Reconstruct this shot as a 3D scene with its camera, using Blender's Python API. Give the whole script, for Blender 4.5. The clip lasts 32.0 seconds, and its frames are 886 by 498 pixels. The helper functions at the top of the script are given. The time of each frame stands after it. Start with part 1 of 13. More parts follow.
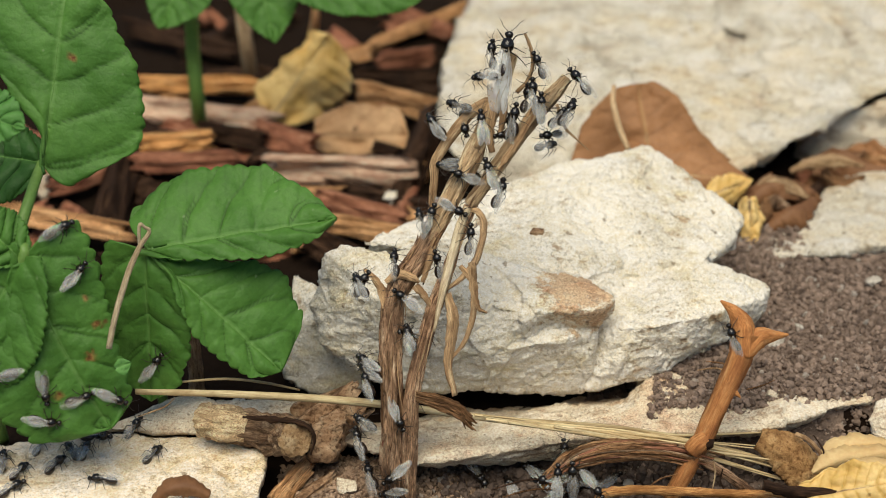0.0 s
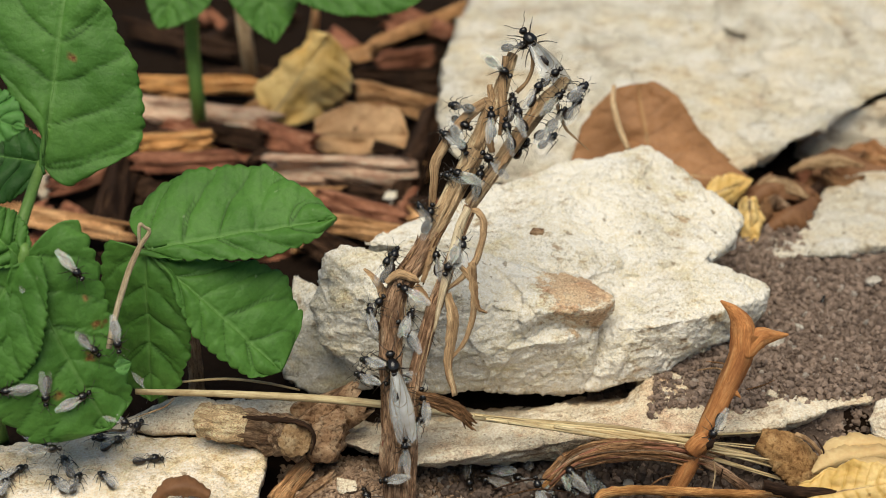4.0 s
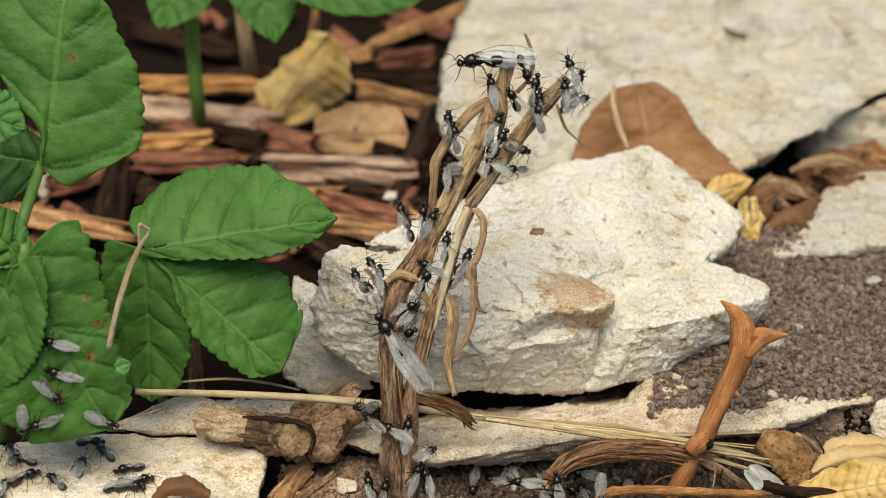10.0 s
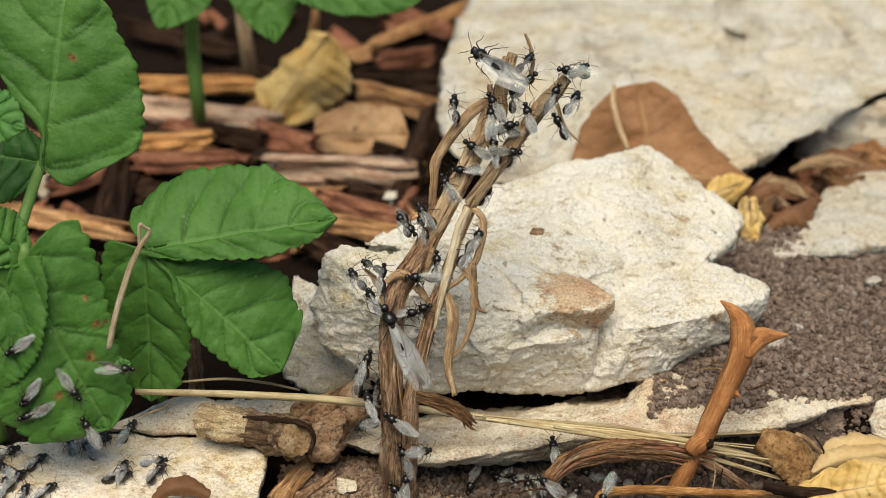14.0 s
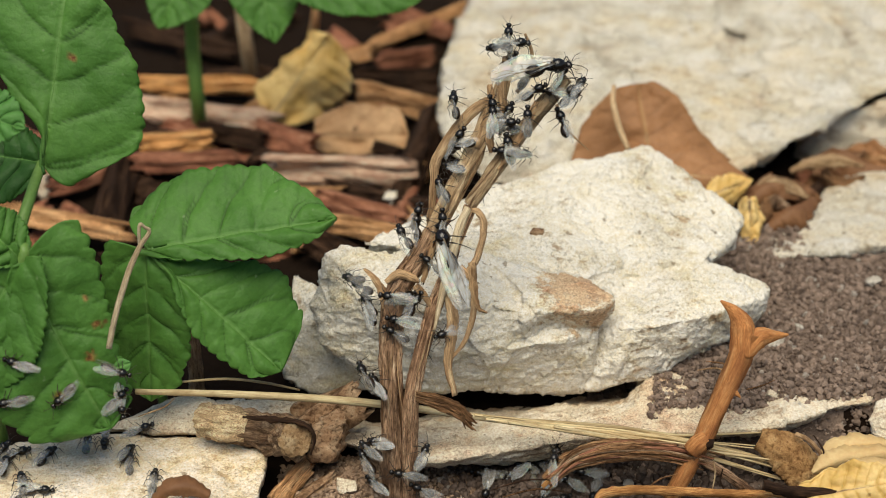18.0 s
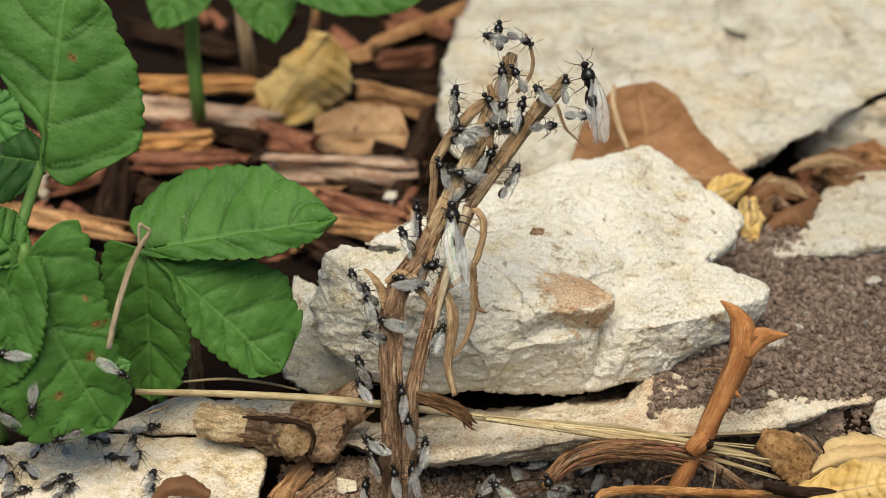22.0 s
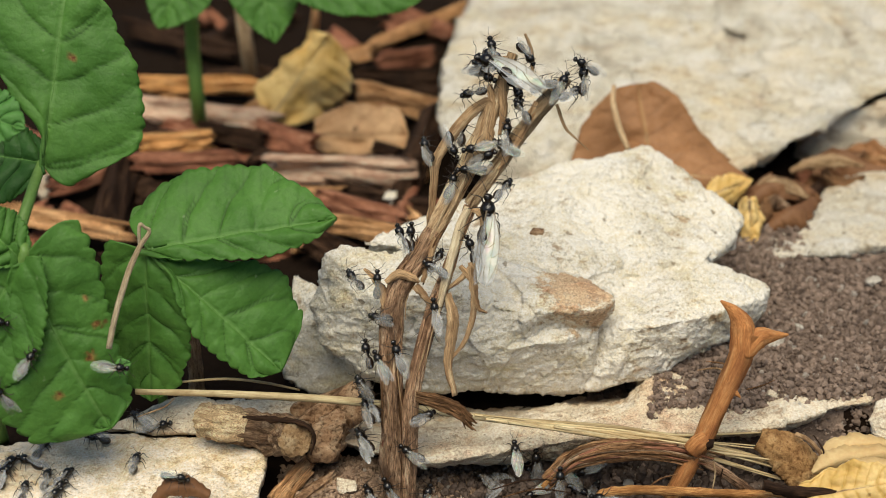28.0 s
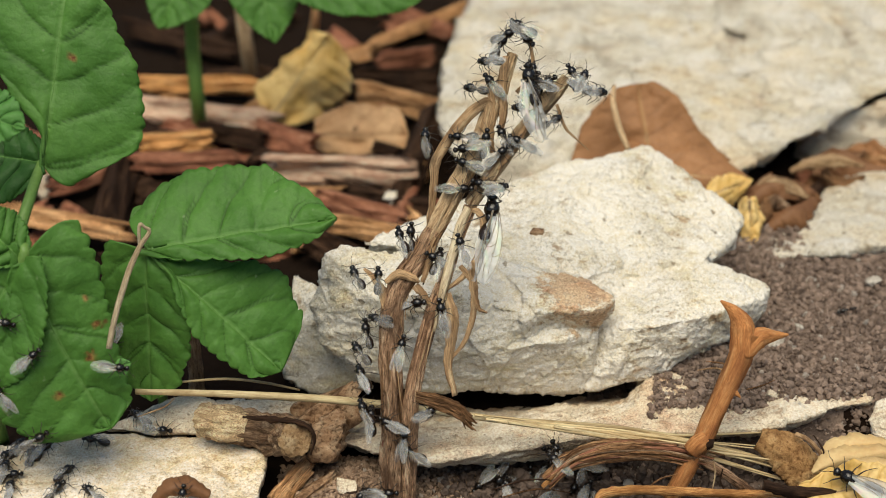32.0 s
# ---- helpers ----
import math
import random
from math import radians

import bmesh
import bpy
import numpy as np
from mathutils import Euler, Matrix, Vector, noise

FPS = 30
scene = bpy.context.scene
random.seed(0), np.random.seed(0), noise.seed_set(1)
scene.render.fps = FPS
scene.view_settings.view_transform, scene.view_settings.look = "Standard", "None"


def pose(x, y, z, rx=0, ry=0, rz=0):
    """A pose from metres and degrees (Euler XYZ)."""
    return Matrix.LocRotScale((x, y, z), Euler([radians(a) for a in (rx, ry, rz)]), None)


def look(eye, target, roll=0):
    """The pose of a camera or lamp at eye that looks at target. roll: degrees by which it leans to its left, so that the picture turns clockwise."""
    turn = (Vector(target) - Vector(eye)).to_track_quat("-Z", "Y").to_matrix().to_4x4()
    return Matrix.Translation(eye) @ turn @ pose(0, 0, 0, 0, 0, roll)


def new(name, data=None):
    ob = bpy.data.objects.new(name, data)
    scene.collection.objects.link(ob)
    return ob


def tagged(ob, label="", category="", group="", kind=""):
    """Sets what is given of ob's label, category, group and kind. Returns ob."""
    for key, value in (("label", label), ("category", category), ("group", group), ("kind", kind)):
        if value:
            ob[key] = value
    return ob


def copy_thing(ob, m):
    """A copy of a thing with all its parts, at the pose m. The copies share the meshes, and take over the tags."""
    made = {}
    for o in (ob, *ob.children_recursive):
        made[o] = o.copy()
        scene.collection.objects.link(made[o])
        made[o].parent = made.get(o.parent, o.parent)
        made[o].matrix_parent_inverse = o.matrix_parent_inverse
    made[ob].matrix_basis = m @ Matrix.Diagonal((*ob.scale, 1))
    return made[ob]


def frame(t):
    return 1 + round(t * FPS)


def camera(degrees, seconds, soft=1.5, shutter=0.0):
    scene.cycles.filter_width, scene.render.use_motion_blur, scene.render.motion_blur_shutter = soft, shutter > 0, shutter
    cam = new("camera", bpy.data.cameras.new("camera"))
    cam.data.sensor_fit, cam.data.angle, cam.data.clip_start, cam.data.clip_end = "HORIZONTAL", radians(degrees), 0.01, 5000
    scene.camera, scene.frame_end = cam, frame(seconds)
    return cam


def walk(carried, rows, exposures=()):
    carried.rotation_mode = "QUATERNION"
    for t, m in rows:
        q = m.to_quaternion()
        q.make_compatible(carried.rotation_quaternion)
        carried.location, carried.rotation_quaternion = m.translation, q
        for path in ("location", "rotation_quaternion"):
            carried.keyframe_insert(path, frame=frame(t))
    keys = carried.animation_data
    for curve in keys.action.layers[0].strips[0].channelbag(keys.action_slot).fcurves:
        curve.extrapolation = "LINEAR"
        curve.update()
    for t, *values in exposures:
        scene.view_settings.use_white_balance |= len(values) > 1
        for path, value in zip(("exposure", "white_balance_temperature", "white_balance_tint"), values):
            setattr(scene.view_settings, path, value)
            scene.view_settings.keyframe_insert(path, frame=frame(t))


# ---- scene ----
cam = camera(28.0, 32.0, soft=0.55)
cam.data.dof.use_dof = True
cam.data.dof.focus_distance = 0.244
cam.data.dof.aperture_fstop = 26.0
HOME = pose(0.0062, -0.1999, 0.1459, 62.0, 0, 0)
walk(cam, [(0.0, HOME), (32.0, HOME)], [(0.0, 0.43, 6750, 4), (32.0, 0.43, 6750, 4)])

# ---- light: open shade under a bright sky ----
world = bpy.data.worlds.new("sky")
scene.world = world
world.use_nodes = True
wn = world.node_tree
sky = wn.nodes.new("ShaderNodeTexSky")
sky.sky_type, sky.sun_disc = "NISHITA", False
sky.sun_elevation, sky.sun_rotation = radians(66), radians(188)
wn.links.new(sky.outputs[0], wn.nodes["Background"].inputs[0])
wn.nodes["Background"].inputs[1].default_value = 0.068
sun_data = bpy.data.lights.new("sun", "SUN")
sun_data.energy, sun_data.angle, sun_data.color = 2.85, radians(50), (1.0, 0.92, 0.80)
sun = new("sun", sun_data)
sun.matrix_world = look((-0.08, -0.5, 1.2), (0, 0.03, 0))

U = 0.001  # all sizes below are in millimetres


# ---- materials ----
def material(name, rough=0.8, spec=0.5):
    m = bpy.data.materials.new(name)
    m.use_nodes = True
    nt = m.node_tree
    b = nt.nodes["Principled BSDF"]
    b.inputs["Roughness"].default_value = rough
    b.inputs["Specular IOR Level"].default_value = spec
    return m, nt, b


def coords(nt, scale, stretch=(1, 1, 1)):
    tc = nt.nodes.new("ShaderNodeTexCoord")
    mp = nt.nodes.new("ShaderNodeMapping")
    mp.inputs["Scale"].default_value = [1000.0 * scale * s for s in stretch]
    nt.links.new(tc.outputs["Object"], mp.inputs[0])
    return mp.outputs[0]


def noise_tex(nt, vec, scale=1.0, detail=5.0, rough=0.6):
    n = nt.nodes.new("ShaderNodeTexNoise")
    n.inputs["Scale"].default_value, n.inputs["Detail"].default_value, n.inputs["Roughness"].default_value = scale, detail, rough
    nt.links.new(vec, n.inputs["Vector"])
    return n.outputs[0]


def ramp(nt, fac, stops):
    r = nt.nodes.new("ShaderNodeValToRGB")
    e = r.color_ramp.elements
    while len(e) < len(stops):
        e.new(0.5)
    for el, (p, c) in zip(e, stops):
        el.position, el.color = p, (*c, 1)
    nt.links.new(fac, r.inputs[0])
    return r.outputs[0]


def mix(nt, fac, a, b, how="MIX"):
    m = nt.nodes.new("ShaderNodeMix")
    m.data_type, m.blend_type = "RGBA", how
    for s, v in ((m.inputs[0], fac), (m.inputs[6], a), (m.inputs[7], b)):
        if isinstance(v, (int, float)):
            s.default_value = v
        elif isinstance(v, tuple):
            s.default_value = (*v, 1)
        else:
            nt.links.new(v, s)
    return m.outputs[2]


def bump(nt, b, height, dist, strength=1.0, before=None):
    n = nt.nodes.new("ShaderNodeBump")
    n.inputs["Strength"].default_value, n.inputs["Distance"].default_value = strength, dist * U
    nt.links.new(height, n.inputs["Height"])
    if before:
        nt.links.new(before, n.inputs["Normal"])
    nt.links.new(n.outputs[0], b.inputs["Normal"])
    return n.outputs[0]


def own_shift(nt, vec):
    """The pattern moved by a chance amount for each piece."""
    info = nt.nodes.new("ShaderNodeObjectInfo")
    a = nt.nodes.new("ShaderNodeVectorMath")
    a.operation = "MULTIPLY_ADD"
    m = nt.nodes.new("ShaderNodeMath")
    m.operation = "MULTIPLY"
    m.inputs[1].default_value = 57.0
    nt.links.new(info.outputs["Random"], m.inputs[0])
    a.inputs[1].default_value = (1, 1, 1)
    nt.links.new(vec, a.inputs[0])
    nt.links.new(m.outputs[0], a.inputs[2])
    return a.outputs[0], info.outputs["Random"]


def limestone(name, pale, grey, ochre, strata=(0.5, 0.5, 2.0), stain=0.5, spot=None, relief=1.0, dirt=1.0):
    """Broken limestone: pale body, grey grains and veils, pits, chipped facets. spot: a rusty patch, its place on the stone and its size."""
    m, nt, b = material(name, 0.9, 0.2)
    v = coords(nt, 1.0)
    vs = coords(nt, 1.0, strata)
    big = noise_tex(nt, v, 0.06, 5, 0.6)
    mid = noise_tex(nt, vs, 0.45, 6, 0.7)
    fine = noise_tex(nt, v, 2.0, 4, 0.7)
    c = ramp(nt, big, [(0.33, grey), (0.47, pale), (0.7, tuple(min(0.9, x * 1.1) for x in pale))])
    c = mix(nt, ramp(nt, noise_tex(nt, v, 0.055, 4, 0.6), [(stain, (0, 0, 0)), (stain + 0.16, (1, 1, 1))]), c, mix(nt, 0.5, c, ochre))
    if spot:
        d = nt.nodes.new("ShaderNodeVectorMath")
        d.operation = "DISTANCE"
        d.inputs[1].default_value = spot[0]
        nt.links.new(v, d.inputs[0])
        k = nt.nodes.new("ShaderNodeMath")
        k.operation = "MULTIPLY_ADD"
        k.inputs[1].default_value = -1.0 / spot[1]
        nt.links.new(d.outputs["Value"], k.inputs[0])
        nt.links.new(noise_tex(nt, v, 0.3, 5, 0.7), k.inputs[2])
        c = mix(nt, ramp(nt, k.outputs[0], [(0.0, (0, 0, 0)), (0.1, (0.85, 0.85, 0.85))]), c, mix(nt, fine, ochre, (0.62, 0.42, 0.27)))
    c = mix(nt, 0.6, c, ramp(nt, noise_tex(nt, vs, 0.22, 8, 0.75), [(0.34, (0.25, 0.22, 0.18)), (0.48, (0.48, 0.475, 0.46)), (0.64, (0.66, 0.66, 0.67))]), "OVERLAY")
    # patches of dense grey grains, streaks along the beds, small brown pits
    grains = mix(nt, 1.0, ramp(nt, noise_tex(nt, v, 0.09, 4, 0.6), [(0.42, (0, 0, 0)), (0.58, (1, 1, 1))]), ramp(nt, fine, [(0.40, (0.7 * dirt,) * 3), (0.47, (0, 0, 0))]), "MULTIPLY")
    c = mix(nt, grains, c, tuple(x * 0.6 for x in grey))
    streaks = mix(nt, 1.0, ramp(nt, noise_tex(nt, v, 0.08, 3, 0.6), [(0.44, (0, 0, 0)), (0.56, (1, 1, 1))]), ramp(nt, mid, [(0.36, (0.7 * dirt,) * 3), (0.46, (0, 0, 0))]), "MULTIPLY")
    c = mix(nt, streaks, c, tuple(x * 0.55 for x in ochre))
    c = mix(nt, ramp(nt, fine, [(0.27, (0.85, 0.85, 0.85)), (0.32, (0, 0, 0))]), c, tuple(x * 0.35 for x in grey))
    c = mix(nt, ramp(nt, noise_tex(nt, v, 0.5, 2, 0.5), [(0.69, (0, 0, 0)), (0.73, (0.75, 0.75, 0.75))]), c, (0.20, 0.15, 0.10))
    c = mix(nt, 0.68, c, ramp(nt, noise_tex(nt, v, 3.2, 4, 0.75), [(0.34, (0.3, 0.29, 0.27)), (0.6, (0.8, 0.8, 0.8))]), "OVERLAY")
    nt.links.new(c, b.inputs["Base Color"])
    n1 = bump(nt, b, noise_tex(nt, vs, 0.5, 7, 0.6), 1.1 * relief, 0.9)
    chips = nt.nodes.new("ShaderNodeTexVoronoi")
    chips.feature = "SMOOTH_F1"
    chips.inputs["Scale"].default_value, chips.inputs["Detail"].default_value = 0.6, 2.0
    warp = mix(nt, 0.55, v, mix(nt, 1.0, v, ramp(nt, mid, [(0.3, (0, 0, 0)), (0.7, (1, 1, 1))]), "ADD"))
    nt.links.new(warp, chips.inputs["Vector"])
    n2 = bump(nt, b, chips.outputs["Distance"], 0.35 * relief, 0.8, n1)
    bump(nt, b, noise_tex(nt, v, 3.0, 3, 0.6), 0.2 * relief, 0.9, n2)
    return m


def grain_coords(nt, along):
    """Lengthwise, and twice across, as the wood grew."""
    a = nt.nodes.new("ShaderNodeAttribute")
    a.attribute_name = "grain"
    mp = nt.nodes.new("ShaderNodeMapping")
    mp.inputs["Scale"].default_value = (along, 1, 1)
    nt.links.new(a.outputs["Vector"], mp.inputs[0])
    return own_shift(nt, mp.outputs[0])


def woody(name, dark, mid_c, light, along=0.09, rough=0.75, relief=0.4, contrast=0.75):
    """Dry wood, bark or straw with fibres along its length."""
    m, nt, b = material(name, rough, 0.12)
    v, rnd = grain_coords(nt, along)
    g = noise_tex(nt, v, 1.3, 6, 0.7)
    f = noise_tex(nt, v, 7.5, 4, 0.7)
    w, _ = grain_coords(nt, 0.6)
    blot = noise_tex(nt, w, 0.3, 5, 0.65)
    c = ramp(nt, g, [(0.3, dark), (0.52, mid_c), (0.72, light)])
    c = mix(nt, contrast, c, ramp(nt, f, [(0.34, (0.1, 0.08, 0.06)), (0.6, (0.85, 0.83, 0.8))]), "OVERLAY")
    c = mix(nt, ramp(nt, blot, [(0.5, (0, 0, 0)), (0.66, (0.75, 0.75, 0.75))]), c, dark)
    hs = nt.nodes.new("ShaderNodeHueSaturation")
    mr = nt.nodes.new("ShaderNodeMapRange")
    mr.inputs[3].default_value, mr.inputs[4].default_value = 0.72, 1.22
    nt.links.new(rnd, mr.inputs[0])
    nt.links.new(mr.outputs[0], hs.inputs["Value"])
    nt.links.new(c, hs.inputs["Color"])
    nt.links.new(hs.outputs[0], b.inputs["Base Color"])
    n1 = bump(nt, b, g, relief, 0.8)
    bump(nt, b, f, relief * 0.6, 0.9, n1)
    return m


def leafy(name, dark, light, vein, rough=0.55, through_light=0.2, groove_shade=0.5):
    m, nt, b = material(name, rough, 0.28)
    v = coords(nt, 1.0)
    c = ramp(nt, noise_tex(nt, v, 0.11, 5, 0.6), [(0.3, dark), (0.7, light)])
    f = noise_tex(nt, v, 1.5, 4, 0.6)
    c = mix(nt, 0.25, c, ramp(nt, f, [(0.3, (0.3, 0.3, 0.3)), (0.7, (0.7, 0.7, 0.7))]), "OVERLAY")
    at_ = nt.nodes.new("ShaderNodeAttribute")
    at_.attribute_name = "vein"
    c = mix(nt, at_.outputs["Fac"], c, vein)
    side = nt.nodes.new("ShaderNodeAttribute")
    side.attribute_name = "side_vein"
    # crease shade along the sunken side veins, painted into the leaf colour
    c = mix(nt, side.outputs["Fac"], c, tuple(x * groove_shade for x in dark))
    spot = ramp(nt, noise_tex(nt, v, 0.2, 3, 0.5), [(0.735, (0, 0, 0)), (0.76, (0.85, 0.85, 0.85))])
    c = mix(nt, spot, c, (0.13, 0.06, 0.02))
    s_ = nt.nodes.new("ShaderNodeAttribute")
    s_.attribute_name = "spot"
    c = mix(nt, s_.outputs["Fac"], c, ramp(nt, f, [(0.4, (0.16, 0.045, 0.02)), (0.6, (0.34, 0.19, 0.06))]))
    pale = ramp(nt, noise_tex(nt, v, 0.75, 2, 0.4), [(0.74, (0, 0, 0)), (0.8, (0.4, 0.4, 0.4))])
    c = mix(nt, pale, c, (0.3, 0.38, 0.2))
    nt.links.new(c, b.inputs["Base Color"])
    net = nt.nodes.new("ShaderNodeTexVoronoi")
    net.feature = "DISTANCE_TO_EDGE"
    net.inputs["Scale"].default_value = 1.1
    nt.links.new(v, net.inputs["Vector"])
    n1 = bump(nt, b, ramp(nt, net.outputs["Distance"], [(0.0, (0, 0, 0)), (0.25, (1, 1, 1))]), 0.035, 0.6)
    bump(nt, b, f, 0.14, 0.6, n1)
    tr = nt.nodes.new("ShaderNodeBsdfTranslucent")
    nt.links.new(c, tr.inputs["Color"])
    ms = nt.nodes.new("ShaderNodeMixShader")
    ms.inputs[0].default_value = through_light
    nt.links.new(b.outputs[0], ms.inputs[1])
    nt.links.new(tr.outputs[0], ms.inputs[2])
    nt.links.new(ms.outputs[0], nt.nodes["Material Output"].inputs[0])
    return m


def soil(name, dark, light, scale=1.0):
    m, nt, b = material(name, 0.97, 0.06)
    v = coords(nt, 1.0)
    gi = nt.nodes.new("ShaderNodeNewGeometry")
    n = noise_tex(nt, v, 0.8 * scale, 6, 0.7)
    c = ramp(nt, n, [(0.3, dark), (0.7, light)])
    c = mix(nt, 0.55, c, ramp(nt, gi.outputs["Random Per Island"], [(0.0, dark), (0.75, light), (0.96, light), (0.985, (0.5, 0.46, 0.4))]))
    nt.links.new(c, b.inputs["Base Color"])
    bump(nt, b, noise_tex(nt, v, 3.0, 5, 0.7), 0.4, 0.8)
    return m


STONE = limestone("pale_limestone", (0.76, 0.685, 0.56), (0.60, 0.53, 0.425), (0.44, 0.25, 0.115), (0.7, 1.0, 1.3), stain=0.68, spot=((10.2, 3.2, 15.2), 13.0))
STONE_FAR = limestone("cream_limestone", (0.64, 0.57, 0.465), (0.44, 0.385, 0.305), (0.66, 0.50, 0.32), (0.3, 0.5, 1.2), 0.50, relief=1.8, dirt=1.1)
STONE_LOW = limestone("tan_limestone", (0.66, 0.545, 0.415), (0.45, 0.37, 0.28), (0.47, 0.31, 0.18), (0.4, 0.4, 2.0), 0.52)
STONE_FRONT = limestone("buff_limestone", (0.80, 0.655, 0.485), (0.64, 0.51, 0.365), (0.50, 0.33, 0.18), (1, 1, 1), 0.60)
PEBBLE = limestone("grey_pebble", (0.40, 0.36, 0.31), (0.28, 0.25, 0.215), (0.4, 0.3, 0.2), (1, 1, 1), 0.7, relief=0.4)
SOIL = soil("grey_brown_soil", (0.058, 0.040, 0.032), (0.37, 0.27, 0.21))
SOIL_BROWN = soil("brown_soil", (0.09, 0.055, 0.037), (0.52, 0.36, 0.245))
SOIL_FRONT = soil("dark_brown_soil", (0.035, 0.024, 0.019), (0.20, 0.145, 0.115))
# near-black: the shade between chips and under stones is put into this colour
SOIL_SHADED = soil("shade_darkened_humus", (0.004, 0.0026, 0.0018), (0.026, 0.015, 0.009))
STALK = woody("dry_stalk", (0.13, 0.066, 0.038), (0.42, 0.26, 0.16), (0.72, 0.53, 0.37), 0.11, relief=0.9, contrast=0.95)
STALK_TAN = woody("tan_stalk", (0.28, 0.175, 0.09), (0.54, 0.385, 0.23), (0.75, 0.60, 0.40), 0.15, relief=0.5, contrast=0.5)
STALK_PALE = woody("peeled_stalk", (0.38, 0.27, 0.15), (0.56, 0.45, 0.30), (0.70, 0.60, 0.44), contrast=0.4)
HUSK = woody("dry_husk", (0.19, 0.105, 0.052), (0.46, 0.30, 0.165), (0.70, 0.52, 0.32), relief=0.5, contrast=0.55)
STRAW = woody("straw", (0.36, 0.25, 0.12), (0.60, 0.47, 0.27), (0.73, 0.61, 0.40), 0.03, relief=0.2, contrast=0.35)
REDTWIG = woody("red_brown_twig", (0.24, 0.085, 0.03), (0.47, 0.20, 0.07), (0.60, 0.32, 0.135), 0.12, rough=0.6, relief=0.3, contrast=0.3)
BARK = woody("flaky_bark", (0.09, 0.045, 0.025), (0.36, 0.235, 0.145), (0.60, 0.45, 0.31), 0.12, relief=0.9)
FIBRE = woody("bark_fibre", (0.07, 0.032, 0.015), (0.33, 0.175, 0.085), (0.60, 0.39, 0.22), 0.06, relief=1.2, contrast=0.95)
def crumbly(name, dark, mid_c, light):
    """Rotten wood and bark, broken up every way."""
    m, nt, b = material(name, 0.9, 0.15)
    v = coords(nt, 1.0)
    n, f = noise_tex(nt, v, 0.45, 6, 0.7), noise_tex(nt, v, 1.6, 5, 0.7)
    c = ramp(nt, n, [(0.32, dark), (0.5, mid_c), (0.66, light)])
    c = mix(nt, ramp(nt, f, [(0.36, (0.8, 0.8, 0.8)), (0.48, (0, 0, 0))]), c, dark)
    nt.links.new(c, b.inputs["Base Color"])
    bump(nt, b, f, 0.7, 0.9, bump(nt, b, n, 1.4, 0.9))
    return m


ROTTEN = crumbly("rotten_bark", (0.12, 0.06, 0.03), (0.46, 0.275, 0.155), (0.66, 0.46, 0.29))
ROTTEN_ORANGE = crumbly("rotten_orange_bark", (0.2, 0.09, 0.032), (0.52, 0.29, 0.12), (0.68, 0.44, 0.21))
ROTTEN_PALE = crumbly("rotten_wood", (0.13, 0.065, 0.028), (0.42, 0.26, 0.13), (0.60, 0.44, 0.26))
BARE = woody("bare_twig", (0.34, 0.22, 0.12), (0.62, 0.47, 0.29), (0.76, 0.62, 0.42), 0.5, relief=0.8)
CHIP_TAN = woody("tan_wood_chip", (0.22, 0.104, 0.0427), (0.464, 0.256, 0.122), (0.634, 0.415, 0.232))
CHIP_RED = woody("red_wood_chip", (0.122, 0.0427, 0.0244), (0.317, 0.134, 0.0793), (0.488, 0.268, 0.171))
# dark wood, lowered further so that its colour holds the far litter's shade
CHIP_DARK_SHADE = woody("dark_wood_with_shade", (0.012, 0.006, 0.0035), (0.042, 0.022, 0.013), (0.10, 0.055, 0.031))
CHIP_PINK = woody("pinkish_wood_chip", (0.366, 0.183, 0.122), (0.708, 0.476, 0.342), (0.85, 0.647, 0.5))
CHIP_ORANGE = woody("orange_wood_chip", (0.293, 0.122, 0.0366), (0.586, 0.293, 0.11), (0.708, 0.439, 0.22))
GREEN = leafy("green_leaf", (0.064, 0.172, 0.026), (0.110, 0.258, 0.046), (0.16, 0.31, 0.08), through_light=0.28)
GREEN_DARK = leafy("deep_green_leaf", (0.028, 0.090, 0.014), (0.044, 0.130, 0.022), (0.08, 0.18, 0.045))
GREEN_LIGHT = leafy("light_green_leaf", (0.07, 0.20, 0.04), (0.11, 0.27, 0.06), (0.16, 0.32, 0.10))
BROWN_LEAF = leafy("brown_dead_leaf", (0.27, 0.125, 0.050), (0.40, 0.20, 0.09), (0.44, 0.26, 0.11), 0.6, 0.1, 0.85)
TAN_LEAF = leafy("tan_dead_leaf", (0.52, 0.28, 0.125), (0.68, 0.42, 0.22), (0.5, 0.3, 0.16), 0.6, 0.1, 0.85)
YELLOW_LEAF = leafy("yellow_dead_leaf", (0.66, 0.40, 0.10), (0.90, 0.68, 0.32), (0.62, 0.46, 0.22), 0.6, 0.15, 0.85)
CREAM_LEAF = leafy("cream_dead_leaf", (0.62, 0.40, 0.16), (0.84, 0.64, 0.34), (0.6, 0.4, 0.2), 0.6, 0.2, 0.85)
# red-brown leaf, darkened in colour for the shade of the hollow by the boulder
CURLED_LEAF_SHADED = leafy("shaded_red_brown_leaf", (0.13, 0.055, 0.025), (0.26, 0.125, 0.055), (0.3, 0.18, 0.09), 0.6, 0.1, 0.85)
MIDRIB = leafy("leaf_midrib", (0.075, 0.18, 0.03), (0.11, 0.23, 0.05), (0.2, 0.3, 0.1), 0.5, 0.05)
PETIOLE = leafy("green_stem", (0.10, 0.20, 0.04), (0.17, 0.28, 0.07), (0.2, 0.3, 0.1), 0.4, 0.05)


# ---- building helpers ----
ORIGIN = {}


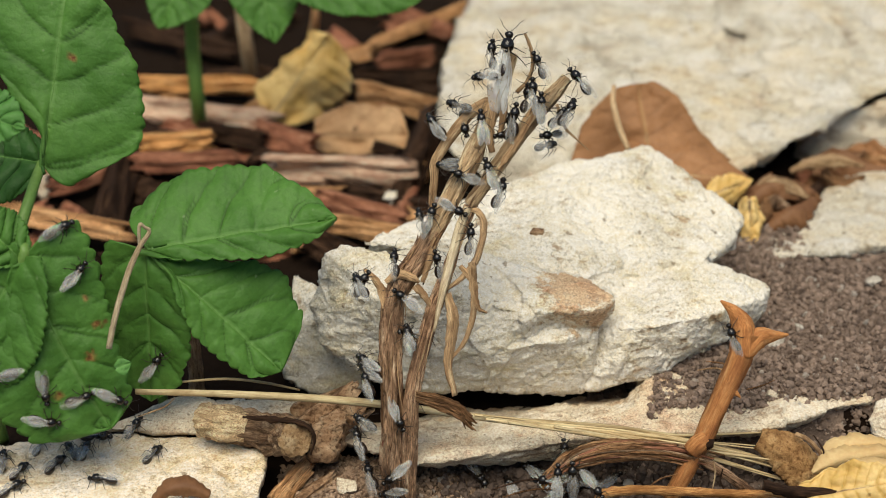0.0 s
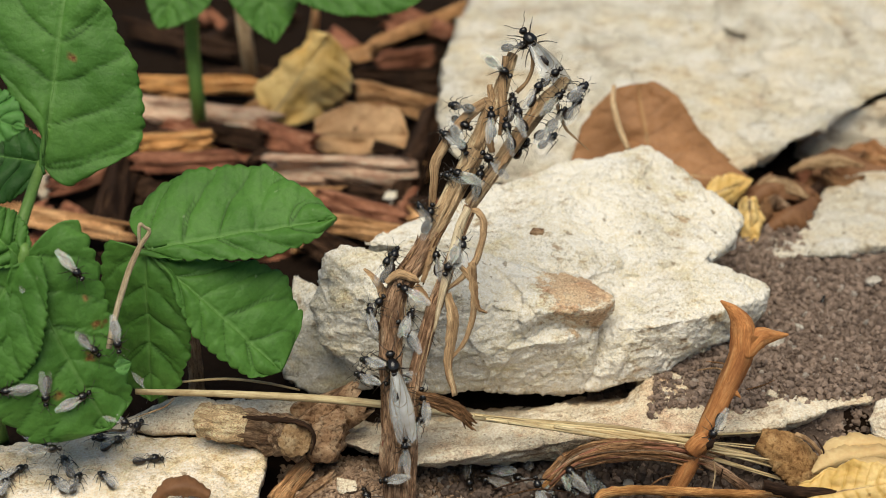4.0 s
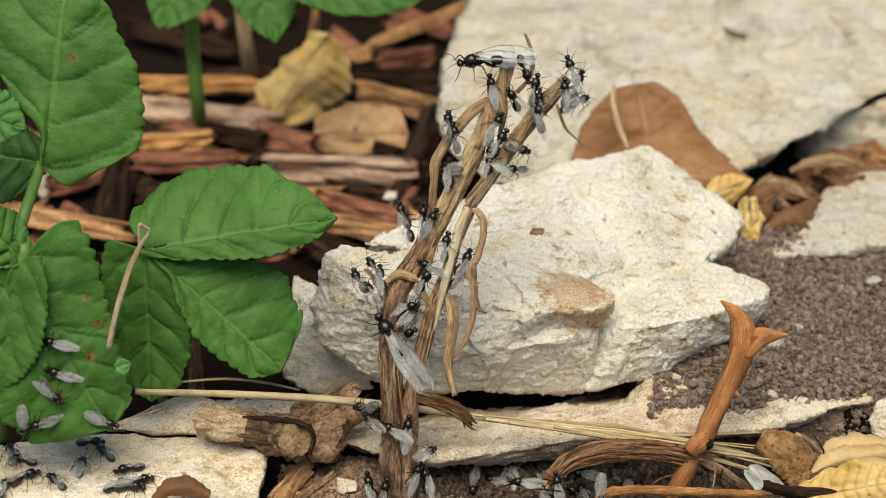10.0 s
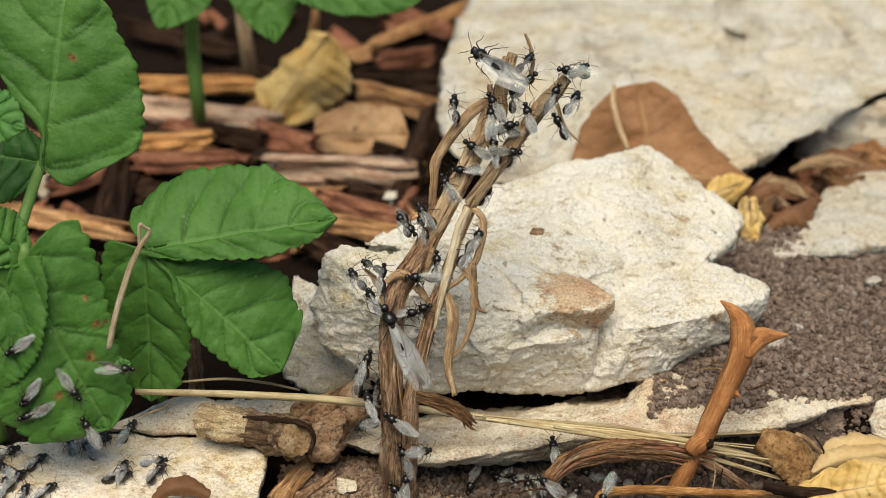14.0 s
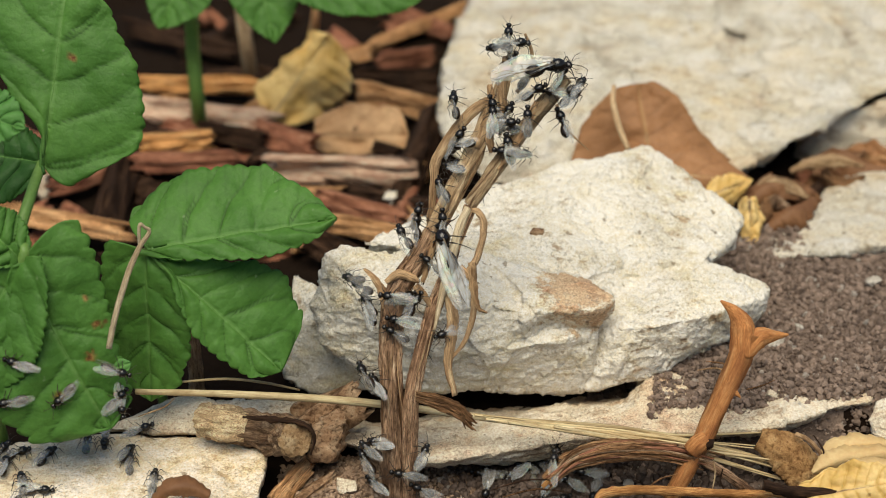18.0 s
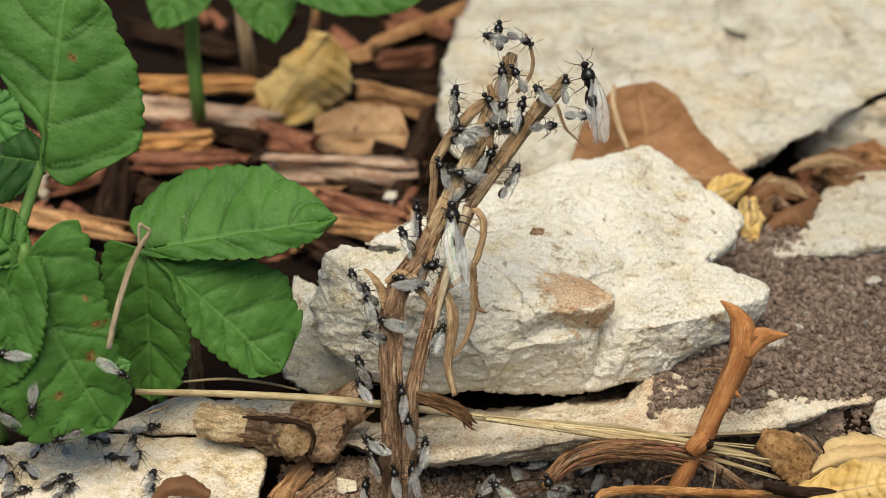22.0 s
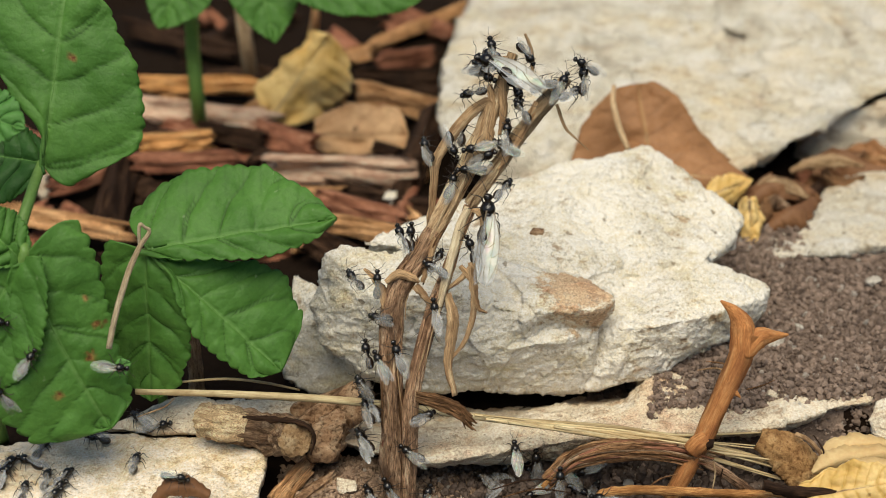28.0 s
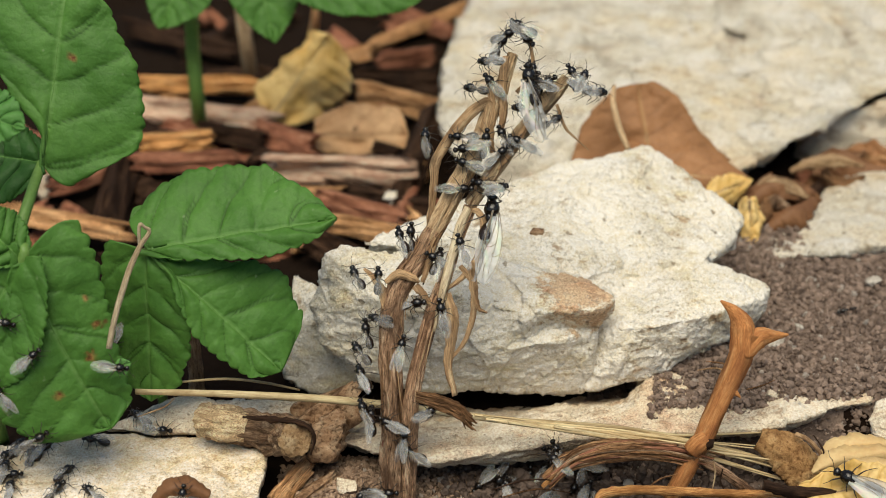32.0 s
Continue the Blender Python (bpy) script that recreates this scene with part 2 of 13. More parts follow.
def to_mesh(name, bm, mat, org=(0, 0, 0), smooth=True):
    me = bpy.data.meshes.new(name)
    bm.to_mesh(me)
    bm.free()
    me.transform(Matrix.Scale(U, 4) @ Matrix.Translation(-Vector(org)))
    for m in (mat if isinstance(mat, (list, tuple)) else [mat]):
        me.materials.append(m)
    if smooth:
        me.polygons.foreach_set("use_smooth", [True] * len(me.polygons))
    return me


def solid(name, bm, mat, label, category, group="", kind="", org=(0, 0, 0), smooth=True):
    ob = new(name, to_mesh(name, bm, mat, org, smooth))
    ob.location = Vector(org) * U
    ORIGIN[ob.name] = Vector(org)
    return tagged(ob, label, category, group, kind)


def thing(name, label, category, group="", kind="", org=(0, 0, 0)):
    ob = new(name)
    ob.empty_display_size = 0.002
    ob.location = Vector(org) * U
    ORIGIN[ob.name] = Vector(org)
    return tagged(ob, label, category, group, kind)


def part(name, bm, mat, parent, label="", smooth=True):
    org = ORIGIN[parent.name]
    ob = new(name, to_mesh(name, bm, mat, org, smooth))
    ob.parent = parent
    ORIGIN[ob.name] = org
    return tagged(ob, label) if label else ob


def curve_points(pts, n):
    """A smooth line through a few points."""
    p = [Vector(q) for q in pts]
    p = [p[0] * 2 - p[1]] + p + [p[-1] * 2 - p[-2]]
    out, seg = [], len(p) - 3
    for i in range(n + 1):
        s = min(i / n * seg, seg - 1e-6)
        k = int(s)
        t = s - k
        a, b, c, d = p[k:k + 4]
        out.append(0.5 * ((2 * b) + (c - a) * t + (2 * a - 5 * b + 4 * c - d) * t * t + (3 * b - a - 3 * c + d) * t ** 3))
    return out


def ease(vals, x):
    """Linear between evenly spaced values."""
    s = max(0.0, min(0.99999, x)) * (len(vals) - 1)
    k = int(s)
    return vals[k] + (vals[k + 1] - vals[k]) * (s - k)


def frames_along(line, hint=Vector((0.2, -0.8, 0.55))):
    """Along each point: tangent, side and front."""
    out = []
    for i, q in enumerate(line):
        t = (line[min(i + 1, len(line) - 1)] - line[max(i - 1, 0)]).normalized()
        s = t.cross(hint)
        s = s.normalized() if s.length > 1e-4 else t.orthogonal().normalized()
        out.append((q, t, s, s.cross(t).normalized()))
    return out


def smooth_step(a, b, x):
    t = max(0.0, min(1.0, (x - a) / (b - a)))
    return t * t * (3 - 2 * t)


def tube(bm, pts, radii, n=24, sides=10, rough=0.0, ridges=0.0, seed=0, tip=False):
    """A round stem along points; ridges run along it."""
    line = curve_points(pts, n)
    rows = []
    lay = bm.verts.layers.float_vector.get("grain") or bm.verts.layers.float_vector.new("grain")
    run = 0.0
    for i, (q, t, s, f) in enumerate(frames_along(line)):
        run += (q - line[i - 1]).length if i else 0.0
        r = ease(radii, i / n)
        row = []
        for k in range(sides):
            a = 2 * math.pi * k / sides
            d = s * math.cos(a) + f * math.sin(a)
            w = r * (1 + rough * noise.noise(q * 0.35 + d * 1.5 + Vector((seed * 7.1, 0, 0)))
                     + ridges * noise.noise(Vector((math.cos(a) * 3.1, math.sin(a) * 3.1, seed * 3.3 + i * 0.05)))
                     + ridges * 0.5 * noise.noise(Vector((math.cos(a) * 7.3, math.sin(a) * 7.3, seed * 1.3 + i * 0.08))))
            vert = bm.verts.new(q + d * max(w, 0.01))
            vert[lay] = Vector((run, math.cos(a) * r, math.sin(a) * r))
            row.append(vert)
        rows.append(row)
    for a, b in zip(rows, rows[1:]):
        for k in range(sides):
            bm.faces.new((a[k], a[(k + 1) % sides], b[(k + 1) % sides], b[k]))
    bm.faces.new(list(reversed(rows[0])))
    bm.faces.new(rows[-1])
    return bm


def ribbon(bm, pts, widths, n=24, across=6, thick=0.15, curl=0.0, twist=0.0, hint=Vector((0.2, -0.8, 0.55)), seed=0, rag=0.12):
    """A thin dry strip with thickness, curled across and ragged along its edges."""
    line = curve_points(pts, n)
    top, low = [], []
    lay = bm.verts.layers.float_vector.get("grain") or bm.verts.layers.float_vector.new("grain")
    run = 0.0
    for i, (q, t, s, f) in enumerate(frames_along(line, hint)):
        run += (q - line[i - 1]).length if i else 0.0
        w = ease(widths, i / n) / 2
        a = twist * i / n
        s, f = s * math.cos(a) + f * math.sin(a), f * math.cos(a) - s * math.sin(a)
        rt, rl = [], []
        for k in range(across + 1):
            v = 2 * k / across - 1
            e = 1 + rag * noise.noise(Vector((i * 0.45, v * 2, seed * 5.7)))
            z = -curl * w * v * v + 0.12 * w * noise.noise(Vector((v * 2.2, i * 0.12, seed * 1.3)))
            c = q + s * (v * w * e) + f * z
            rt.append(bm.verts.new(c + f * thick * 0.5))
            rl.append(bm.verts.new(c - f * thick * 0.5))
            rt[-1][lay] = Vector((run, v * w, thick * 0.5))
            rl[-1][lay] = Vector((run, v * w, -thick * 0.5))
        top.append(rt)
        low.append(rl)
    for i in range(n):
        for k in range(across):
            bm.faces.new((top[i][k], top[i][k + 1], top[i + 1][k + 1], top[i + 1][k]))
            bm.faces.new((low[i][k + 1], low[i][k], low[i + 1][k], low[i + 1][k + 1]))
        bm.faces.new((low[i][0], top[i][0], top[i + 1][0], low[i + 1][0]))
        bm.faces.new((top[i][-1], low[i][-1], low[i + 1][-1], top[i + 1][-1]))
    for i in (0, n):
        for k in range(across):
            v = (top[i][k], low[i][k], low[i][k + 1], top[i][k + 1])
            bm.faces.new(v if i == 0 else tuple(reversed(v)))
    return bm


def rock(name, lumps, mat, label, voxel=0.7, rough=0.8, fine=0.16, layer=0.3, seed=0, org=(0, 0, 0), low=0.0, kind="", category="stone"):
    """A broken stone: flat-faced lumps grown into one body, then weathered."""
    me = bpy.data.meshes.new("lump")
    bm = bmesh.new()
    for pts in lumps:
        vs = [bm.verts.new(p) for p in pts]
        r = bmesh.ops.convex_hull(bm, input=vs)
        bmesh.ops.delete(bm, geom=[v for v in r["geom_interior"] if isinstance(v, bmesh.types.BMVert)], context="VERTS")
    bm.to_mesh(me)
    bm.free()
    tmp = new("lump", me)
    md = tmp.modifiers.new("grow", "REMESH")
    md.mode, md.voxel_size = "VOXEL", voxel
    body = bpy.data.meshes.new_from_object(tmp.evaluated_get(bpy.context.evaluated_depsgraph_get()))
    bpy.data.objects.remove(tmp)
    bpy.data.meshes.remove(me)
    n = len(body.vertices)
    co, no = np.empty(n * 3), np.empty(n * 3)
    body.vertices.foreach_get("co", co)
    body.vertex_normals.foreach_get("vector", no)
    co, no = co.reshape(-1, 3), no.reshape(-1, 3)
    off = Vector((seed * 13.7, seed * 5.1, seed * 2.3))
    for i in range(n):
        p = Vector(co[i]) + off
        w = p + noise.noise_vector(p * 0.35) * 0.3
        d = rough * noise.noise(p * 0.13)
        for fr, am in ((0.1, 0.9), (0.26, 0.6), (0.6, 0.36), (1.3, 0.16)):
            c = noise.voronoi(w * fr)[1][0]
            d += rough * am * noise.noise_vector(c * 7.3 + off).normalized().dot(w * fr - c)
        d += layer * noise.noise(Vector((p.x * 0.12, p.y * 0.12, p.z * 0.9 + 0.1 * p.y)))
        d += fine * noise.noise(p * 0.9) + fine * 0.7 * noise.noise(p * 2.1)
        co[i] += no[i] * d
    if low is not None:
        co[:, 2] = np.maximum(co[:, 2], low)
    body.vertices.foreach_set("co", co.ravel())
    body.transform(Matrix.Scale(U, 4) @ Matrix.Translation(-Vector(org)))
    body.materials.clear()
    body.materials.append(mat)
    body.polygons.foreach_set("use_smooth", [True] * len(body.polygons))
    ob = new(name, body)
    ob.location = Vector(org) * U
    return tagged(ob, label, category, kind=kind)


def blade(bm, base, tip, normal, wl, wr, teeth=16, bend=0.0, droop=0.0, cup=0.12, wide=0.42, veins=5, seed=0, nu=136, nv=18, tooth=0.075, crumple=0.0, power=0.8, side=0.0, lobe=0.14, rag=0.05, relief=1.0, spots=(), blunt=1.4):
    """A leaf: toothed edge, sunken midrib and side veins."""
    base, tip = Vector(base), Vector(tip)
    x = tip - base
    ln = x.length
    x.normalize()
    z = Vector(normal)
    z = (z - x * z.dot(x)).normalized()
    y = z.cross(x)
    lay = bm.verts.layers.float.get("vein") or bm.verts.layers.float.new("vein")
    sv_ = bm.verts.layers.float.get("side_vein") or bm.verts.layers.float.new("side_vein")
    sp = bm.verts.layers.float.get("spot") or bm.verts.layers.float.new("spot")
    grid = []
    ex = math.log(0.5) / math.log(wide)
    for i in range(nu + 1):
        u = i / nu
        prof = math.sin(math.pi * (0.06 + 0.94 * u) ** ex) ** power if u < 1 else 0.0
        row = []
        for j in range(-nv, nv + 1):
            v = j / nv
            a = abs(v)
            sides = wl if v > 0 else wr
            if isinstance(sides, (list, tuple)):
                k = min(5, int(u * 6))
                s = u * 6 - k
                s = s * s * (3 - 2 * s) * 0.5 + s * 0.5 if k < 5 else s ** blunt
                w = sides[k] + (sides[k + 1] - sides[k]) * s
            else:
                w = sides * prof
            saw = (u * teeth + (0.35 if v > 0 else 0.0) + 0.25 * noise.noise(Vector((u * 7, seed, v)))) % 1.0
            saw = 0.75 * math.sin(math.pi * saw ** 0.75) + 0.35 * saw
            e = 1 + tooth * min(7.0 / max(w, 0.5), 2.5) * (saw - 0.6) * a ** 3 + rag * noise.noise(Vector((u * 5, (1 if v > 0 else -1), seed * 9.1))) + rag * 0.4 * noise.noise(Vector((u * 17, (1 if v > 0 else -1), seed * 3.1)))
            wob = 0.10 * math.sin(int(u * veins - a + 2) * 2.3 + seed * 1.7 + (1.1 if v > 0 else 0.0))
            ph = (u * veins - 0.95 * a - 0.3 * a * a + wob * min(1.0, a * 4) + 0.10 * noise.noise(Vector((u * 6, a * 3, seed * 2.7 + (5 if v > 0 else 0))))) % 1.0
            d = min(ph, 1 - ph)
            lat = math.exp(-(d * ln / veins / 0.2) ** 2) * (1 - a * 0.6) if a > 0.04 else 0.0
            p2 = (u * veins * 2 - a * 0.5 + 0.5) % 1.0
            lat2 = math.exp(-(min(p2, 1 - p2) * ln / veins / 2 / 0.16) ** 2) * smooth_step(0.45, 0.6, a)
            mid = math.exp(-(v * max(w, 0.3) / (0.28 * (1.15 - 0.75 * u))) ** 2)
            h = -cup * w * a ** 1.6 + bend * ln * u * u - droop * ln * a * a * u
            h += -0.26 * relief * lat - 0.3 * mid + 0.55 * relief * math.sin(math.pi * ph ** 0.8) * (1 - a * 0.5) * min(a * 3, 1)
            h += relief * 0.38 * noise.noise(Vector((u * ln * 0.34, v * w * 0.34, seed * 3.9))) + relief * 0.12 * noise.noise(Vector((u * ln * 0.9, v * w * 0.9, seed * 1.9)))
            q = Vector((u * 3.1, v * 1.7, seed * 4.3))
            h += ln * 0.02 * noise.noise(q) + crumple * noise.noise(q * 1.1) + crumple * 0.2 * noise.noise(q * 3.1)
            p = base + x * (u * ln - lobe * ln * a ** 0.8 * (1 - 0.6 * a ** 3) * max(0.0, 1 - u * 2.6)) + y * (v * w * e + side * ln * math.sin(math.pi * u)) + z * h
            vert = bm.verts.new(p)
            for su, sv, sr in spots:
                dd = math.hypot((u - su) * ln, (v - sv) * w) / sr + 0.5 * noise.noise(Vector((u * 40, v * 17, seed)))
                vert[sp] = max(vert[sp], min(1.0, max(0.0, 1.6 - 1.6 * dd)))
            vert[lay] = min(1.0, 0.7 * mid)
            # mask for the painted crease shade, along the side veins
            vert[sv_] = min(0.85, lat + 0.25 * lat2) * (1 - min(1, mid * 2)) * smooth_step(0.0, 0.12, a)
            row.append(vert)
        grid.append(row)
    line = [r[nv].co + z * 0.06 for r in grid[::10]]
    for a, b in zip(grid, grid[1:]):
        for j in range(2 * nv):
            bm.faces.new((a[j], a[j + 1], b[j + 1], b[j]))
    bmesh.ops.remove_doubles(bm, verts=grid[0] + grid[-1], dist=1e-4)
    return bm, line


def thicken(ob, mm):
    md = ob.modifiers.new("thickness", "SOLIDIFY")
    md.thickness, md.offset = mm * U, -1
    return ob


def chip(bm, p0, p1, width, thick, seed=0, bow=0.0, roll=0.0, nx=18, ny=9, taper=0.0):
    """A splintered piece of wood between two points."""
    rnd = random.Random(seed)
    p0, p1 = Vector(p0), Vector(p1)
    x = p1 - p0
    ln = x.length
    x.normalize()
    z = Vector((0.1, -0.45, 0.9))
    z = (z - x * z.dot(x)).normalized()
    y = z.cross(x)
    y, z = y * math.cos(roll) + z * math.sin(roll), z * math.cos(roll) - y * math.sin(roll)
    e0 = [rnd.uniform(-0.1, 0.1) * ln for _ in range(ny + 1)]
    e1 = [rnd.uniform(-0.1, 0.1) * ln for _ in range(ny + 1)]
    top, low = [], []
    lay = bm.verts.layers.float_vector.new("grain")
    for i in range(nx + 1):
        u = i / nx
        rt, rl = [], []
        for j in range(ny + 1):
            v = 2 * j / ny - 1
            w = width / 2 * (1 - taper * u) * (1 + 0.16 * noise.noise(Vector((u * 3, (1 if v > 0 else -1) * 2, seed * 1.7))))
            a = u * ln + e0[j] * (1 - u) ** 3 + e1[j] * u ** 3
            h = bow * ln * (4 * u * (1 - u)) + thick * 0.5 * noise.noise(Vector((u * 3.3, v * 3, seed * 2.9))) + thick * 0.25 * noise.noise(Vector((u * 2, v * 9, seed * 1.9)))
            edge = 1 - 0.1 * abs(v) ** 4
            c = p0 + x * a + y * (v * w)
            rt.append(bm.verts.new(c + z * (h + thick / 2 * edge)))
            rl.append(bm.verts.new(c + z * (h - thick / 2 * edge)))
            rt[-1][lay] = Vector((a, v * w, h + thick / 2))
            rl[-1][lay] = Vector((a, v * w, h - thick / 2))
        top.append(rt)
        low.append(rl)
    for i in range(nx):
        for j in range(ny):
            bm.faces.new((top[i][j], top[i + 1][j], top[i + 1][j + 1], top[i][j + 1]))
            bm.faces.new((low[i][j + 1], low[i + 1][j + 1], low[i + 1][j], low[i][j]))
        bm.faces.new((low[i][0], low[i + 1][0], top[i + 1][0], top[i][0]))
        bm.faces.new((top[i][ny], top[i + 1][ny], low[i + 1][ny], low[i][ny]))
    for i in (0, nx):
        for j in range(ny):
            f = (low[i][j], top[i][j], top[i][j + 1], low[i][j + 1])
            bm.faces.new(f if i == 0 else tuple(reversed(f)))
    return bm


def chip_thing(p0, p1, width, thick, mat, label, name="wood_chip", seed=0, bow=0.0, roll=0.0, taper=0.0):
    """Wood pieces are built along their own x, so that the grain follows them."""
    p0, p1 = Vector(p0), Vector(p1)
    ln = (p1 - p0).length
    bm = chip(bmesh.new(), (-ln / 2, 0, 0), (ln / 2, 0, 0), width, thick, seed, bow, roll, taper=taper)
    ob = solid(name, bm, mat, label, "wood chip", "wood chips on the ground")
    x = (p1 - p0).normalized()
    z = Vector((0.1, -0.45, 0.9))
    z = (z - x * z.dot(x)).normalized()
    m = Matrix((x, z.cross(x), z)).transposed().to_4x4()
    ob.matrix_world = Matrix.Translation((p0 + p1) / 2 * U) @ m
    return ob


# ---- ground: one sheet, with the bank of dry soil on the stones ----
def ground_height(x, y):
    n = noise.noise(Vector((x * 0.06, y * 0.06, 1.0))) * 1.6 + noise.noise(Vector((x * 0.25, y * 0.25, 4.0))) * 0.5
    fade = 1 - smooth_step(260, 900, math.hypot(x, y))
    yb = 11.0 + (x - 39) * 0.24 - 2.4 * smooth_step(42, 50, x)
    bank = smooth_step(-2.0, 2.5, y - yb) * smooth_step(33, 37, x - 0.12 * (y - 18)) * (1 - smooth_step(66, 92, y)) * (1 - smooth_step(150, 210, x))
    mound = 2.6 * math.exp(-((x + 7.0) ** 2 + (y - 3.0) ** 2 * 1.4) / 75.0)
    back = smooth_step(60, 110, y) * (1 - smooth_step(300, 900, y)) * 3.0
    return (n - 1.0) * fade * (1 - bank) + bank * (7.4 + 0.35 * n) + back * fade + mound


def ground():
    def steps(lo, hi, fine):
        far = [260, 360, 520, 900, 1800, 4500, 12000, 30000, 60000]
        return [-d for d in reversed(far)] + [lo + i * fine for i in range(int((hi - lo) / fine) + 1)] + far
    xs, ys = steps(-160, 190, 1.6), steps(-220, 240, 2.0)
    bm = bmesh.new()
    rows = [[bm.verts.new((x, y, ground_height(x, y))) for x in xs] for y in ys]
    for a, b in zip(rows, rows[1:]):
        for i in range(len(xs) - 1):
            bm.faces.new((a[i], a[i + 1], b[i + 1], b[i]))
    for f in bm.faces:
        c = f.calc_center_median()
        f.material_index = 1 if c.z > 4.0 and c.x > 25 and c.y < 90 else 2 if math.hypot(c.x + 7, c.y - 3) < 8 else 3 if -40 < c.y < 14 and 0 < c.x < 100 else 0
    return solid("ground", bm, [SOIL_SHADED, SOIL, SOIL_BROWN, SOIL_FRONT], "crumbly soil under stones and litter, shade in its colour", "ground", kind="structure")


ground()


def ball():
    bm = bmesh.new()
    bmesh.ops.create_icosphere(bm, subdivisions=1, radius=1.0)
    out = [tuple(v.co) for v in bm.verts], [[v.index for v in f.verts] for f in bm.faces]
    bm.free()
    return out


BALL = ball()


def crumbs(name, mat, label, area, count, sizes, seed):
    """Loose soil crumbs over an area of the ground."""
    rnd = random.Random(seed)
    verts, faces = [], []
    for _ in range(count):
        x, y = rnd.uniform(*area[0]), rnd.uniform(*area[1])
        r = rnd.choice(sizes) * rnd.uniform(0.7, 1.25)
        c = Vector((x, y, ground_height(x, y) + r * rnd.uniform(0.1, 0.9)))
        q = Euler((rnd.uniform(0, 6), rnd.uniform(0, 6), rnd.uniform(0, 6))).to_matrix()
        k = len(verts)
        wide = Vector((rnd.uniform(0.75, 1.2), rnd.uniform(0.75, 1.2), rnd.uniform(0.6, 1.0)))
        for d in BALL[0]:
            verts.append((c + q @ (Vector(d) * wide * r * rnd.uniform(0.6, 1.15))) * U)
        faces.extend([k + i for i in f] for f in BALL[1])
    me = bpy.data.meshes.new(name)
    me.from_pydata(verts, [], faces)
    me.materials.append(mat)
    return tagged(new(name, me), label, "soil", kind="stuff")


crumbs("soil_crumbs", SOIL, "loose grey-brown soil crumbs on the bank", ((28, 85), (6, 72)), 22000, (0.17, 0.22, 0.28, 0.34, 0.42, 0.62), 3)
crumbs("soil_crumbs", SOIL_FRONT, "dark soil crumbs below the stones", ((6, 75), (-14, 12)), 9000, (0.18, 0.24, 0.3, 0.4, 0.55, 0.8), 4)

crumbs("soil_crumbs", SOIL_BROWN, "brown soil crumbs round the dead stalk", ((-17, 12), (-8, 11)), 9000, (0.11, 0.15, 0.19, 0.24, 0.3, 0.42), 6)

# ---- stones ----
rock("limestone_rock", [
    # front block: bright upper face, blunt left end
    [(-11.1, 26, 25.3), (-8.8, 27, 25.6), (2.2, 27, 24.9), (12.5, 28, 23.7), (19.7, 24, 21.2), (18.9, 16.4, 20.4), (7.5, 16.4, 23.8), (-1.2, 17, 23.5), (-9.3, 20, 19.9), (12.9, 15, 14.7), (11.6, 17.8, 7.1), (2.8, 17.6, 7), (-4.8, 18.4, 9), (-11.2, 21, 12.8), (-12.5, 24, 17.7), (20, 18, 15.5), (-6.2, 30, 1.5), (-8.6, 42, -3), (21, 40, -1.8), (11.9, 30, -0.7)],
    # rusty ledge with an overhanging edge
    [(12.5, 28, 23.7), (22.6, 25.5, 22.1), (27.1, 24, 20.8), (30.4, 20.6, 20.5), (28.4, 17.6, 20.8), (27.4, 17, 20.7), (19.2, 16.2, 20.9), (17.5, 19, 22.4), (19.8, 18.2, 17.1), (27.5, 19.4, 16.7), (30, 21.4, 17.3), (25.2, 40, 6.5), (16.3, 40, 12.5)],
    # foot under the ledge with a slanting ridge
    [(12.9, 15, 14.8), (23.7, 17, 16.1), (27.2, 18.6, 15.5), (27.6, 19.4, 10.4), (26.6, 20.4, 5.4), (22.8, 20, 4.8), (15.8, 19, 5.5), (11.8, 18, 6.8), (20, 19, 17.6), (28.2, 20.8, 16.9), (16.2, 30, -0.7), (27.6, 32, -1), (16.6, 40, -3.9), (29.1, 40, -1.8)],
    # shoulder between block and plate
    [(-0.9, 34, 21.6), (4.2, 30, 23.6), (12.4, 27.2, 24.2), (22.6, 24.8, 22.3), (29.7, 25, 18.6), (33.2, 31, 16), (25.9, 42, 15.9), (12.9, 44, 17.8), (16.6, 42, 1.2), (30.3, 36, 4.7)],
    # top plate
    [(-6, 36, 21.5), (1.8, 43, 19.8), (16.6, 55, 22.5), (26.8, 60, 23.9), (39.9, 64, 24.9), (45.6, 60, 22.3), (53.3, 50, 18.7), (51.4, 44, 18.3), (45.5, 36, 18.2), (32.7, 30, 16.2), (12.5, 29, 23.2), (0.5, 44, 8.2), (51.5, 46, 15.3), (44.6, 55, 7.3), (17, 56, 3.6)],
    # lower right layer
    [(31.2, 32, 17), (46, 36.5, 18.6), (50.3, 36, 16.9), (55.5, 33.5, 15.2), (31.9, 20.5, 15.7), (37.1, 20, 16.4), (43.5, 22.6, 16.4), (48.5, 26, 16), (53.8, 30, 15.2), (54, 31.5, 11.4), (48.8, 28, 10.3), (41.2, 23, 8.7), (36.1, 21, 7.2), (31.4, 20.4, 7.6), (27.3, 19.6, 6.1), (30.1, 27, 14.4), (26.4, 22.4, 8.5), (26.9, 24, 11.9), (37.9, 32, 1.1), (39.3, 36, -0.4), (25.4, 40, 2.4), (54.2, 40, 8.5)],
], STONE, "pale cream broken limestone rock on a flat slab", 0.26, 0.6, 0.13, 0.16, 1, (15.7, 18.7, 6.5), low=-0.5)
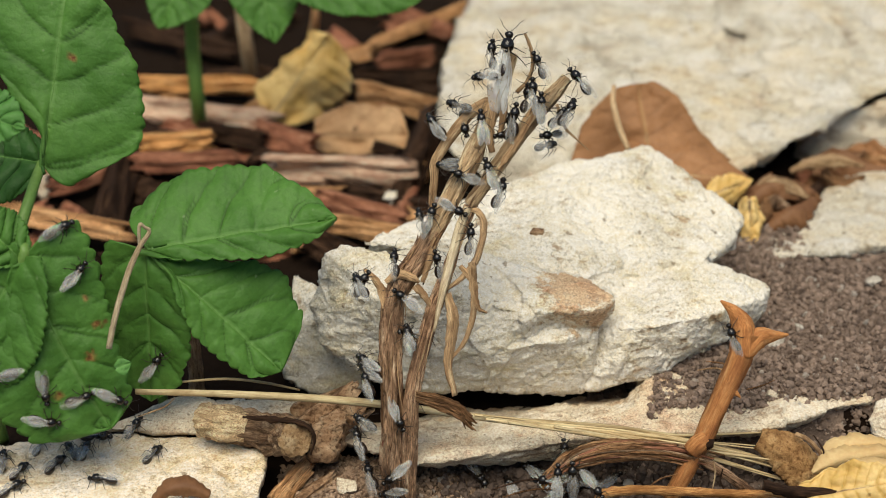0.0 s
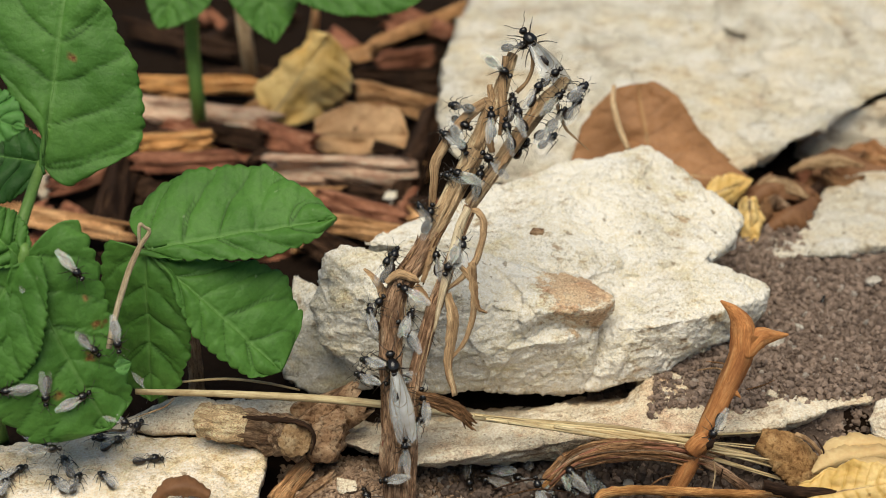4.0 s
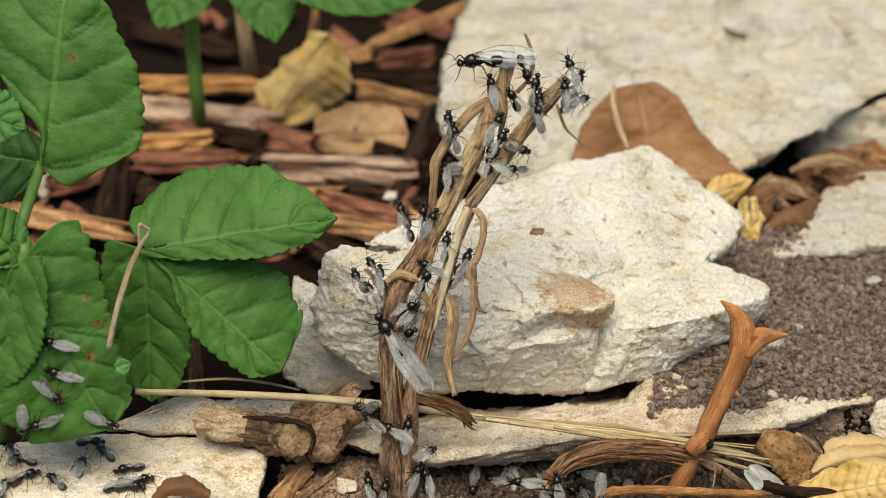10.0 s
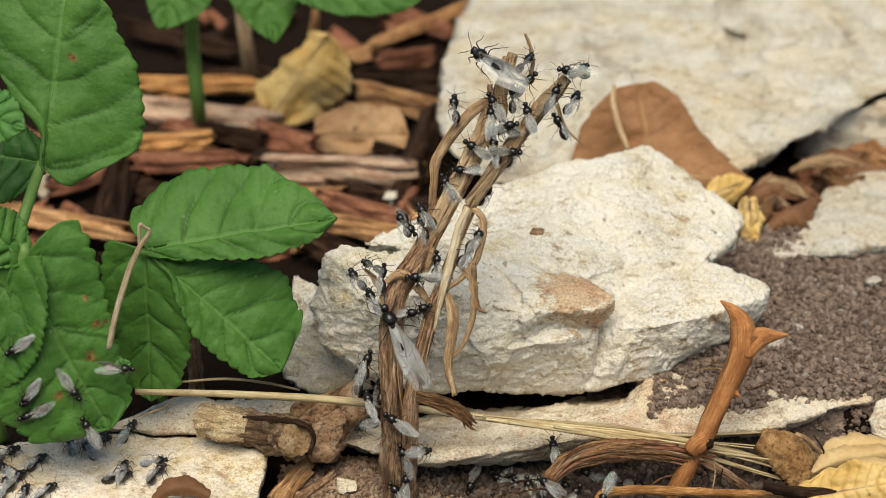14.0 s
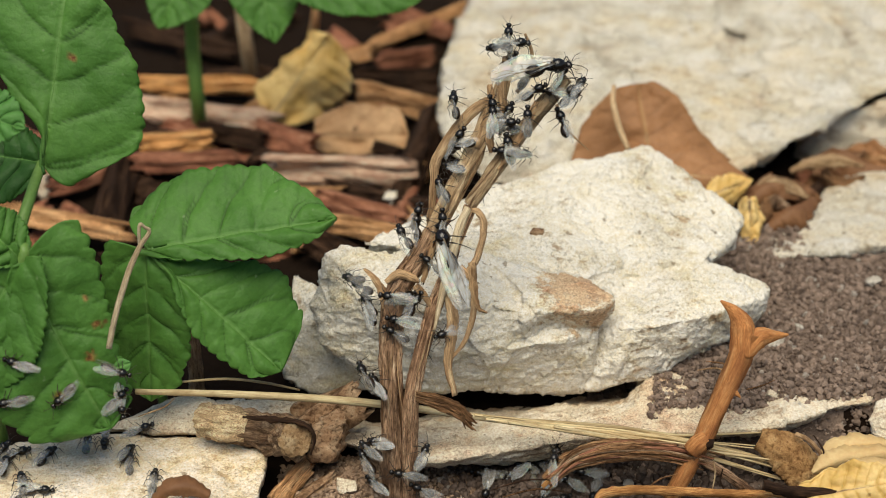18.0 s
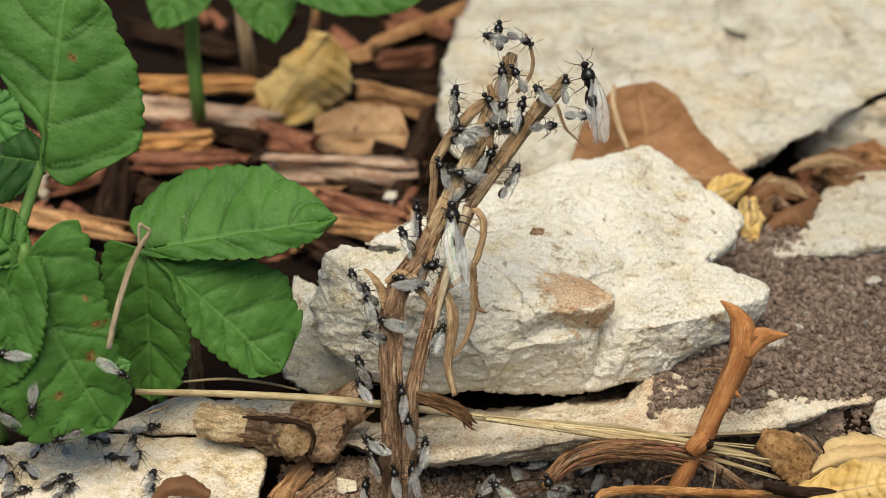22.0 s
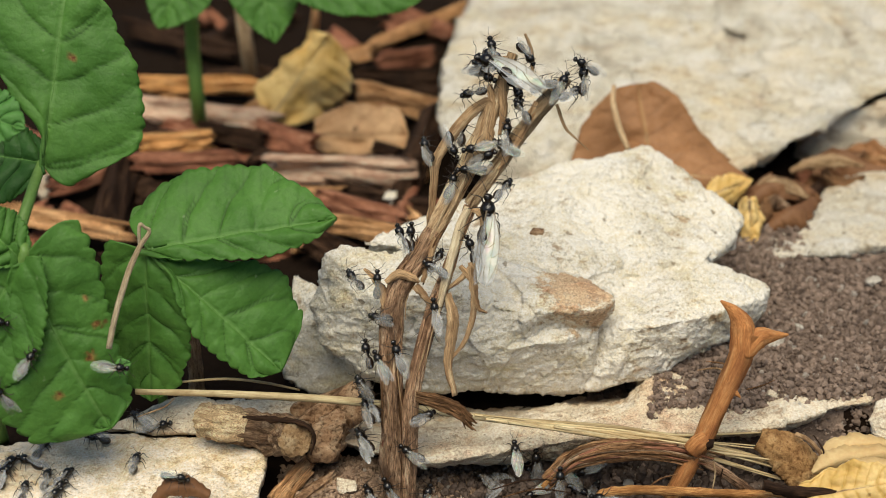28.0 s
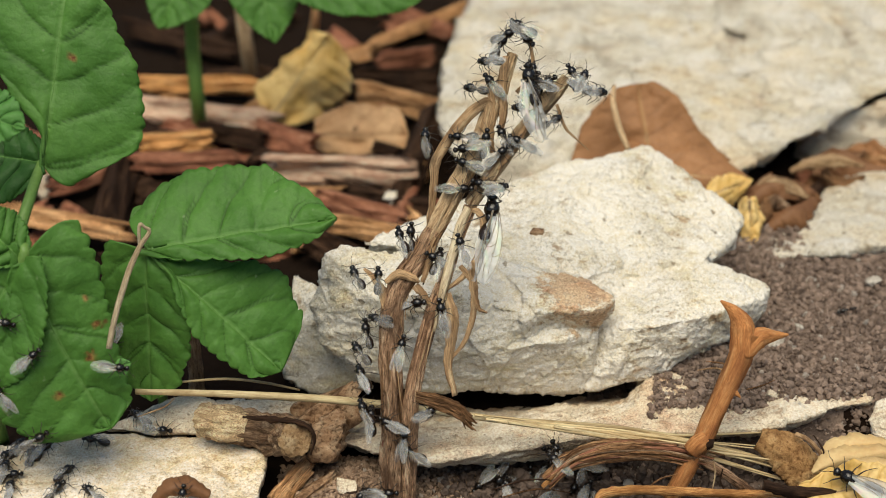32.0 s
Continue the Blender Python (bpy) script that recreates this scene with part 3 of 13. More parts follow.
rock("limestone_rock", [
    [(-16.6, 38, 15.2), (-13.7, 36, 14.7), (-11.5, 30, 12.3), (-5.9, 26, 6.8), (-4.3, 26, 1.8), (-12.9, 26, 1.1), (-18.1, 28, 2.4), (-18.2, 30, 8.3), (-17.1, 34, 11.9), (-8.7, 48, 1.8), (-16.4, 50, -3.6)],
], STONE, "small grey limestone piece leaning on the larger rock", 0.45, 0.5, 0.06, 0.1, 2, (-11.4, 18.7, 6.5), low=1.0)
rock("flat_slab", [
    [(-8.5, 8, 4.6), (2.4, 0.1, 6), (4.3, 2, 6.8), (10.6, 3, 7), (14, 2.6, 6.6), (19, 5.4, 6.9), (25.6, 6.2, 6.8), (33, 7, 6.6), (10, 7, 6.4), (24, 9.5, 6.2), (35, 14, 6.3), (33, 24, 1.6), (16, 24, -0.8), (4, 22, -0.6), (-12, 16, 0.5), (30, 50, -14), (-4, 50, -14), (2.4, 3.8, 3.4), (33, 13, -1.5), (10.7, 9.4, 0), (-14, 20, -2)],
    [(30, 7.2, 6.4), (39, 7.1, 6.6), (49.5, 8.1, 6.5), (53, 10.4, 6.9), (58, 11.4, 6.6), (63, 15, 6.9), (68.1, 15.8, 6.6), (75.6, 43.4, 4.5), (34.5, 17, 6.3), (37, 21, 7), (44, 40, 4.5), (50.6, 13, 1.5), (69.9, 21.6, 1.5), (36, 12, 2), (77.6, 50.3, 0.5), (40, 45, 0.5)],
    [(-35.3, 13.1, 5.5), (-30.7, 15.2, 6), (-17.5, 17.9, 5.6), (-13, 18, 4.2), (-14.5, 10.3, 4.2), (-24, 10.6, 5), (-33.9, 18.1, 1), (-5.8, 18.8, 1), (-18.1, 27.3, 0)],
], STONE_LOW, "flat tan limestone slab lying under the rocks", 0.45, 0.7, 0.08, 0.15, 3, (15.8, 18.1, 0), low=-1.5)
rock("limestone_rock", [
    [(11.6, 150, 18.4), (7.1, 118, 19.3), (4.9, 104, 18.7), (6, 88, 13.2), (13.8, 82, 8.5), (27.6, 79, 8.4), (47.1, 78, 10.5), (58.2, 80, 12.6), (67.3, 94, 13.8), (76.4, 103, 14.6), (94.1, 114, 15.1),
     (109.4, 172, 18.2), (14.3, 172, 19.5), (59.9, 90.1, 8), (8, 129.2, 2), (29.8, 112.9, 2), (107.3, 157.6, 8), (15.1, 200.6, 0)],
    [(59.9, 127, 20.4), (75.9, 122.5, 18.3), (86.4, 131, 17.6), (99.9, 140, 16), (106.4, 170, 18.9), (69.7, 170, 17.6), (68.8, 140, 17.2), (89.5, 173.1, 10), (91.6, 158, 20.5)],
], STONE_FAR, "large cream limestone boulder with a sloping top", 1.1, 1.1, 0.12, 0.4, 4, (42.7, 133.8, 0), low=-1.5)
rock("limestone_rock", [
    [(72.8, 108, 1.3), (74.4, 106, 8.1), (77.3, 105.5, 11), (83.5, 108, 12.2), (92.8, 112, 13), (96.5, 108, 1.9), (83.1, 106, 1.4), (77.8, 106, 1.6), (81.6, 130, -3.4), (103.7, 135, -5.6)],
], STONE_LOW, "grey limestone face in the hollow under the boulder", 0.7, 0.8, 0.2, 0.5, 9, (83.6, 108, 0.7), low=0.5)
rock("limestone_rock", [
    [(56.5, 57.2, 7), (63.1, 55.8, 8.5), (66.6, 72, 5.8), (71.8, 80, 7.9), (77.8, 88, 8.3), (94.1, 92, 7.1), (85.5, 57.9, 10), (72.4, 56.8, 9.5), (58.8, 67, 3), (87.6, 63, 3), (81, 95.4, 2)],
], STONE_FAR, "low cream limestone at the edge of the soil bank", 0.8, 0.7, 0.2, 0.3, 5, (74.1, 70.9, 2), low=0)
rock("limestone_rock", [
    [(-59.2, 0.9, 5), (-52.9, 4.8, 5.6), (-40.1, 8, 6), (-26.5, 7, 6), (-18.5, 3.8, 5.8), (-18.2, -2.4, 5.5), (-18.4, -6.5, 5.2), (-18.9, -15.4, 5), (-54.7, -17.8, 5),
     (-19, 6.6, 1), (-19.9, -7.6, 0), (-58.5, -11.2, -1), (-64.1, 12.3, 0), (-33.8, 16.6, 0)],
], STONE_FRONT, "flat buff limestone with pitted top lying in soil", 0.45, 0.4, 0.12, 0.2, 6, (-36, 4, 0), low=-1.5)
rock("limestone_rock", [
    [(-41.9, 9.1, 6), (-34.9, 11.9, 8), (-26.3, 13.6, 8), (-22.9, 10.5, 7), (-28, 7, 6.5), (-43.9, 18.1, 0), (-24.2, 19.6, 0), (-32.7, 27.3, 0)],
], STONE_LOW, "small tan stone between the slab and the leaves", 0.6, 0.4, 0.16, 0.2, 7, (-34.2, 19.6, 0), low=-1)
rock("limestone_rock", [
    [(66.5, 11.3, 6), (67.8, 13.1, 8), (73.7, 14.8, 9), (74.3, 7.9, 4), (68.2, 8.6, 3), (68, 13.7, 0), (77.7, 27.3, 0), (75.8, 12.3, 0)],
], STONE_LOW, "grey limestone piece at the slab's end", 0.6, 0.4, 0.16, 0.2, 8, (71.9, 16.6, 0), low=-1)

# ---- dead stalks with dry husks ----
PLANT = thing("dead_plant", "dead brown stalks with dry husks, covered in winged ants", "plant", org=(0, 0, 0))
bm = tube(bmesh.new(), [(-0.3, -0.5, -0.6), (-0.5, 0, 8.4), (-0.7, 1.4, 17.5), (-0.8, 4.5, 23.6), (0, 7.4, 28.9), (3, 9.8, 33.2), (5, 11.4, 36.4)],
          [1.6, 1.5, 1.45, 1.45, 1.65, 1.35, 1.1], 100, 40, 0.16, 0.35, 1)
part("stalk", bm, STALK, PLANT)
bm = tube(bmesh.new(), [(4.1, 10.6, 34.9), (6.3, 12.6, 38.6), (8.5, 14.7, 42.6), (10.8, 16.9, 46.6), (13.3, 19.8, 51.5), (15.6, 23, 57.1)], [1.1, 1.2, 1.25, 1.15, 0.95, 0.6], 80, 40, 0.2, 0.45, 3)
part("upper_stalk", bm, STALK_TAN, PLANT, "tan upper stalk")
bm = tube(bmesh.new(), [(1.4, -0.9, -0.3), (1.6, -0.4, 8.7), (2.1, 0.6, 17.1), (3.8, 3.9, 24), (5.7, 6.8, 29.2), (7.8, 9.6, 34.6), (9.8, 12.3, 39.6)],
          [1.15, 1.05, 1.0, 1.0, 0.9, 0.7, 0.8], 100, 30, 0.15, 0.3, 2)
part("stalk", bm, STALK, PLANT)
bm = tube(bmesh.new(), [(9.8, 12.3, 39.6), (13.4, 14.4, 44.4), (17.2, 16.6, 49.2), (20.6, 18.3, 52.9), (22.7, 19.4, 55.1)],
          [0.85, 0.95, 1.0, 0.95, 0.75], 90, 28, 0.15, 0.3, 2)
part("branch", bm, STALK_TAN, PLANT, "lighter tan side branch")
bm = ribbon(bmesh.new(), [(5, 3, 25.5), (6.2, 5.4, 30.5), (7.4, 7.8, 34.3), (8.5, 9.9, 37.8), (9.6, 11.2, 39.9)], [0.3, 1.0, 1.2, 1.2, 1.0], 24, 4, 0.25, 0.4, seed=3)
part("peeled_strip", bm, STALK_PALE, PLANT, "pale peeled strip of stalk")
HUSKS = [
    ([(4.5, 11.4, 37.1), (5, 13.4, 42), (5.3, 14.9, 45), (7.4, 16.3, 48.1), (10.3, 18, 51), (12.5, 18.5, 51.9), (12.1, 17.2, 49.7), (10.8, 15.5, 46.6)], [0.7, 1.1, 1.4, 1.5, 1.5, 1.6, 1.5, 0.9]),
    ([(9.8, 11.3, 39.5), (11, 10.8, 39.4), (11.7, 9.9, 37.8), (11, 8.5, 34.3), (9.3, 7.4, 31.9), (6.8, 6.6, 30)], [0.6, 0.9, 1.0, 1.0, 0.9, 0.5]),
    ([(10.1, 7.7, 33.5), (10.3, 6.2, 30.4), (10.9, 5.2, 28), (12.1, 5, 27.3)], [1.0, 1.1, 0.6, 0.2]),
    ([(6.8, 5.9, 29.8), (7.6, 4.4, 27.2), (7.4, 3.1, 24.4), (7, 1.7, 20.9), (7.9, 0.3, 17.3)], [1.0, 1.7, 1.6, 1.2, 0.8]),
    ([(10.3, 7.4, 33.2), (10.3, 5.2, 27.6), (9.3, 3.5, 24.2), (7.4, 2.4, 21.8)], [0.8, 0.9, 0.7, 0.3]),
    ([(8.5, 7.9, 32.9), (9.7, 7, 31.7), (10.3, 6.5, 31.1)], [0.6, 0.9, 0.6]),
    ([(-4.4, 9.8, 31.4), (-3, 8.7, 30.6), (-1.8, 7.5, 29.3), (-1.1, 6.1, 27.5)], [0.3, 0.9, 1.4, 1.6]),
    ([(-1.4, 6.5, 31.1), (0.3, 6.7, 32.3), (2.1, 6.7, 31.7), (3, 7.1, 30.8)], [0.8, 1.2, 1.2, 0.5]),
    ([(2.5, 7, 30.4), (3.5, 6.2, 29.6), (4.8, 5.3, 27.9)], [1.2, 1.0, 0.6]),
    ([(17.2, 23.7, 59.7), (17.9, 23, 58.2), (18.3, 21.9, 56.3), (17.7, 20.7, 54.4), (16.1, 19.6, 52.8)], [0.35, 0.45, 0.5, 0.5, 0.6]),
    ([(21.3, 17.3, 52.2), (22.4, 15.9, 49.5), (23.8, 15.4, 48.1), (25.6, 15, 46.5)], [0.45, 0.4, 0.25, 0.12]),
    ([(12.5, 20.2, 53.8), (12.8, 18.3, 51.3), (12.4, 16.8, 48.7), (12.8, 15.4, 46)], [0.8, 1.5, 1.5, 0.8]),
    ([(14.6, 21.6, 57.3), (14.2, 19.6, 54), (14.4, 17.8, 50.7), (13.8, 16.5, 48)], [0.8, 1.3, 1.2, 0.5]),
    ([(18.6, 17.2, 52.6), (17.5, 16, 50.3), (15.3, 14.5, 47.1), (13.4, 13.4, 44.5)], [0.6, 1.3, 1.3, 0.6]),
    ([(5.1, 10.1, 36), (4.4, 8.3, 33.2), (3.5, 6.9, 30.9)], [0.6, 1.0, 0.6]),
]
for k, (pts, widths) in enumerate(HUSKS):
    part("husk", ribbon(bmesh.new(), pts, widths, 30, 5, 0.14, 0.45, 0.5 * math.sin(k * 2.3), seed=k + 10, rag=0.3), HUSK, PLANT)

# torn bark hanging off the stalk's foot
rnd = random.Random(5)
for k in range(9):
    v = k / 8
    q = [Vector((2.6, -0.6, 18.4 - 1.2 * v)), Vector((5.4, -1.0, 17.9 - 1.6 * v)), Vector((8.2, -1.3, 16.9 - 2.0 * v)), Vector((9.6 + rnd.uniform(-0.6, 1.2), -1.3, 14.9 - 1.8 * v + rnd.uniform(-0.7, 0.5)))]
    part("bark_shred", ribbon(bmesh.new(), q, [0.5, rnd.uniform(0.6, 0.9), rnd.uniform(0.5, 0.8), 0.1], 24, 4, 0.18, 0.5, rnd.uniform(-0.7, 0.7), seed=k + 31, rag=0.5), FIBRE, PLANT)
# fibres peeling off the stalks
STEM_A = curve_points([(-0.5, 0, 8.4), (-0.7, 1.4, 17.5), (-0.8, 4.5, 23.6), (0, 7.4, 28.9), (3, 9.8, 33.2), (6.3, 12.6, 38.6), (8.5, 14.7, 42.6), (10.8, 16.9, 46.6), (13.3, 19.8, 51.5)], 60)
STEM_B = curve_points([(1.6, -0.4, 8.7), (2.1, 0.6, 17.1), (3.8, 3.9, 24), (5.7, 6.8, 29.2), (7.8, 9.6, 34.6), (9.8, 12.3, 39.6), (13.4, 14.4, 44.4), (17.2, 16.6, 49.2)], 60)
rnd = random.Random(77)
for k in range(44):
    line, r = (STEM_A, 1.55) if k % 2 else (STEM_B, 1.0)
    i0, n = rnd.randint(0, 50), rnd.randint(3, 9)
    side, lift = rnd.uniform(-1.0, 1.0), rnd.uniform(0.0, 0.9)
    pts = []
    for m in range(4):
        q = line[min(60, i0 + m * n // 3)]
        s = side + 0.12 * math.sin(m + k)
        pts.append(q + Vector((math.sin(s * 1.4), -math.cos(s * 1.4) * 0.85, math.cos(s * 1.4) * 0.45)) * (r * 1.04 + (lift * 0.5 if m == 3 else lift * 0.25 if m == 0 else 0.03)))
    part("fibre", tube(bmesh.new(), pts, [0.03, rnd.uniform(0.07, 0.14), 0.09, 0.02], 14, 5, 0.3, 0, k), (STALK, HUSK, STALK_TAN, FIBRE)[k % 4], PLANT)

# ---- straw ----
STRAW_STALK = thing("straw_stalk", "long dry yellow straw, frayed at one end, lying on the slab", "straw", org=(-0.2, 3, 14.1))
part("stalk", tube(bmesh.new(), [(-35.9, 6, 14.3), (-19.5, 4, 15), (-4.8, 3, 14.5), (10.5, 3, 12.2), (23.7, 4, 9.4)], [0.42, 0.5, 0.55, 0.5, 0.45], 60, 10, 0.05, 0.1, 5), STRAW, STRAW_STALK)
FRAYS = [
    [(10.5, 2.6, 12.7), (26.8, 4, 9.7), (38.9, 6, 6.6), (49.5, 6.5, 3.4), (59.7, 6, -0.5)],
    [(12, 2.2, 12.3), (26.8, 3.4, 9.3), (37.2, 4.4, 6.4), (46.9, 5, 2.9), (56.6, 4.8, -0.4)],
    [(15.1, 2, 11.9), (27.6, 3, 9), (34.8, 4, 6.8), (43.5, 4.4, 5.4), (52.7, 4.8, 3.7)],
    [(13.6, 2.8, 12.1), (29.2, 4.4, 9.6), (37.3, 6, 7.2), (43, 7, 6.5), (52.2, 8, 6.3)],
    [(19, 2.4, 11.2), (32.4, 4.6, 8.3), (42, 5.6, 6), (51.8, 5.8, 2.7), (60, 5.6, 0.6)],
    [(21.3, 2.4, 10.9), (30.8, 3.6, 8.2), (38.7, 4.2, 6), (45.9, 4.6, 4.7), (54.9, 4.8, 1.7)],
]
for k in range(9):
    a, b = FRAYS[k % 6], FRAYS[(k * 5 + 2) % 6]
    m = 0.25 + 0.06 * k
    FRAYS.append([Vector(p).lerp(Vector(q), m) + Vector((0, 0.2 * math.sin(k * 2.1 + i), 0.25 * math.cos(k * 1.7 + i))) for i, (p, q) in enumerate(zip(a, b))])
for k, pts in enumerate(FRAYS):
    part("strand", tube(bmesh.new(), pts, [0.2, 0.3, 0.28, 0.24, 0.12] if k < 6 else [0.1, 0.17, 0.16, 0.13, 0.06], 40, 6, 0.2, 0.1, 20 + k), STRAW, STRAW_STALK)
ob = solid("thin_straw", tube(bmesh.new(), [(-30.7, 10, 13.3), (-24, 10, 13.8), (-18.8, 12, 11.9), (-14.3, 15, 8.8)], [0.16, 0.2, 0.2, 0.15], 30, 6), STRAW, "thin pale straw bent between leaf and rock", "straw", org=(-24, 10, 13.7))

# ---- red-brown thorny twig leaning on the slab ----
TWIG = thing("thorny_twig", "red-brown forked rose twig with thorns leaning on soil", "twig", org=(38.5, -2, 3.8))
part("stem", tube(bmesh.new(), [(37, -2.5, 2.3), (39.1, -1, 5.9), (40.9, 0.5, 9), (43, 3, 12.4), (45.3, 6, 15.5), (47.2, 9, 18.6), (48, 10.5, 20.7)], [1.1, 1.2, 1.3, 1.3, 1.6, 1.75, 1.9], 60, 20, 0.1, 0.28, 31), REDTWIG, TWIG)
part("fork", tube(bmesh.new(), [(47.1, 8.7, 18.2), (47.2, 10.6, 21.8), (46.1, 11.4, 23.8), (44.3, 12, 25.2)], [1.6, 1.8, 0.95, 0.15], 24, 14, 0.08, 0.2, 32), REDTWIG, TWIG)
part("fork", tube(bmesh.new(), [(47.3, 8.8, 18.6), (49.4, 10.2, 20.3), (51.7, 11, 20.2), (54, 11.5, 20.1)], [1.5, 1.6, 0.8, 0.12], 24, 14, 0.08, 0.2, 33), REDTWIG, TWIG)
for k, (pts) in enumerate([[(45.4, 5.2, 15.2), (46.2, 4.9, 14.7), (46.9, 4.7, 14.0)], [(44, 5, 15.2), (43.5, 4.6, 14.6), (43.6, 4.2, 13.7)]]):
    part("thorn", tube(bmesh.new(), pts, [0.7, 0.4, 0.06], 10, 8), REDTWIG, TWIG)
part("node", tube(bmesh.new(), [(39.6, -0.9, 9.1), (40.6, -0.7, 10.2), (41.8, -0.4, 11)], [1.15, 1.36, 1.15], 12, 16, 0.1, 0.2, 36), REDTWIG, TWIG, "dark ringed bud scar")
part("bud", tube(bmesh.new(), [(41.4, -1, 9.5), (42, -1.4, 10.7), (42.6, -1.4, 11.3)], [0.2, 0.7, 0.15], 10, 8, 0.1, 0.1, 37), CHIP_DARK_SHADE, TWIG, "small dark bud")

# ---- litter in front ----
def strip_thing(name, pts, widths, mat, label, category, seed=0, curl=0.8, thick=0.25, twist=0.0, across=8, n=40, rag=0.25, org=None):
    return solid(name, ribbon(bmesh.new(), pts, widths, n, across, thick, curl, twist, seed=seed, rag=rag), mat, label, category, org=org or pts[len(pts) // 2])


strip_thing("bark_strip", [(19.8, -2, 5.4), (23.5, -1, 7.7), (28.9, 0, 8.7), (36.7, 1, 7.8), (43, 1, 6.1)], [0.8, 2.4, 3.2, 2.8, 1.0], FIBRE, "curled brown bark strip lying on dark soil", "bark", 41, 1.1, 0.5)
strip_thing("bark_strip", [(19.6, -3, 4.8), (22.7, -2, 6.9), (27.3, -1, 8), (31.9, -0.6, 7.7)], [0.5, 1.2, 1.3, 0.5], CHIP_ORANGE, "thin tan bark fibre under the curled strip", "bark", 42, 0.6, 0.3)
strip_thing("dry_twig", [(26.7, -6, 4.8), (28.2, -5.4, 5.5), (33.9, -5, 5.7), (45.4, -4.6, 4.8), (53.1, -4, 4.4)], [0.8, 1.4, 1.3, 1.2, 0.8], CHIP_ORANGE, "long tan dry stem lying in front", "stem", 43, 0.8, 0.5)
strip_thing("dry_twig", [(41.1, -1, 8), (45, -1.5, 5.6), (49.4, -2, 2.2)], [1.2, 1.4, 1.2], STALK, "short brown dry stem in the litter", "stem", 44, 0.8, 0.5)
strip_thing("dry_twig", [(48.9, -6, 7.3), (54.1, -6, 6), (67.8, -6, 5.3)], [1.4, 1.6, 1.6], CHIP_DARK_SHADE, "dark grey dry stem on the soil", "stem", 45, 0.9, 0.6)
strip_thing("dead_leaf", [(-32, -9, 6.7), (-29.7, -9, 8.7), (-27.1, -8.6, 8.8), (-24.5, -8.6, 7.4)], [1.2, 2.6, 2.8, 1.2], CURLED_LEAF_SHADED, "small curled brown dead leaf on the pale stone", "leaf", 46, 1.3, 0.2)
strip_thing("wood_crumb", [(50.3, 6, 6.7), (54.2, 5, 5), (57, 4, 2.4), (59, 3, 0.5)], [3.0, 6.2, 6.0, 2.4], ROTTEN_ORANGE, "crumbling orange-brown bark flake", "bark", 47, 0.5, 0.6, n=60, across=14, rag=0.1)
SHRED = thing("bark_strip", "shredded brown bark strip lying on dark soil", "bark", org=(29.5, -1, 9.1))
rnd = random.Random(48)
for k in range(15):
    v = k / 14
    a = [Vector(p).lerp(Vector(q), v) for p, q in zip(((21.5, -2.4, 6.8), (24.9, -1.2, 9.5), (30.3, -0.6, 10.3), (38.1, 0.4, 9.3), (44, 0.4, 7.4)), ((19.8, -3.4, 4.5), (23.4, -2.6, 7.3), (29.1, -2, 8.5), (35.3, -1.4, 7.9), (41.1, -1.4, 6.5)))]
    a = [q + Vector((rnd.uniform(-0.6, 0.6), -0.5 * math.sin(v * 3.1), rnd.uniform(-0.15, 0.25) + 0.9 * math.sin(v * 3.1))) for q in a][rnd.choice((0, 0, 1)):rnd.choice((5, 5, 4))]
    part("fibre", ribbon(bmesh.new(), a, [0.2, rnd.uniform(0.4, 0.8), rnd.uniform(0.5, 0.9), rnd.uniform(0.3, 0.7), 0.12], 36, 3, 0.2, 0.5, rnd.uniform(-0.6, 0.6), seed=k + 60, rag=0.4), (FIBRE, BARK, FIBRE, CHIP_RED)[k % 4], SHRED)


def pebble(c, r, mat, label, seed):
    """A small stone, about r across each way."""
    q = random.Random(seed)
    pts = [Vector(c) + Vector((q.uniform(-1, 1) * r[0], q.uniform(-1, 1) * r[1], q.uniform(-0.8, 1) * r[2])) for _ in range(16)]
    return rock("pebble", [pts], mat, label, max(0.16, r[0] * 0.1), 0.12 * r[0], 0.04, 0.0, seed, c, low=None, category="pebble")


pebble((56.3, 28.9, 8), (1.5, 1.1, 0.9), PEBBLE, "small white pebble on the soil bank", 71)
pebble((40.3, 19.7, 8), (0.9, 0.7, 0.6), STONE_LOW, "small buff pebble on the soil bank", 72)
pebble((53.2, 15.1, 8), (1.0, 0.8, 0.6), STONE_LOW, "small buff pebble near the twig", 73)
pebble((60.6, 33.9, 8), (0.8, 0.8, 0.6), PEBBLE, "small grey pebble on the soil bank", 74)
pebble((65.1, 49, 8), (1.0, 0.9, 0.6), PEBBLE, "small pale pebble on the soil bank", 75)
pebble((64.7, 24.1, 8), (0.7, 0.6, 0.5), PEBBLE, "tiny pale pebble on the soil bank", 76)
pebble((-6.8, 0.3, 2.4), (2.0, 1.4, 1.2), STONE_LOW, "small buff stone beside the dead stalk", 77)
pebble((74.8, 47.8, 8.2), (1.3, 1.1, 0.8), PEBBLE, "grey pebble on the soil bank", 78)
pebble((-36.5, 115.9, 4), (3.2, 2.4, 2.2), STONE_LOW, "grey stone among the wood chips", 79)
pebble((-65.6, 91.9, 3.5), (2.6, 2.4, 3.0), STONE_LOW, "mauve-grey stone behind the leaf stalk", 80)
pebble((-3.6, 87.4, 3.4), (1.6, 1.4, 1.4), STONE, "pale round pebble on a wood chip", 81)
pebble((20.2, 36.1, 23.2), (1.2, 0.9, 0.5), ROTTEN, "brown speck of bark on the rock", 82)
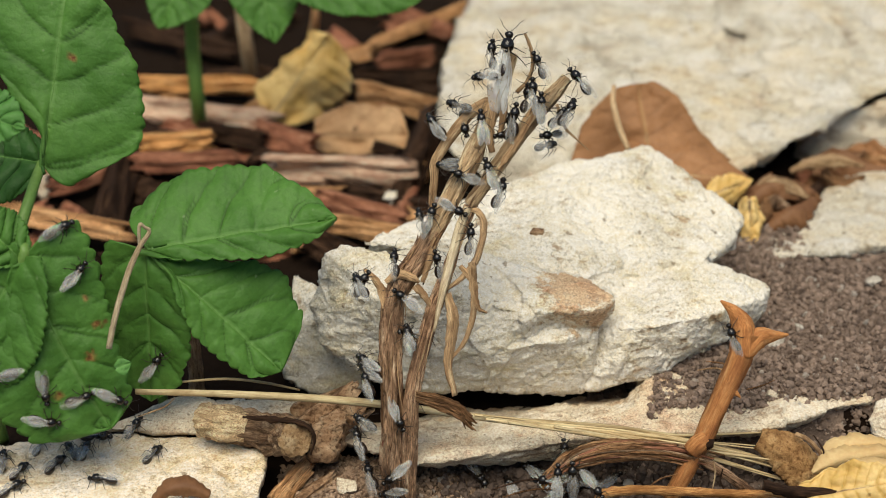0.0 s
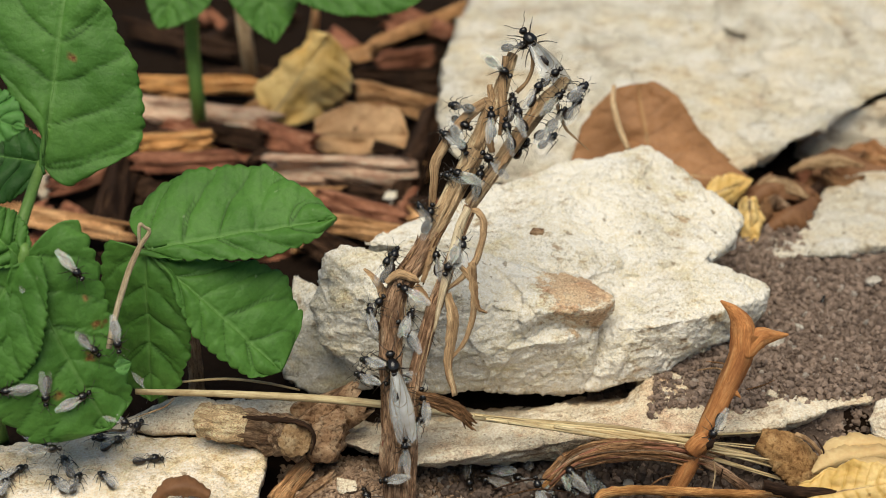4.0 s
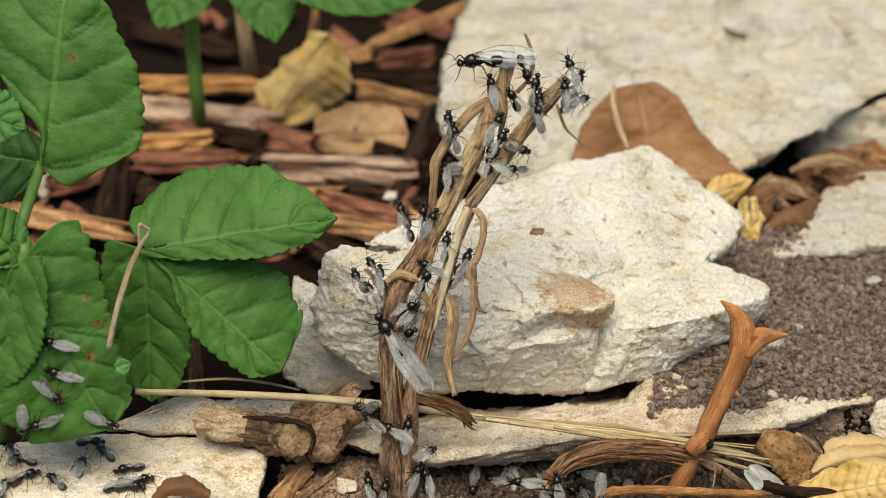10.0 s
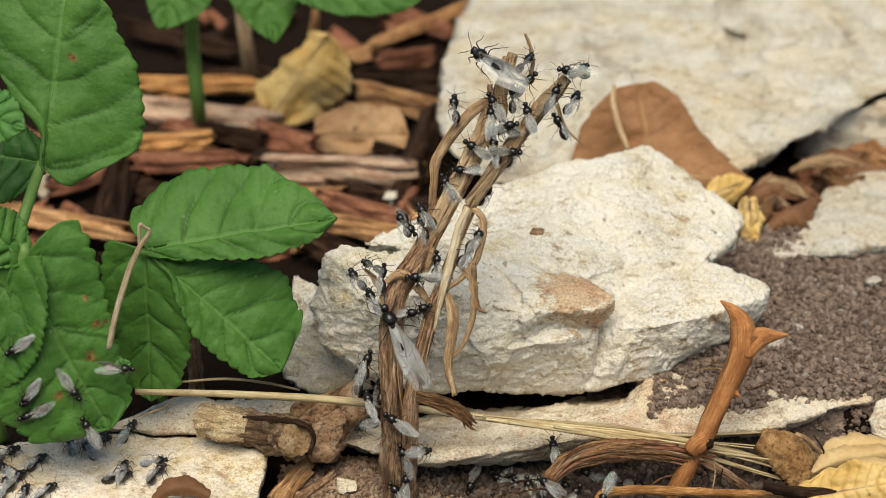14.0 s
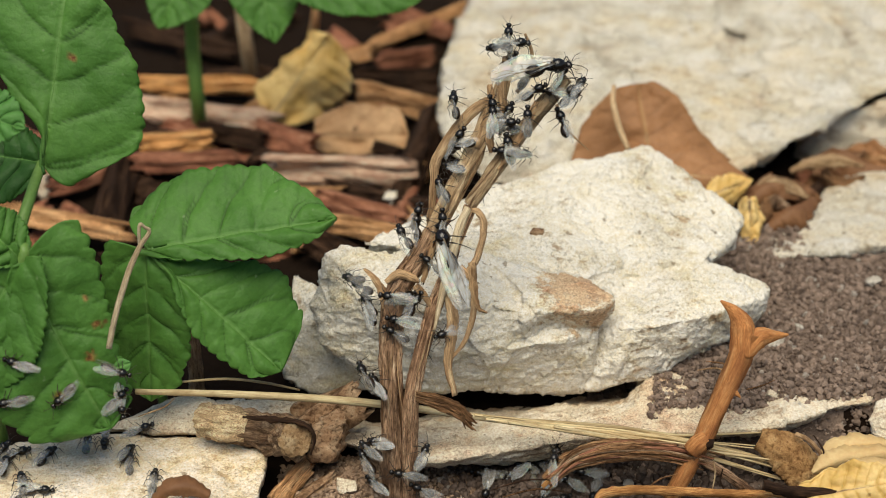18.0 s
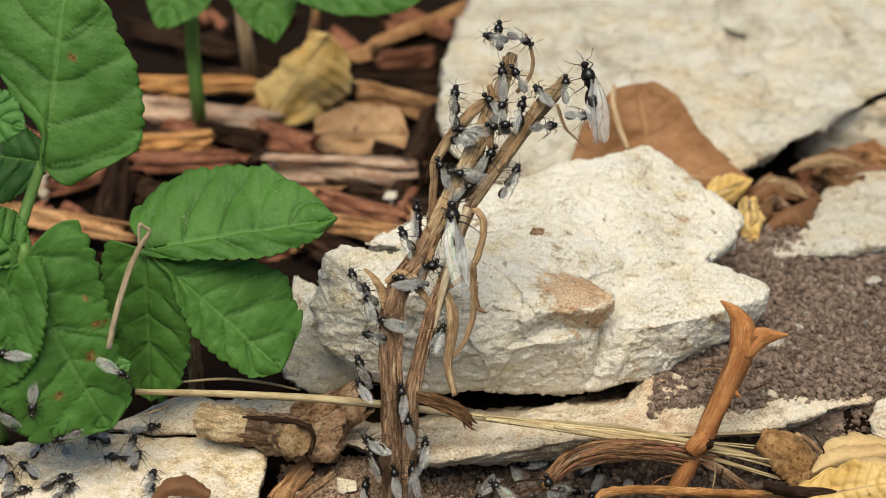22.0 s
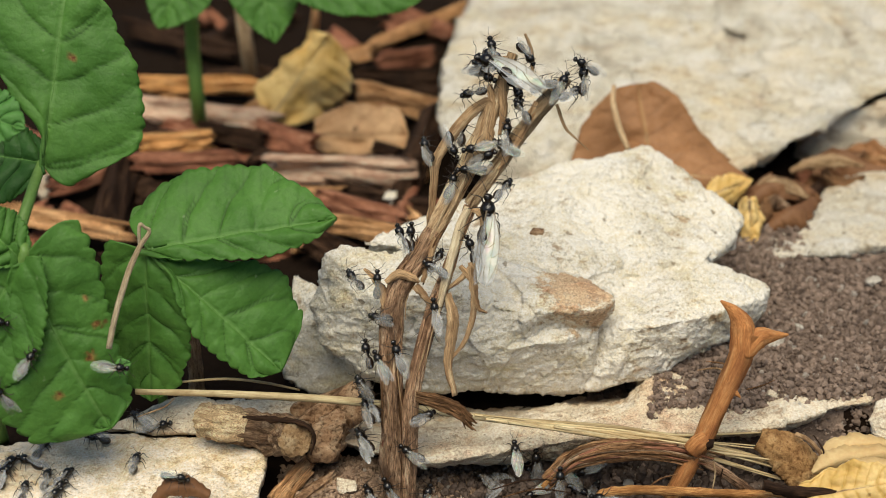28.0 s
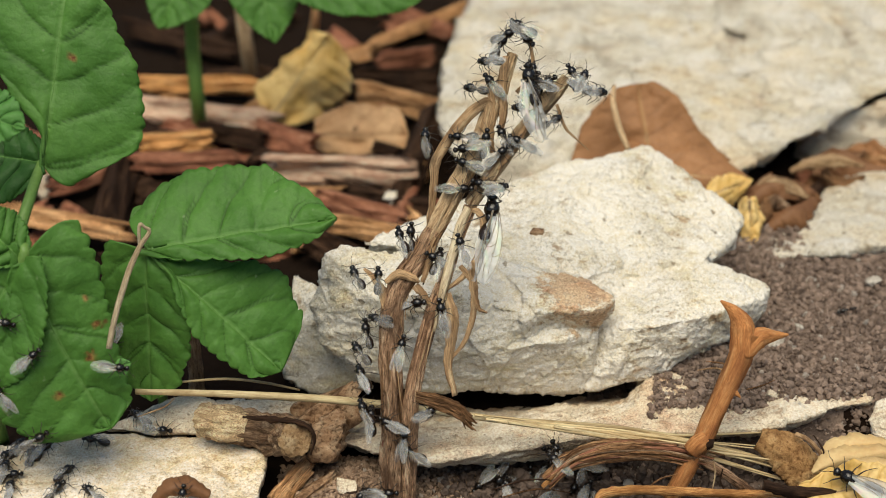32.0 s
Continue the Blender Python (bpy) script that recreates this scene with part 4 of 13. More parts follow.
# bark log piece with its cut end
LOG = thing("bark_log", "short broken twig with flaky bark and a cut end", "twig", org=(-18.5, 5, 5))
part("bark", tube(bmesh.new(), [(-26.1, 6.4, 9), (-22.3, 5.8, 8.8), (-18.3, 5, 8.4), (-15.4, 3.4, 8.8), (-14.1, 1.5, 9.5)], [2.2, 2.3, 2.4, 2.7, 2.85], 120, 60, 0.12, 0.4, 51), BARK, LOG, "dark streaked bark")
part("bare_end", tube(bmesh.new(), [(-27.6, 6, 9.4), (-26.8, 5.8, 9.5), (-23.7, 5.2, 9.6), (-20.8, 4.8, 9.2)], [1.7, 2.3, 2.35, 1.9], 60, 48, 0.14, 0.4, 55), BARE, LOG, "pale bare wood")
part("cut_end", tube(bmesh.new(), [(-15.2, 3.4, 8.6), (-14.4, 2, 9.3), (-14, 1.4, 9.6), (-13.9, 1.2, 9.7)], [2.3, 2.45, 2.4, 2.3], 40, 48, 0.1, 0.16, 52), ROTTEN_PALE, LOG, "pale rough cut end")
rock("bark_piece", [
    [(-11.1, 9, 9.9), (-7.4, 9, 11), (-6.8, 6, 9.5), (-8.2, 4, 6.6), (-9.3, 2.6, 5.5), (-11.8, 2.6, 6.1), (-11.5, 4, 9), (-9.9, 8, 6.8), (-8.8, 12.3, 0), (-12, 12.3, 0)],
], ROTTEN, "rounded knob of crumbling brown bark on soil", 0.4, 1.0, 0.35, 0.2, 53, (-10.3, 10.9, 0), low=-0.5, category="bark")
strip_thing("bark_strip", [(-21, 2.4, 12.5), (-17.1, 2, 12.4), (-13.3, 1.8, 12), (-11.3, 1.2, 10.4), (-11.8, 1, 7.3)], [0.3, 0.9, 0.8, 0.5, 0.2], CHIP_DARK_SHADE, "dark loose bark flake on the twig", "bark", 54, 0.9, 0.3, rag=0.7)

for k, (a, b, w, mat) in enumerate((((-16.8, -0.8, 0.6), (-12.7, 5.4, 2.6), 2.6, CHIP_TAN), ((-14.2, -2, 0.5), (-9, 3.2, 2), 2.0, ROTTEN), ((-13.5, 9.5, 4.6), (-5.6, 11.5, 9.6), 5.2, ROTTEN), ((-15, 14, 4.4), (-6, 15, 7.4), 4.6, ROTTEN))):
    chip_thing(a, b, w, 1.4, mat, "brown wood splinter in the soil by the twig", "wood_splinter", seed=300 + k, roll=0.3)

# loose fibres and rootlets in the litter
FIBRES = [
    [(33.3, -4, 4.6), (35.2, -3, 5.9), (38, -2, 6.3)], [(42.8, -1, 7.7), (43, -2, 6.1), (42.6, -3, 4.2)], [(44.1, -1.5, 6.7), (43.8, -2, 5.2), (44.5, -3, 3.6)],
    [(44.7, 22, 9.3), (47.3, 20, 10), (48.9, 17, 10.4)], [(43.4, 21, 8.4), (46.1, 20, 9.3), (47.9, 16, 10.3)], [(57.2, 4, 8.5), (58.6, 3, 6.4), (59, 2, 2.4)],
    [(49.3, 14, 9.5), (51.9, 15, 9.6), (53.8, 16, 9.9)], [(-35.5, 4, 11.5), (-32.2, 6, 11.8), (-31.1, 8, 11.9)], [(12.7, -4, 5), (17.3, -3.4, 6.2), (21.5, -3, 5.9)],
    [(14.2, -6, 5.3), (18.7, -5.6, 6.3), (23.3, -5, 5.3)], [(4.8, 14, 40), (4.1, 13, 37.5), (4.5, 12, 35)], [(3.5, 8, 29.9), (4.4, 9.5, 32.1), (5, 10.8, 34.8)],
]
for k, pts in enumerate(FIBRES):
    solid("dry_fibre", tube(bmesh.new(), pts, [0.08, 0.14, 0.13, 0.05], 16, 5, 0.2), (FIBRE, HUSK, CHIP_DARK_SHADE)[k % 3], "thin brown dry fibre in the litter", "fibre", "dry fibres", org=pts[1])

solid("dry_twig", tube(bmesh.new(), [(-30.7, 26, 0.8), (-30.9, 27, 6.2), (-31.5, 29, 12.9), (-31.9, 31, 17.5)], [1.1, 1.2, 1.0, 0.8], 30, 12, 0.2, 0.3, 91), BARK, "brown dry stem standing behind the leaves", "stem", org=(-30.8, 26, 1.8))

# ---- green plant: leaflets on stalks ----
def leaflet(name, parent, base, tip, normal, wl, wr, mat=GREEN, **k):
    bm, line = blade(bmesh.new(), base, tip, normal, wl, wr, **k)
    ob = thicken(part(name, bm, mat, parent), 0.16)
    part("midrib", tube(bmesh.new(), line[:-1], [0.24, 0.2, 0.14, 0.07], 40, 6), MIDRIB, ob)
    return ob


SPRIG = thing("green_sprig", "fresh green three-part toothed leaf on a thin stalk", "plant", "ground plants", org=(-36, 25, 0))
part("stalk", tube(bmesh.new(), [(-36, 26, -1), (-36, 24, 12), (-35, 19, 24), (-34.9, 13.5, 31.1), (-33.4, 11.5, 33.5)], [0.75, 0.7, 0.65, 0.6, 0.5], 30, 10), PETIOLE, SPRIG)
leaflet("leaflet", SPRIG, (-33.5, 11, 33.7), (-8.3, 14, 37.1), (0.0, -0.62, 0.78), (6.5, 10.0, 10.9, 11.0, 9.6, 6.2, 0), (0.3, 2.3, 3.1, 3.9, 3.8, 2.7, 0), bend=-0.03, seed=1, teeth=15, cup=0.08, lobe=0.13, veins=5.4)
leaflet("leaflet", SPRIG, (-33.4, 11.2, 33.1), (-15.7, 6, 17.7), (0.25, -0.80, 0.55), (0.2, 2.4, 5.9, 9.2, 10.4, 8.2, 0), (0.1, 0.6, 2.8, 4.4, 4.3, 3.8, 0), bend=-0.05, seed=2, teeth=15, lobe=0.0, blunt=2.4, veins=5.4)
leaflet("leaflet", SPRIG, (-33.9, 11.4, 33), (-34.5, 8, 11.3), (-0.15, -0.86, 0.48), (0.5, 4.0, 4.8, 5.7, 5.7, 4.4, 0), (6.0, 6.8, 6.4, 6.2, 5.5, 4.0, 0), GREEN, bend=-0.04, seed=3, teeth=15, lobe=0.1, blunt=2.0)
SPRIG2 = thing("green_sprig", "green toothed leaf with brown spots, ants on it", "plant", "ground plants", org=(-58, 14, 0))
part("stalk", tube(bmesh.new(), [(-58, 16, -1), (-57, 10, 12), (-55, 3, 24), (-47.8, 1, 37.4), (-48.8, 4, 39.2), (-47.8, 9, 42.9), (-47.3, 14.5, 44.8), (-46.7, 16.5, 46.8)], [0.9, 0.9, 0.9, 0.8, 0.8, 0.75, 0.7, 0.4], 50, 10), PETIOLE, SPRIG2)
leaflet("leaflet", SPRIG2, (-47.9, 0.5, 37.3), (-37.4, -5, 15.3), (0.1, -0.80, 0.60), (8.6, 9.2, 8.2, 6.7, 5.9, 5.0, 0), (0.4, 3.5, 8.0, 11.0, 11.8, 10.0, 0), bend=-0.06, seed=4, teeth=13, tooth=0.13, lobe=0.16, blunt=2.6, veins=5.4, side=-0.02, spots=[(0.71, -0.31, 0.8), (0.60, 0.42, 0.95), (0.46, 0.72, 0.7), (0.33, 0.68, 0.4)])
leaflet("leaflet", SPRIG2, (-48, 0.5, 37.8), (-58.3, -4, 20.1), (-0.2, -0.80, 0.58), 8.0, 6.0, bend=-0.05, wide=0.5, seed=5, teeth=22, power=0.6)
leaflet("leaflet", SPRIG2, (-47.8, 1, 37.9), (-54.5, 2, 43.5), (-0.2, -0.6, 0.75), 4.0, 4.0, bend=-0.05, wide=0.5, seed=6, teeth=18)
leaflet("leaflet", SPRIG2, (-46.9, 13.4, 45.1), (-42.7, 25, 71.8), (0.05, -0.74, 0.66), (0.2, 0.6, 6.0, 11.0, 10.0, 6.0, 0), (5.0, 12.2, 12.0, 10.5, 7.2, 4.0, 0), bend=-0.03, seed=7, teeth=17, lobe=0.13, spots=[(0.50, -0.20, 0.75)], veins=5.4)
leaflet("leaflet", SPRIG2, (-47.3, 14, 45.3), (-60.4, 18, 45.5), (-0.1, -0.7, 0.7), 7.0, 5.2, GREEN_DARK, bend=-0.05, wide=0.5, seed=8, teeth=21)
leaflet("leaflet", SPRIG2, (-54.6, 6, 56.6), (-46.3, 4, 54.6), (0.0, -0.7, 0.7), 4.0, 3.4, GREEN_LIGHT, bend=-0.04, wide=0.5, seed=9, teeth=8)
part("leaf_scrap", blade(bmesh.new(), (-36.3, -3.4, 23.9), (-34.3, -3.1, 24.6), (0.0, -0.8, 0.6), 1.0, 1.2, teeth=4, tooth=0.0, veins=1, relief=0.2, nu=24, nv=6, seed=10)[0], GREEN_LIGHT, SPRIG2, "pale folded leaf tip")
FAR_SPRIG = thing("green_sprig", "soft green leaves on an upright stem behind the litter", "plant", "ground plants", org=(-41.7, 118.2, 2))
part("stalk", tube(bmesh.new(), [(-41.7, 121.2, 0), (-40.5, 112, 11.9), (-40.7, 112, 21.1), (-40.4, 112, 32.3), (-38.8, 112, 45.3)], [1.5, 1.4, 1.35, 1.3, 1.2], 30, 10), PETIOLE, FAR_SPRIG)
leaflet("leaflet", FAR_SPRIG, (-40.2, 108, 40.2), (-44.7, 100, 31.1), (0.0, -0.7, 0.7), 6.5, 5.5, seed=11, teeth=18)
leaflet("leaflet", FAR_SPRIG, (-28.7, 108, 45.5), (-23.8, 98, 29.3), (0.0, -0.7, 0.7), 7.6, 6.4, seed=12, teeth=21)
leaflet("leaflet", FAR_SPRIG, (-20.2, 100, 40.9), (2.3, 98, 37.6), (0.0, -0.66, 0.75), 7.0, 5.6, seed=13, teeth=24, power=0.6)
solid("dry_twig", tube(bmesh.new(), [(-34.1, 147, 2), (-34.2, 142, 11.6), (-34.9, 142, 21.3), (-35.1, 142, 29.7)], [1.6, 1.5, 1.4, 1.3], 16, 8, 0.1), STALK_TAN, "pale dry stem standing in the litter", "stem", org=(-34.7, 151.8, 0))
solid("dry_twig", tube(bmesh.new(), [(-22.5, 164.6, 4), (-21.2, 160, 11), (-20.5, 160, 18.6)], [1.0, 0.9, 0.9], 12, 8, 0.1), CHIP_TAN, "thin brown dry stem standing in the litter", "stem", org=(-23.3, 174.9, 0))
# dry pale tendril over the leaf
solid("dry_tendril", tube(bmesh.new(), [(-37, -3.2, 26.7), (-36.3, -1.2, 30), (-35.1, 3.5, 33.7), (-34.1, 8, 35.4), (-32.8, 9.4, 37.1), (-33.4, 9.6, 37.8), (-34, 9.4, 38.1), (-34.1, 8.4, 35.4)], [0.36, 0.4, 0.42, 0.36, 0.3, 0.22, 0.26, 0.2], 50, 8, 0.15, 0.2, 61), STALK_PALE, "pale dry tendril hanging across green leaves", "stem", org=(-36.3, -1.2, 30))

# ---- dead leaves ----
def dead_leaf(base, tip, normal, wl, wr, mat, label, seed, **k):
    ob = thing("dead_leaf", label, "leaf", "dead leaves", org=base)
    bm, line = blade(bmesh.new(), base, tip, normal, wl, wr, seed=seed, **k)
    thicken(part("blade", bm, mat, ob), 0.2)
    part("midrib", tube(bmesh.new(), line[:-1], [0.32, 0.28, 0.2, 0.08], 40, 6), HUSK, ob)
    return ob


dead_leaf((43, 77, 10.8), (40.1, 87, 26), (0.0, -0.9, 0.45), (15.2, 14.8, 13.6, 12.4, 10.8, 8.4, 4.0), (12.2, 14.2, 11.6, 9.6, 7.8, 6.6, 3.2), BROWN_LEAF, "large brown dead leaf wedged between the rocks", 21, tooth=0.0, rag=0.08, relief=0.12, crumple=1.6, lobe=0.0, veins=6, blunt=1.0, cup=0.3)
solid("dry_twig", tube(bmesh.new(), [(35.7, 84, 26.9), (35.3, 80.5, 25.4), (36, 77.6, 22.5), (37.7, 75, 19)], [0.35, 0.5, 0.55, 0.5], 24, 8, 0.1, 0.1, 96), HUSK, "tan dry leaf stalk lying across the brown leaf", "stem", org=(36, 77.6, 22.5))
dead_leaf((34.9, 76, 14.7), (58.5, 74, 13.7), (0.0, -0.8, 0.6), 7.0, 6.0, BROWN_LEAF, "brown dead leaf folded behind the pale rock", 22, tooth=0.0, relief=0.1, cup=0.7, rag=0.25, crumple=1.4, wide=0.45)
dead_leaf((51.7, 70, 12.8), (58.6, 72, 14.7), (0.0, -0.8, 0.6), 2.6, 2.4, YELLOW_LEAF, "small yellow dead leaf tip behind the rock", 23, tooth=0.0, relief=0.1, cup=0.7, rag=0.25, crumple=0.8)
dead_leaf((57.3, 66, 13.7), (57.9, 62, 6.8), (0.1, -0.9, 0.4), 2.4, 2.0, YELLOW_LEAF, "curled yellow dead leaf beside the rock", 24, tooth=0.0, relief=0.1, cup=0.7, rag=0.25, crumple=1.2)
dead_leaf((-27.6, 118.5, 5), (-15.9, 124, 20.7), (0.1, -0.8, 0.6), (2.0, 5.4, 6.2, 5.6, 5.0, 4.4, 0), (2.0, 5.6, 7.0, 8.0, 8.2, 6.8, 0), YELLOW_LEAF, "crumpled yellow dead leaf on wood chips", 25, tooth=0.0, relief=0.05, rag=0.3, crumple=1.6, blunt=3.0, lobe=0.0, cup=0.5)
dead_leaf((-18.5, 110.7, 5.6), (-0.5, 109.8, 5.8), (0.0, -0.85, 0.5), (3.0, 5.0, 6.0, 5.6, 5.4, 5.0, 0), (3.0, 4.0, 4.4, 4.6, 4.4, 4.0, 0), TAN_LEAF, "tan dead leaf among the wood chips", 26, tooth=0.0, relief=0.1, rag=0.25, crumple=1.0, blunt=3.0, lobe=0.0)
dead_leaf((61.8, 78, 10.5), (71.9, 76, 9.1), (0.0, -0.6, 0.8), 5.0, 4.0, CURLED_LEAF_SHADED, "dark curled dead leaf in a hollow", 27, tooth=0.0, relief=0.1, cup=0.7, rag=0.25, crumple=2.4)
dead_leaf((73.1, 90, 8), (83, 94, 9), (0.2, -0.6, 0.8), 3.4, 3.4, CURLED_LEAF_SHADED, "curled brown dead leaf in a hollow", 28, tooth=0.0, relief=0.1, cup=0.7, rag=0.25, crumple=2.0)
dead_leaf((79.9, 96, 8.1), (90.3, 94, 8.4), (0.0, -0.7, 0.7), 3.4, 3.4, BROWN_LEAF, "brown dead leaf under the boulder", 29, tooth=0.0, relief=0.1, cup=0.7, rag=0.25, crumple=1.8)
dead_leaf((62.3, 74, 9.2), (67.6, 70, 6.9), (0.0, -0.8, 0.6), 3.0, 3.4, CURLED_LEAF_SHADED, "red-brown dead leaf beside the low stone", 30, tooth=0.0, relief=0.1, cup=0.7, rag=0.25, crumple=1.8)
dead_leaf((55.1, -6, 5.3), (67.9, -7, 8.8), (0.0, -0.6, 0.8), 3.8, 3.6, YELLOW_LEAF, "large pale yellow dead leaf on soil", 32, tooth=0.0, relief=0.15, rag=0.25, veins=9, crumple=1.6, power=0.5)

for k, (pts, widths) in enumerate((([(56.8, 0.5, 4.6), (59.2, 1, 6.1), (62.3, 1.5, 6.9), (67.1, 2, 7.1)], [0.6, 3.0, 3.6, 3.4]), ([(58.2, 3, 5), (60.7, 4, 6.2), (64.1, 4.5, 7), (68, 5, 6.3)], [0.6, 2.8, 3.4, 3.2]), ([(58.8, -1.5, 5.8), (61.7, -1.5, 6.9), (64.3, -1.5, 7.4), (67, -1.5, 7.4)], [0.4, 2.2, 2.6, 2.4]))):
    strip_thing("dead_leaf", pts, widths, CREAM_LEAF, "rolled cream-yellow dead leaf on soil", "leaf", 90 + k, 1.25, 0.2, 0.3, across=12, rag=0.25)
solid("dry_twig", tube(bmesh.new(), [(55.3, 6.5, 7), (56.9, 5.5, 6.7), (58.3, 4, 5.7), (58.7, 2.5, 4.4), (58.3, 1, 3.1)], [0.35, 0.32, 0.3, 0.28, 0.2], 30, 8, 0.1, 0.1, 95), HUSK, "thin bent grey-brown stem over the bark flake", "stem", org=(58.3, 4, 5.7))

CURLS = [
    ([(60.1, 75, 11.4), (62.3, 74, 13.7), (65.8, 74, 13.3), (68.9, 73, 11)], HUSK), ([(67.3, 82, 11.3), (70.8, 83, 12.9), (75.7, 85, 13.1), (80.9, 85, 11.3)], HUSK),
    ([(60.6, 70, 9.6), (63, 71, 11.8), (65.5, 70, 10.3)], BARK), ([(58.1, 66, 8.7), (59.7, 67, 10.6), (60.6, 69, 12.8)], FIBRE), ([(73.7, 86, 9.9), (76.9, 84, 8.9), (81.1, 85, 9.3)], FIBRE),
]
# these large curls take the leaf colour with the hollow's shade in it
CURLS += [([(58.2, 70, 6.7), (59.4, 72, 11.1), (63.4, 74, 13.3), (68.6, 74, 11.6)], CURLED_LEAF_SHADED), ([(71.1, 88, 3.9), (75.1, 90, 6.7), (78.6, 92, 10.3), (82.4, 91, 8.9), (87.2, 90, 8)], CURLED_LEAF_SHADED), ([(60.2, 66, 6.8), (62.8, 67, 9.3), (65.4, 68, 10.9), (69.5, 72, 11.3)], CURLED_LEAF_SHADED)]
for k, (pts, mat) in enumerate(CURLS):
    strip_thing("dead_leaf", pts, [0.8, 2.4, 2.8, 0.8] if k < 5 else [1.5, 5.0, 5.5, 2.0], mat, "curled brown strip of dead leaf in a hollow", "leaf", 80 + k, 1.2, 0.2, 0.9, rag=0.4)

# ---- wood chips behind ----
CHIPS = [
    ((-55.3, 122.6, 6.1), (-27.2, 116.7, 5.3), 5.0, 2.6, CHIP_PINK, "long tan wood chip", 0.3),
    ((-56.3, 134.8, 5.8), (-31.6, 134.9, 5.5), 3.6, 2.4, CHIP_ORANGE, "long orange wood chip", 0.1),
    ((-53.2, 105.5, 5.2), (-38, 107.5, 5.4), 4.6, 3.0, CHIP_ORANGE, "short rounded orange wood chip", 0.5),
    ((-25.6, 95.9, 5.2), (-0.2, 94.4, 5), 5.8, 3.4, CHIP_PINK, "large pinkish wood chip", 0.6),
    ((-26.9, 100.2, 5), (-0.3, 99.6, 4.9), 2.4, 2.4, CHIP_RED, "red-brown wood sliver", 0.2),
    ((-16.5, 85.2, 4.5), (-1, 80, 2.3), 4.2, 2.6, CHIP_RED, "red-brown wood chip", 0.4),
    ((-12.9, 76, 4.2), (0.3, 76, 1.6), 3.6, 2.4, CHIP_TAN, "brown wood chip", 0.3),
    ((-29.9, 112.4, 5.6), (-17.8, 106, 4.9), 5.0, 3.0, CHIP_RED, "reddish wood chip", 0.4),
    ((-75, 80.5, 5.1), (-47.2, 72, 4.3), 3.8, 3.0, CHIP_TAN, "long brown stick", 0.2),
    ((-53.3, 80, 1.7), (-53.2, 104.4, 5.9), 5.6, 2.4, CHIP_DARK_SHADE, "dark brown wood chip", 0.2),
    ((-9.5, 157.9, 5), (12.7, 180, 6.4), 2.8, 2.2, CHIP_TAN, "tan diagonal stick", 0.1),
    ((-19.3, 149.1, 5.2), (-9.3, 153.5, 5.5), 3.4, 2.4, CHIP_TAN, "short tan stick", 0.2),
    ((-2.3, 84, -0.3), (0.5, 98.7, 5.1), 5.0, 3.0, CHIP_DARK_SHADE, "dark bark chunk", 0.4),
    ((0.6, 96.9, 4.8), (4.7, 118.5, 6.7), 4.6, 3.0, CHIP_DARK_SHADE, "dark bark chunk", 0.4),
    ((-12.8, 138.6, 5.5), (6.9, 135.8, 5.4), 5.0, 2.8, CHIP_DARK_SHADE, "dark bark piece", 0.3),
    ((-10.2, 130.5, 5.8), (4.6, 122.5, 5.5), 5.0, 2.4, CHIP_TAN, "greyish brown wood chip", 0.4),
    ((-62.3, 166.1, 6.1), (-37.7, 154.7, 4.6), 4.0, 2.6, CHIP_DARK_SHADE, "dark wood chip", 0.1),
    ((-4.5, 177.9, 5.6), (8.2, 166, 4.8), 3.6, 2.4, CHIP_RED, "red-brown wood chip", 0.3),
    ((-39.8, 112.3, 5.8), (-27.5, 107.5, 5.4), 3.6, 2.4, CHIP_DARK_SHADE, "dark wood chip", 0.3),
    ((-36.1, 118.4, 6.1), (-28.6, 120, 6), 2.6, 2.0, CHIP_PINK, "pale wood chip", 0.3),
    ((-17.4, 70, 4.7), (-7.8, 68, 0.3), 5.0, 2.6, CHIP_DARK_SHADE, "dark wood chip", 0.2),
    ((-64.8, 89.5, 4.9), (-56.6, 95.9, 5.2), 4.6, 2.2, CHIP_RED, "dark red wood chip", 0.3),
    ((-50.7, 97.7, 5.5), (-31.9, 98.7, 5.7), 4.0, 2.4, CHIP_RED, "red-brown wood chip", 0.3),
]
for k, (a, b, w, h, mat, label, roll) in enumerate(CHIPS):
    chip_thing(a, b, w, h, mat, label + " lying in the litter", seed=k + 1, roll=roll, bow=0.03 * math.sin(k))
rnd = random.Random(11)
for k in range(112):
    x, y = rnd.uniform(-75, 20), rnd.choice((rnd.uniform(66, 130), rnd.uniform(66, 205)))
    if 66 < k < 74:
        x, y = rnd.uniform(50, 85), rnd.uniform(72, 104)
    a, ln = rnd.uniform(-1.1, 1.1) + (math.pi / 2 if rnd.random() < 0.2 else 0), rnd.uniform(6, 14)
    c = Vector((x, y, ground_height(x, y) + rnd.uniform(0.4, 2.4)))
    d = Vector((math.cos(a), math.sin(a), rnd.uniform(-0.12, 0.12))) * ln / 2
    # beyond y 135 mostly the darkest chips, standing in for shade at the back
    mat, word = rnd.choice([(CHIP_DARK_SHADE, "dark"), (CHIP_DARK_SHADE, "dark"), (CHIP_RED, "red-brown")] if y > 135 else [(CHIP_DARK_SHADE, "dark"), (CHIP_DARK_SHADE, "dark"), (CHIP_DARK_SHADE, "dark"), (CHIP_RED, "red-brown"), (CHIP_TAN, "tan"), (CHIP_RED, "red-brown")])
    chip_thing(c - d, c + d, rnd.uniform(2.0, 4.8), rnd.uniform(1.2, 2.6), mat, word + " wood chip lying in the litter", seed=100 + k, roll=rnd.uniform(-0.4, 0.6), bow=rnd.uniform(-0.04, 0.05))

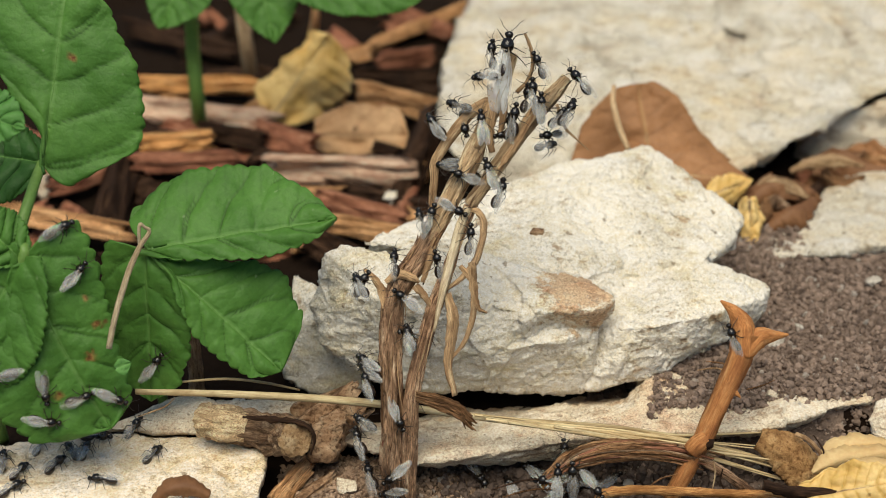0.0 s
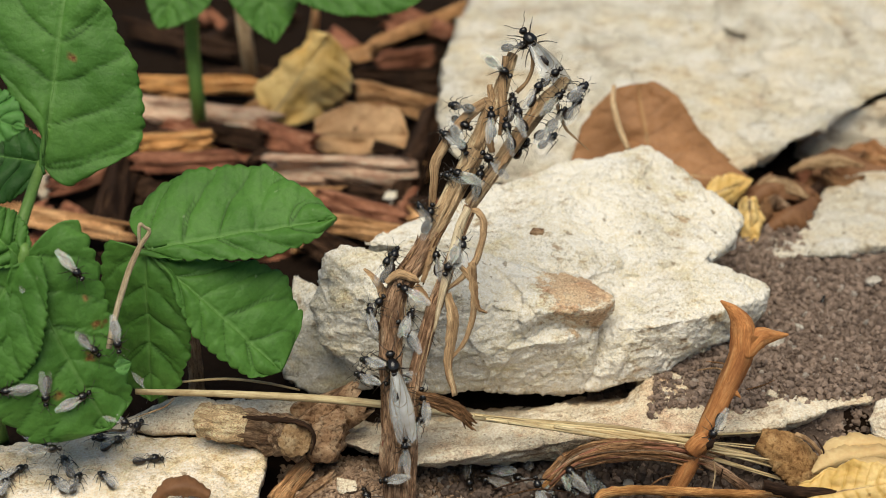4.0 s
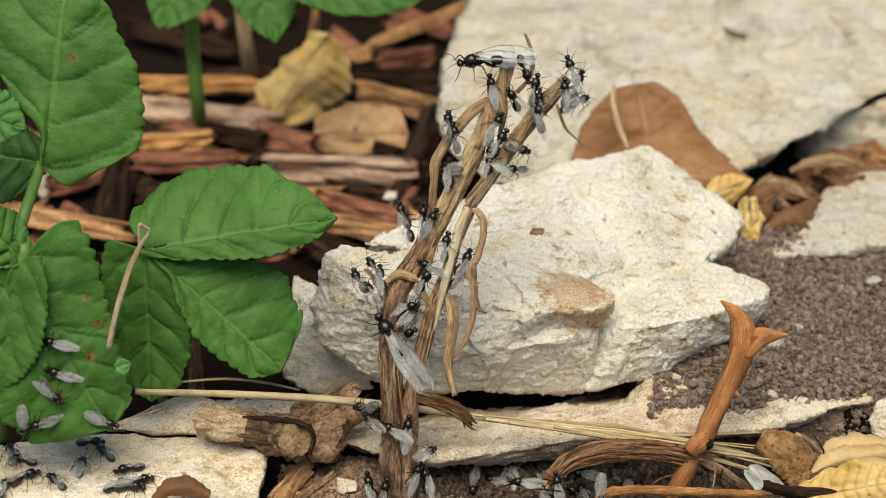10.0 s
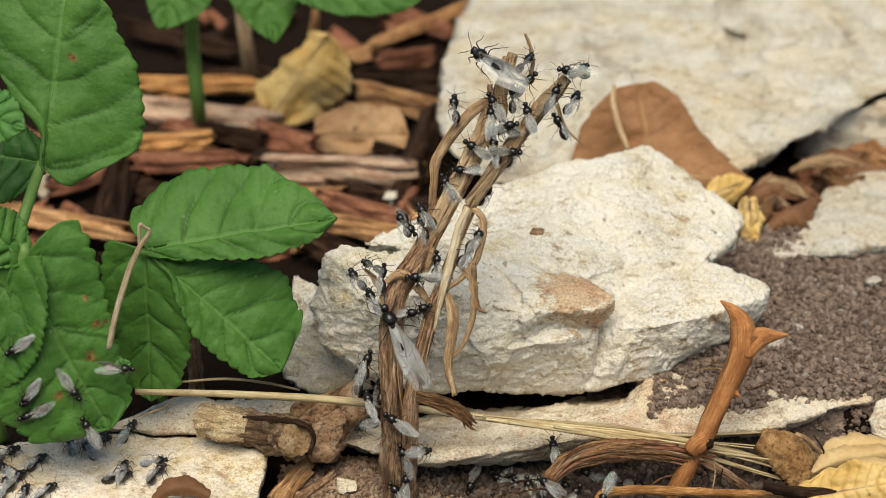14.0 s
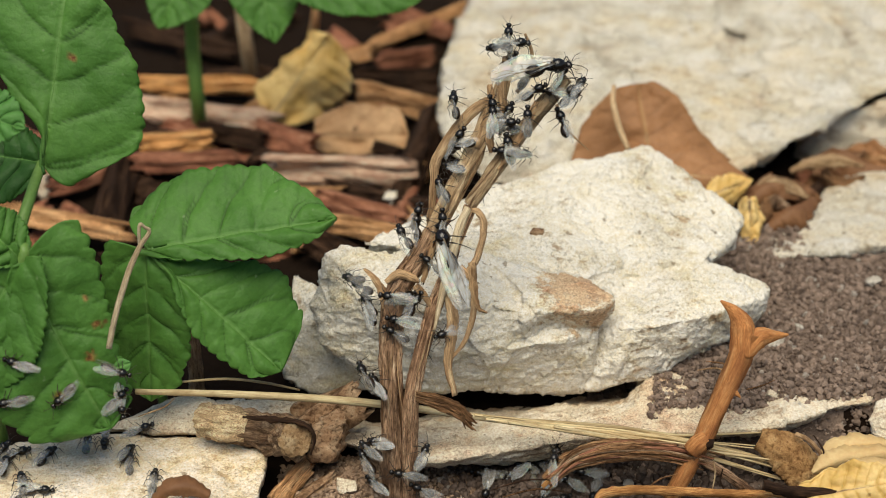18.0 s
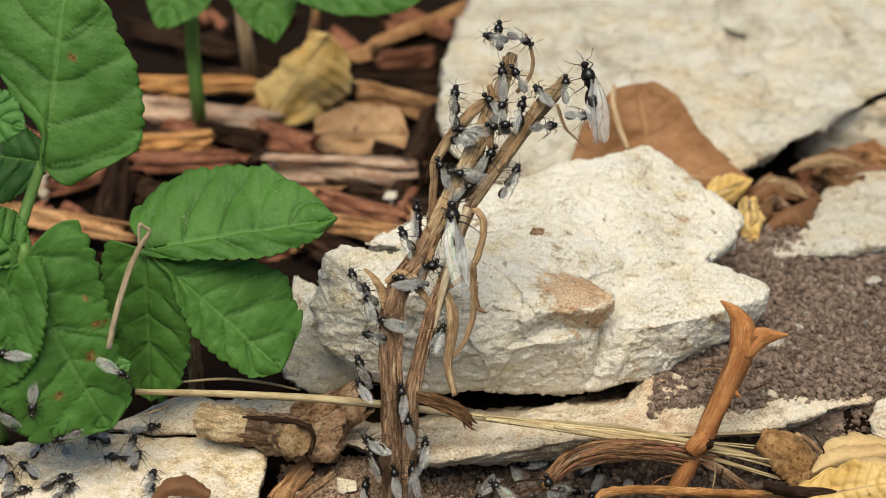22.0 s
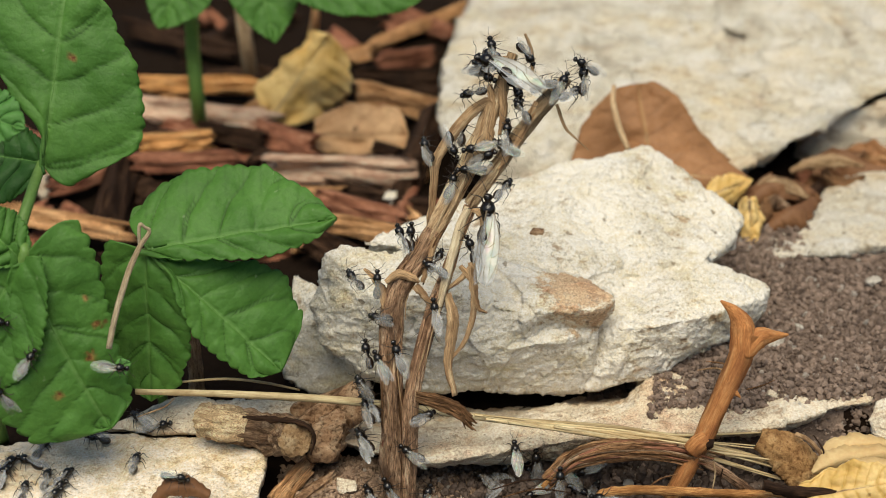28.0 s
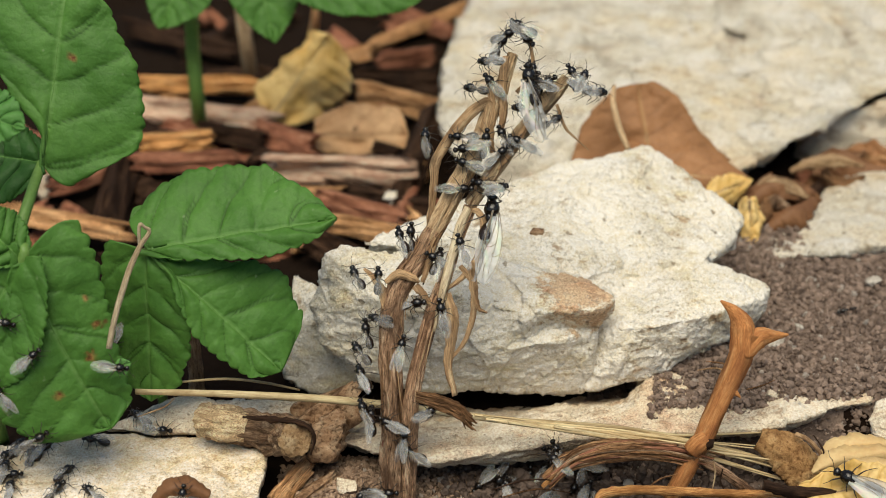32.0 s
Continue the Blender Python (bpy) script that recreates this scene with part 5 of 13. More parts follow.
# ---- winged ants ----
def chitin(name, base, rough):
    m, nt, b = material(name, rough, 0.55)
    v = coords(nt, 1.0)
    c = ramp(nt, noise_tex(nt, v, 2.5, 3, 0.6), [(0.35, tuple(x * 0.6 for x in base)), (0.7, base)])
    nt.links.new(c, b.inputs["Base Color"])
    bump(nt, b, noise_tex(nt, v, 9.0, 3, 0.6), 0.03, 0.6)
    return m


def membrane(name, low, high):
    """Clear wing skin with a pearly sheen; some wings are cloudier than others."""
    m, nt, b = material(name, 0.26, 1.0)
    v, rnd = own_shift(nt, coords(nt, 1.0))
    n = noise_tex(nt, v, 0.9, 3, 0.5)
    nt.links.new(ramp(nt, n, [(0.35, (0.78, 0.76, 0.72)), (0.65, (0.97, 0.97, 0.98))]), b.inputs["Base Color"])
    mr = nt.nodes.new("ShaderNodeMapRange")
    mr.inputs[3].default_value, mr.inputs[4].default_value = low, high
    nt.links.new(rnd, mr.inputs[0])
    nt.links.new(mr.outputs[0], b.inputs["Alpha"])
    film = nt.nodes.new("ShaderNodeMapRange")
    film.inputs[3].default_value, film.inputs[4].default_value = 220.0, 520.0
    nt.links.new(n, film.inputs[0])
    nt.links.new(film.outputs[0], b.inputs["Thin Film Thickness"])
    b.inputs["Thin Film IOR"].default_value = 1.5
    bump(nt, b, noise_tex(nt, v, 1.5, 2, 0.5), 0.06, 0.6)
    return m


BLACK = chitin("black_chitin", (0.010, 0.007, 0.005), 0.22)
BROWN_BLACK = chitin("brown_black_chitin", (0.022, 0.012, 0.007), 0.26)
LEG = chitin("leg_chitin", (0.03, 0.018, 0.011), 0.4)
WING = membrane("wing_membrane", 0.02, 0.27)
QUEEN_WING = membrane("queen_wing_membrane", 0.22, 0.42)
VEIN = chitin("wing_vein", (0.24, 0.18, 0.11), 0.4)


def lump(bm, c, r, nose=0.0, seg=14, rings=9, rib=0.0):
    """A rounded body section, longer along x; nose narrows its front; rib bands it."""
    c = Vector(c)
    rows = []
    for i in range(1, rings):
        a = math.pi * i / rings
        x = math.cos(a)
        w = math.sin(a) * (1 - nose * x) * (1 + rib * math.sin(x * 11))
        rows.append([bm.verts.new(c + Vector((x * r[0], w * r[1] * math.cos(b), w * r[2] * math.sin(b))))
                     for b in (2 * math.pi * k / seg for k in range(seg))])
    f, e = bm.verts.new(c + Vector((r[0], 0, 0))), bm.verts.new(c - Vector((r[0], 0, 0)))
    for k in range(seg):
        q = (k + 1) % seg
        bm.faces.new((f, rows[0][k], rows[0][q]))
        bm.faces.new((e, rows[-1][q], rows[-1][k]))
        for a, b in zip(rows, rows[1:]):
            bm.faces.new((a[k], b[k], b[q], a[q]))
    return bm


def wing_mesh(root, length, width, yaw, lift, roll, veins=True, seed=0):
    """A clear wing swept back from its root, with raised veins."""
    bm = bmesh.new()
    m = Matrix.Translation(root) @ Euler((radians(roll), radians(lift), radians(180 + yaw))).to_matrix().to_4x4()
    side = 1 if yaw < 0 else -1
    nu, nv = 18, 6

    def at_uv(u, v):
        prof = (math.sin(math.pi * min(1.0, u ** 0.8 * 0.93 + 0.02)) ** 0.72) if u > 0 else 0.12
        w = width * (0.14 + 0.86 * prof * (0.35 + 0.65 * min(1, u * 2.2))) * (0.0 if u > 0.999 else 1.0)
        y = side * ((v - 0.4) * w)
        z = 0.05 * width * math.sin(v * 7 + u * 3 + seed) + 0.10 * length * u * (1 - u) - 0.15 * width * v * v * u
        return m @ Vector((u * length, y, z))
    g = [[bm.verts.new(at_uv(i / nu, j / nv)) for j in range(nv + 1)] for i in range(nu + 1)]
    for i in range(nu):
        for j in range(nv):
            bm.faces.new((g[i][j], g[i][j + 1], g[i + 1][j + 1], g[i + 1][j]))
    single = isinstance(veins, tuple)
    if single:
        bm.clear()
    if veins:
        t = width * 0.015
        paths = [[(0, .03), (.35, .0), (.7, .02), (.97, .3)], [(0, .2), (.3, .2), (.55, .28), (.85, .3)],
                 [(0, .35), (.3, .45), (.5, .6), (.7, .8)], [(.42, .22), (.48, .4), (.5, .6)], [(.55, .28), (.75, .55), (.92, .6)], [(.55, .0), (.6, .15), (.62, .3)]]
        for p in (paths[veins[0]:veins[0] + 1] if single else paths):
            n0 = len(bm.faces)
            tube(bm, [at_uv(u, v) for u, v in p], [t, t * 0.9, t * 0.6], 9, 4)
            bm.faces.ensure_lookup_table()
            for f in bm.faces[n0:]:
                f.material_index = 0 if single else 1
    return bm


def ant(name, label, s, heavy, wing_len, wing_wide, spread, lift, pose_seed, winged=True, roof=16, back=-0.6):
    """An ant heading along x. s: size; heavy: how stout thorax and gaster are."""
    rnd = random.Random(pose_seed)
    down = 0.78 if s > 1.5 else 1.0 / s
    a = thing(name, label, "ant", "swarm of winged ants")
    part("head", lump(bmesh.new(), (1.48 * s, 0, -0.02 * s), (0.29 * s, 0.31 * s, 0.26 * s), -0.14), BLACK, a)
    bm = lump(bmesh.new(), (0.70 * s, 0, 0.12 * s), (0.58 * s, 0.37 * s * heavy, 0.41 * s * heavy), 0.12)
    lump(bm, (0.12 * s, 0, 0.02 * s), (0.40 * s, 0.27 * s, 0.29 * s), -0.1)
    lump(bm, (-0.28 * s, 0, 0.02 * s), (0.13 * s, 0.11 * s, 0.22 * s), 0, 8, 6)
    lump(bm, (0.22 * s, 0, 0.26 * s * heavy), (0.2 * s, 0.2 * s * heavy, 0.13 * s * heavy), 0, 10, 6)
    part("thorax", bm, BLACK, a)
    part("abdomen", lump(bmesh.new(), (-1.08 * s, 0, -0.08 * s), (0.80 * s, 0.34 * s * heavy, 0.35 * s * heavy), 0.14, 16, 14, 0.035), BROWN_BLACK, a)
    for k in (-1, 1):
        part("eye", lump(bmesh.new(), (1.54 * s, k * 0.24 * s, 0.1 * s), (0.12 * s, 0.08 * s, 0.12 * s), 0, 8, 6), BROWN_BLACK, a)
        j = rnd.uniform(-0.2, 0.2)
        part("antenna", tube(bmesh.new(), [(1.75 * s, k * 0.12 * s, 0.1 * s), (2.05 * s, k * (0.38 + j) * s, 0.32 * s), (2.35 * s, k * (0.55 + j) * s, 0.3 * s), (2.65 * s, k * (0.72 + j * 2) * s, 0.2 * s)],
                             [0.03 * s, 0.024 * s, 0.026 * s, 0.018 * s], 12, 5), LEG, a)
    for i, (x, sweep, reach) in enumerate(((1.0, 0.7, 1.0), (0.6, -0.1, 1.1), (0.25, -0.9, 1.3))):
        for k in (-1, 1):
            q = rnd.uniform(-0.25, 0.25)
            foot = Vector((x + sweep * 1.05 + q, k * reach, -down)) * s
            knee = Vector((x + sweep * 0.5 + q * 0.6, k * reach * 0.62, 0.22)) * s
            ankle = knee.lerp(foot, 0.68) + Vector((0, k * 0.05, 0)) * s
            toe = foot + Vector((sweep * 0.2, k * 0.18, -0.02)) * s
            part("leg", tube(bmesh.new(), [Vector((x, k * 0.2, -0.15)) * s, knee, ankle, toe], [0.06 * s, 0.05 * s, 0.03 * s, 0.018 * s], 15, 5), LEG, a)
    if winged:
        for k in (-1, 1):
            o = spread + rnd.uniform(-3, 3)
            fore = part("forewing", wing_mesh((0.42 * s, k * 0.2 * s, 0.40 * s * heavy), wing_len, wing_wide, -k * o, -lift + k * 1.5, -k * roof, s < 1.5, pose_seed), [QUEEN_WING if s > 1.5 else WING, VEIN], a)
            if s > 1.5:
                for i in range(6):
                    part("vein", wing_mesh((0.42 * s, k * 0.2 * s, 0.40 * s * heavy), wing_len, wing_wide, -k * o, -lift + k * 1.5, -k * roof, (i,), pose_seed), VEIN, fore)
            part("hindwing", wing_mesh((0.2 * s, k * 0.2 * s, 0.34 * s * heavy), wing_len * 0.68, wing_wide * 0.72, -k * (o + 5), -lift + 4, -k * roof * 0.9, False, pose_seed + 5), [QUEEN_WING if s > 1.5 else WING, VEIN], a)
    for ob in a.children_recursive:
        ob.data.transform(Matrix.Translation((back * s * U, 0, 0)))
    return a


ON = {"S": "clinging to the dead stalk", "G": "on dark soil below the slab", "L": "on green leaf or pale stone", "X": "on the soil bank"}
MALES = [ant("winged_ant", "black winged male ant", z, 1.38, 3.1 * z, 1.04 * z, sp, li, k + 1, roof=10)
         for k, (sp, li, z) in enumerate(((-4, -1, 1.2), (-3, 0, 1.12), (7, 3, 1.16), (-5, -4, 1.26)))]
WORKER = ant("worker_ant", "small dark wingless worker ant on the soil bank", 0.85, 0.85, 0, 0, 0, 0, 9, False)
QUEENS = [ant("queen_ant", "large black winged queen ant with long clear veined wings", z, 1.36, 4.9 * z, 1.75 * z, sp, li, 20 + k, True, 36, -0.6)
          for k, (sp, li, z) in enumerate(((1, -7, 1.8), (2, -6, 2.02), (0, -6, 1.9)))]


def swarm(places):
    out = []
    for k, zone in enumerate(places):
        first = k < len(MALES)
        ob = MALES[k] if first else copy_thing(MALES[(k * 7 + k // 5) % 4], Matrix.Identity(4))
        out.append(tagged(ob, "black winged male ant " + ON[zone]))
    return out


def at(x, y, z, rx, ry, rz):
    return pose(x * U, y * U, z * U, rx, ry, rz)


SWARM = swarm('SSSSSSSSSSSSSSSSSSSSSSSSSSSSSSSSSSSSSSSSSSSSSSSSSSSSSSGGGGGGGGGGGGGGLLLLLLLLLLLLLLLLLLLLLL')
CLIMBER = tagged(copy_thing(MALES[0], Matrix.Identity(4)), "black winged male ant climbing the thorny twig")
WORKERS = [WORKER, copy_thing(WORKER, Matrix.Identity(4))]


def motions():
    walk(SWARM[0], [(0,at(18.2,17.6,54.5,-55,-55,107)),(1,at(17.8,17.7,53.9,-38,-42,90)),(2,at(18.2,17.7,53.9,-38,-42,90)),(3,at(19.3,18.2,54.9,6,-54,33)),(6,at(17.5,17.1,52.5,6,-54,33)),(7,at(17.3,17.2,52.9,6,-54,33)),(8,at(20.8,18.4,56.2,43,-63,0)),(8.5,at(20.6,18.5,56.5,-41,-64,91)),(9,at(20.4,18.7,56.8,-67,-33,124)),(10,at(23,18.7,57.2,-42,-55,127)),(11,at(18.8,18.4,56.2,-71,-5,135)),(12,at(18.9,18.4,56.2,-71,-5,135)),(13,at(17.1,16.6,51.9,-54,-46,110)),(14.5,at(17.8,15.8,51.7,-36,-51,123)),(17,at(20.1,18.2,54.6,-51,-58,109)),(17.5,at(19.5,17.7,54.5,19,-65,26)),(18,at(18.9,17.2,54.4,49,-38,-19)),(19,at(17.8,17,54.1,17,-58,23)),(20,at(16.7,16.2,52.4,-48,-40,102)),(21,at(16.7,16.2,52.4,-25,-56,72)),(22,at(16.7,16.2,52.4,-25,-56,72)),(23,at(19.3,18,53.8,-14,-45,76)),(24,at(17.4,15.7,51.3,-10,-59,90)),(24.5,at(19.5,15.9,51.7,33,-31,54)),(25,at(21.7,16.2,52.1,52,6,46)),(26,at(19.7,16.8,50,103,-11,65)),(27,at(17.6,17.5,47.9,156,-36,63)),(28,at(15.6,18.1,45.8,-131,-46,32)),(28.33,at(14.7,17.2,46.6,171,-50,35)),(28.67,at(13.8,16.3,47.3,112,-49,41)),(29,at(12.9,15.4,48.1,55,-46,44)),(29.5,at(13.9,15.4,49.2,61,-40,5)),(30,at(14.8,15.4,50.2,61,-32,-29)),(30.5,at(13.4,15.4,49,54,-50,12)),(31,at(12.1,15.3,47.8,26,-57,72)),(31.5,at(14.1,14.8,48,-31,-52,134)),(32,at(16,14.2,48.3,-55,-26,165))])
    walk(SWARM[1], [(0,at(18.7,21.4,56.8,-26,-61,149)),(1,at(18.8,20.3,55,55,-55,73)),(2,at(18.8,20.5,55.3,40,-64,90)),(2.5,at(19.4,19.4,55.8,52,-61,34)),(3,at(20,18.4,56.2,55,-55,-13)),(6,at(22.2,18.2,56.1,63,-24,-4)),(6.5,at(21.9,18.2,56.2,-11,-62,80)),(7,at(21.7,18.3,56.2,-66,-14,146)),(8,at(22.2,18.1,55.6,-18,-54,90)),(9,at(22.7,18.1,54.7,-4,-67,90)),(9.5,at(23.7,17.4,53.9,38,-36,56)),(10,at(24.7,16.7,53.1,53,0,51)),(11,at(25.8,17.9,55.4,52,6,46)),(12,at(25,17.9,55.4,32,44,3)),(13,at(24.9,18,55.7,39,39,13)),(13.75,at(24.7,18.3,56.5,46,7,38)),(14.5,at(24.5,18.6,57.2,39,-25,62)),(17,at(22.1,18.6,57.2,7,-44,46)),(18,at(22.2,18.3,56.6,11,-41,50)),(19,at(23.7,18.3,56.6,6,-41,103)),(19.5,at(22.4,18.3,56.5,23,-44,47)),(20,at(21.2,18.3,56.5,36,-35,-6)),(21,at(24,18.6,57.2,32,-28,60)),(22,at(22.4,17.7,55,0,-54,90)),(22.5,at(23.4,18,56.1,-32,-51,144)),(23,at(24.5,18.3,57.2,-47,-34,-177)),(23.5,at(24.1,18.1,56.9,-5,-56,120)),(24,at(23.7,18,56.5,42,-37,53)),(25,at(23.7,18,56.5,15,-52,90)),(28,at(24.5,18.5,57.5,-47,-33,179)),(29,at(22.4,18.7,58,-56,-3,147)),(30,at(23.3,18.7,58.2,-30,-45,118)),(31,at(23.2,18.4,54.7,4,-89,90)),(32,at(23.2,18,56.5,-29,-45,135))])
    walk(SWARM[2], [(0,at(12.8,21.8,58.3,-40,-55,90)),(0.5,at(12.4,21.2,57.1,-62,-17,126)),(1,at(11.9,20.6,56,-61,24,147)),(1.33,at(12.8,21.3,56.9,-53,-24,119)),(1.67,at(13.8,22,57.8,-1,-55,55)),(2,at(14.7,22.7,58.7,55,-27,-12)),(3,at(16.1,23,59.5,51,-24,18)),(4.5,at(17.1,21.6,57.5,47,19,9)),(6,at(18.1,20.3,55.5,26,60,-15)),(7,at(17.3,20.3,55.5,26,60,-15)),(7.5,at(17.4,20.3,55.5,57,35,25)),(8,at(17.5,20.3,55.5,64,4,44)),(9,at(17.3,20.3,55.5,57,-36,67)),(9.5,at(17.3,20.2,55.4,62,21,35)),(10,at(17.3,20.1,55.2,3,64,-41)),(10.5,at(17.5,20.2,55.4,61,26,32)),(11,at(17.7,20.3,55.5,60,-27,60)),(12,at(18.1,20.5,55.8,64,4,44)),(13,at(17.8,20.7,56.1,64,-3,47)),(14.5,at(17.3,21.4,57.5,57,-30,59)),(15.75,at(16.2,21.7,58.2,10,-47,90)),(17,at(15.2,22,58.9,-44,-39,129)),(18,at(15,22.7,60.2,-24,-55,90)),(19,at(15,22.7,60.2,-50,-35,125)),(20,at(13.7,23.1,60.8,-40,-55,90)),(21,at(13.7,23,60.5,-40,-55,90)),(22,at(13.7,23,60.5,-40,-55,90)),(23,at(15.2,21.7,58.4,49,-29,10)),(24,at(13.7,19.5,55.5,55,-32,-29)),(25,at(19.7,19.4,56.4,11,-56,28)),(28,at(20.1,17.4,55,64,-31,-24)),(29,at(20.3,16.8,53.7,32,-53,34)),(30,at(21.4,15.9,51.1,41,-58,23)),(30.5,at(21.4,15.8,50.9,46,-26,34)),(31,at(21.3,15.6,50.7,56,5,46)),(32,at(21,15.6,50.7,56,-1,50))])
    walk(SWARM[3], [(0,at(-4.8,-0.8,14.2,-57,-1,130)),(1,at(-4,-0.8,14.1,-57,-1,130)),(1.5,at(-1.8,-0.8,14.6,-52,-37,121)),(2,at(0.5,-0.8,15.2,-24,-69,90)),(3,at(3.6,-1.3,15.3,48,-25,62)),(6,at(0.6,-1.4,12.1,46,-63,41)),(6.5,at(-0.3,-1.5,12.1,-47,-64,141)),(7,at(-1.3,-1.6,12,-70,-30,173)),(8,at(-1,-1.8,12.2,-71,-26,164)),(9,at(-5.2,-0.7,11.1,-73,-6,136)),(9.33,at(-3.7,0.5,10.7,-107,-21,107)),(9.67,at(-2.1,1.6,10.3,-135,-49,86)),(10,at(-0.6,2.8,9.9,172,-81,98)),(10.5,at(-2,1,6.9,-24,-76,-2)),(11,at(-3.5,-0.8,3.9,22,-60,18)),(11.5,at(-3.2,-0.5,7.7,-51,-36,108)),(12,at(-3,-0.1,11.4,-56,14,141)),(13,at(-2.2,-0.8,9.6,-70,9,-172)),(13.5,at(-1.6,0.3,9.2,-34,-16,-138)),(14,at(-1.1,1.5,8.9,-9,-55,-117)),(14.5,at(-0.5,2.6,8.5,172,-81,98)),(17,at(-0.5,2.6,8.5,172,-81,98)),(17.33,at(-1.9,1.2,8.7,-125,-60,80)),(17.67,at(-3.2,-0.1,8.8,-94,-40,98)),(18,at(-4.5,-1.5,9,-63,-30,122)),(19,at(-3.3,-1.5,9,-65,-11,130)),(20,at(-4.1,-1.5,9.4,-64,-20,126)),(21,at(-4.1,-1.5,8.7,-62,-29,121)),(22,at(-3.3,-1.5,9,-58,-38,114)),(23,at(-3.7,-1.5,8.5,-66,-4,133)),(24,at(-3.3,-1.5,9.4,-52,-48,105)),(24.33,at(-2.4,-0.2,8.9,-83,-56,86)),(24.67,at(-1.4,1.2,8.4,-117,-68,73)),(25,at(-0.5,2.5,7.8,172,-81,98)),(26,at(-0.7,0.9,6.7,-128,-65,93)),(27,at(-1,-0.8,5.5,-92,-52,114)),(28,at(-1.2,-2.4,4.4,-57,-49,140)),(29,at(-1.1,-2.3,5.1,-9,-71,90)),(29.5,at(-1.1,-2.5,4.3,60,-51,12)),(30,at(-1.2,-2.6,3.5,69,-16,-9)),(30.5,at(-0.5,-2.5,3.9,65,-55,16)),(31,at(0.2,-2.5,4.3,-25,-72,123)),(31.5,at(-0.5,-2.5,3.9,68,-51,11)),(32,at(-1.2,-2.6,3.5,70,-8,-14))])
    walk(SWARM[4], [(0,at(11.1,19.9,55,-52,18,143)),(1,at(12.3,19.6,54.4,-61,7,131)),(2,at(12.1,20.5,55.8,-51,-46,104)),(2.33,at(13.2,20.4,56.1,21,-39,29)),(2.67,at(14.2,20.3,56.3,48,7,-2)),(3,at(15.3,20.2,56.6,54,59,-21)),(4.5,at(13.4,20,55,55,10,-22)),(6,at(11.5,19.9,53.4,56,-39,-23)),(7,at(11.3,20.8,54.9,4,-64,40)),(8,at(12.1,20.9,55.2,-40,-55,90)),(9,at(12.1,21,55.4,-21,-62,68)),(10,at(12.6,19.5,54.2,-8,-57,109)),(11,at(12.4,19,53.6,-13,-58,109)),(11.5,at(12.8,19.1,54,-46,-26,143)),(12,at(13.1,19.2,54.4,-57,13,155)),(13,at(13.1,19.1,54,-53,5,160)),(13.75,at(12.9,18.3,52.9,-43,-32,148)),(14.5,at(12.7,17.5,51.7,-8,-63,112)),(17,at(12.9,18.1,52.4,-8,-51,123)),(18,at(12.8,17.7,52,-24,-59,131)),(19,at(12.8,17.7,52,-15,-60,122)),(20,at(12.9,18.1,52.4,-8,-51,123)),(21,at(12,17.9,52.4,-49,-44,154)),(22,at(12.4,17.9,52.4,-44,-43,151)),(23,at(14.7,19.2,54.3,-9,-58,109)),(24,at(12.8,18.3,53.1,-35,-46,104)),(25,at(18.1,17.6,55.3,-14,-69,61)),(26,at(17.5,18.4,54.4,24,-31,12)),(27,at(16.8,19.1,53.5,24,12,-6)),(28,at(16.2,19.9,52.6,4,53,-35)),(28.5,at(17.6,18.6,53,38,12,-6)),(29,at(19.1,17.3,53.5,54,-34,-1)),(30,at(19.3,17.3,54.6,66,-32,-30)),(30.5,at(22.4,16.8,53.6,55,3,-2)),(31,at(25.4,16.3,52.6,63,39,26)),(32,at(26.9,17.1,54,65,18,37))])
    walk(SWARM[5], [(0,at(19.2,16.6,52.8,1,-59,90)),(0.5,at(17.9,16.9,52.8,-48,-26,134)),(1,at(16.7,17.1,52.9,-66,18,143)),(2,at(16.7,17.2,53.1,-66,11,140)),(2.5,at(16.7,16.9,52.5,-64,-26,123)),(3,at(16.7,16.7,51.9,-40,-59,90)),(4.5,at(16,16.4,51.2,-65,-23,125)),(6,at(15.3,16,50.5,-66,18,143)),(6.5,at(14.3,16.2,50.3,-49,-27,135)),(7,at(13.3,16.5,50.1,2,-63,90)),(7.5,at(13.4,16.5,50.1,-51,-45,154)),(8,at(13.5,16.5,50.1,-62,-11,180)),(9,at(13.5,16.4,49.9,-63,-10,177)),(9.5,at(13.5,16.4,50,-37,-54,137)),(10,at(13.5,16.5,50.1,46,-49,41)),(11,at(13.1,16.5,50.9,2,-64,90)),(12,at(17.1,16.7,52.1,-59,-39,115)),(13,at(16.7,14.9,49.7,-62,-13,165)),(13.5,at(16.3,16,48.4,-91,-3,120)),(14,at(15.9,17,47.1,-119,-17,75)),(14.5,at(15.6,18.1,45.8,-131,-46,32)),(15.33,at(17.3,17.7,47.8,-177,-57,21)),(16.17,at(19,17.2,49.9,119,-68,31)),(17,at(20.7,16.8,51.9,34,-67,64)),(18,at(21.7,16.3,50.8,12,-53,125)),(19,at(21,15.8,49.8,-6,-54,147)),(20,at(18.1,15.6,51,-54,-2,163)),(21,at(20,17,53.6,-46,-36,142)),(22,at(19,17.7,53.9,-50,-15,122)),(23,at(22.3,18.1,55.6,-30,-48,120)),(24,at(19.3,18.4,54.3,11,-56,28)),(25,at(20,18.6,57,-40,-58,90)),(28,at(22.1,17.9,55.3,44,-43,48)),(29,at(21.4,17.8,54.8,49,-44,47)),(30,at(21.4,17.8,54.8,49,-44,47)),(31,at(21.8,18,55.1,60,-28,31)),(32,at(24.7,18,55.8,50,-18,65))])
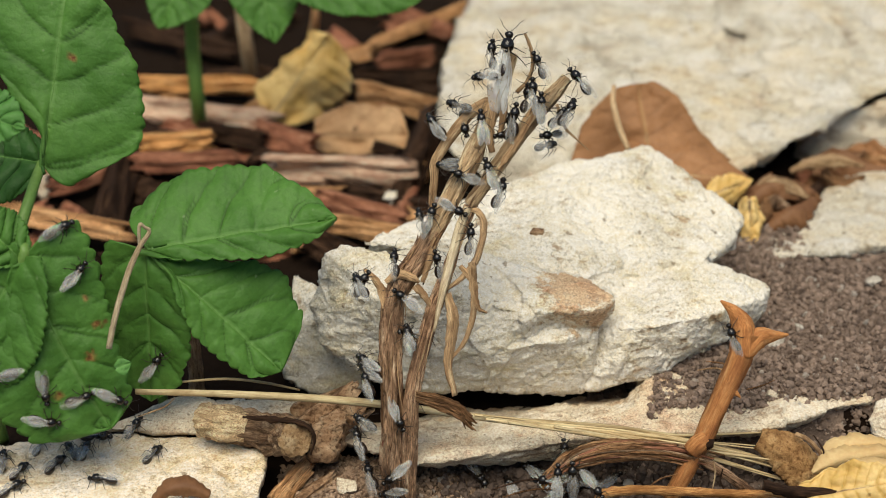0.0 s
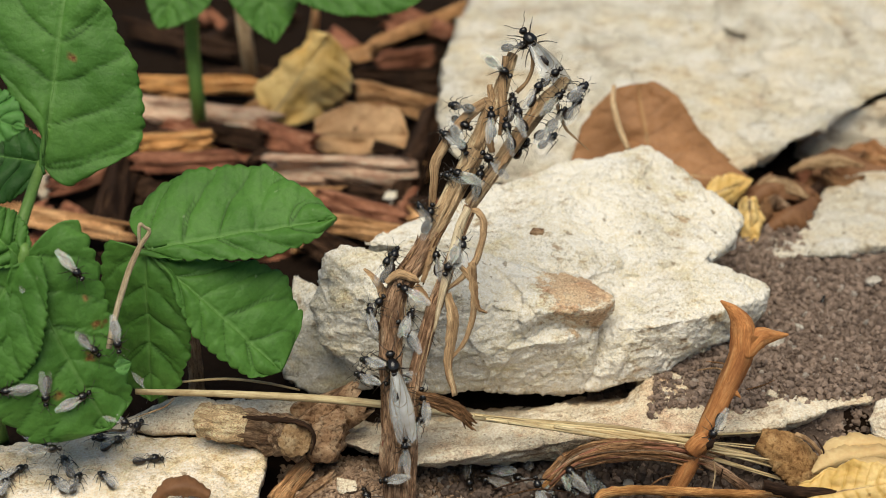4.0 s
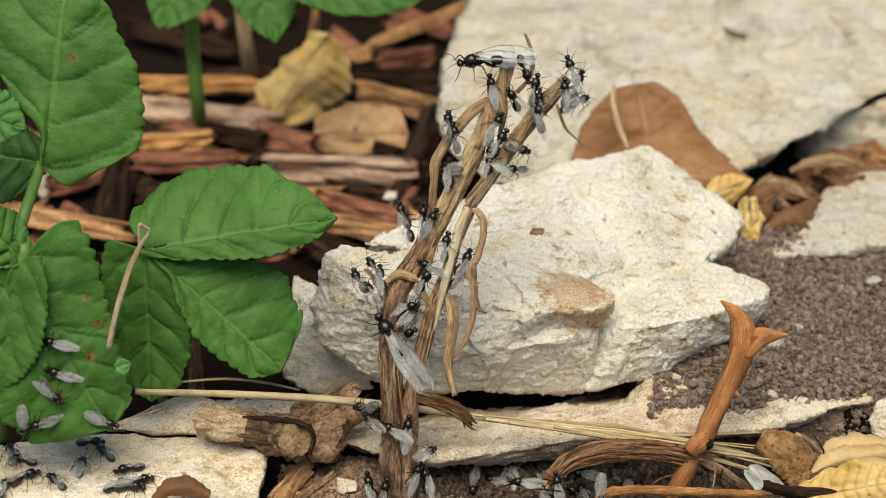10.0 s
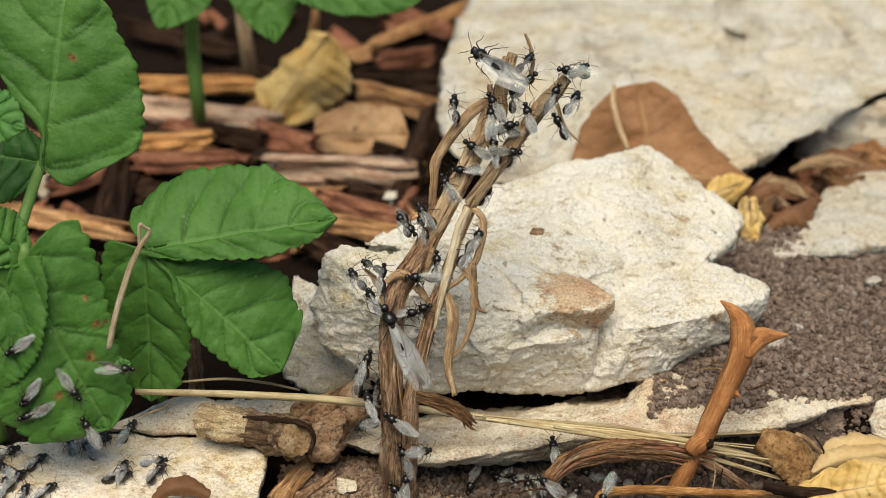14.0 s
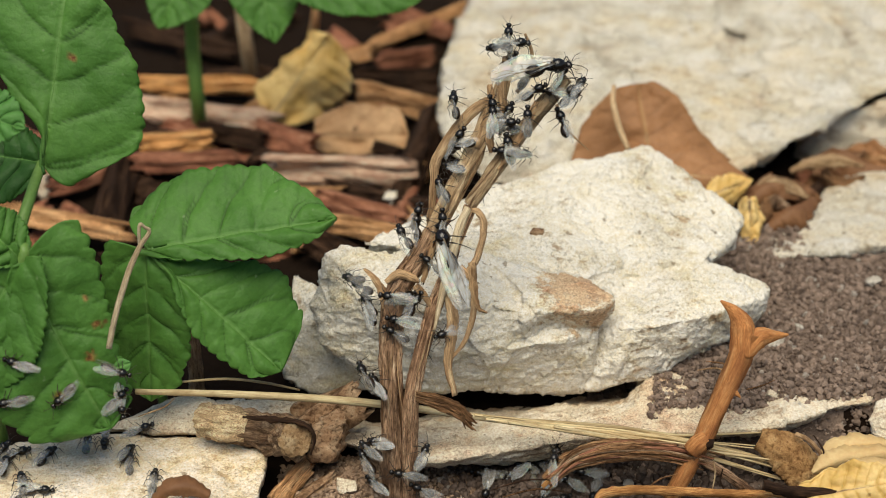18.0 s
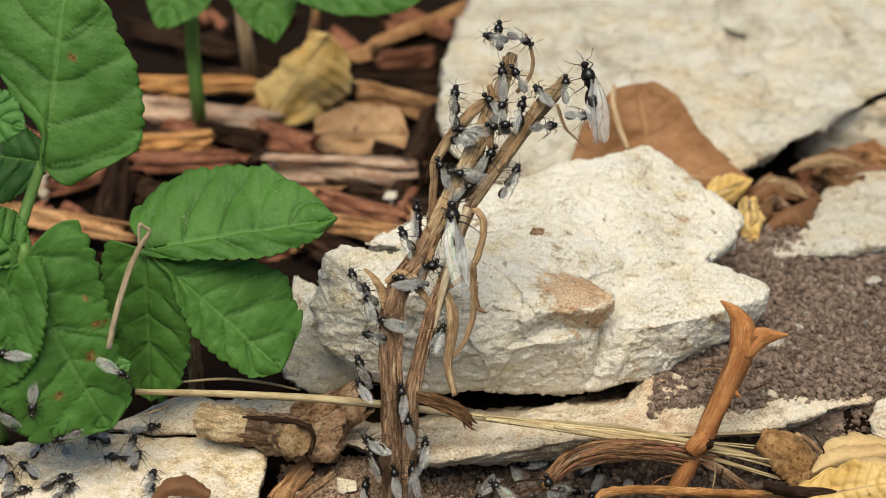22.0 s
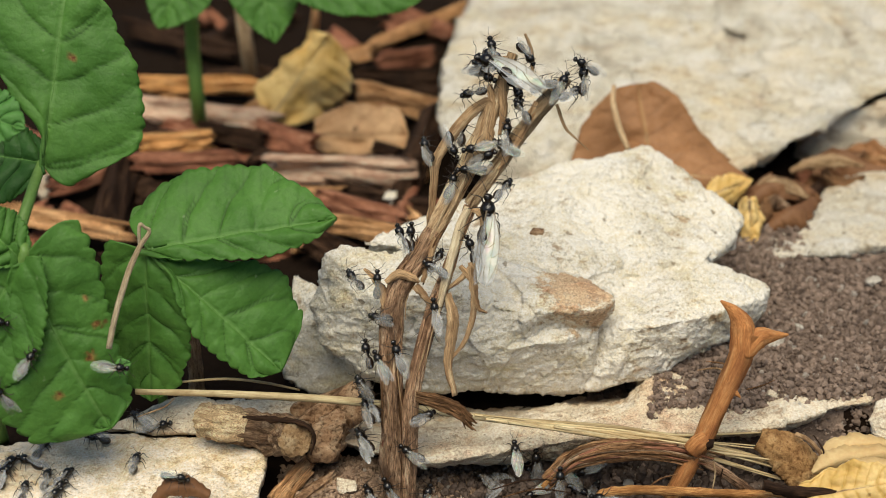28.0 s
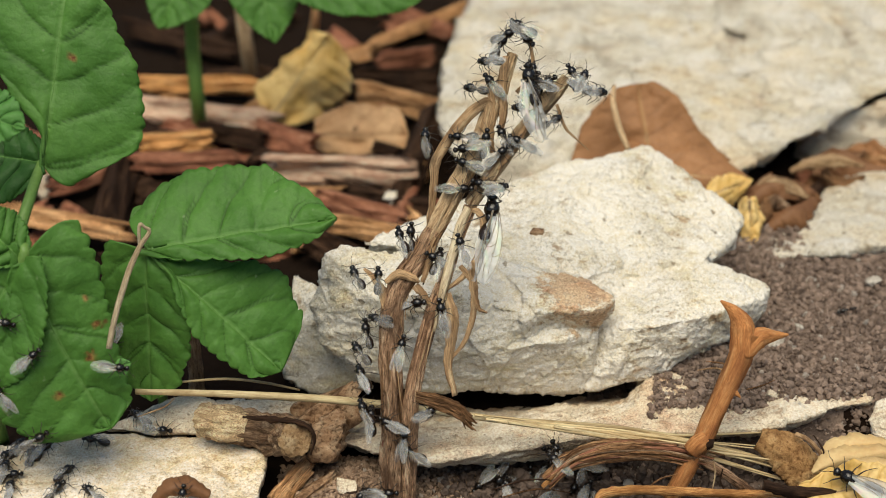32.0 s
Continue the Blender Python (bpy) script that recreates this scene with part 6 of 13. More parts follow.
    walk(SWARM[6], [(0,at(23,16.1,52.3,66,-32,57)),(1,at(23,16.1,52.3,66,-32,57)),(2,at(22.8,16.1,52.2,66,-32,57)),(3,at(23.7,16.6,53.2,62,-43,63)),(6,at(23.9,16.1,52.2,70,3,42)),(7,at(24.7,16.3,52.6,70,3,42)),(8,at(25.9,18.2,54.6,56,-56,72)),(9,at(24.4,18.3,54.7,56,-56,72)),(10,at(24.1,18.5,55.3,63,-40,51)),(11,at(24.3,18.5,55.3,65,-38,52)),(11.5,at(24,18.4,56,6,-54,116)),(12,at(23.6,18.3,56.6,-38,-27,167)),(13,at(23.4,18.3,56.6,-40,-22,167)),(14.5,at(22.2,18.3,56.5,-46,0,159)),(15.33,at(21.7,18.6,56.9,-46,-36,124)),(16.17,at(21.3,18.8,57.3,-2,-60,54)),(17,at(20.8,19.1,57.7,45,-38,-18)),(18,at(16.5,22.3,58.9,46,6,11)),(18.33,at(16.5,22.3,58.9,38,-28,48)),(18.67,at(16.5,22.3,59,-1,-46,108)),(19,at(16.5,22.3,59,-39,-27,166)),(20,at(13.8,22.2,58.5,-44,-37,102)),(21,at(14.1,19.7,55.7,6,-59,70)),(22,at(14.1,19.7,55.7,-11,-59,90)),(23,at(17.2,22.4,57.8,3,-69,119)),(24,at(17.2,22.5,58.1,-43,-61,167)),(25,at(15.7,22.4,58.2,20,-64,66)),(28,at(12.3,22.2,57.4,57,-55,-15)),(29,at(13.9,21.2,57.6,-28,-51,90)),(30,at(14.7,22.5,58.2,-40,-60,111)),(30.5,at(16,22.8,59.1,34,-47,42)),(31,at(17.4,23,60,60,-10,23)),(32,at(17.4,23,59.2,59,45,6))])
    walk(SWARM[7], [(0,at(17.4,19.4,53,53,-50,75)),(0.33,at(16.8,19,50.6,110,-60,62)),(0.67,at(16.2,18.5,48.2,177,-58,39)),(1,at(15.6,18.1,45.8,-131,-46,32)),(3,at(15.6,18.1,45.8,-131,-46,32)),(4,at(17.1,16.8,46.5,-89,-58,-40)),(5,at(18.7,15.4,47.1,-58,-39,-102)),(6,at(20.2,14.1,47.8,-59,-11,-139)),(6.33,at(18.7,15.4,47.1,-58,-39,-102)),(6.67,at(17.1,16.8,46.5,-89,-58,-40)),(7,at(15.6,18.1,45.8,-131,-46,32)),(7.33,at(16.3,17.9,48.3,-88,-48,35)),(7.67,at(17.1,17.6,50.7,-43,-51,36)),(8,at(17.8,17.4,53.2,6,-54,33)),(9,at(19.9,17.3,53.9,32,-54,32)),(10,at(22.3,17.5,54.5,-8,-63,90)),(11,at(22.2,18.1,55.6,-45,-37,127)),(11.5,at(21.5,18.4,55.6,18,-66,43)),(12,at(20.8,18.7,55.6,68,-31,-28)),(13,at(21.1,17.1,53.7,44,-59,35)),(14.5,at(21.1,17.2,54.3,36,-54,33)),(17,at(22.7,18.1,54.7,48,-54,32)),(18,at(24.3,17.7,55.1,55,-7,54)),(19,at(24.7,17,53.6,55,11,41)),(20,at(20.6,15.8,51,56,-1,50)),(21,at(19.8,15.4,50.3,53,-21,64)),(22,at(15.8,13.2,44.3,55,-22,63)),(22.5,at(19.3,14.1,46.6,76,16,24)),(23,at(22.8,14.9,49,65,58,-22)),(23.5,at(19.2,13.6,46.1,77,12,26)),(24,at(15.7,12.2,43.2,50,-28,71)),(24.5,at(17.1,13.9,46.7,41,-62,77)),(25,at(18.6,15.6,50.2,-81,-81,-162)),(26,at(17.2,16.2,48.2,-158,-74,-40)),(27,at(15.7,16.7,46.2,-151,-58,0)),(28,at(14.3,17.3,44.2,-131,-46,32)),(28.33,at(12.8,15.9,43.9,-87,-50,35)),(28.67,at(11.4,14.4,43.5,-40,-54,34)),(29,at(10,13,43.2,12,-56,27)),(30,at(11.1,14.9,47.6,55,-28,11)),(31,at(11.1,14.9,47.6,37,-51,38)),(32,at(11.9,15.5,48.1,15,-58,71))])
    walk(SWARM[8], [(0,at(3.2,11.4,38.6,-52,-30,110)),(1,at(3.3,11.3,38.5,-52,-30,110)),(2,at(3.2,11.6,39.1,-55,-22,117)),(3,at(3.3,11.8,39.5,-57,-15,122)),(6,at(3.4,11.8,39.5,-52,-30,110)),(7,at(3.2,11.6,39,-55,-22,117)),(8,at(3.6,11.3,38.5,-26,-54,73)),(9,at(3.8,11.6,38.8,-49,-53,107)),(10,at(3.7,11.7,39,-40,-68,90)),(11,at(3.5,11.7,39,-40,-68,90)),(12,at(3.5,11.7,39,49,-63,-5)),(13,at(3.3,11.5,38.7,64,-48,-22)),(13.75,at(2.4,10.9,37.5,73,5,-44)),(14.5,at(1.5,10.3,36.3,57,58,-71)),(17,at(4.5,7.8,33.4,69,35,-55)),(17.5,at(3,7,31.4,79,13,-13)),(18,at(1.6,6.2,29.4,72,-9,24)),(19,at(1.3,6,28.8,65,-10,2)),(20,at(2,6.1,28.8,72,9,37)),(21,at(2.2,6.1,28.7,73,10,39)),(21.33,at(1.7,6.2,29.7,50,-33,68)),(21.67,at(1.2,6.2,30.8,-12,-46,135)),(22,at(0.7,6.3,31.8,-52,-12,-179)),(22.5,at(1.1,8.4,34,-60,-25,149)),(23,at(1.5,10.6,36.2,-60,-40,115)),(24,at(-4,7.5,29.8,-60,-17,124)),(25,at(-4,7.3,29.5,-60,-17,124)),(28,at(-2.6,7.9,30.9,13,-54,90)),(29,at(-2.5,8.4,31.2,35,-37,78)),(30,at(-2.6,7.9,30.9,13,-54,90)),(31,at(-2.6,7.9,30.9,20,-53,82)),(32,at(-2.5,8.4,31.2,27,-43,90))])
    walk(SWARM[9], [(0,at(21.8,16.8,51,55,-14,58)),(2,at(21.8,16.8,51,55,-14,58)),(3,at(21.8,16.8,51,54,-21,64)),(6,at(21.7,15.9,51.2,64,-17,11)),(6.33,at(19.2,16.4,48.9,115,-18,28)),(6.67,at(16.7,16.8,46.5,168,-31,39)),(7,at(14.3,17.3,44.2,-131,-46,32)),(7.33,at(14.2,16.4,45.3,-99,-28,56)),(7.67,at(14.1,15.5,46.4,-64,-24,85)),(8,at(14,14.6,47.5,-31,-36,113)),(9,at(13.3,14.4,48.1,-72,10,141)),(9.5,at(12.9,14.6,47.2,-62,-25,118)),(10,at(12.6,14.8,46.3,-26,-50,74)),(11,at(13,14.9,46.5,-40,-37,102)),(12,at(13.7,14.6,47,-18,-47,104)),(13,at(13.4,15.1,46.9,-40,-38,101)),(14.5,at(13,15.4,47.5,-46,-36,101)),(17,at(16.3,17.1,52,-23,-59,70)),(18,at(15.4,20.9,57,32,-56,28)),(19,at(16.5,20.6,54.8,47,-60,48)),(19.5,at(16.8,20.4,54.3,-13,-74,130)),(20,at(17,20.2,53.8,-57,-55,-165)),(21,at(15.9,20.3,55,-51,-49,165)),(22,at(15.9,20.4,55.3,-43,-57,153)),(22.5,at(18.1,19.9,56.1,-54,-26,147)),(23,at(20.4,19.4,57,-66,4,137)),(24,at(13,20.4,55.6,-57,-1,130)),(24.5,at(13.3,20.2,55.8,-35,-42,104)),(25,at(13.6,20,56,35,-55,30)),(28,at(11.9,20.5,55.8,62,-18,-37)),(28.5,at(12.1,20.6,56,20,-62,21)),(29,at(12.2,20.7,56.2,-57,-36,113)),(30,at(13,21.2,57.1,-51,-46,104)),(31,at(11.9,21.2,57.1,-63,11,140)),(32,at(11.9,21,56.8,-63,14,141))])
    walk(SWARM[10], [(0,at(-5.2,-1.3,12.1,-55,-34,112)),(1,at(-4.8,-1.2,13.5,-60,-17,124)),(1.33,at(-3.4,0.2,13,-93,-30,97)),(1.67,at(-2,1.7,12.5,-124,-54,78)),(2,at(-0.6,3.1,12,172,-81,98)),(3,at(-0.6,3.1,12,172,-81,98)),(4,at(-1.8,2,12.2,27,-51,-110)),(5,at(-2.9,0.8,12.3,29,-5,-102)),(6,at(-4.1,-0.3,12.5,38,40,-90)),(6.5,at(-4.1,-0.3,12.5,-9,52,-152)),(7,at(-4.1,-0.3,12.5,-45,31,156)),(8,at(-4.4,-0.2,13.4,-50,-19,115)),(9,at(-4.8,-0.3,12.5,-45,31,156)),(10,at(-3.6,-1,14.6,-66,-4,133)),(11,at(-4.1,-1.2,11.5,-66,-4,133)),(12,at(-4.6,-1.2,12.4,-65,11,140)),(13,at(-4.2,-1.3,10.8,-64,20,145)),(14.5,at(-4.8,-1.2,14.2,-61,32,151)),(17,at(-4.8,-1.3,12.1,-62,-29,121)),(18,at(-4.1,-1.4,10.3,-66,-4,133)),(19,at(-4.1,-0.7,12.6,-59,-39,114)),(19.5,at(-2.8,-1.1,12.9,24,-49,42)),(20,at(-1.6,-1.5,13.3,70,-6,10)),(20.5,at(-0.1,-1.6,12.7,64,-40,22)),(21,at(1.4,-1.7,12.1,31,-70,60)),(22,at(1.6,-1.6,14.4,-34,-66,115)),(23,at(1.4,-0.7,17.9,-66,-12,144)),(23.5,at(2.5,-0.9,17.2,-24,-40,122)),(24,at(3.6,-1.1,16.6,39,-41,77)),(25,at(3.6,-1.1,16.6,39,-41,77)),(26.5,at(-0.2,-0.9,16.5,-8,-37,97)),(28,at(-4,-0.6,16.3,-47,-24,108)),(29,at(-4.7,-0.1,17.4,-49,-18,114)),(30,at(-4.7,0.1,17.7,-47,-24,108)),(31,at(-5.1,-0.3,17,-51,-11,120)),(32,at(-4.4,-0.3,15.9,-63,-29,121))])
    walk(SWARM[11], [(0,at(23.7,18,55.9,-23,-43,152)),(1,at(24.1,18,55.8,29,-44,90)),(2,at(24,18.1,55.9,22,-46,97)),(3,at(24.7,17.8,55.2,53,-21,64)),(6,at(23.6,17.1,53.9,56,-1,50)),(7,at(23.2,17.3,54.4,52,-22,64)),(8,at(23.9,17.4,55,69,-5,45)),(8.33,at(21.1,17.6,51.9,115,-19,57)),(8.67,at(18.3,17.9,48.9,165,-38,55)),(9,at(15.6,18.1,45.8,-131,-46,32)),(9.33,at(16.6,17.4,47.8,-163,-64,9)),(9.67,at(17.7,16.7,49.8,131,-85,24)),(10,at(18.8,16,51.8,-15,-70,121)),(11,at(21,16.7,51.9,25,-48,105)),(12,at(20.3,16.6,51.6,-19,-69,119)),(12.5,at(19.8,16.1,50.4,56,-35,48)),(13,at(19.3,15.6,49.1,71,15,38)),(13.5,at(17.6,16.2,47.5,119,-3,58)),(14,at(15.9,16.7,45.8,165,-30,59)),(14.5,at(14.3,17.3,44.2,-131,-46,32)),(15.33,at(14.2,16.2,45.1,-122,-15,76)),(16.17,at(14.2,15,46,-94,3,121)),(17,at(14.1,13.9,46.9,-63,-6,169)),(18,at(14.1,13.9,46.9,-63,-6,169)),(19,at(14.5,13.7,47,-65,-2,173)),(19.5,at(14.3,13.6,46.8,-47,-51,137)),(20,at(14.1,13.6,46.5,42,-53,33)),(21,at(13.3,13.6,46,43,-53,34)),(22,at(12.6,14,46.4,20,-57,25)),(23,at(17,16.2,52.4,-53,-32,111)),(24,at(17,16.2,52.4,-48,-40,102)),(25,at(18.9,17.2,54.4,-48,-40,102)),(28,at(18.7,17.5,55.1,-59,11,139)),(29,at(18.9,17.3,54.8,-59,5,135)),(29.5,at(18.7,17.1,54.5,-49,-39,103)),(30,at(18.5,17,54.1,17,-58,23)),(31,at(18.9,17.5,55.1,17,-58,23)),(32,at(18.2,17.7,55.4,17,-58,23))])
    walk(SWARM[12], [(0,at(15.1,18,49.4,44,-33,80)),(1,at(13.9,16.5,49.5,45,-79,90)),(2,at(13.2,16.3,49.8,-8,-63,113)),(3,at(15.7,18.9,50.8,41,-36,84)),(6,at(14.5,18.4,53.3,22,-60,90)),(7,at(14.5,18.4,53.4,23,-61,90)),(8,at(15.2,18.7,53.4,1,-73,125)),(9,at(14.8,18.4,53.1,-23,-60,134)),(10,at(15.3,18.8,52.8,-64,-63,-156)),(11,at(15.3,18.7,53.2,7,-73,125)),(12,at(15.6,19.2,53,16,-61,90)),(13,at(15.4,19.1,53,13,-63,96)),(14.5,at(15.5,19.2,53.4,46,-71,90)),(15.75,at(14.4,20,54.5,62,-51,39)),(17,at(13.3,20.8,55.7,53,-30,8)),(17.33,at(13.2,21.2,56.6,-3,-52,67)),(17.67,at(13.1,21.7,57.4,-54,-26,122)),(18,at(13,22.1,58.3,-70,18,143)),(19,at(13.4,23.4,60.8,-71,-5,135)),(20,at(13,22.6,59.3,-71,-5,135)),(21,at(13,22.6,59.3,-71,-5,135)),(22,at(12.6,22.8,59.6,-71,3,138)),(23,at(14.1,22.1,58,-58,-20,155)),(24,at(13.4,21.7,57.4,-70,-5,136)),(25,at(13.4,22,58,-71,-5,135)),(28,at(12.8,22.3,58.6,-63,-44,117)),(29,at(14.6,22.4,59,-26,-64,90)),(30,at(15.1,22.7,59.7,40,-58,21)),(31,at(15.5,23.2,60.7,40,-58,23)),(32,at(15,22.9,60,64,-28,-14))])
    walk(SWARM[13], [(0,at(20.4,15.2,47.2,55,8,43)),(1,at(20.5,15.5,47.7,55,8,43)),(2,at(20.7,15.5,47.8,55,8,43)),(3,at(20.3,15.6,48.1,55,-7,54)),(6,at(21.4,15.5,47.7,55,8,43)),(7,at(19.9,15.4,47.5,52,24,31)),(8,at(18.8,15.4,47.5,55,-7,54)),(8.33,at(17.8,14.8,46.5,39,-47,84)),(8.67,at(16.8,14.2,45.4,-32,-59,166)),(9,at(15.8,13.6,44.4,-68,-25,-146)),(10,at(15.4,13.6,44.4,-70,-18,-143)),(10.5,at(15,13.5,45.5,-53,-66,168)),(11,at(14.6,13.4,46.6,47,-49,41)),(11.5,at(14.8,13.4,46.8,-37,-55,138)),(12,at(15,13.5,46.9,-62,-11,180)),(13,at(13.4,12.1,40.9,-69,-20,-144)),(13.5,at(12.7,13.3,40.8,-67,-43,-104)),(14,at(12.1,14.4,40.6,-94,-59,-41)),(14.5,at(11.4,15.6,40.5,-130,-49,30)),(20,at(11.4,15.6,40.5,-130,-49,30)),(20.33,at(10.6,14.5,40.7,-73,-46,33)),(20.67,at(9.7,13.5,41,-18,-46,38)),(21,at(8.9,12.4,41.2,39,-49,41)),(22,at(9.7,12.3,42.3,36,-43,2)),(23,at(14.1,16.2,49.6,51,-18,-37)),(23.5,at(14.3,16.2,49.3,60,-6,-1)),(24,at(14.6,16.3,49,74,-2,35)),(25,at(19.1,16,49.6,59,16,34)),(26,at(17.9,16.7,48.3,112,0,58)),(27,at(16.7,17.4,47.1,161,-29,61)),(28,at(15.6,18.1,45.8,-131,-46,32)),(28.33,at(16,17,46.3,171,-22,58)),(28.67,at(16.5,15.8,46.7,130,11,55)),(29,at(17,14.7,47.2,77,31,26)),(30,at(16.4,14.1,48.1,66,16,9)),(31,at(16.1,14.2,48.3,59,4,7)),(32,at(17.3,15.1,47,51,24,30))])
    walk(SWARM[14], [(0,at(9.2,16.9,48.8,44,33,-79)),(1,at(9.2,17.2,49.4,51,19,-65)),(2,at(9.7,16.6,49.9,20,72,-57)),(3,at(9.1,17.2,49.4,44,33,-79)),(4.5,at(9.3,16.9,49.2,59,-13,-30)),(6,at(9.6,16.5,49,24,-52,36)),(7,at(9.2,16.9,48.9,-13,-52,56)),(8,at(10.8,16.8,50.5,-14,-53,90)),(8.33,at(10.9,17.7,49,-59,-45,78)),(8.67,at(11,18.7,47.4,-101,-44,62)),(9,at(11.1,19.6,45.9,-145,-51,49)),(9.33,at(9.7,18.8,47.3,-109,-39,61)),(9.67,at(8.4,17.9,48.7,-76,-34,78)),(10,at(7,17.1,50.1,-42,-37,96)),(11,at(7.7,17.8,51.4,-42,-37,96)),(12,at(7.9,18,51.7,-38,-41,90)),(13,at(8,18.1,51.9,-38,-41,90)),(14.5,at(7.7,18.2,52,-42,-37,96)),(17,at(7.7,18.4,52.4,-42,-37,96)),(18,at(7.7,18.4,52.4,-42,-37,96)),(19,at(7.9,18.4,52.4,-42,-37,96)),(20,at(8.1,18.6,52.7,-38,-41,90)),(21,at(7.7,18.6,52.7,-38,-41,90)),(22,at(7.9,18.8,53,-38,-41,90)),(23,at(7.9,18.4,52.4,-42,-37,96)),(24,at(7.9,18.4,52.4,-42,-37,96)),(25,at(7.9,18.2,52,-45,-34,101)),(26.5,at(8.8,18.5,52.5,-54,-5,126)),(28,at(9.6,18.8,53,-50,24,149)),(29,at(9.2,19,53.3,-52,15,141)),(30,at(10,19.1,53.7,-53,9,136)),(31,at(9.6,19.2,53.8,-53,9,136)),(32,at(10,19.1,53.7,-53,9,136))])
    walk(SWARM[15], [(0,at(0.6,5.1,29.9,-48,-38,165)),(1,at(0.6,5.2,30,-48,-38,165)),(2,at(0.6,5.1,29.9,-48,-38,165)),(3,at(0.6,5.3,30.1,-49,-38,165)),(6,at(3.2,7,30.6,-57,11,139)),(7,at(-1.3,5.7,30.1,-56,-6,170)),(8,at(-0.2,5.1,30.2,-43,-47,137)),(9,at(0.7,4.4,27.6,-64,-14,-163)),(9.33,at(1.2,4.7,27.6,-34,-51,162)),(9.67,at(1.7,5.1,27.6,38,-50,84)),(10,at(2.2,5.4,27.6,66,-12,50)),(11,at(3.8,3.7,27,54,-17,-11)),(12,at(4.1,4.6,28.2,53,-19,-16)),(13,at(4.2,4.5,28,58,-12,2)),(14.5,at(3.2,5,28.1,58,-38,-20)),(17,at(2.8,4.6,27.5,-18,-65,66)),(18,at(2.8,5.5,29.1,33,-62,9)),(19,at(2.8,5.4,28.8,33,-62,9)),(20,at(3.9,5,28.9,50,-56,27)),(21,at(5.3,4.8,29,46,-49,40)),(22,at(3,6.3,31,77,6,12)),(23,at(3.4,6.1,30.6,54,5,10)),(24,at(2.8,5.5,29,71,-25,-34)),(25,at(6.6,4.7,29.1,59,-29,9)),(26.5,at(5.8,4.6,28.8,37,-55,43)),(28,at(5.1,4.5,28.4,-19,-59,110)),(29,at(5.5,3.6,28.8,-20,-61,111)),(30,at(8.5,8.8,35.9,-21,-58,109)),(31,at(8.5,8.8,35.9,-34,-54,125)),(32,at(8.5,8.8,35.9,-34,-54,125))])
    walk(SWARM[16], [(0,at(15.8,15.9,51.5,-26,-71,75)),(1,at(14.8,15.5,50.5,-8,-73,56)),(1.5,at(13.8,15.6,49.5,-45,-61,119)),(2,at(12.7,15.6,48.5,-47,-42,150)),(3,at(14.8,15.4,50.3,-40,-67,90)),(4.5,at(14.7,15.2,49.3,-56,-38,121)),(6,at(14.6,15.1,48.4,-53,-8,138)),(7,at(14.8,15,49.5,-64,-47,119)),(8,at(17,16.4,52.7,-48,-40,102)),(9,at(17,16.8,53.6,-59,-2,131)),(9.5,at(17.8,17.1,54.3,-55,-39,113)),(10,at(18.5,17.5,55,-14,-69,61)),(11,at(19.3,17.5,55,41,-63,2)),(12,at(19.6,18,56,41,-63,2)),(13,at(19.3,18,56,44,-61,-2)),(14.5,at(17.3,19.7,54.4,56,-38,14)),(17,at(17.3,19.8,54.8,70,-5,45)),(18,at(17.9,20.6,55.8,35,-48,42)),(19,at(20.8,19,56,22,-60,18)),(20,at(20.1,18.6,55,53,-39,-21)),(20.5,at(21.5,18,53.9,53,-32,21)),(21,at(22.9,17.4,52.7,59,-26,61)),(22,at(20.3,16,49.6,62,11,40)),(23,at(23.6,18.6,54.7,39,-39,78)),(24,at(21.2,18.1,55.2,50,-26,15)),(25,at(23.5,18.2,54.9,38,-36,79)),(28,at(24.7,18.7,55.9,35,-42,90)),(29,at(23.5,18.5,55.6,-21,-41,148)),(29.5,at(21.6,18.6,55.8,-14,-52,96)),(30,at(19.7,18.7,55.9,6,-54,33)),(31,at(20.1,18.2,54.9,-39,-35,101)),(31.5,at(20.1,18.4,54.8,-6,-52,55)),(32,at(20.2,18.6,54.7,35,-43,1))])
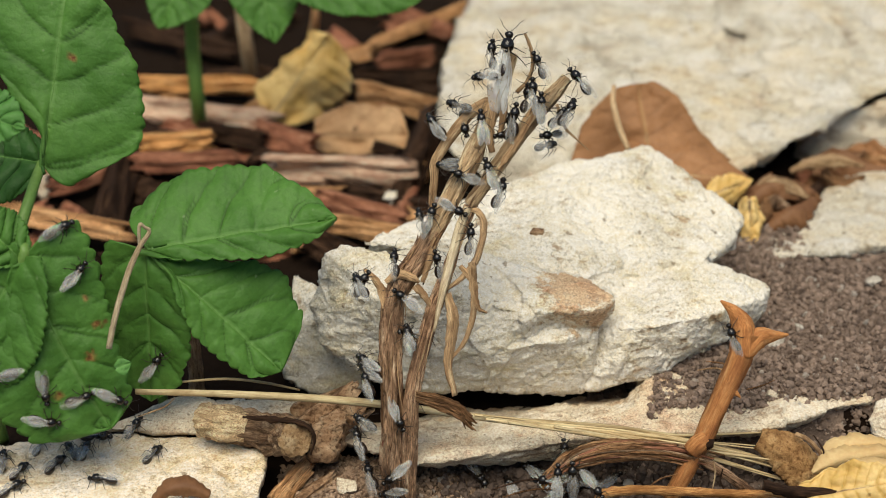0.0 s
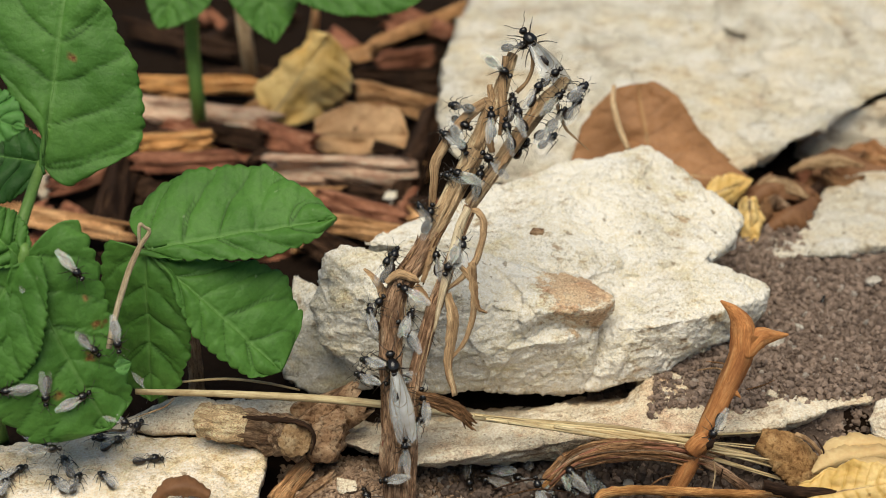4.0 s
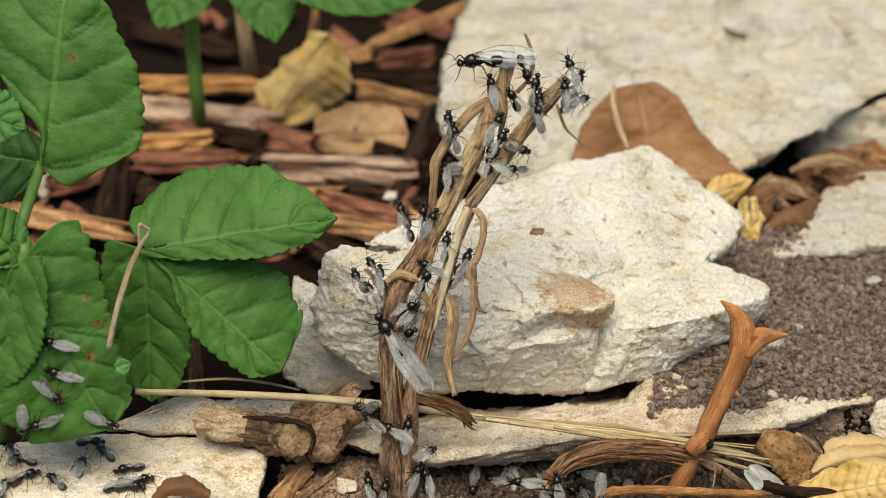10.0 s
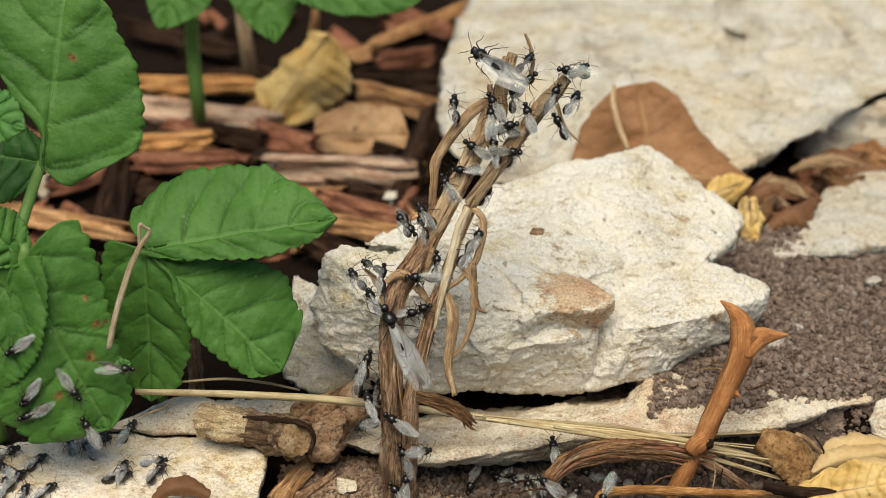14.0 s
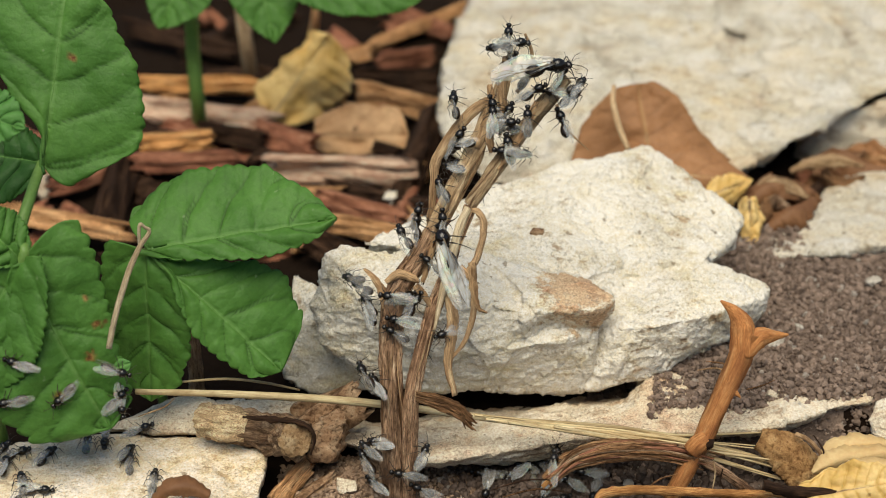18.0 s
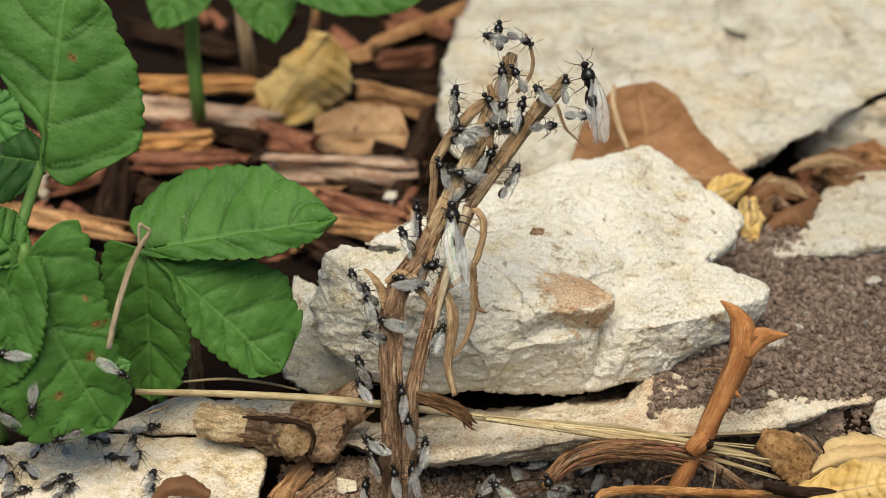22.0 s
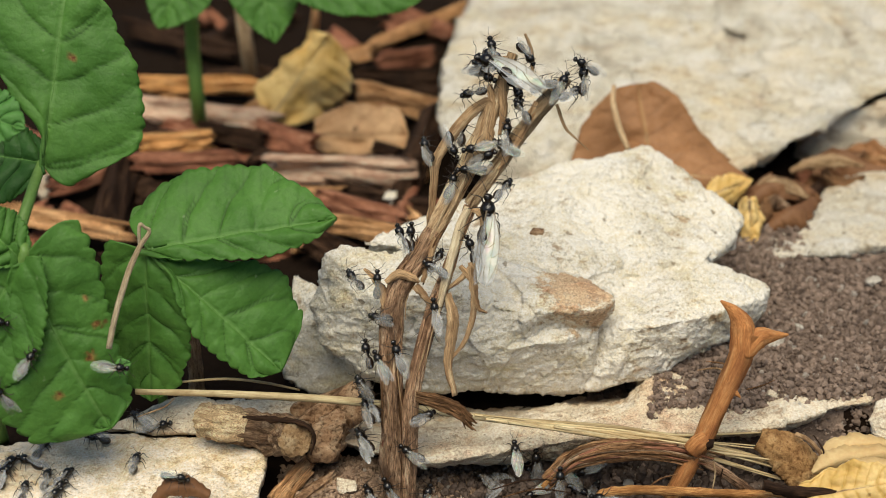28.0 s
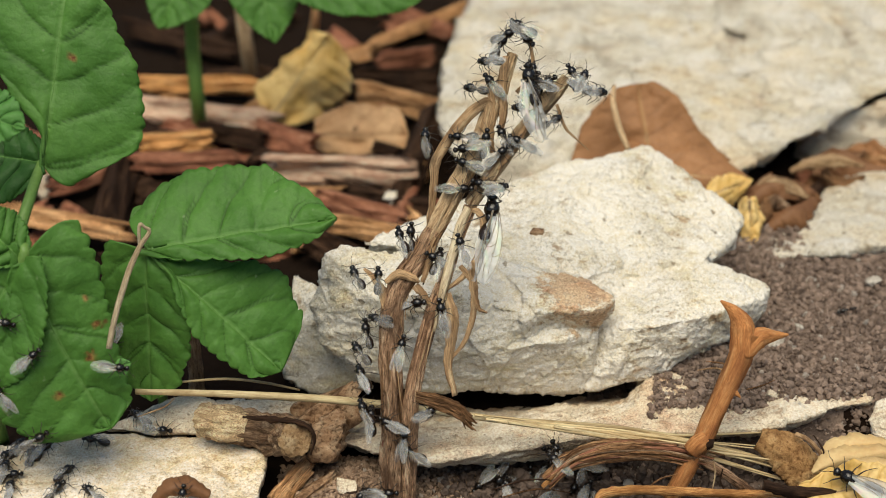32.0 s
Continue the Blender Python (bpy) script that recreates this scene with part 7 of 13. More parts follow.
    walk(SWARM[17], [(0,at(11.3,16.6,50.4,-5,-55,99)),(1,at(8.6,18.5,51.1,7,-54,32)),(2,at(12.3,19.6,54.4,-44,-48,90)),(3,at(12.5,17.3,51.8,-23,-61,100)),(6,at(13,16.6,50.2,-15,-62,90)),(7,at(10.4,17.1,50.5,-3,-73,90)),(8,at(12.1,19.6,54.2,-17,-57,90)),(8.33,at(12.2,20.1,52.2,-62,-48,80)),(8.67,at(12.2,20.6,50.2,-103,-45,64)),(9,at(12.3,21,48.2,-145,-51,49)),(10,at(12.3,21,48.2,-145,-51,49)),(10.33,at(12.4,19.8,49.4,-99,-46,67)),(10.67,at(12.6,18.5,50.6,-53,-51,84)),(11,at(12.7,17.2,51.8,0,-63,90)),(12,at(12.7,17.2,51.8,-9,-62,101)),(13,at(12.5,17.2,51.8,-17,-57,102)),(14.5,at(12.6,16.6,50.9,-3,-60,90)),(17,at(12.8,16.8,51.3,-5,-57,90)),(18,at(12.8,16.8,51.3,-5,-57,90)),(19,at(12.9,16.5,50.9,6,-64,90)),(20,at(12.8,16.8,51.3,-5,-57,90)),(20.5,at(10.8,16.5,49.9,-62,-46,165)),(21,at(8.8,16.1,48.5,-75,-11,-159)),(22,at(8.7,16.1,49,-66,-7,-168)),(23,at(12.9,19.4,54.6,-60,-13,161)),(24,at(8.5,17.3,48.5,-71,3,138)),(25,at(10.7,19.9,53.4,-64,-3,133)),(28,at(11.1,21.5,56.2,-64,4,136)),(29,at(13,22.7,58.6,-64,-3,133)),(30,at(13.4,22.7,58.6,-64,-3,133)),(31,at(13.4,23.3,59.6,-64,4,136)),(32,at(16.3,23.6,61,-56,-22,158))])
    walk(SWARM[18], [(0,at(20,15.5,48.5,-70,-10,-141)),(1,at(20.3,15.6,48.8,-71,-3,-138)),(2,at(20.5,15.6,48.8,-71,-3,-138)),(2.33,at(20.8,16,50.3,-72,-42,-162)),(2.67,at(21,16.5,51.9,-21,-72,128)),(3,at(21.3,16.9,53.4,46,-47,43)),(6,at(21.5,17.1,52.6,71,-30,28)),(6.33,at(19.5,17.4,50.3,120,-33,36)),(6.67,at(17.5,17.8,48.1,171,-41,38)),(7,at(15.6,18.1,45.8,-131,-46,32)),(7.33,at(15.7,17.2,47.4,-73,-60,23)),(7.67,at(15.9,16.3,48.9,3,-60,-5)),(8,at(16,15.4,50.5,62,-47,-15)),(9,at(18.8,16.1,52.1,-13,-51,90)),(10,at(19,17.1,53.2,-20,-57,90)),(11,at(17.5,16.9,52.6,-46,-43,90)),(12,at(21.2,17.1,53.9,36,-61,46)),(13,at(20.8,16.6,51.7,17,-50,115)),(14.5,at(21.7,16,50.1,-6,-54,147)),(15.75,at(21.9,16.9,51.5,48,-62,68)),(17,at(22.1,17.7,53,76,-39,13)),(17.5,at(21.2,17.4,53.5,-20,-59,121)),(18,at(20.4,17.2,54,-51,-4,167)),(19,at(22.5,19.2,57,-66,-17,151)),(19.5,at(18.9,20.8,57.9,-10,-61,80)),(20,at(15.2,22.4,58.7,57,-23,-2)),(21,at(14.7,22.6,59,58,-28,-14)),(22,at(17.2,22.6,59,58,27,11)),(22.5,at(18.4,22.3,58.3,67,-1,36)),(23,at(19.6,22,57.6,63,-30,59)),(24,at(18.8,22.4,58.3,63,-30,59)),(25,at(18.1,22,57.6,63,-30,59)),(26.5,at(17.9,21.9,57.2,66,14,39)),(28,at(17.7,21.7,56.9,47,55,7)),(29,at(16,21.1,57.6,36,49,-59)),(29.5,at(16.6,20.1,55.1,-37,31,-125)),(30,at(17.3,19.2,52.6,-66,-18,-143)),(30.33,at(15.6,19.8,51.1,-60,-46,-106)),(30.67,at(14,20.4,49.6,-97,-67,-33)),(31,at(12.3,21,48.2,-145,-51,49)),(31.33,at(14.2,21.2,50.6,162,-65,58)),(31.67,at(16.2,21.4,53.1,83,-66,94)),(32,at(18.1,21.6,55.5,26,-53,107))])
    walk(SWARM[19], [(0,at(-1,-2.2,5.6,-64,38,-165)),(1,at(-1,-2.2,6,-67,38,-165)),(2,at(0.7,-2.2,5.1,-72,27,167)),(3,at(-1.3,-2.2,5.1,-71,25,161)),(6,at(-1.3,-2.1,6.1,-74,19,163)),(7,at(-1.7,-2.1,5,-72,10,161)),(7.5,at(-2,-1.7,4.8,-76,-26,142)),(8,at(-2.3,-1.3,4.5,-60,-61,111)),(8.5,at(-2.8,-1.6,4.3,-65,-29,126)),(9,at(-3.4,-1.8,4.2,-62,4,136)),(10,at(-3.8,-1.1,4.4,-65,-46,119)),(11,at(-4.6,-1.1,3.5,-71,-24,130)),(12,at(-3.8,-1.2,3,-69,-35,125)),(13,at(-3.6,-1.2,2.1,-72,-18,132)),(13.5,at(-1.9,-0.1,3.9,-102,-30,103)),(14,at(-0.1,0.9,5.7,-128,-54,79)),(14.5,at(1.6,2,7.4,-155,-82,63)),(18,at(1.6,2,7.4,-155,-82,63)),(18.5,at(-0.6,0.6,9.6,-32,-71,5)),(19,at(-2.9,-0.8,11.8,15,-57,25)),(20,at(0.3,-1.6,10.7,57,-53,34)),(21,at(-4.6,-1,2.7,46,-38,-18)),(21.5,at(-2.4,-1.7,4.7,38,-64,20)),(22,at(-0.3,-2.4,6.6,-33,-70,119)),(23,at(-0.3,-2.4,6.6,-5,-73,90)),(24,at(-0.3,-2.3,7,-32,-69,119)),(24.33,at(0.3,-0.9,7.1,-68,-69,95)),(24.67,at(1,0.6,7.3,-105,-74,72)),(25,at(1.6,2,7.4,-155,-82,63)),(29,at(1.6,2,7.4,-155,-82,63)),(29.33,at(1.5,0.7,8,-27,-77,-9)),(29.67,at(1.4,-0.6,8.5,18,-64,3)),(30,at(1.3,-1.9,9.1,55,-57,26)),(30.33,at(1.4,-0.6,8.5,18,-64,3)),(30.67,at(1.5,0.7,8,-27,-77,-9)),(31,at(1.6,2,7.4,-155,-82,63)),(32,at(1.6,2,7.4,-155,-82,63))])
    walk(SWARM[20], [(0,at(7.7,18.9,51.5,-68,3,137)),(1,at(8.1,19.1,51.9,-68,11,140)),(2,at(8.1,18.7,51.2,-68,7,139)),(3,at(8.1,18.9,51.5,-68,7,139)),(6,at(7.3,18.2,50.3,-67,18,143)),(7,at(6.9,17.9,49.9,-64,32,150)),(8,at(6.6,17.6,49.4,-67,18,143)),(9,at(7.4,16.2,49.3,-51,-23,159)),(10,at(7.7,15.8,48.8,-13,-61,111)),(11,at(8,16.7,50.1,-3,-53,90)),(11.33,at(9.1,17.8,48.9,-52,-44,79)),(11.67,at(10.3,18.9,47.7,-97,-43,62)),(12,at(11.4,20,46.5,-145,-51,49)),(14.5,at(11.4,20,46.5,-145,-51,49)),(15.33,at(12.3,19.1,48.2,-83,-54,47)),(16.17,at(13.1,18.3,50,-18,-54,40)),(17,at(14,17.4,51.8,44,-51,37)),(18,at(14.9,17.5,51.3,59,-35,54)),(19,at(15,17.3,50.9,62,-46,61)),(20,at(14.6,19.3,54.6,6,-61,90)),(21,at(13.8,17.3,51.7,49,-52,36)),(22,at(14,17.4,51.8,38,-54,32)),(23,at(13.7,17.5,52.2,37,-50,39)),(24,at(12.8,17,51.6,-21,-55,90)),(25,at(13.7,16.8,50.4,13,-63,68)),(28,at(16.3,16.7,52.2,-55,-22,117)),(29,at(16.4,17.6,52.7,-50,-18,115)),(29.5,at(15.9,17.9,51.2,-41,-26,154)),(30,at(15.4,18.1,49.6,-40,-38,-165)),(30.33,at(15.5,18.1,48.3,-45,-63,-123)),(30.67,at(15.5,18.1,47.1,-111,-70,-24)),(31,at(15.6,18.1,45.8,-131,-46,32)),(31.33,at(15.8,17.8,47.8,-118,-12,60)),(31.67,at(16.1,17.5,49.7,-89,12,95)),(32,at(16.4,17.2,51.7,-52,12,138))])
    walk(SWARM[21], [(0,at(12.2,13.3,44.8,-25,-47,119)),(0.5,at(11.3,13.9,45.6,-59,-42,169)),(1,at(10.4,14.4,46.5,-75,-22,-155)),(2,at(9.7,14.8,47.1,-53,1,168)),(3,at(11,14.3,46.3,-66,-17,-169)),(4.5,at(12.8,13.7,45.7,-34,-68,157)),(6,at(14.7,13,45.1,81,-48,41)),(7,at(14.6,14,47.5,19,-53,55)),(8,at(14.9,14.4,48.4,46,-27,-12)),(9,at(14.6,14.3,47.9,54,-4,-28)),(9.5,at(14.3,14.9,48,43,-33,-7)),(10,at(14.1,15.4,48.1,10,-53,34)),(11,at(15.8,15.1,49.5,54,-34,-2)),(12,at(15.7,15.8,49.7,53,-28,-14)),(13,at(15.5,15,50.1,52,-32,-17)),(14.5,at(14.8,15.1,50,59,-24,-32)),(17,at(14.4,15.1,50,59,-24,-32)),(18,at(15.2,15.2,50.4,59,-24,-32)),(18.33,at(15.3,16.2,48.9,14,-48,-34)),(18.67,at(15.4,17.1,47.3,-59,-61,0)),(19,at(15.6,18.1,45.8,-131,-46,32)),(19.33,at(15.3,17.6,47.3,-63,-60,1)),(19.67,at(15.1,17,48.8,6,-47,-31)),(20,at(14.9,16.5,50.3,49,-24,-31)),(20.5,at(15.2,17.3,50,44,-3,3)),(21,at(15.4,18.1,49.6,51,18,37)),(21.5,at(14.9,17.1,49.6,45,0,0)),(22,at(14.5,16.2,49.6,51,-18,-37)),(23,at(14.2,19,54.5,61,0,0)),(23.5,at(13.7,19.2,54.5,49,-39,25)),(24,at(13.2,19.4,54.6,-7,-60,90)),(25,at(14.3,19.1,55,-13,-68,118)),(26.5,at(13.3,19.8,54.9,69,-42,-2)),(28,at(12.3,20.4,54.7,56,5,-45)),(28.5,at(12.3,20.4,54.7,50,-30,-19)),(29,at(12.3,20.4,54.7,14,-55,31)),(29.5,at(12.7,19.9,54.7,-28,-58,98)),(30,at(13,19.4,54.6,-50,-39,146)),(31,at(12.3,20.4,54.7,-55,-12,130)),(31.5,at(13.2,21.6,56.8,-39,-48,99)),(32,at(14.2,22.9,58.9,26,-59,21))])
    walk(SWARM[22], [(0,at(1.6,2.8,25.7,-47,-24,108)),(1,at(2.1,2.8,25.7,-13,-49,59)),(2,at(2.8,3.5,25.6,27,-60,15)),(3,at(2,3.4,26.8,-46,-28,104)),(4.5,at(1.9,4.2,27.6,12,-20,57)),(6,at(1.8,5.1,28.3,51,17,35)),(7,at(2.6,4.7,27.6,52,18,37)),(8,at(1.8,3.8,25.9,52,18,37)),(8.5,at(2.1,3.8,26.8,12,-21,60)),(9,at(2.5,3.9,27.6,-49,-27,109)),(9.5,at(2.3,4.2,28.1,-4,-54,45)),(10,at(2.1,4.5,28.6,47,-31,-24)),(11,at(2.5,3.6,27,51,-17,-36)),(12,at(2.1,4.1,27.9,52,-18,-37)),(13,at(2.1,4.1,27.9,52,-18,-36)),(14.5,at(2.1,3.9,27.6,47,-31,-24)),(15.33,at(3.3,3.5,26.8,23,1,-58)),(16.17,at(4.5,3.1,26.1,-16,11,-102)),(17,at(5.7,2.7,25.3,-50,-9,-143)),(18,at(6,2.7,25.3,-53,-5,-135)),(19,at(5.1,3.7,24.3,-69,14,-164)),(20,at(5.4,2.5,25,-49,-1,-141)),(20.33,at(5.6,2.7,25.4,-36,-35,-178)),(20.67,at(5.7,3,25.9,11,-48,116)),(21,at(5.9,3.2,26.3,45,-23,63)),(22,at(5.9,2.9,25.7,49,-21,64)),(23,at(5.9,3.2,26.3,42,-30,70)),(24,at(5.3,2.6,26.4,52,-52,36)),(24.5,at(5.2,2.5,26.4,-29,-57,119)),(25,at(5,2.5,26.5,-62,-20,155)),(26,at(4.8,4,25.7,-96,-15,119)),(27,at(4.5,5.5,24.9,-127,-29,86)),(28,at(4.3,7,24,-151,-56,57)),(28.33,at(4.7,7.8,27.2,149,-48,72)),(28.67,at(5.2,8.7,30.3,103,-35,71)),(29,at(5.6,9.5,33.5,61,-27,60)),(30,at(5.5,9.3,33.1,61,-27,60)),(31,at(5.5,9.5,33.5,57,-37,67)),(32,at(5.6,9.5,33.5,57,-37,67))])
    walk(SWARM[23], [(0,at(13.9,17,47.9,-72,-3,-138)),(0.33,at(13,17.9,47.2,-62,-34,-100)),(0.67,at(12,18.8,46.6,-88,-62,-40)),(1,at(11.1,19.6,45.9,-145,-51,49)),(2,at(11.1,19.6,45.9,-145,-51,49)),(2.33,at(9.5,18.9,46.9,-114,-32,65)),(2.67,at(7.8,18.1,47.9,-83,-21,88)),(3,at(6.2,17.3,48.9,-51,-23,112)),(6,at(8.4,15.6,46.3,-59,4,172)),(7,at(8.7,15.9,46.9,-58,8,175)),(8,at(10.3,15,48,-56,-13,162)),(9,at(12.5,14.1,45.6,-47,-14,147)),(10,at(12.5,13.7,45.4,-47,-15,148)),(11,at(11,14.1,45.7,-68,-15,-172)),(12,at(9,13.3,44.7,-65,-3,-175)),(13,at(8.7,13.3,44.6,-62,-1,179)),(14.5,at(8.4,13.6,44.3,-67,0,-169)),(17,at(8,13.6,44.5,-63,-10,178)),(18,at(7,14.6,44.4,-54,8,136)),(19,at(7,14.6,44.3,-54,8,136)),(20,at(8.1,15.9,47.1,-52,12,138)),(21,at(6.9,13.8,44.2,-72,18,143)),(22,at(7.2,14.1,43.8,-61,6,169)),(23,at(7.8,15.5,47.2,-72,14,142)),(24,at(7.3,15.6,47.3,-72,18,143)),(25,at(7.8,15.6,47.3,-72,14,142)),(26.5,at(7.8,15.3,46.9,-43,66,-179)),(28,at(7.7,15.1,46.5,65,46,-61)),(28.5,at(7.5,15.3,47.5,-24,58,-149)),(29,at(7.3,15.6,48.4,-63,14,175)),(30,at(7.2,16,49,-58,8,166)),(31,at(8.4,15.9,48.5,-78,-3,-175)),(32,at(8.2,15.8,48.2,-74,-2,-176))])
    walk(SWARM[24], [(0,at(4.7,11.1,39.2,21,-49,59)),(1,at(4.7,11.3,38.9,43,-55,53)),(2,at(4.7,11,39.1,21,-49,59)),(3,at(4.4,11.4,39.2,21,-62,68)),(6,at(4.7,11.2,38.7,52,-47,42)),(7,at(4.5,11.2,38.8,17,-63,67)),(8,at(5.3,10.7,38.6,57,-50,39)),(9,at(5.2,10.8,38.8,20,-52,36)),(10,at(4.8,10.7,38.7,45,-50,39)),(11,at(6.5,11.1,40.2,-20,-61,111)),(12,at(5.8,12.4,41.1,-26,-49,113)),(13,at(5.4,12.5,40.9,-39,-38,120)),(14.5,at(3,11.7,38.6,-67,-21,127)),(17,at(3.2,11.9,39,-48,-56,99)),(18,at(2.8,11.7,37.8,-40,-55,90)),(18.33,at(3.4,10.5,36.1,44,-53,-6)),(18.67,at(4.1,9.4,34.5,64,-9,-41)),(19,at(4.7,8.2,32.8,57,37,-67)),(19.5,at(4.7,8.2,32.8,-34,59,-174)),(20,at(4.7,8.2,32.8,-64,4,136)),(21,at(4.7,8.2,32.8,-64,4,136)),(21.5,at(4.7,7.9,33,-45,-53,97)),(22,at(4.7,7.6,33.1,54,-47,-17)),(22.5,at(8.2,9.6,37,66,-49,7)),(23,at(11.8,11.7,40.9,77,-54,32)),(24,at(4.8,9.5,36.8,46,-48,42)),(25,at(4.3,11.4,39.1,42,-54,32)),(28,at(9.7,9,35.5,-3,-60,133)),(29,at(8.5,8.8,35.9,-28,-56,118)),(30,at(13.1,12.5,42.2,49,-25,61)),(31,at(9.4,12.5,43.3,62,3,5)),(32,at(8.9,12,42.3,61,-1,-1))])
    walk(SWARM[25], [(0,at(8.3,11,39.5,61,12,-36)),(1,at(6.8,9.7,37.1,42,55,-81)),(2,at(6.2,9.4,36.4,-10,66,-145)),(3,at(7.4,7.5,35.3,-41,49,-140)),(6,at(5.5,6.2,30.9,11,60,-80)),(6.33,at(6.8,7,32,72,37,-4)),(6.67,at(8.2,7.8,33.1,80,-6,25)),(7,at(9.5,8.6,34.2,62,-47,61)),(8,at(9.5,8.5,33.9,68,-35,55)),(9,at(9.4,8.1,33.2,68,-34,55)),(10,at(9.3,8.4,33.9,67,-36,54)),(11,at(9.5,8.8,34.6,64,-43,56)),(12,at(9.3,8.9,34.9,63,-41,50)),(13,at(9.4,9,35,64,-40,51)),(14.5,at(9.7,9,34.9,67,-36,54)),(15.75,at(8.9,10.2,37.2,-3,-54,98)),(17,at(8.2,11.4,39.5,-66,-31,136)),(18,at(6.1,10.5,38.7,16,-67,90)),(19,at(6.3,10.8,38.7,39,-48,41)),(20,at(7,13.7,43.1,-35,-52,133)),(21,at(5.3,14.5,44.2,-56,-35,112)),(22,at(5.8,14.1,44.6,-25,-64,141)),(23,at(8.8,16.1,48.7,-78,-29,-161)),(24,at(5.5,14.4,45.7,-19,-61,111)),(25,at(8.7,16.1,49,-62,-33,179)),(28,at(10,14.4,47,-57,10,-178)),(29,at(8.7,16,47.1,-56,10,-178)),(29.5,at(9.8,15.5,47.3,-49,-34,158)),(30,at(10.9,15,47.5,7,-63,90)),(30.5,at(10.3,14.8,47.1,-61,-37,173)),(31,at(9.7,14.7,46.8,-67,11,-159)),(32,at(8.9,14.7,46.9,-55,10,-177))])
    walk(SWARM[26], [(0,at(4.8,17.7,49.6,-60,-22,122)),(1,at(4.7,17.6,49.5,-60,-22,122)),(1.5,at(5.7,16.6,48.8,12,-45,49)),(2,at(6.7,15.5,48.1,61,0,0)),(3,at(7.6,15.4,47.4,59,62,-9)),(6,at(10.6,14,45.8,45,59,-21)),(6.33,at(10.3,15.4,45.1,143,43,61)),(6.67,at(10.1,16.9,44.3,176,-6,70)),(7,at(9.8,18.3,43.6,-140,-51,44)),(14.5,at(9.8,18.3,43.6,-140,-51,44)),(15.33,at(10.9,17.3,44.8,-163,-74,18)),(16.17,at(11.9,16.2,46,-13,-81,-177)),(17,at(13,15.2,47.2,-32,-58,156)),(18,at(14.8,14.3,48,-18,-48,105)),(19,at(14.8,14.3,48,-35,-39,129)),(20,at(13,14.2,46,26,-42,49)),(20.5,at(12.4,14.3,45.7,-29,-32,106)),(21,at(11.9,14.4,45.4,-55,5,135)),(22,at(12.2,15.1,44.9,-66,-19,-164)),(23,at(13,16.4,49.4,-81,-26,-142)),(23.5,at(12.2,15.1,47.3,-60,-12,175)),(24,at(11.3,13.9,45.3,-54,11,139)),(25,at(12.3,15.4,48.2,-56,-25,163)),(28,at(13.9,14.6,47.5,-47,-10,142)),(29,at(15.6,14.8,48.8,-59,-23,159)),(30,at(15.7,14.3,48.5,-67,-30,173)),(31,at(14.9,16.2,49.6,-53,0,129)),(32,at(19,18.2,54.9,-54,0,130))])
    walk(SWARM[27], [(0,at(-4.2,7.1,31.3,21,-59,20)),(1,at(-4.7,7.3,31.7,-55,-34,112)),(2,at(-4.7,7.5,32,-61,4,136)),(3,at(-2.1,8,33,-45,-47,97)),(6,at(-0.1,8.3,33.5,21,-59,20)),(7,at(2,10.5,35.5,27,-61,14)),(8,at(1.3,11.2,36.8,-51,-46,104)),(9,at(1.6,11.5,37.3,-62,-23,123)),(10,at(0.7,12.2,39.1,-60,-40,115)),(11,at(0.9,12.1,38.9,-64,-30,122)),(12,at(0.7,12.3,39.4,-62,-35,119)),(13,at(0.6,12.2,39.2,-63,-32,121)),(14.5,at(0.7,11.5,37.7,-60,-40,115)),(17,at(0.7,11.5,37.9,-64,-30,122)),(18,at(0.7,10.8,36.5,-64,-30,122)),(19,at(0.9,10.8,36.5,-64,-30,122)),(20,at(0.9,10.8,36.5,-60,-40,115)),(21,at(0.9,10.6,36.2,-64,-30,122)),(22,at(1,10.6,36.2,-64,-30,122)),(23,at(2.8,11.6,38.2,-40,-67,90)),(24,at(2.8,11.6,38.2,-9,-72,57)),(25,at(3.2,11.5,37.8,47,-63,-3)),(28,at(2,10.8,36.5,-40,-67,90)),(29,at(2,10.8,36.5,-40,-67,90)),(30,at(2,10.8,36.5,-56,-57,108)),(31,at(1.7,10.6,36.2,47,-63,-3)),(32,at(2,10.8,36.5,-40,-67,90))])
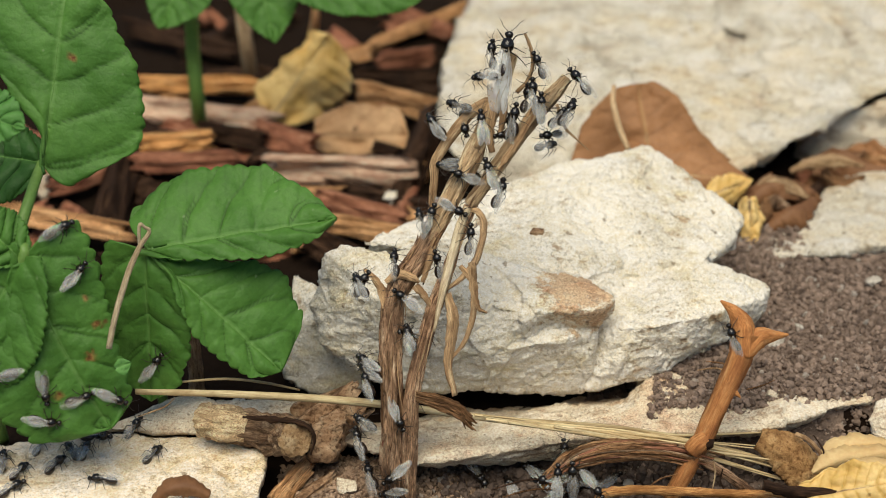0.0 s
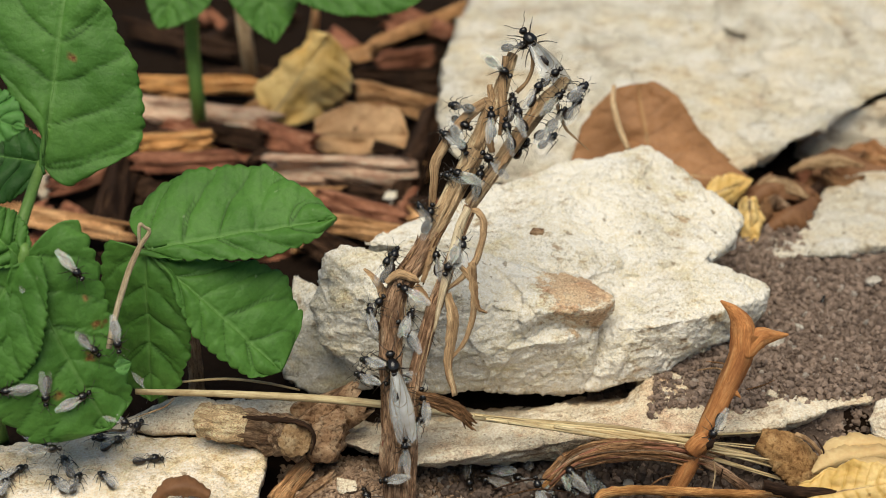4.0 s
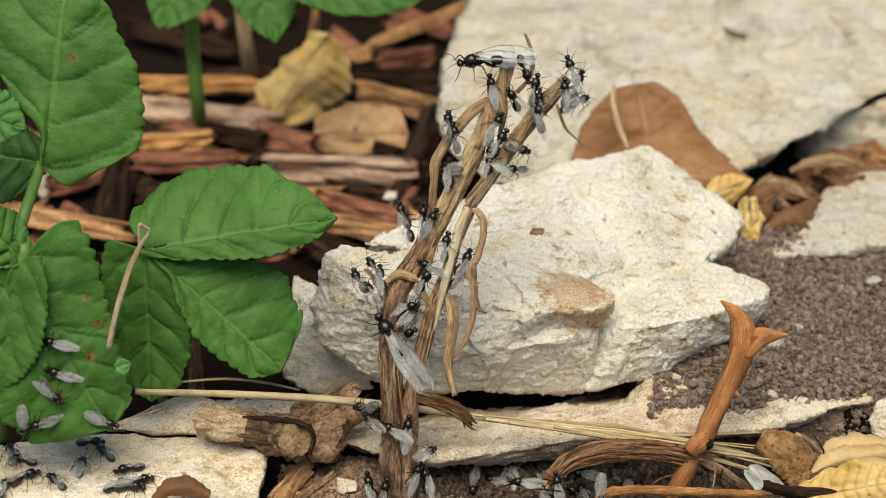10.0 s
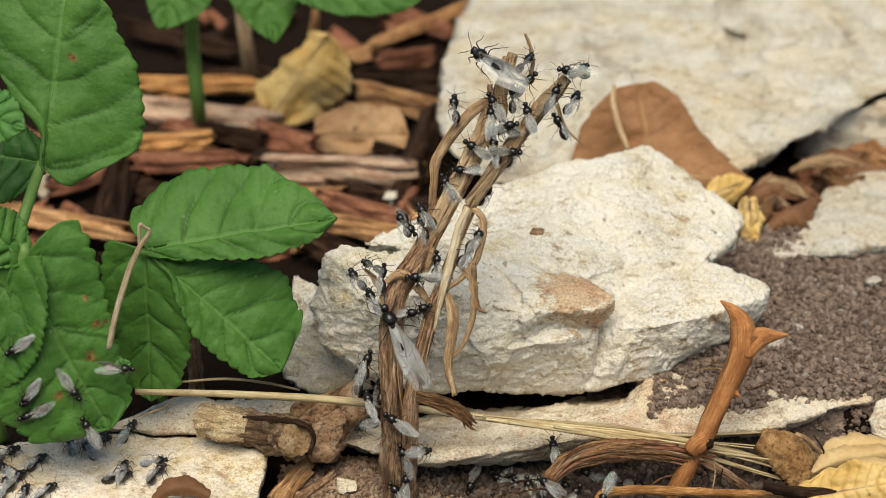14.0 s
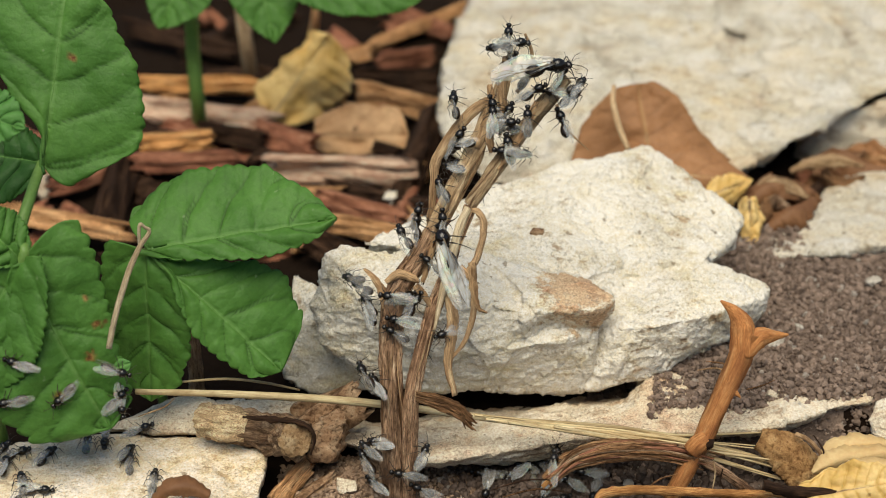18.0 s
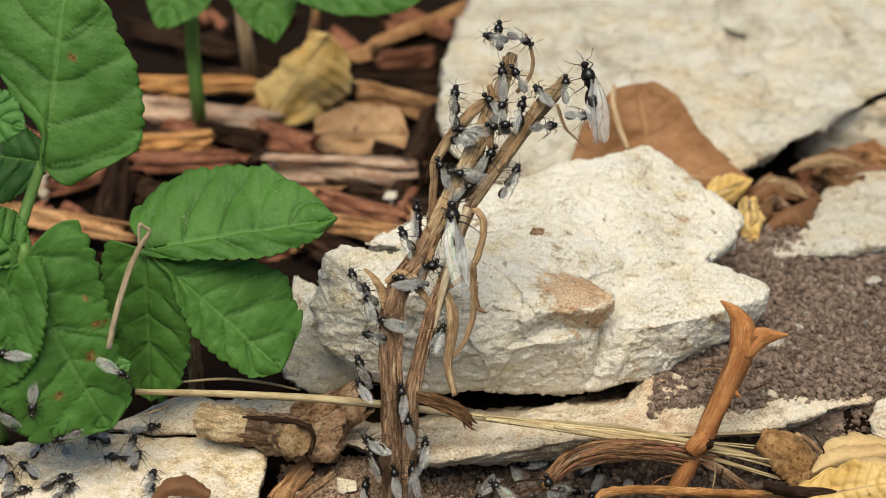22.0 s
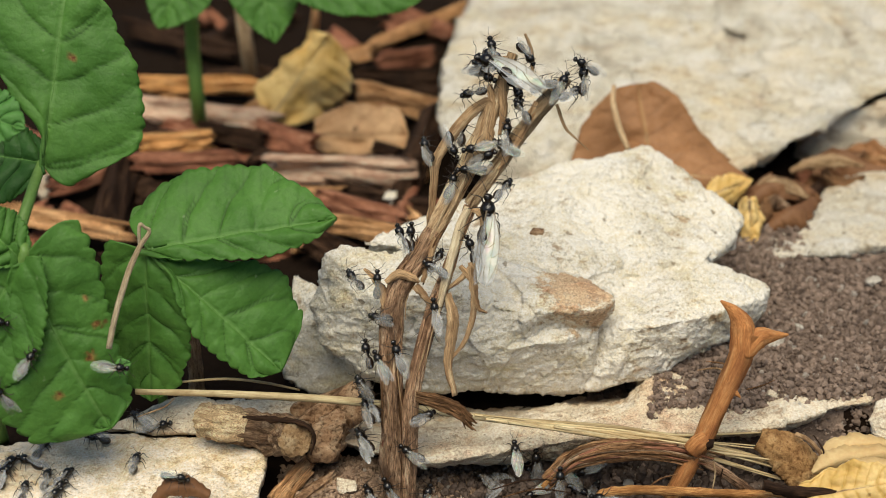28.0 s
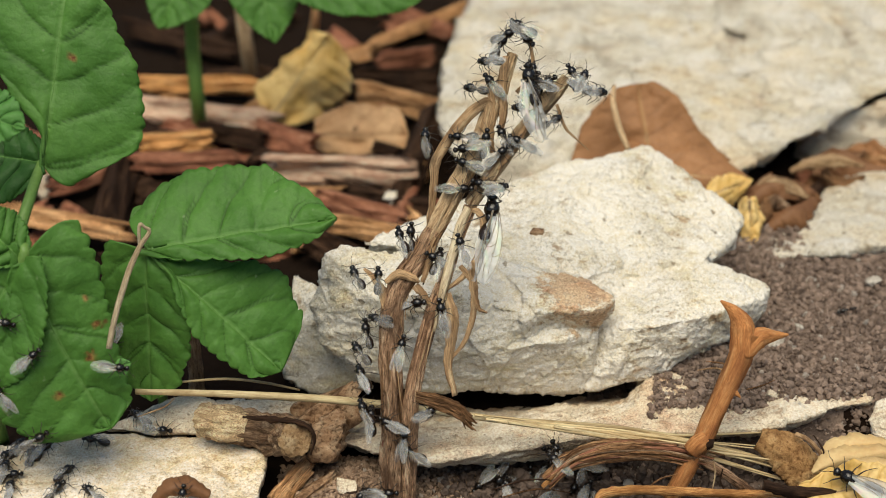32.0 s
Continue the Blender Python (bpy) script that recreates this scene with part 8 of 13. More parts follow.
    walk(SWARM[28], [(0,at(5.3,8.2,33.8,8,-73,126)),(1,at(5.2,8.1,33.6,11,-71,121)),(2,at(5.2,8.1,33.6,11,-71,121)),(3,at(5.4,9.5,33.5,33,-56,99)),(6,at(4.3,8,34.2,-23,-55,127)),(6.5,at(4.2,8.1,33.9,-61,-47,-179)),(7,at(4.2,8.1,33.6,-75,-25,-146)),(8,at(0.1,5.9,32.1,-71,-44,-179)),(9,at(-3,7.8,32.3,-50,-27,109)),(10,at(-2.1,7.6,32,-45,-35,101)),(11,at(-1.9,7.4,31.7,-38,-42,90)),(12,at(-2.6,8,32.2,-55,-22,117)),(13,at(-2.4,7.9,32.1,-51,-30,110)),(14.5,at(-1.4,7.8,31.9,-26,-53,73)),(17,at(-0.7,5.8,31.3,65,-66,35)),(17.5,at(-2.1,5.7,29.6,-10,-60,88)),(18,at(-3.5,5.6,27.9,-47,-38,102)),(18.33,at(-2.4,6.6,27.1,-83,-40,87)),(18.67,at(-1.4,7.7,26.4,-121,-49,75)),(19,at(-0.3,8.7,25.6,-166,-60,75)),(22,at(-0.3,8.7,25.6,-166,-60,75)),(22.33,at(1.4,8.3,28.1,-114,-73,67)),(22.67,at(3,8,30.6,-24,-74,21)),(23,at(4.7,7.6,33.1,33,-62,9)),(24,at(5.2,6.4,30.4,58,2,3)),(24.5,at(5,7.4,31.8,43,-34,8)),(25,at(4.7,8.4,33.2,5,-64,39)),(26.5,at(5.2,8.9,33.4,35,-44,45)),(28,at(5.6,9.5,33.5,61,-27,60)),(29,at(7.5,13.1,43.4,25,-60,70)),(29.5,at(8.1,13.4,44.1,-45,-56,150)),(30,at(8.7,13.8,44.9,-66,-24,-176)),(31,at(10.3,13.6,42.2,-72,-18,-166)),(32,at(11.1,12,43.1,-61,-14,164))])
    walk(SWARM[29], [(0,at(9.8,9.2,37.1,36,-63,79)),(1,at(8.4,7.8,34.7,-54,-61,166)),(2,at(7.9,8.4,35.4,-42,-42,96)),(2.5,at(9,8.6,35.8,0,-53,90)),(3,at(10.1,8.8,36.2,53,-57,71)),(4.5,at(7.4,8.2,35,37,-62,47)),(6,at(4.7,7.6,33.9,25,-70,21)),(7,at(4.8,8.2,34.4,60,-24,20)),(7.5,at(4.9,8.1,34,49,-52,48)),(8,at(5,8,33.7,-4,-66,115)),(9,at(4.2,7.8,33.9,-16,-57,109)),(10,at(6.7,9,36,-14,-51,74)),(11,at(10.3,9.2,36.3,54,-23,63)),(12,at(10.5,9.4,36.6,56,-19,60)),(13,at(10.6,9.4,36.6,57,-15,58)),(14.5,at(10.9,9.6,36.9,56,-19,60)),(15.75,at(10.4,11.1,40,34,-35,42)),(17,at(10,12.6,43,13,-55,30)),(17.5,at(13.4,13.3,44.7,36,-18,26)),(18,at(16.9,14.1,46.4,56,18,37)),(19,at(16.9,14.1,46.4,56,18,37)),(20,at(16.1,13.9,46.1,55,9,37)),(21,at(16.3,13.7,45.4,57,11,41)),(22,at(15,12.2,43.2,53,-21,64)),(23,at(14.6,12.2,43.2,50,-28,71)),(24,at(13.6,12.8,43.4,71,-30,28)),(25,at(13.2,12.6,43.1,65,-43,28)),(28,at(14.6,12.5,42.6,56,-14,58)),(29,at(14.3,12.5,42.6,56,-11,56)),(30,at(14.3,12.5,42.6,56,-14,58)),(31,at(14.3,12.5,42.6,56,-11,56)),(32,at(13.9,12.3,42.3,57,5,45))])
    walk(SWARM[30], [(0,at(8.3,12.9,44,-65,-24,-177)),(1,at(8.4,12.9,43.8,-66,-22,180)),(2,at(8.4,12.9,43.8,-66,-22,180)),(3,at(8.2,12.9,43.8,-59,-8,164)),(6,at(8.4,13.7,44.5,-16,-67,116)),(7,at(7.2,13.7,43.1,41,-50,40)),(8,at(7,13.7,43.1,-1,-60,90)),(9,at(7.2,14.7,45,-38,-40,90)),(10,at(7.1,14.3,44.4,-37,-40,90)),(11,at(10.2,15.7,48.8,-5,-61,90)),(12,at(10.5,14.8,47,-57,-31,153)),(13,at(10.5,14.8,47.1,-56,-34,151)),(14.5,at(9.8,14.9,47.2,-63,-28,169)),(17,at(9.1,14.8,47.2,-55,-17,150)),(18,at(8.1,15.7,46.8,-49,24,149)),(19,at(8.7,15,47,-53,17,168)),(20,at(8.5,17.1,48.2,-70,-5,135)),(21,at(7.9,16,47.3,-52,12,138)),(22,at(7.9,16.1,47.4,-53,9,136)),(22.33,at(8.2,16.3,47.8,-25,49,-172)),(22.67,at(8.6,16.5,48.2,40,39,-87)),(23,at(8.9,16.7,48.6,53,-6,-46)),(23.5,at(8.8,16.4,48.5,64,-7,-14)),(24,at(8.7,16.1,48.5,74,-13,17)),(25,at(12.6,15.6,48.5,38,-50,39)),(28,at(12.2,13.9,46.2,39,-37,-12)),(29,at(13,14.5,47.5,41,-38,-15)),(30,at(14,13.8,46.8,48,-39,12)),(31,at(14,13.8,46.8,32,-52,35)),(32,at(14,13.8,46.8,48,-39,12))])
    walk(SWARM[31], [(0,at(1.4,3.4,25.1,-48,-27,-153)),(1,at(1.4,3.4,25.1,-47,-31,-156)),(2,at(0.2,3.3,25.3,-63,-26,165)),(3,at(0.2,3.2,25.1,-60,-35,159)),(4.5,at(1.3,3.9,26.2,-16,-49,131)),(6,at(2.4,4.5,27.3,34,-42,96)),(6.33,at(3.3,3.9,27.1,70,-10,43)),(6.67,at(4.2,3.3,27,72,36,7)),(7,at(5.1,2.7,26.8,11,63,-79)),(7.5,at(3.9,3.9,27.5,51,26,-43)),(8,at(2.8,5,28.1,65,-18,-37)),(8.5,at(3.9,5.6,29.1,51,-54,6)),(9,at(4.9,6.2,30.1,-18,-57,99)),(10,at(4.1,6.9,31.8,33,-62,9)),(10.5,at(3.5,7.2,31.5,-83,-57,155)),(11,at(3,7.4,31.1,-79,-6,-169)),(12,at(2.6,6.3,32,-57,-7,-177)),(13,at(2.6,6.2,32,-56,-13,-175)),(14.5,at(2.6,6.3,32,-57,-3,-174)),(17,at(0.4,5.1,29.8,-58,4,172)),(18,at(-1,5.4,29.6,-59,-4,167)),(18.33,at(-0.7,6.7,28.7,-101,-1,128)),(18.67,at(-0.4,8.1,27.8,-137,-24,95)),(19,at(-0.1,9.4,27,-166,-60,75)),(19.33,at(-1.1,8.5,27.4,-134,-41,86)),(19.67,at(-2,7.5,27.9,-103,-28,107)),(20,at(-3,6.6,28.4,-72,-25,130)),(21,at(4.2,7.2,32.9,-63,-6,-168)),(22,at(4.8,7.5,33.1,-69,-14,-153)),(22.5,at(5,8.7,35.3,-59,-48,177)),(23,at(5.3,9.8,37.5,2,-64,101)),(23.5,at(5,8.7,35.3,-45,-33,135)),(24,at(4.7,7.6,33.1,-66,4,137)),(25,at(4,7.6,33.6,-59,-16,167)),(28,at(4.5,7.6,33.1,-66,-4,134)),(29,at(4.5,7.6,33.1,-66,-4,134)),(30,at(4.7,7.6,33.1,-40,-59,90)),(30.33,at(5.4,8.6,32.4,-77,-54,79)),(30.67,at(6.1,9.7,31.7,-112,-53,65)),(31,at(6.9,10.7,30.9,-148,-57,53)),(31.33,at(5.5,9,30.1,-56,-72,-3)),(31.67,at(4.2,7.2,29.3,15,-50,-39)),(32,at(2.8,5.5,28.5,49,-24,-31))])
    walk(SWARM[32], [(0,at(6,14.6,44.5,-56,14,141)),(1,at(6.2,14.5,44.4,-56,14,141)),(2,at(6.2,14.4,44.2,-56,18,143)),(3,at(6.7,14.2,43.4,-49,14,151)),(6,at(7,13.7,43.1,-56,-25,162)),(7,at(5.8,14.6,44.4,-62,11,140)),(8,at(6.8,14.5,44.1,-48,46,167)),(9,at(6.2,14,43.3,-59,28,150)),(10,at(6.6,14.3,43.9,-61,18,143)),(11,at(8.2,13.7,44.7,-64,-10,178)),(12,at(8.2,13.7,44.7,-63,-19,173)),(13,at(8.1,13.6,44.4,-62,-22,171)),(14.5,at(6,13.9,41.9,-31,-48,105)),(17,at(6.2,14.6,44.4,1,-63,43)),(18,at(5.8,13.5,42.4,-58,-30,116)),(19,at(5.8,13.7,42.8,-58,-30,116)),(20,at(8.4,13.6,44.2,-66,-18,-177)),(21,at(8.5,13,44,-63,-23,-178)),(22,at(8.5,13,44,-64,-19,-175)),(23,at(11.4,14.1,45.4,-73,-21,-171)),(23.5,at(8.3,12.5,42.2,-52,-56,155)),(24,at(5.2,10.9,39,22,-59,70)),(24.5,at(7.4,12.3,42.1,-41,-39,145)),(25,at(9.6,13.7,45.3,-52,3,174)),(28,at(9.2,13,44.6,-53,4,173)),(29,at(8.7,13.8,44.9,-67,-20,-174)),(30,at(9.1,14.3,46.1,-68,-7,-166)),(31,at(8.7,13.8,44.9,-67,-20,-174)),(32,at(8.9,13.7,45.3,-57,-17,169))])
    walk(SWARM[33], [(0,at(-0.2,8.6,33.8,-42,-39,96)),(1,at(0.2,8.5,33.5,-38,-42,90)),(2,at(-0.2,8.7,34,-42,-39,96)),(3,at(-0.2,8.7,34,-38,-42,90)),(6,at(0.5,9.1,34.6,30,-48,2)),(7,at(1.5,9.6,35.5,30,-48,2)),(7.5,at(-0.6,8.7,33.9,-37,-44,88)),(8,at(-2.7,7.8,32.3,-55,-1,130)),(9,at(-2.7,8.9,32.5,-62,1,134)),(10,at(-3.3,9,32.6,-60,-17,124)),(11,at(-3.7,9.1,32.8,-61,-10,128)),(12,at(-3.7,9.1,32.8,-60,-17,124)),(13,at(-3.7,9.1,32.7,-60,-16,125)),(14.5,at(-4,8.9,32.5,-62,4,136)),(17,at(-5.9,8.4,31.5,-62,4,136)),(18,at(-6.3,8.1,31,-61,11,139)),(19,at(-6.5,8.1,31,-61,11,139)),(20,at(-5.2,8.2,31.2,-60,18,143)),(21,at(-5.7,7.3,31.7,-60,-17,124)),(22,at(-5.7,7.3,31.7,-58,-25,118)),(23,at(-5.5,7.4,31.8,-58,-25,118)),(24,at(-5.7,7.5,32,-60,-17,124)),(25,at(-5.7,7.3,31.7,-60,-17,124)),(28,at(-5.9,7.3,31.7,-60,-17,124)),(29,at(-5.7,7.3,31.7,-60,-17,124)),(30,at(-5.5,7.5,32,-58,-25,118)),(31,at(-5.7,7.2,31.5,-60,-13,126)),(32,at(-5.5,7.5,32,-58,-25,118))])
    walk(SWARM[34], [(0,at(-4.4,2.6,21.6,-66,0,135)),(1,at(-4.2,2.5,21.3,-66,-4,134)),(2,at(-3.6,2.1,20.6,-66,7,138)),(3,at(-4,2,20.5,-66,14,142)),(6,at(-3,3.1,24.5,-66,7,138)),(7,at(-2.6,1.1,19.5,-70,-8,145)),(8,at(-4.8,3.1,22.7,-59,-39,115)),(9,at(-5.1,3.1,22.5,-65,18,143)),(9.33,at(-2.8,3.3,23.3,-62,-29,121)),(9.67,at(-0.6,3.4,24.2,-12,-66,59)),(10,at(1.7,3.6,25,59,-39,-24)),(11,at(1.5,3.6,25,65,-18,-37)),(12,at(2.7,2.9,24.6,58,-19,7)),(13,at(2.4,2.1,23.2,56,-22,9)),(13.5,at(2.8,3.3,22.6,13,-42,-9)),(14,at(3.1,4.5,22.1,-49,-67,3)),(14.5,at(3.5,5.7,21.5,-156,-62,63)),(20,at(3.5,5.7,21.5,-156,-62,63)),(20.33,at(2.7,3.9,20.5,148,-63,66)),(20.67,at(1.8,2.1,19.6,93,-62,69)),(21,at(1,0.3,18.6,40,-60,70)),(22,at(0.6,-0.4,18.2,33,-63,90)),(23,at(-0.3,-0.7,18.3,-15,-68,90)),(24,at(-0.3,-0.7,17.8,-32,-64,140)),(24.33,at(-0.4,0.8,17.3,31,-73,131)),(24.67,at(-0.6,2.3,16.8,118,-73,97)),(25,at(-0.7,3.8,16.2,178,-63,92)),(29,at(-0.7,3.8,16.2,178,-63,92)),(29.33,at(-1.9,2.8,16.8,-134,-51,90)),(29.67,at(-3.2,1.7,17.3,-95,-42,100)),(30,at(-4.4,0.7,17.9,-59,-39,115)),(31,at(-4.4,-0.3,15.5,-59,-39,115)),(32,at(-3.3,-0.6,14.8,-40,-58,90))])
    walk(SWARM[35], [(0,at(0.5,-1,13.9,52,57,-51)),(1,at(0.6,-0.9,14.5,45,61,-57)),(1.33,at(1.6,-0.9,15.2,86,20,-4)),(1.67,at(2.6,-0.8,15.9,86,-30,20)),(2,at(3.6,-0.8,16.6,31,-68,90)),(3,at(4,0,18.1,34,-68,90)),(6,at(2,-1.4,15.4,-64,-38,166)),(7,at(2,-1.4,15.1,-70,-6,171)),(8,at(1.5,-2.1,9.7,-70,-1,161)),(8.5,at(1.2,-1.9,10.9,-57,-46,147)),(9,at(1,-1.7,12.1,31,-71,58)),(9.5,at(0,-1.6,12.8,-49,-57,142)),(10,at(-1,-1.6,13.5,-65,-25,162)),(11,at(-0.1,-1.8,12.1,9,-74,90)),(11.5,at(-2,-1.3,14.5,-44,-49,126)),(12,at(-4,-0.8,16.9,-64,-20,126)),(13,at(-3.9,-0.8,16.8,-65,-15,128)),(14.5,at(-3.6,0.1,17.5,-52,-31,111)),(17,at(-4,0.8,18.9,-52,-31,111)),(18,at(-2.9,1,19.2,-57,-15,122)),(19,at(-3.6,1.1,19.7,-54,-13,121)),(20,at(-4.2,1.3,20,-54,-13,121)),(21,at(-4.2,1.3,20,-54,-7,125)),(22,at(-4.7,0.6,18.7,-54,-13,121)),(23,at(-4.4,0.8,19,-52,-20,115)),(24,at(-1.5,-0.3,18.4,-15,-67,117)),(25,at(-1.1,0.3,20,15,-62,90)),(28,at(-3.6,0.2,16.9,-63,-29,121)),(29,at(-4.4,1.1,18.6,-63,-29,121)),(30,at(-4,1.1,19.7,-52,-20,115)),(31,at(-4.4,1.4,20.3,-50,-27,109)),(32,at(-4.7,1.4,20.3,-52,-20,115))])
    walk(SWARM[36], [(0,at(-5.1,7.1,31.1,-49,-18,114)),(1,at(-4.3,6.7,30.4,-49,-18,114)),(2,at(-4.3,7.4,31.7,-47,-24,108)),(3,at(-3.2,5,27.4,-47,-24,108)),(6,at(-3.6,5.4,28.1,-44,-31,100)),(7,at(-3.6,6,29.1,-47,-24,108)),(8,at(-3,6,29.1,-51,-11,120)),(9,at(-3.6,6.1,29.4,-51,-11,120)),(10,at(-3.6,6.5,30.1,-51,-11,120)),(11,at(-4,6.3,29.8,-51,-11,120)),(12,at(-4,6.3,29.8,-49,-18,114)),(13,at(-3.9,6.3,29.8,-49,-18,114)),(14.5,at(-3.2,6,29.1,-49,-18,114)),(17,at(-4,6,29.1,-51,-11,120)),(18,at(-4,5.8,28.8,-49,-18,114)),(19,at(-4,5.8,28.8,-47,-24,108)),(20,at(-4,6,29.1,-47,-24,108)),(21,at(-4,6.1,29.4,-49,-18,114)),(22,at(-3.6,5.8,28.8,-47,-24,108)),(23,at(-3.2,5.6,28.4,-47,-24,108)),(24,at(-3.6,4.3,24.5,-72,10,141)),(25,at(-0.4,2.3,24,-54,32,-155)),(26.5,at(-0.2,2.1,23.6,-58,-16,178)),(28,at(0,2,23.3,-25,-58,130)),(29,at(0,2.4,23.9,8,-63,90)),(30,at(5.5,3.6,28.8,-28,-59,120)),(31,at(5.9,3.6,28.8,-10,-66,115)),(32,at(5.9,3.6,28.8,-10,-66,115))])
    walk(SWARM[37], [(0,at(-3.8,-0.9,6.2,-61,-42,116)),(1,at(-3.8,-0.8,8.9,-61,-42,116)),(1.5,at(-2,-1.5,8.6,-4,-60,83)),(2,at(-0.2,-2.2,8.3,62,-49,40)),(3,at(0.3,-1.6,10.6,44,-63,56)),(6,at(2.8,-1.4,9.6,-42,-66,144)),(7,at(1.5,-1.9,10.9,-70,-21,157)),(7.5,at(2,-2,8.4,-1,-62,91)),(8,at(2.6,-2.1,5.9,70,-22,23)),(8.5,at(2,-2.2,6.5,52,-53,38)),(9,at(1.3,-2.3,7,-17,-70,105)),(10,at(2.7,-1.9,6.8,64,-46,44)),(11,at(2.7,-2,6.4,-52,-62,170)),(12,at(0.9,-2.1,6.2,-70,-27,165)),(13,at(0.7,-2.1,6.1,-65,-42,158)),(13.75,at(1,-2.3,5.7,-14,-69,109)),(14.5,at(1.4,-2.5,5.3,62,-52,35)),(17,at(3.2,-1.5,4.7,72,-11,38)),(17.5,at(3,-1.9,4.4,33,-67,84)),(18,at(2.7,-2.2,4.1,-70,-37,-167)),(19,at(-4.7,-1,2.7,-28,-29,171)),(20,at(3.2,-1.4,5.6,10,-66,115)),(21,at(0.3,-2.4,6.6,-54,-59,159)),(22,at(2,-2.4,7.1,26,-70,90)),(23,at(2.1,-2.3,7,-46,-65,143)),(24,at(2.2,-1.9,10,-70,-24,-176)),(24.5,at(1.6,-1.8,9.4,-43,-60,158)),(25,at(0.9,-1.6,8.9,48,-62,68)),(26.5,at(1.1,-1.8,9.5,-37,-52,137)),(28,at(1.4,-2,10.1,-70,-17,150)),(29,at(1.4,-2.2,8.8,-70,-15,148)),(30,at(-0.2,-2,9.6,-29,-69,118)),(31,at(0.2,-1.5,12.4,-2,-73,90)),(32,at(1,-1.7,12.3,30,-70,60))])
    walk(SWARM[38], [(0,at(-4,0.7,19.9,-58,-38,114)),(1,at(-3.6,0,18.4,-58,-38,114)),(2,at(-3.2,0.8,20.1,-58,-38,114)),(3,at(0,0.9,21.3,-59,-31,176)),(4.5,at(-0.8,-0.2,17.9,-64,28,-155)),(6,at(-1.5,-1.2,14.5,12,69,-61)),(7,at(3.6,-1.7,14.8,35,35,5)),(7.5,at(4,-1.7,14.6,50,10,38)),(8,at(4.5,-1.7,14.3,49,-18,66)),(9,at(4.4,-1.8,10.8,52,6,47)),(10,at(4.4,-1.9,9.9,52,6,47)),(11,at(4.4,-1.9,9.5,50,18,37)),(12,at(3.7,-1.9,9.5,51,5,45)),(13,at(3.6,-1.9,9.6,50,2,47)),(14.5,at(3.7,-1.9,9.9,48,17,35)),(17,at(3.7,-1.9,9.9,46,-25,72)),(18,at(3.7,-1.9,9.9,48,-19,65)),(19,at(3.2,-1.9,10.9,45,14,27)),(20,at(3.2,-1.9,9.5,45,14,28)),(20.5,at(3.5,-1.9,10.2,45,-23,65)),(21,at(3.7,-1.8,10.8,13,-49,121)),(22,at(3.7,-1.8,10.8,41,-32,80)),(22.33,at(3,-0.5,10.4,73,-44,103)),(22.67,at(2.4,0.9,10,106,-65,118)),(23,at(1.7,2.2,9.5,-155,-82,63)),(23.33,at(2.5,1.2,11.2,131,-64,92)),(23.67,at(3.2,0.1,12.8,99,-47,76)),(24,at(3.9,-1,14.4,68,-37,53)),(25,at(4.1,-1,14.9,69,-36,54)),(28,at(4.2,-0.9,15.1,74,2,41)),(29,at(4.1,-0.9,15.3,73,-7,43)),(30,at(4.5,-0.9,15.7,74,2,41)),(32,at(4.5,-0.9,15.7,74,2,41))])
    walk(SWARM[39], [(0,at(-4.2,2,20.6,-73,-6,136)),(1,at(-4.4,1.6,19.8,-71,-24,130)),(2,at(-5.1,1.8,20.3,-73,-6,136)),(3,at(-5.3,1.6,19.9,-73,6,140)),(6,at(-2.6,1.1,19.5,-70,-3,147)),(6.5,at(-3.1,0,17.1,-59,-50,116)),(7,at(-3.6,-1.1,14.7,31,-61,11)),(7.5,at(-3.6,-0.5,16.8,-55,-45,108)),(8,at(-3.6,0.1,18.8,-66,4,137)),(9,at(-4,0,18.6,-66,-4,133)),(9.33,at(-2.9,1.4,18,-104,-13,107)),(9.67,at(-1.8,2.8,17.5,-138,-36,89)),(10,at(-0.7,4.1,16.9,178,-63,92)),(10.33,at(-1.8,2.7,16.9,17,-84,-72)),(10.67,at(-2.9,1.2,16.9,34,-52,-53)),(11,at(-4,-0.2,16.9,55,-24,-32)),(11.5,at(-4.5,0.3,17.9,7,-58,34)),(12,at(-5.1,0.8,18.9,-52,-31,111)),(13,at(-5,0.7,18.7,-50,-35,107)),(13.5,at(-3.6,1.8,18.1,-88,-40,92)),(14,at(-2.1,3,17.5,-128,-51,84)),(14.5,at(-0.7,4.1,16.9,178,-63,92)),(20,at(-0.7,4.1,16.9,178,-63,92)),(20.33,at(-2.1,2.6,15.9,-138,-35,90)),(20.67,at(-3.4,1,14.9,-104,-13,107)),(21,at(-4.8,-0.6,13.9,-66,-4,134)),(22,at(-3.7,-0.8,10.8,-66,-4,134)),(23,at(-4.9,-0.8,10.8,-66,-4,134)),(24,at(-4.1,-0.8,12.1,-66,4,137)),(25,at(-3.7,-0.8,11.3,-66,-4,134)),(28,at(-4.8,-0.8,11.7,-64,-20,126)),(29,at(-5.2,-0.8,11.7,-66,-4,134)),(30,at(-3,-1,7.7,-66,4,137)),(30.5,at(-3.2,-1.1,7.1,-62,-29,121)),(31,at(-3.4,-1.1,6.4,-40,-58,90)),(31.5,at(-3.6,-1.1,4.6,-63,-25,123)),(32,at(-3.9,-1.2,2.7,-66,11,140))])
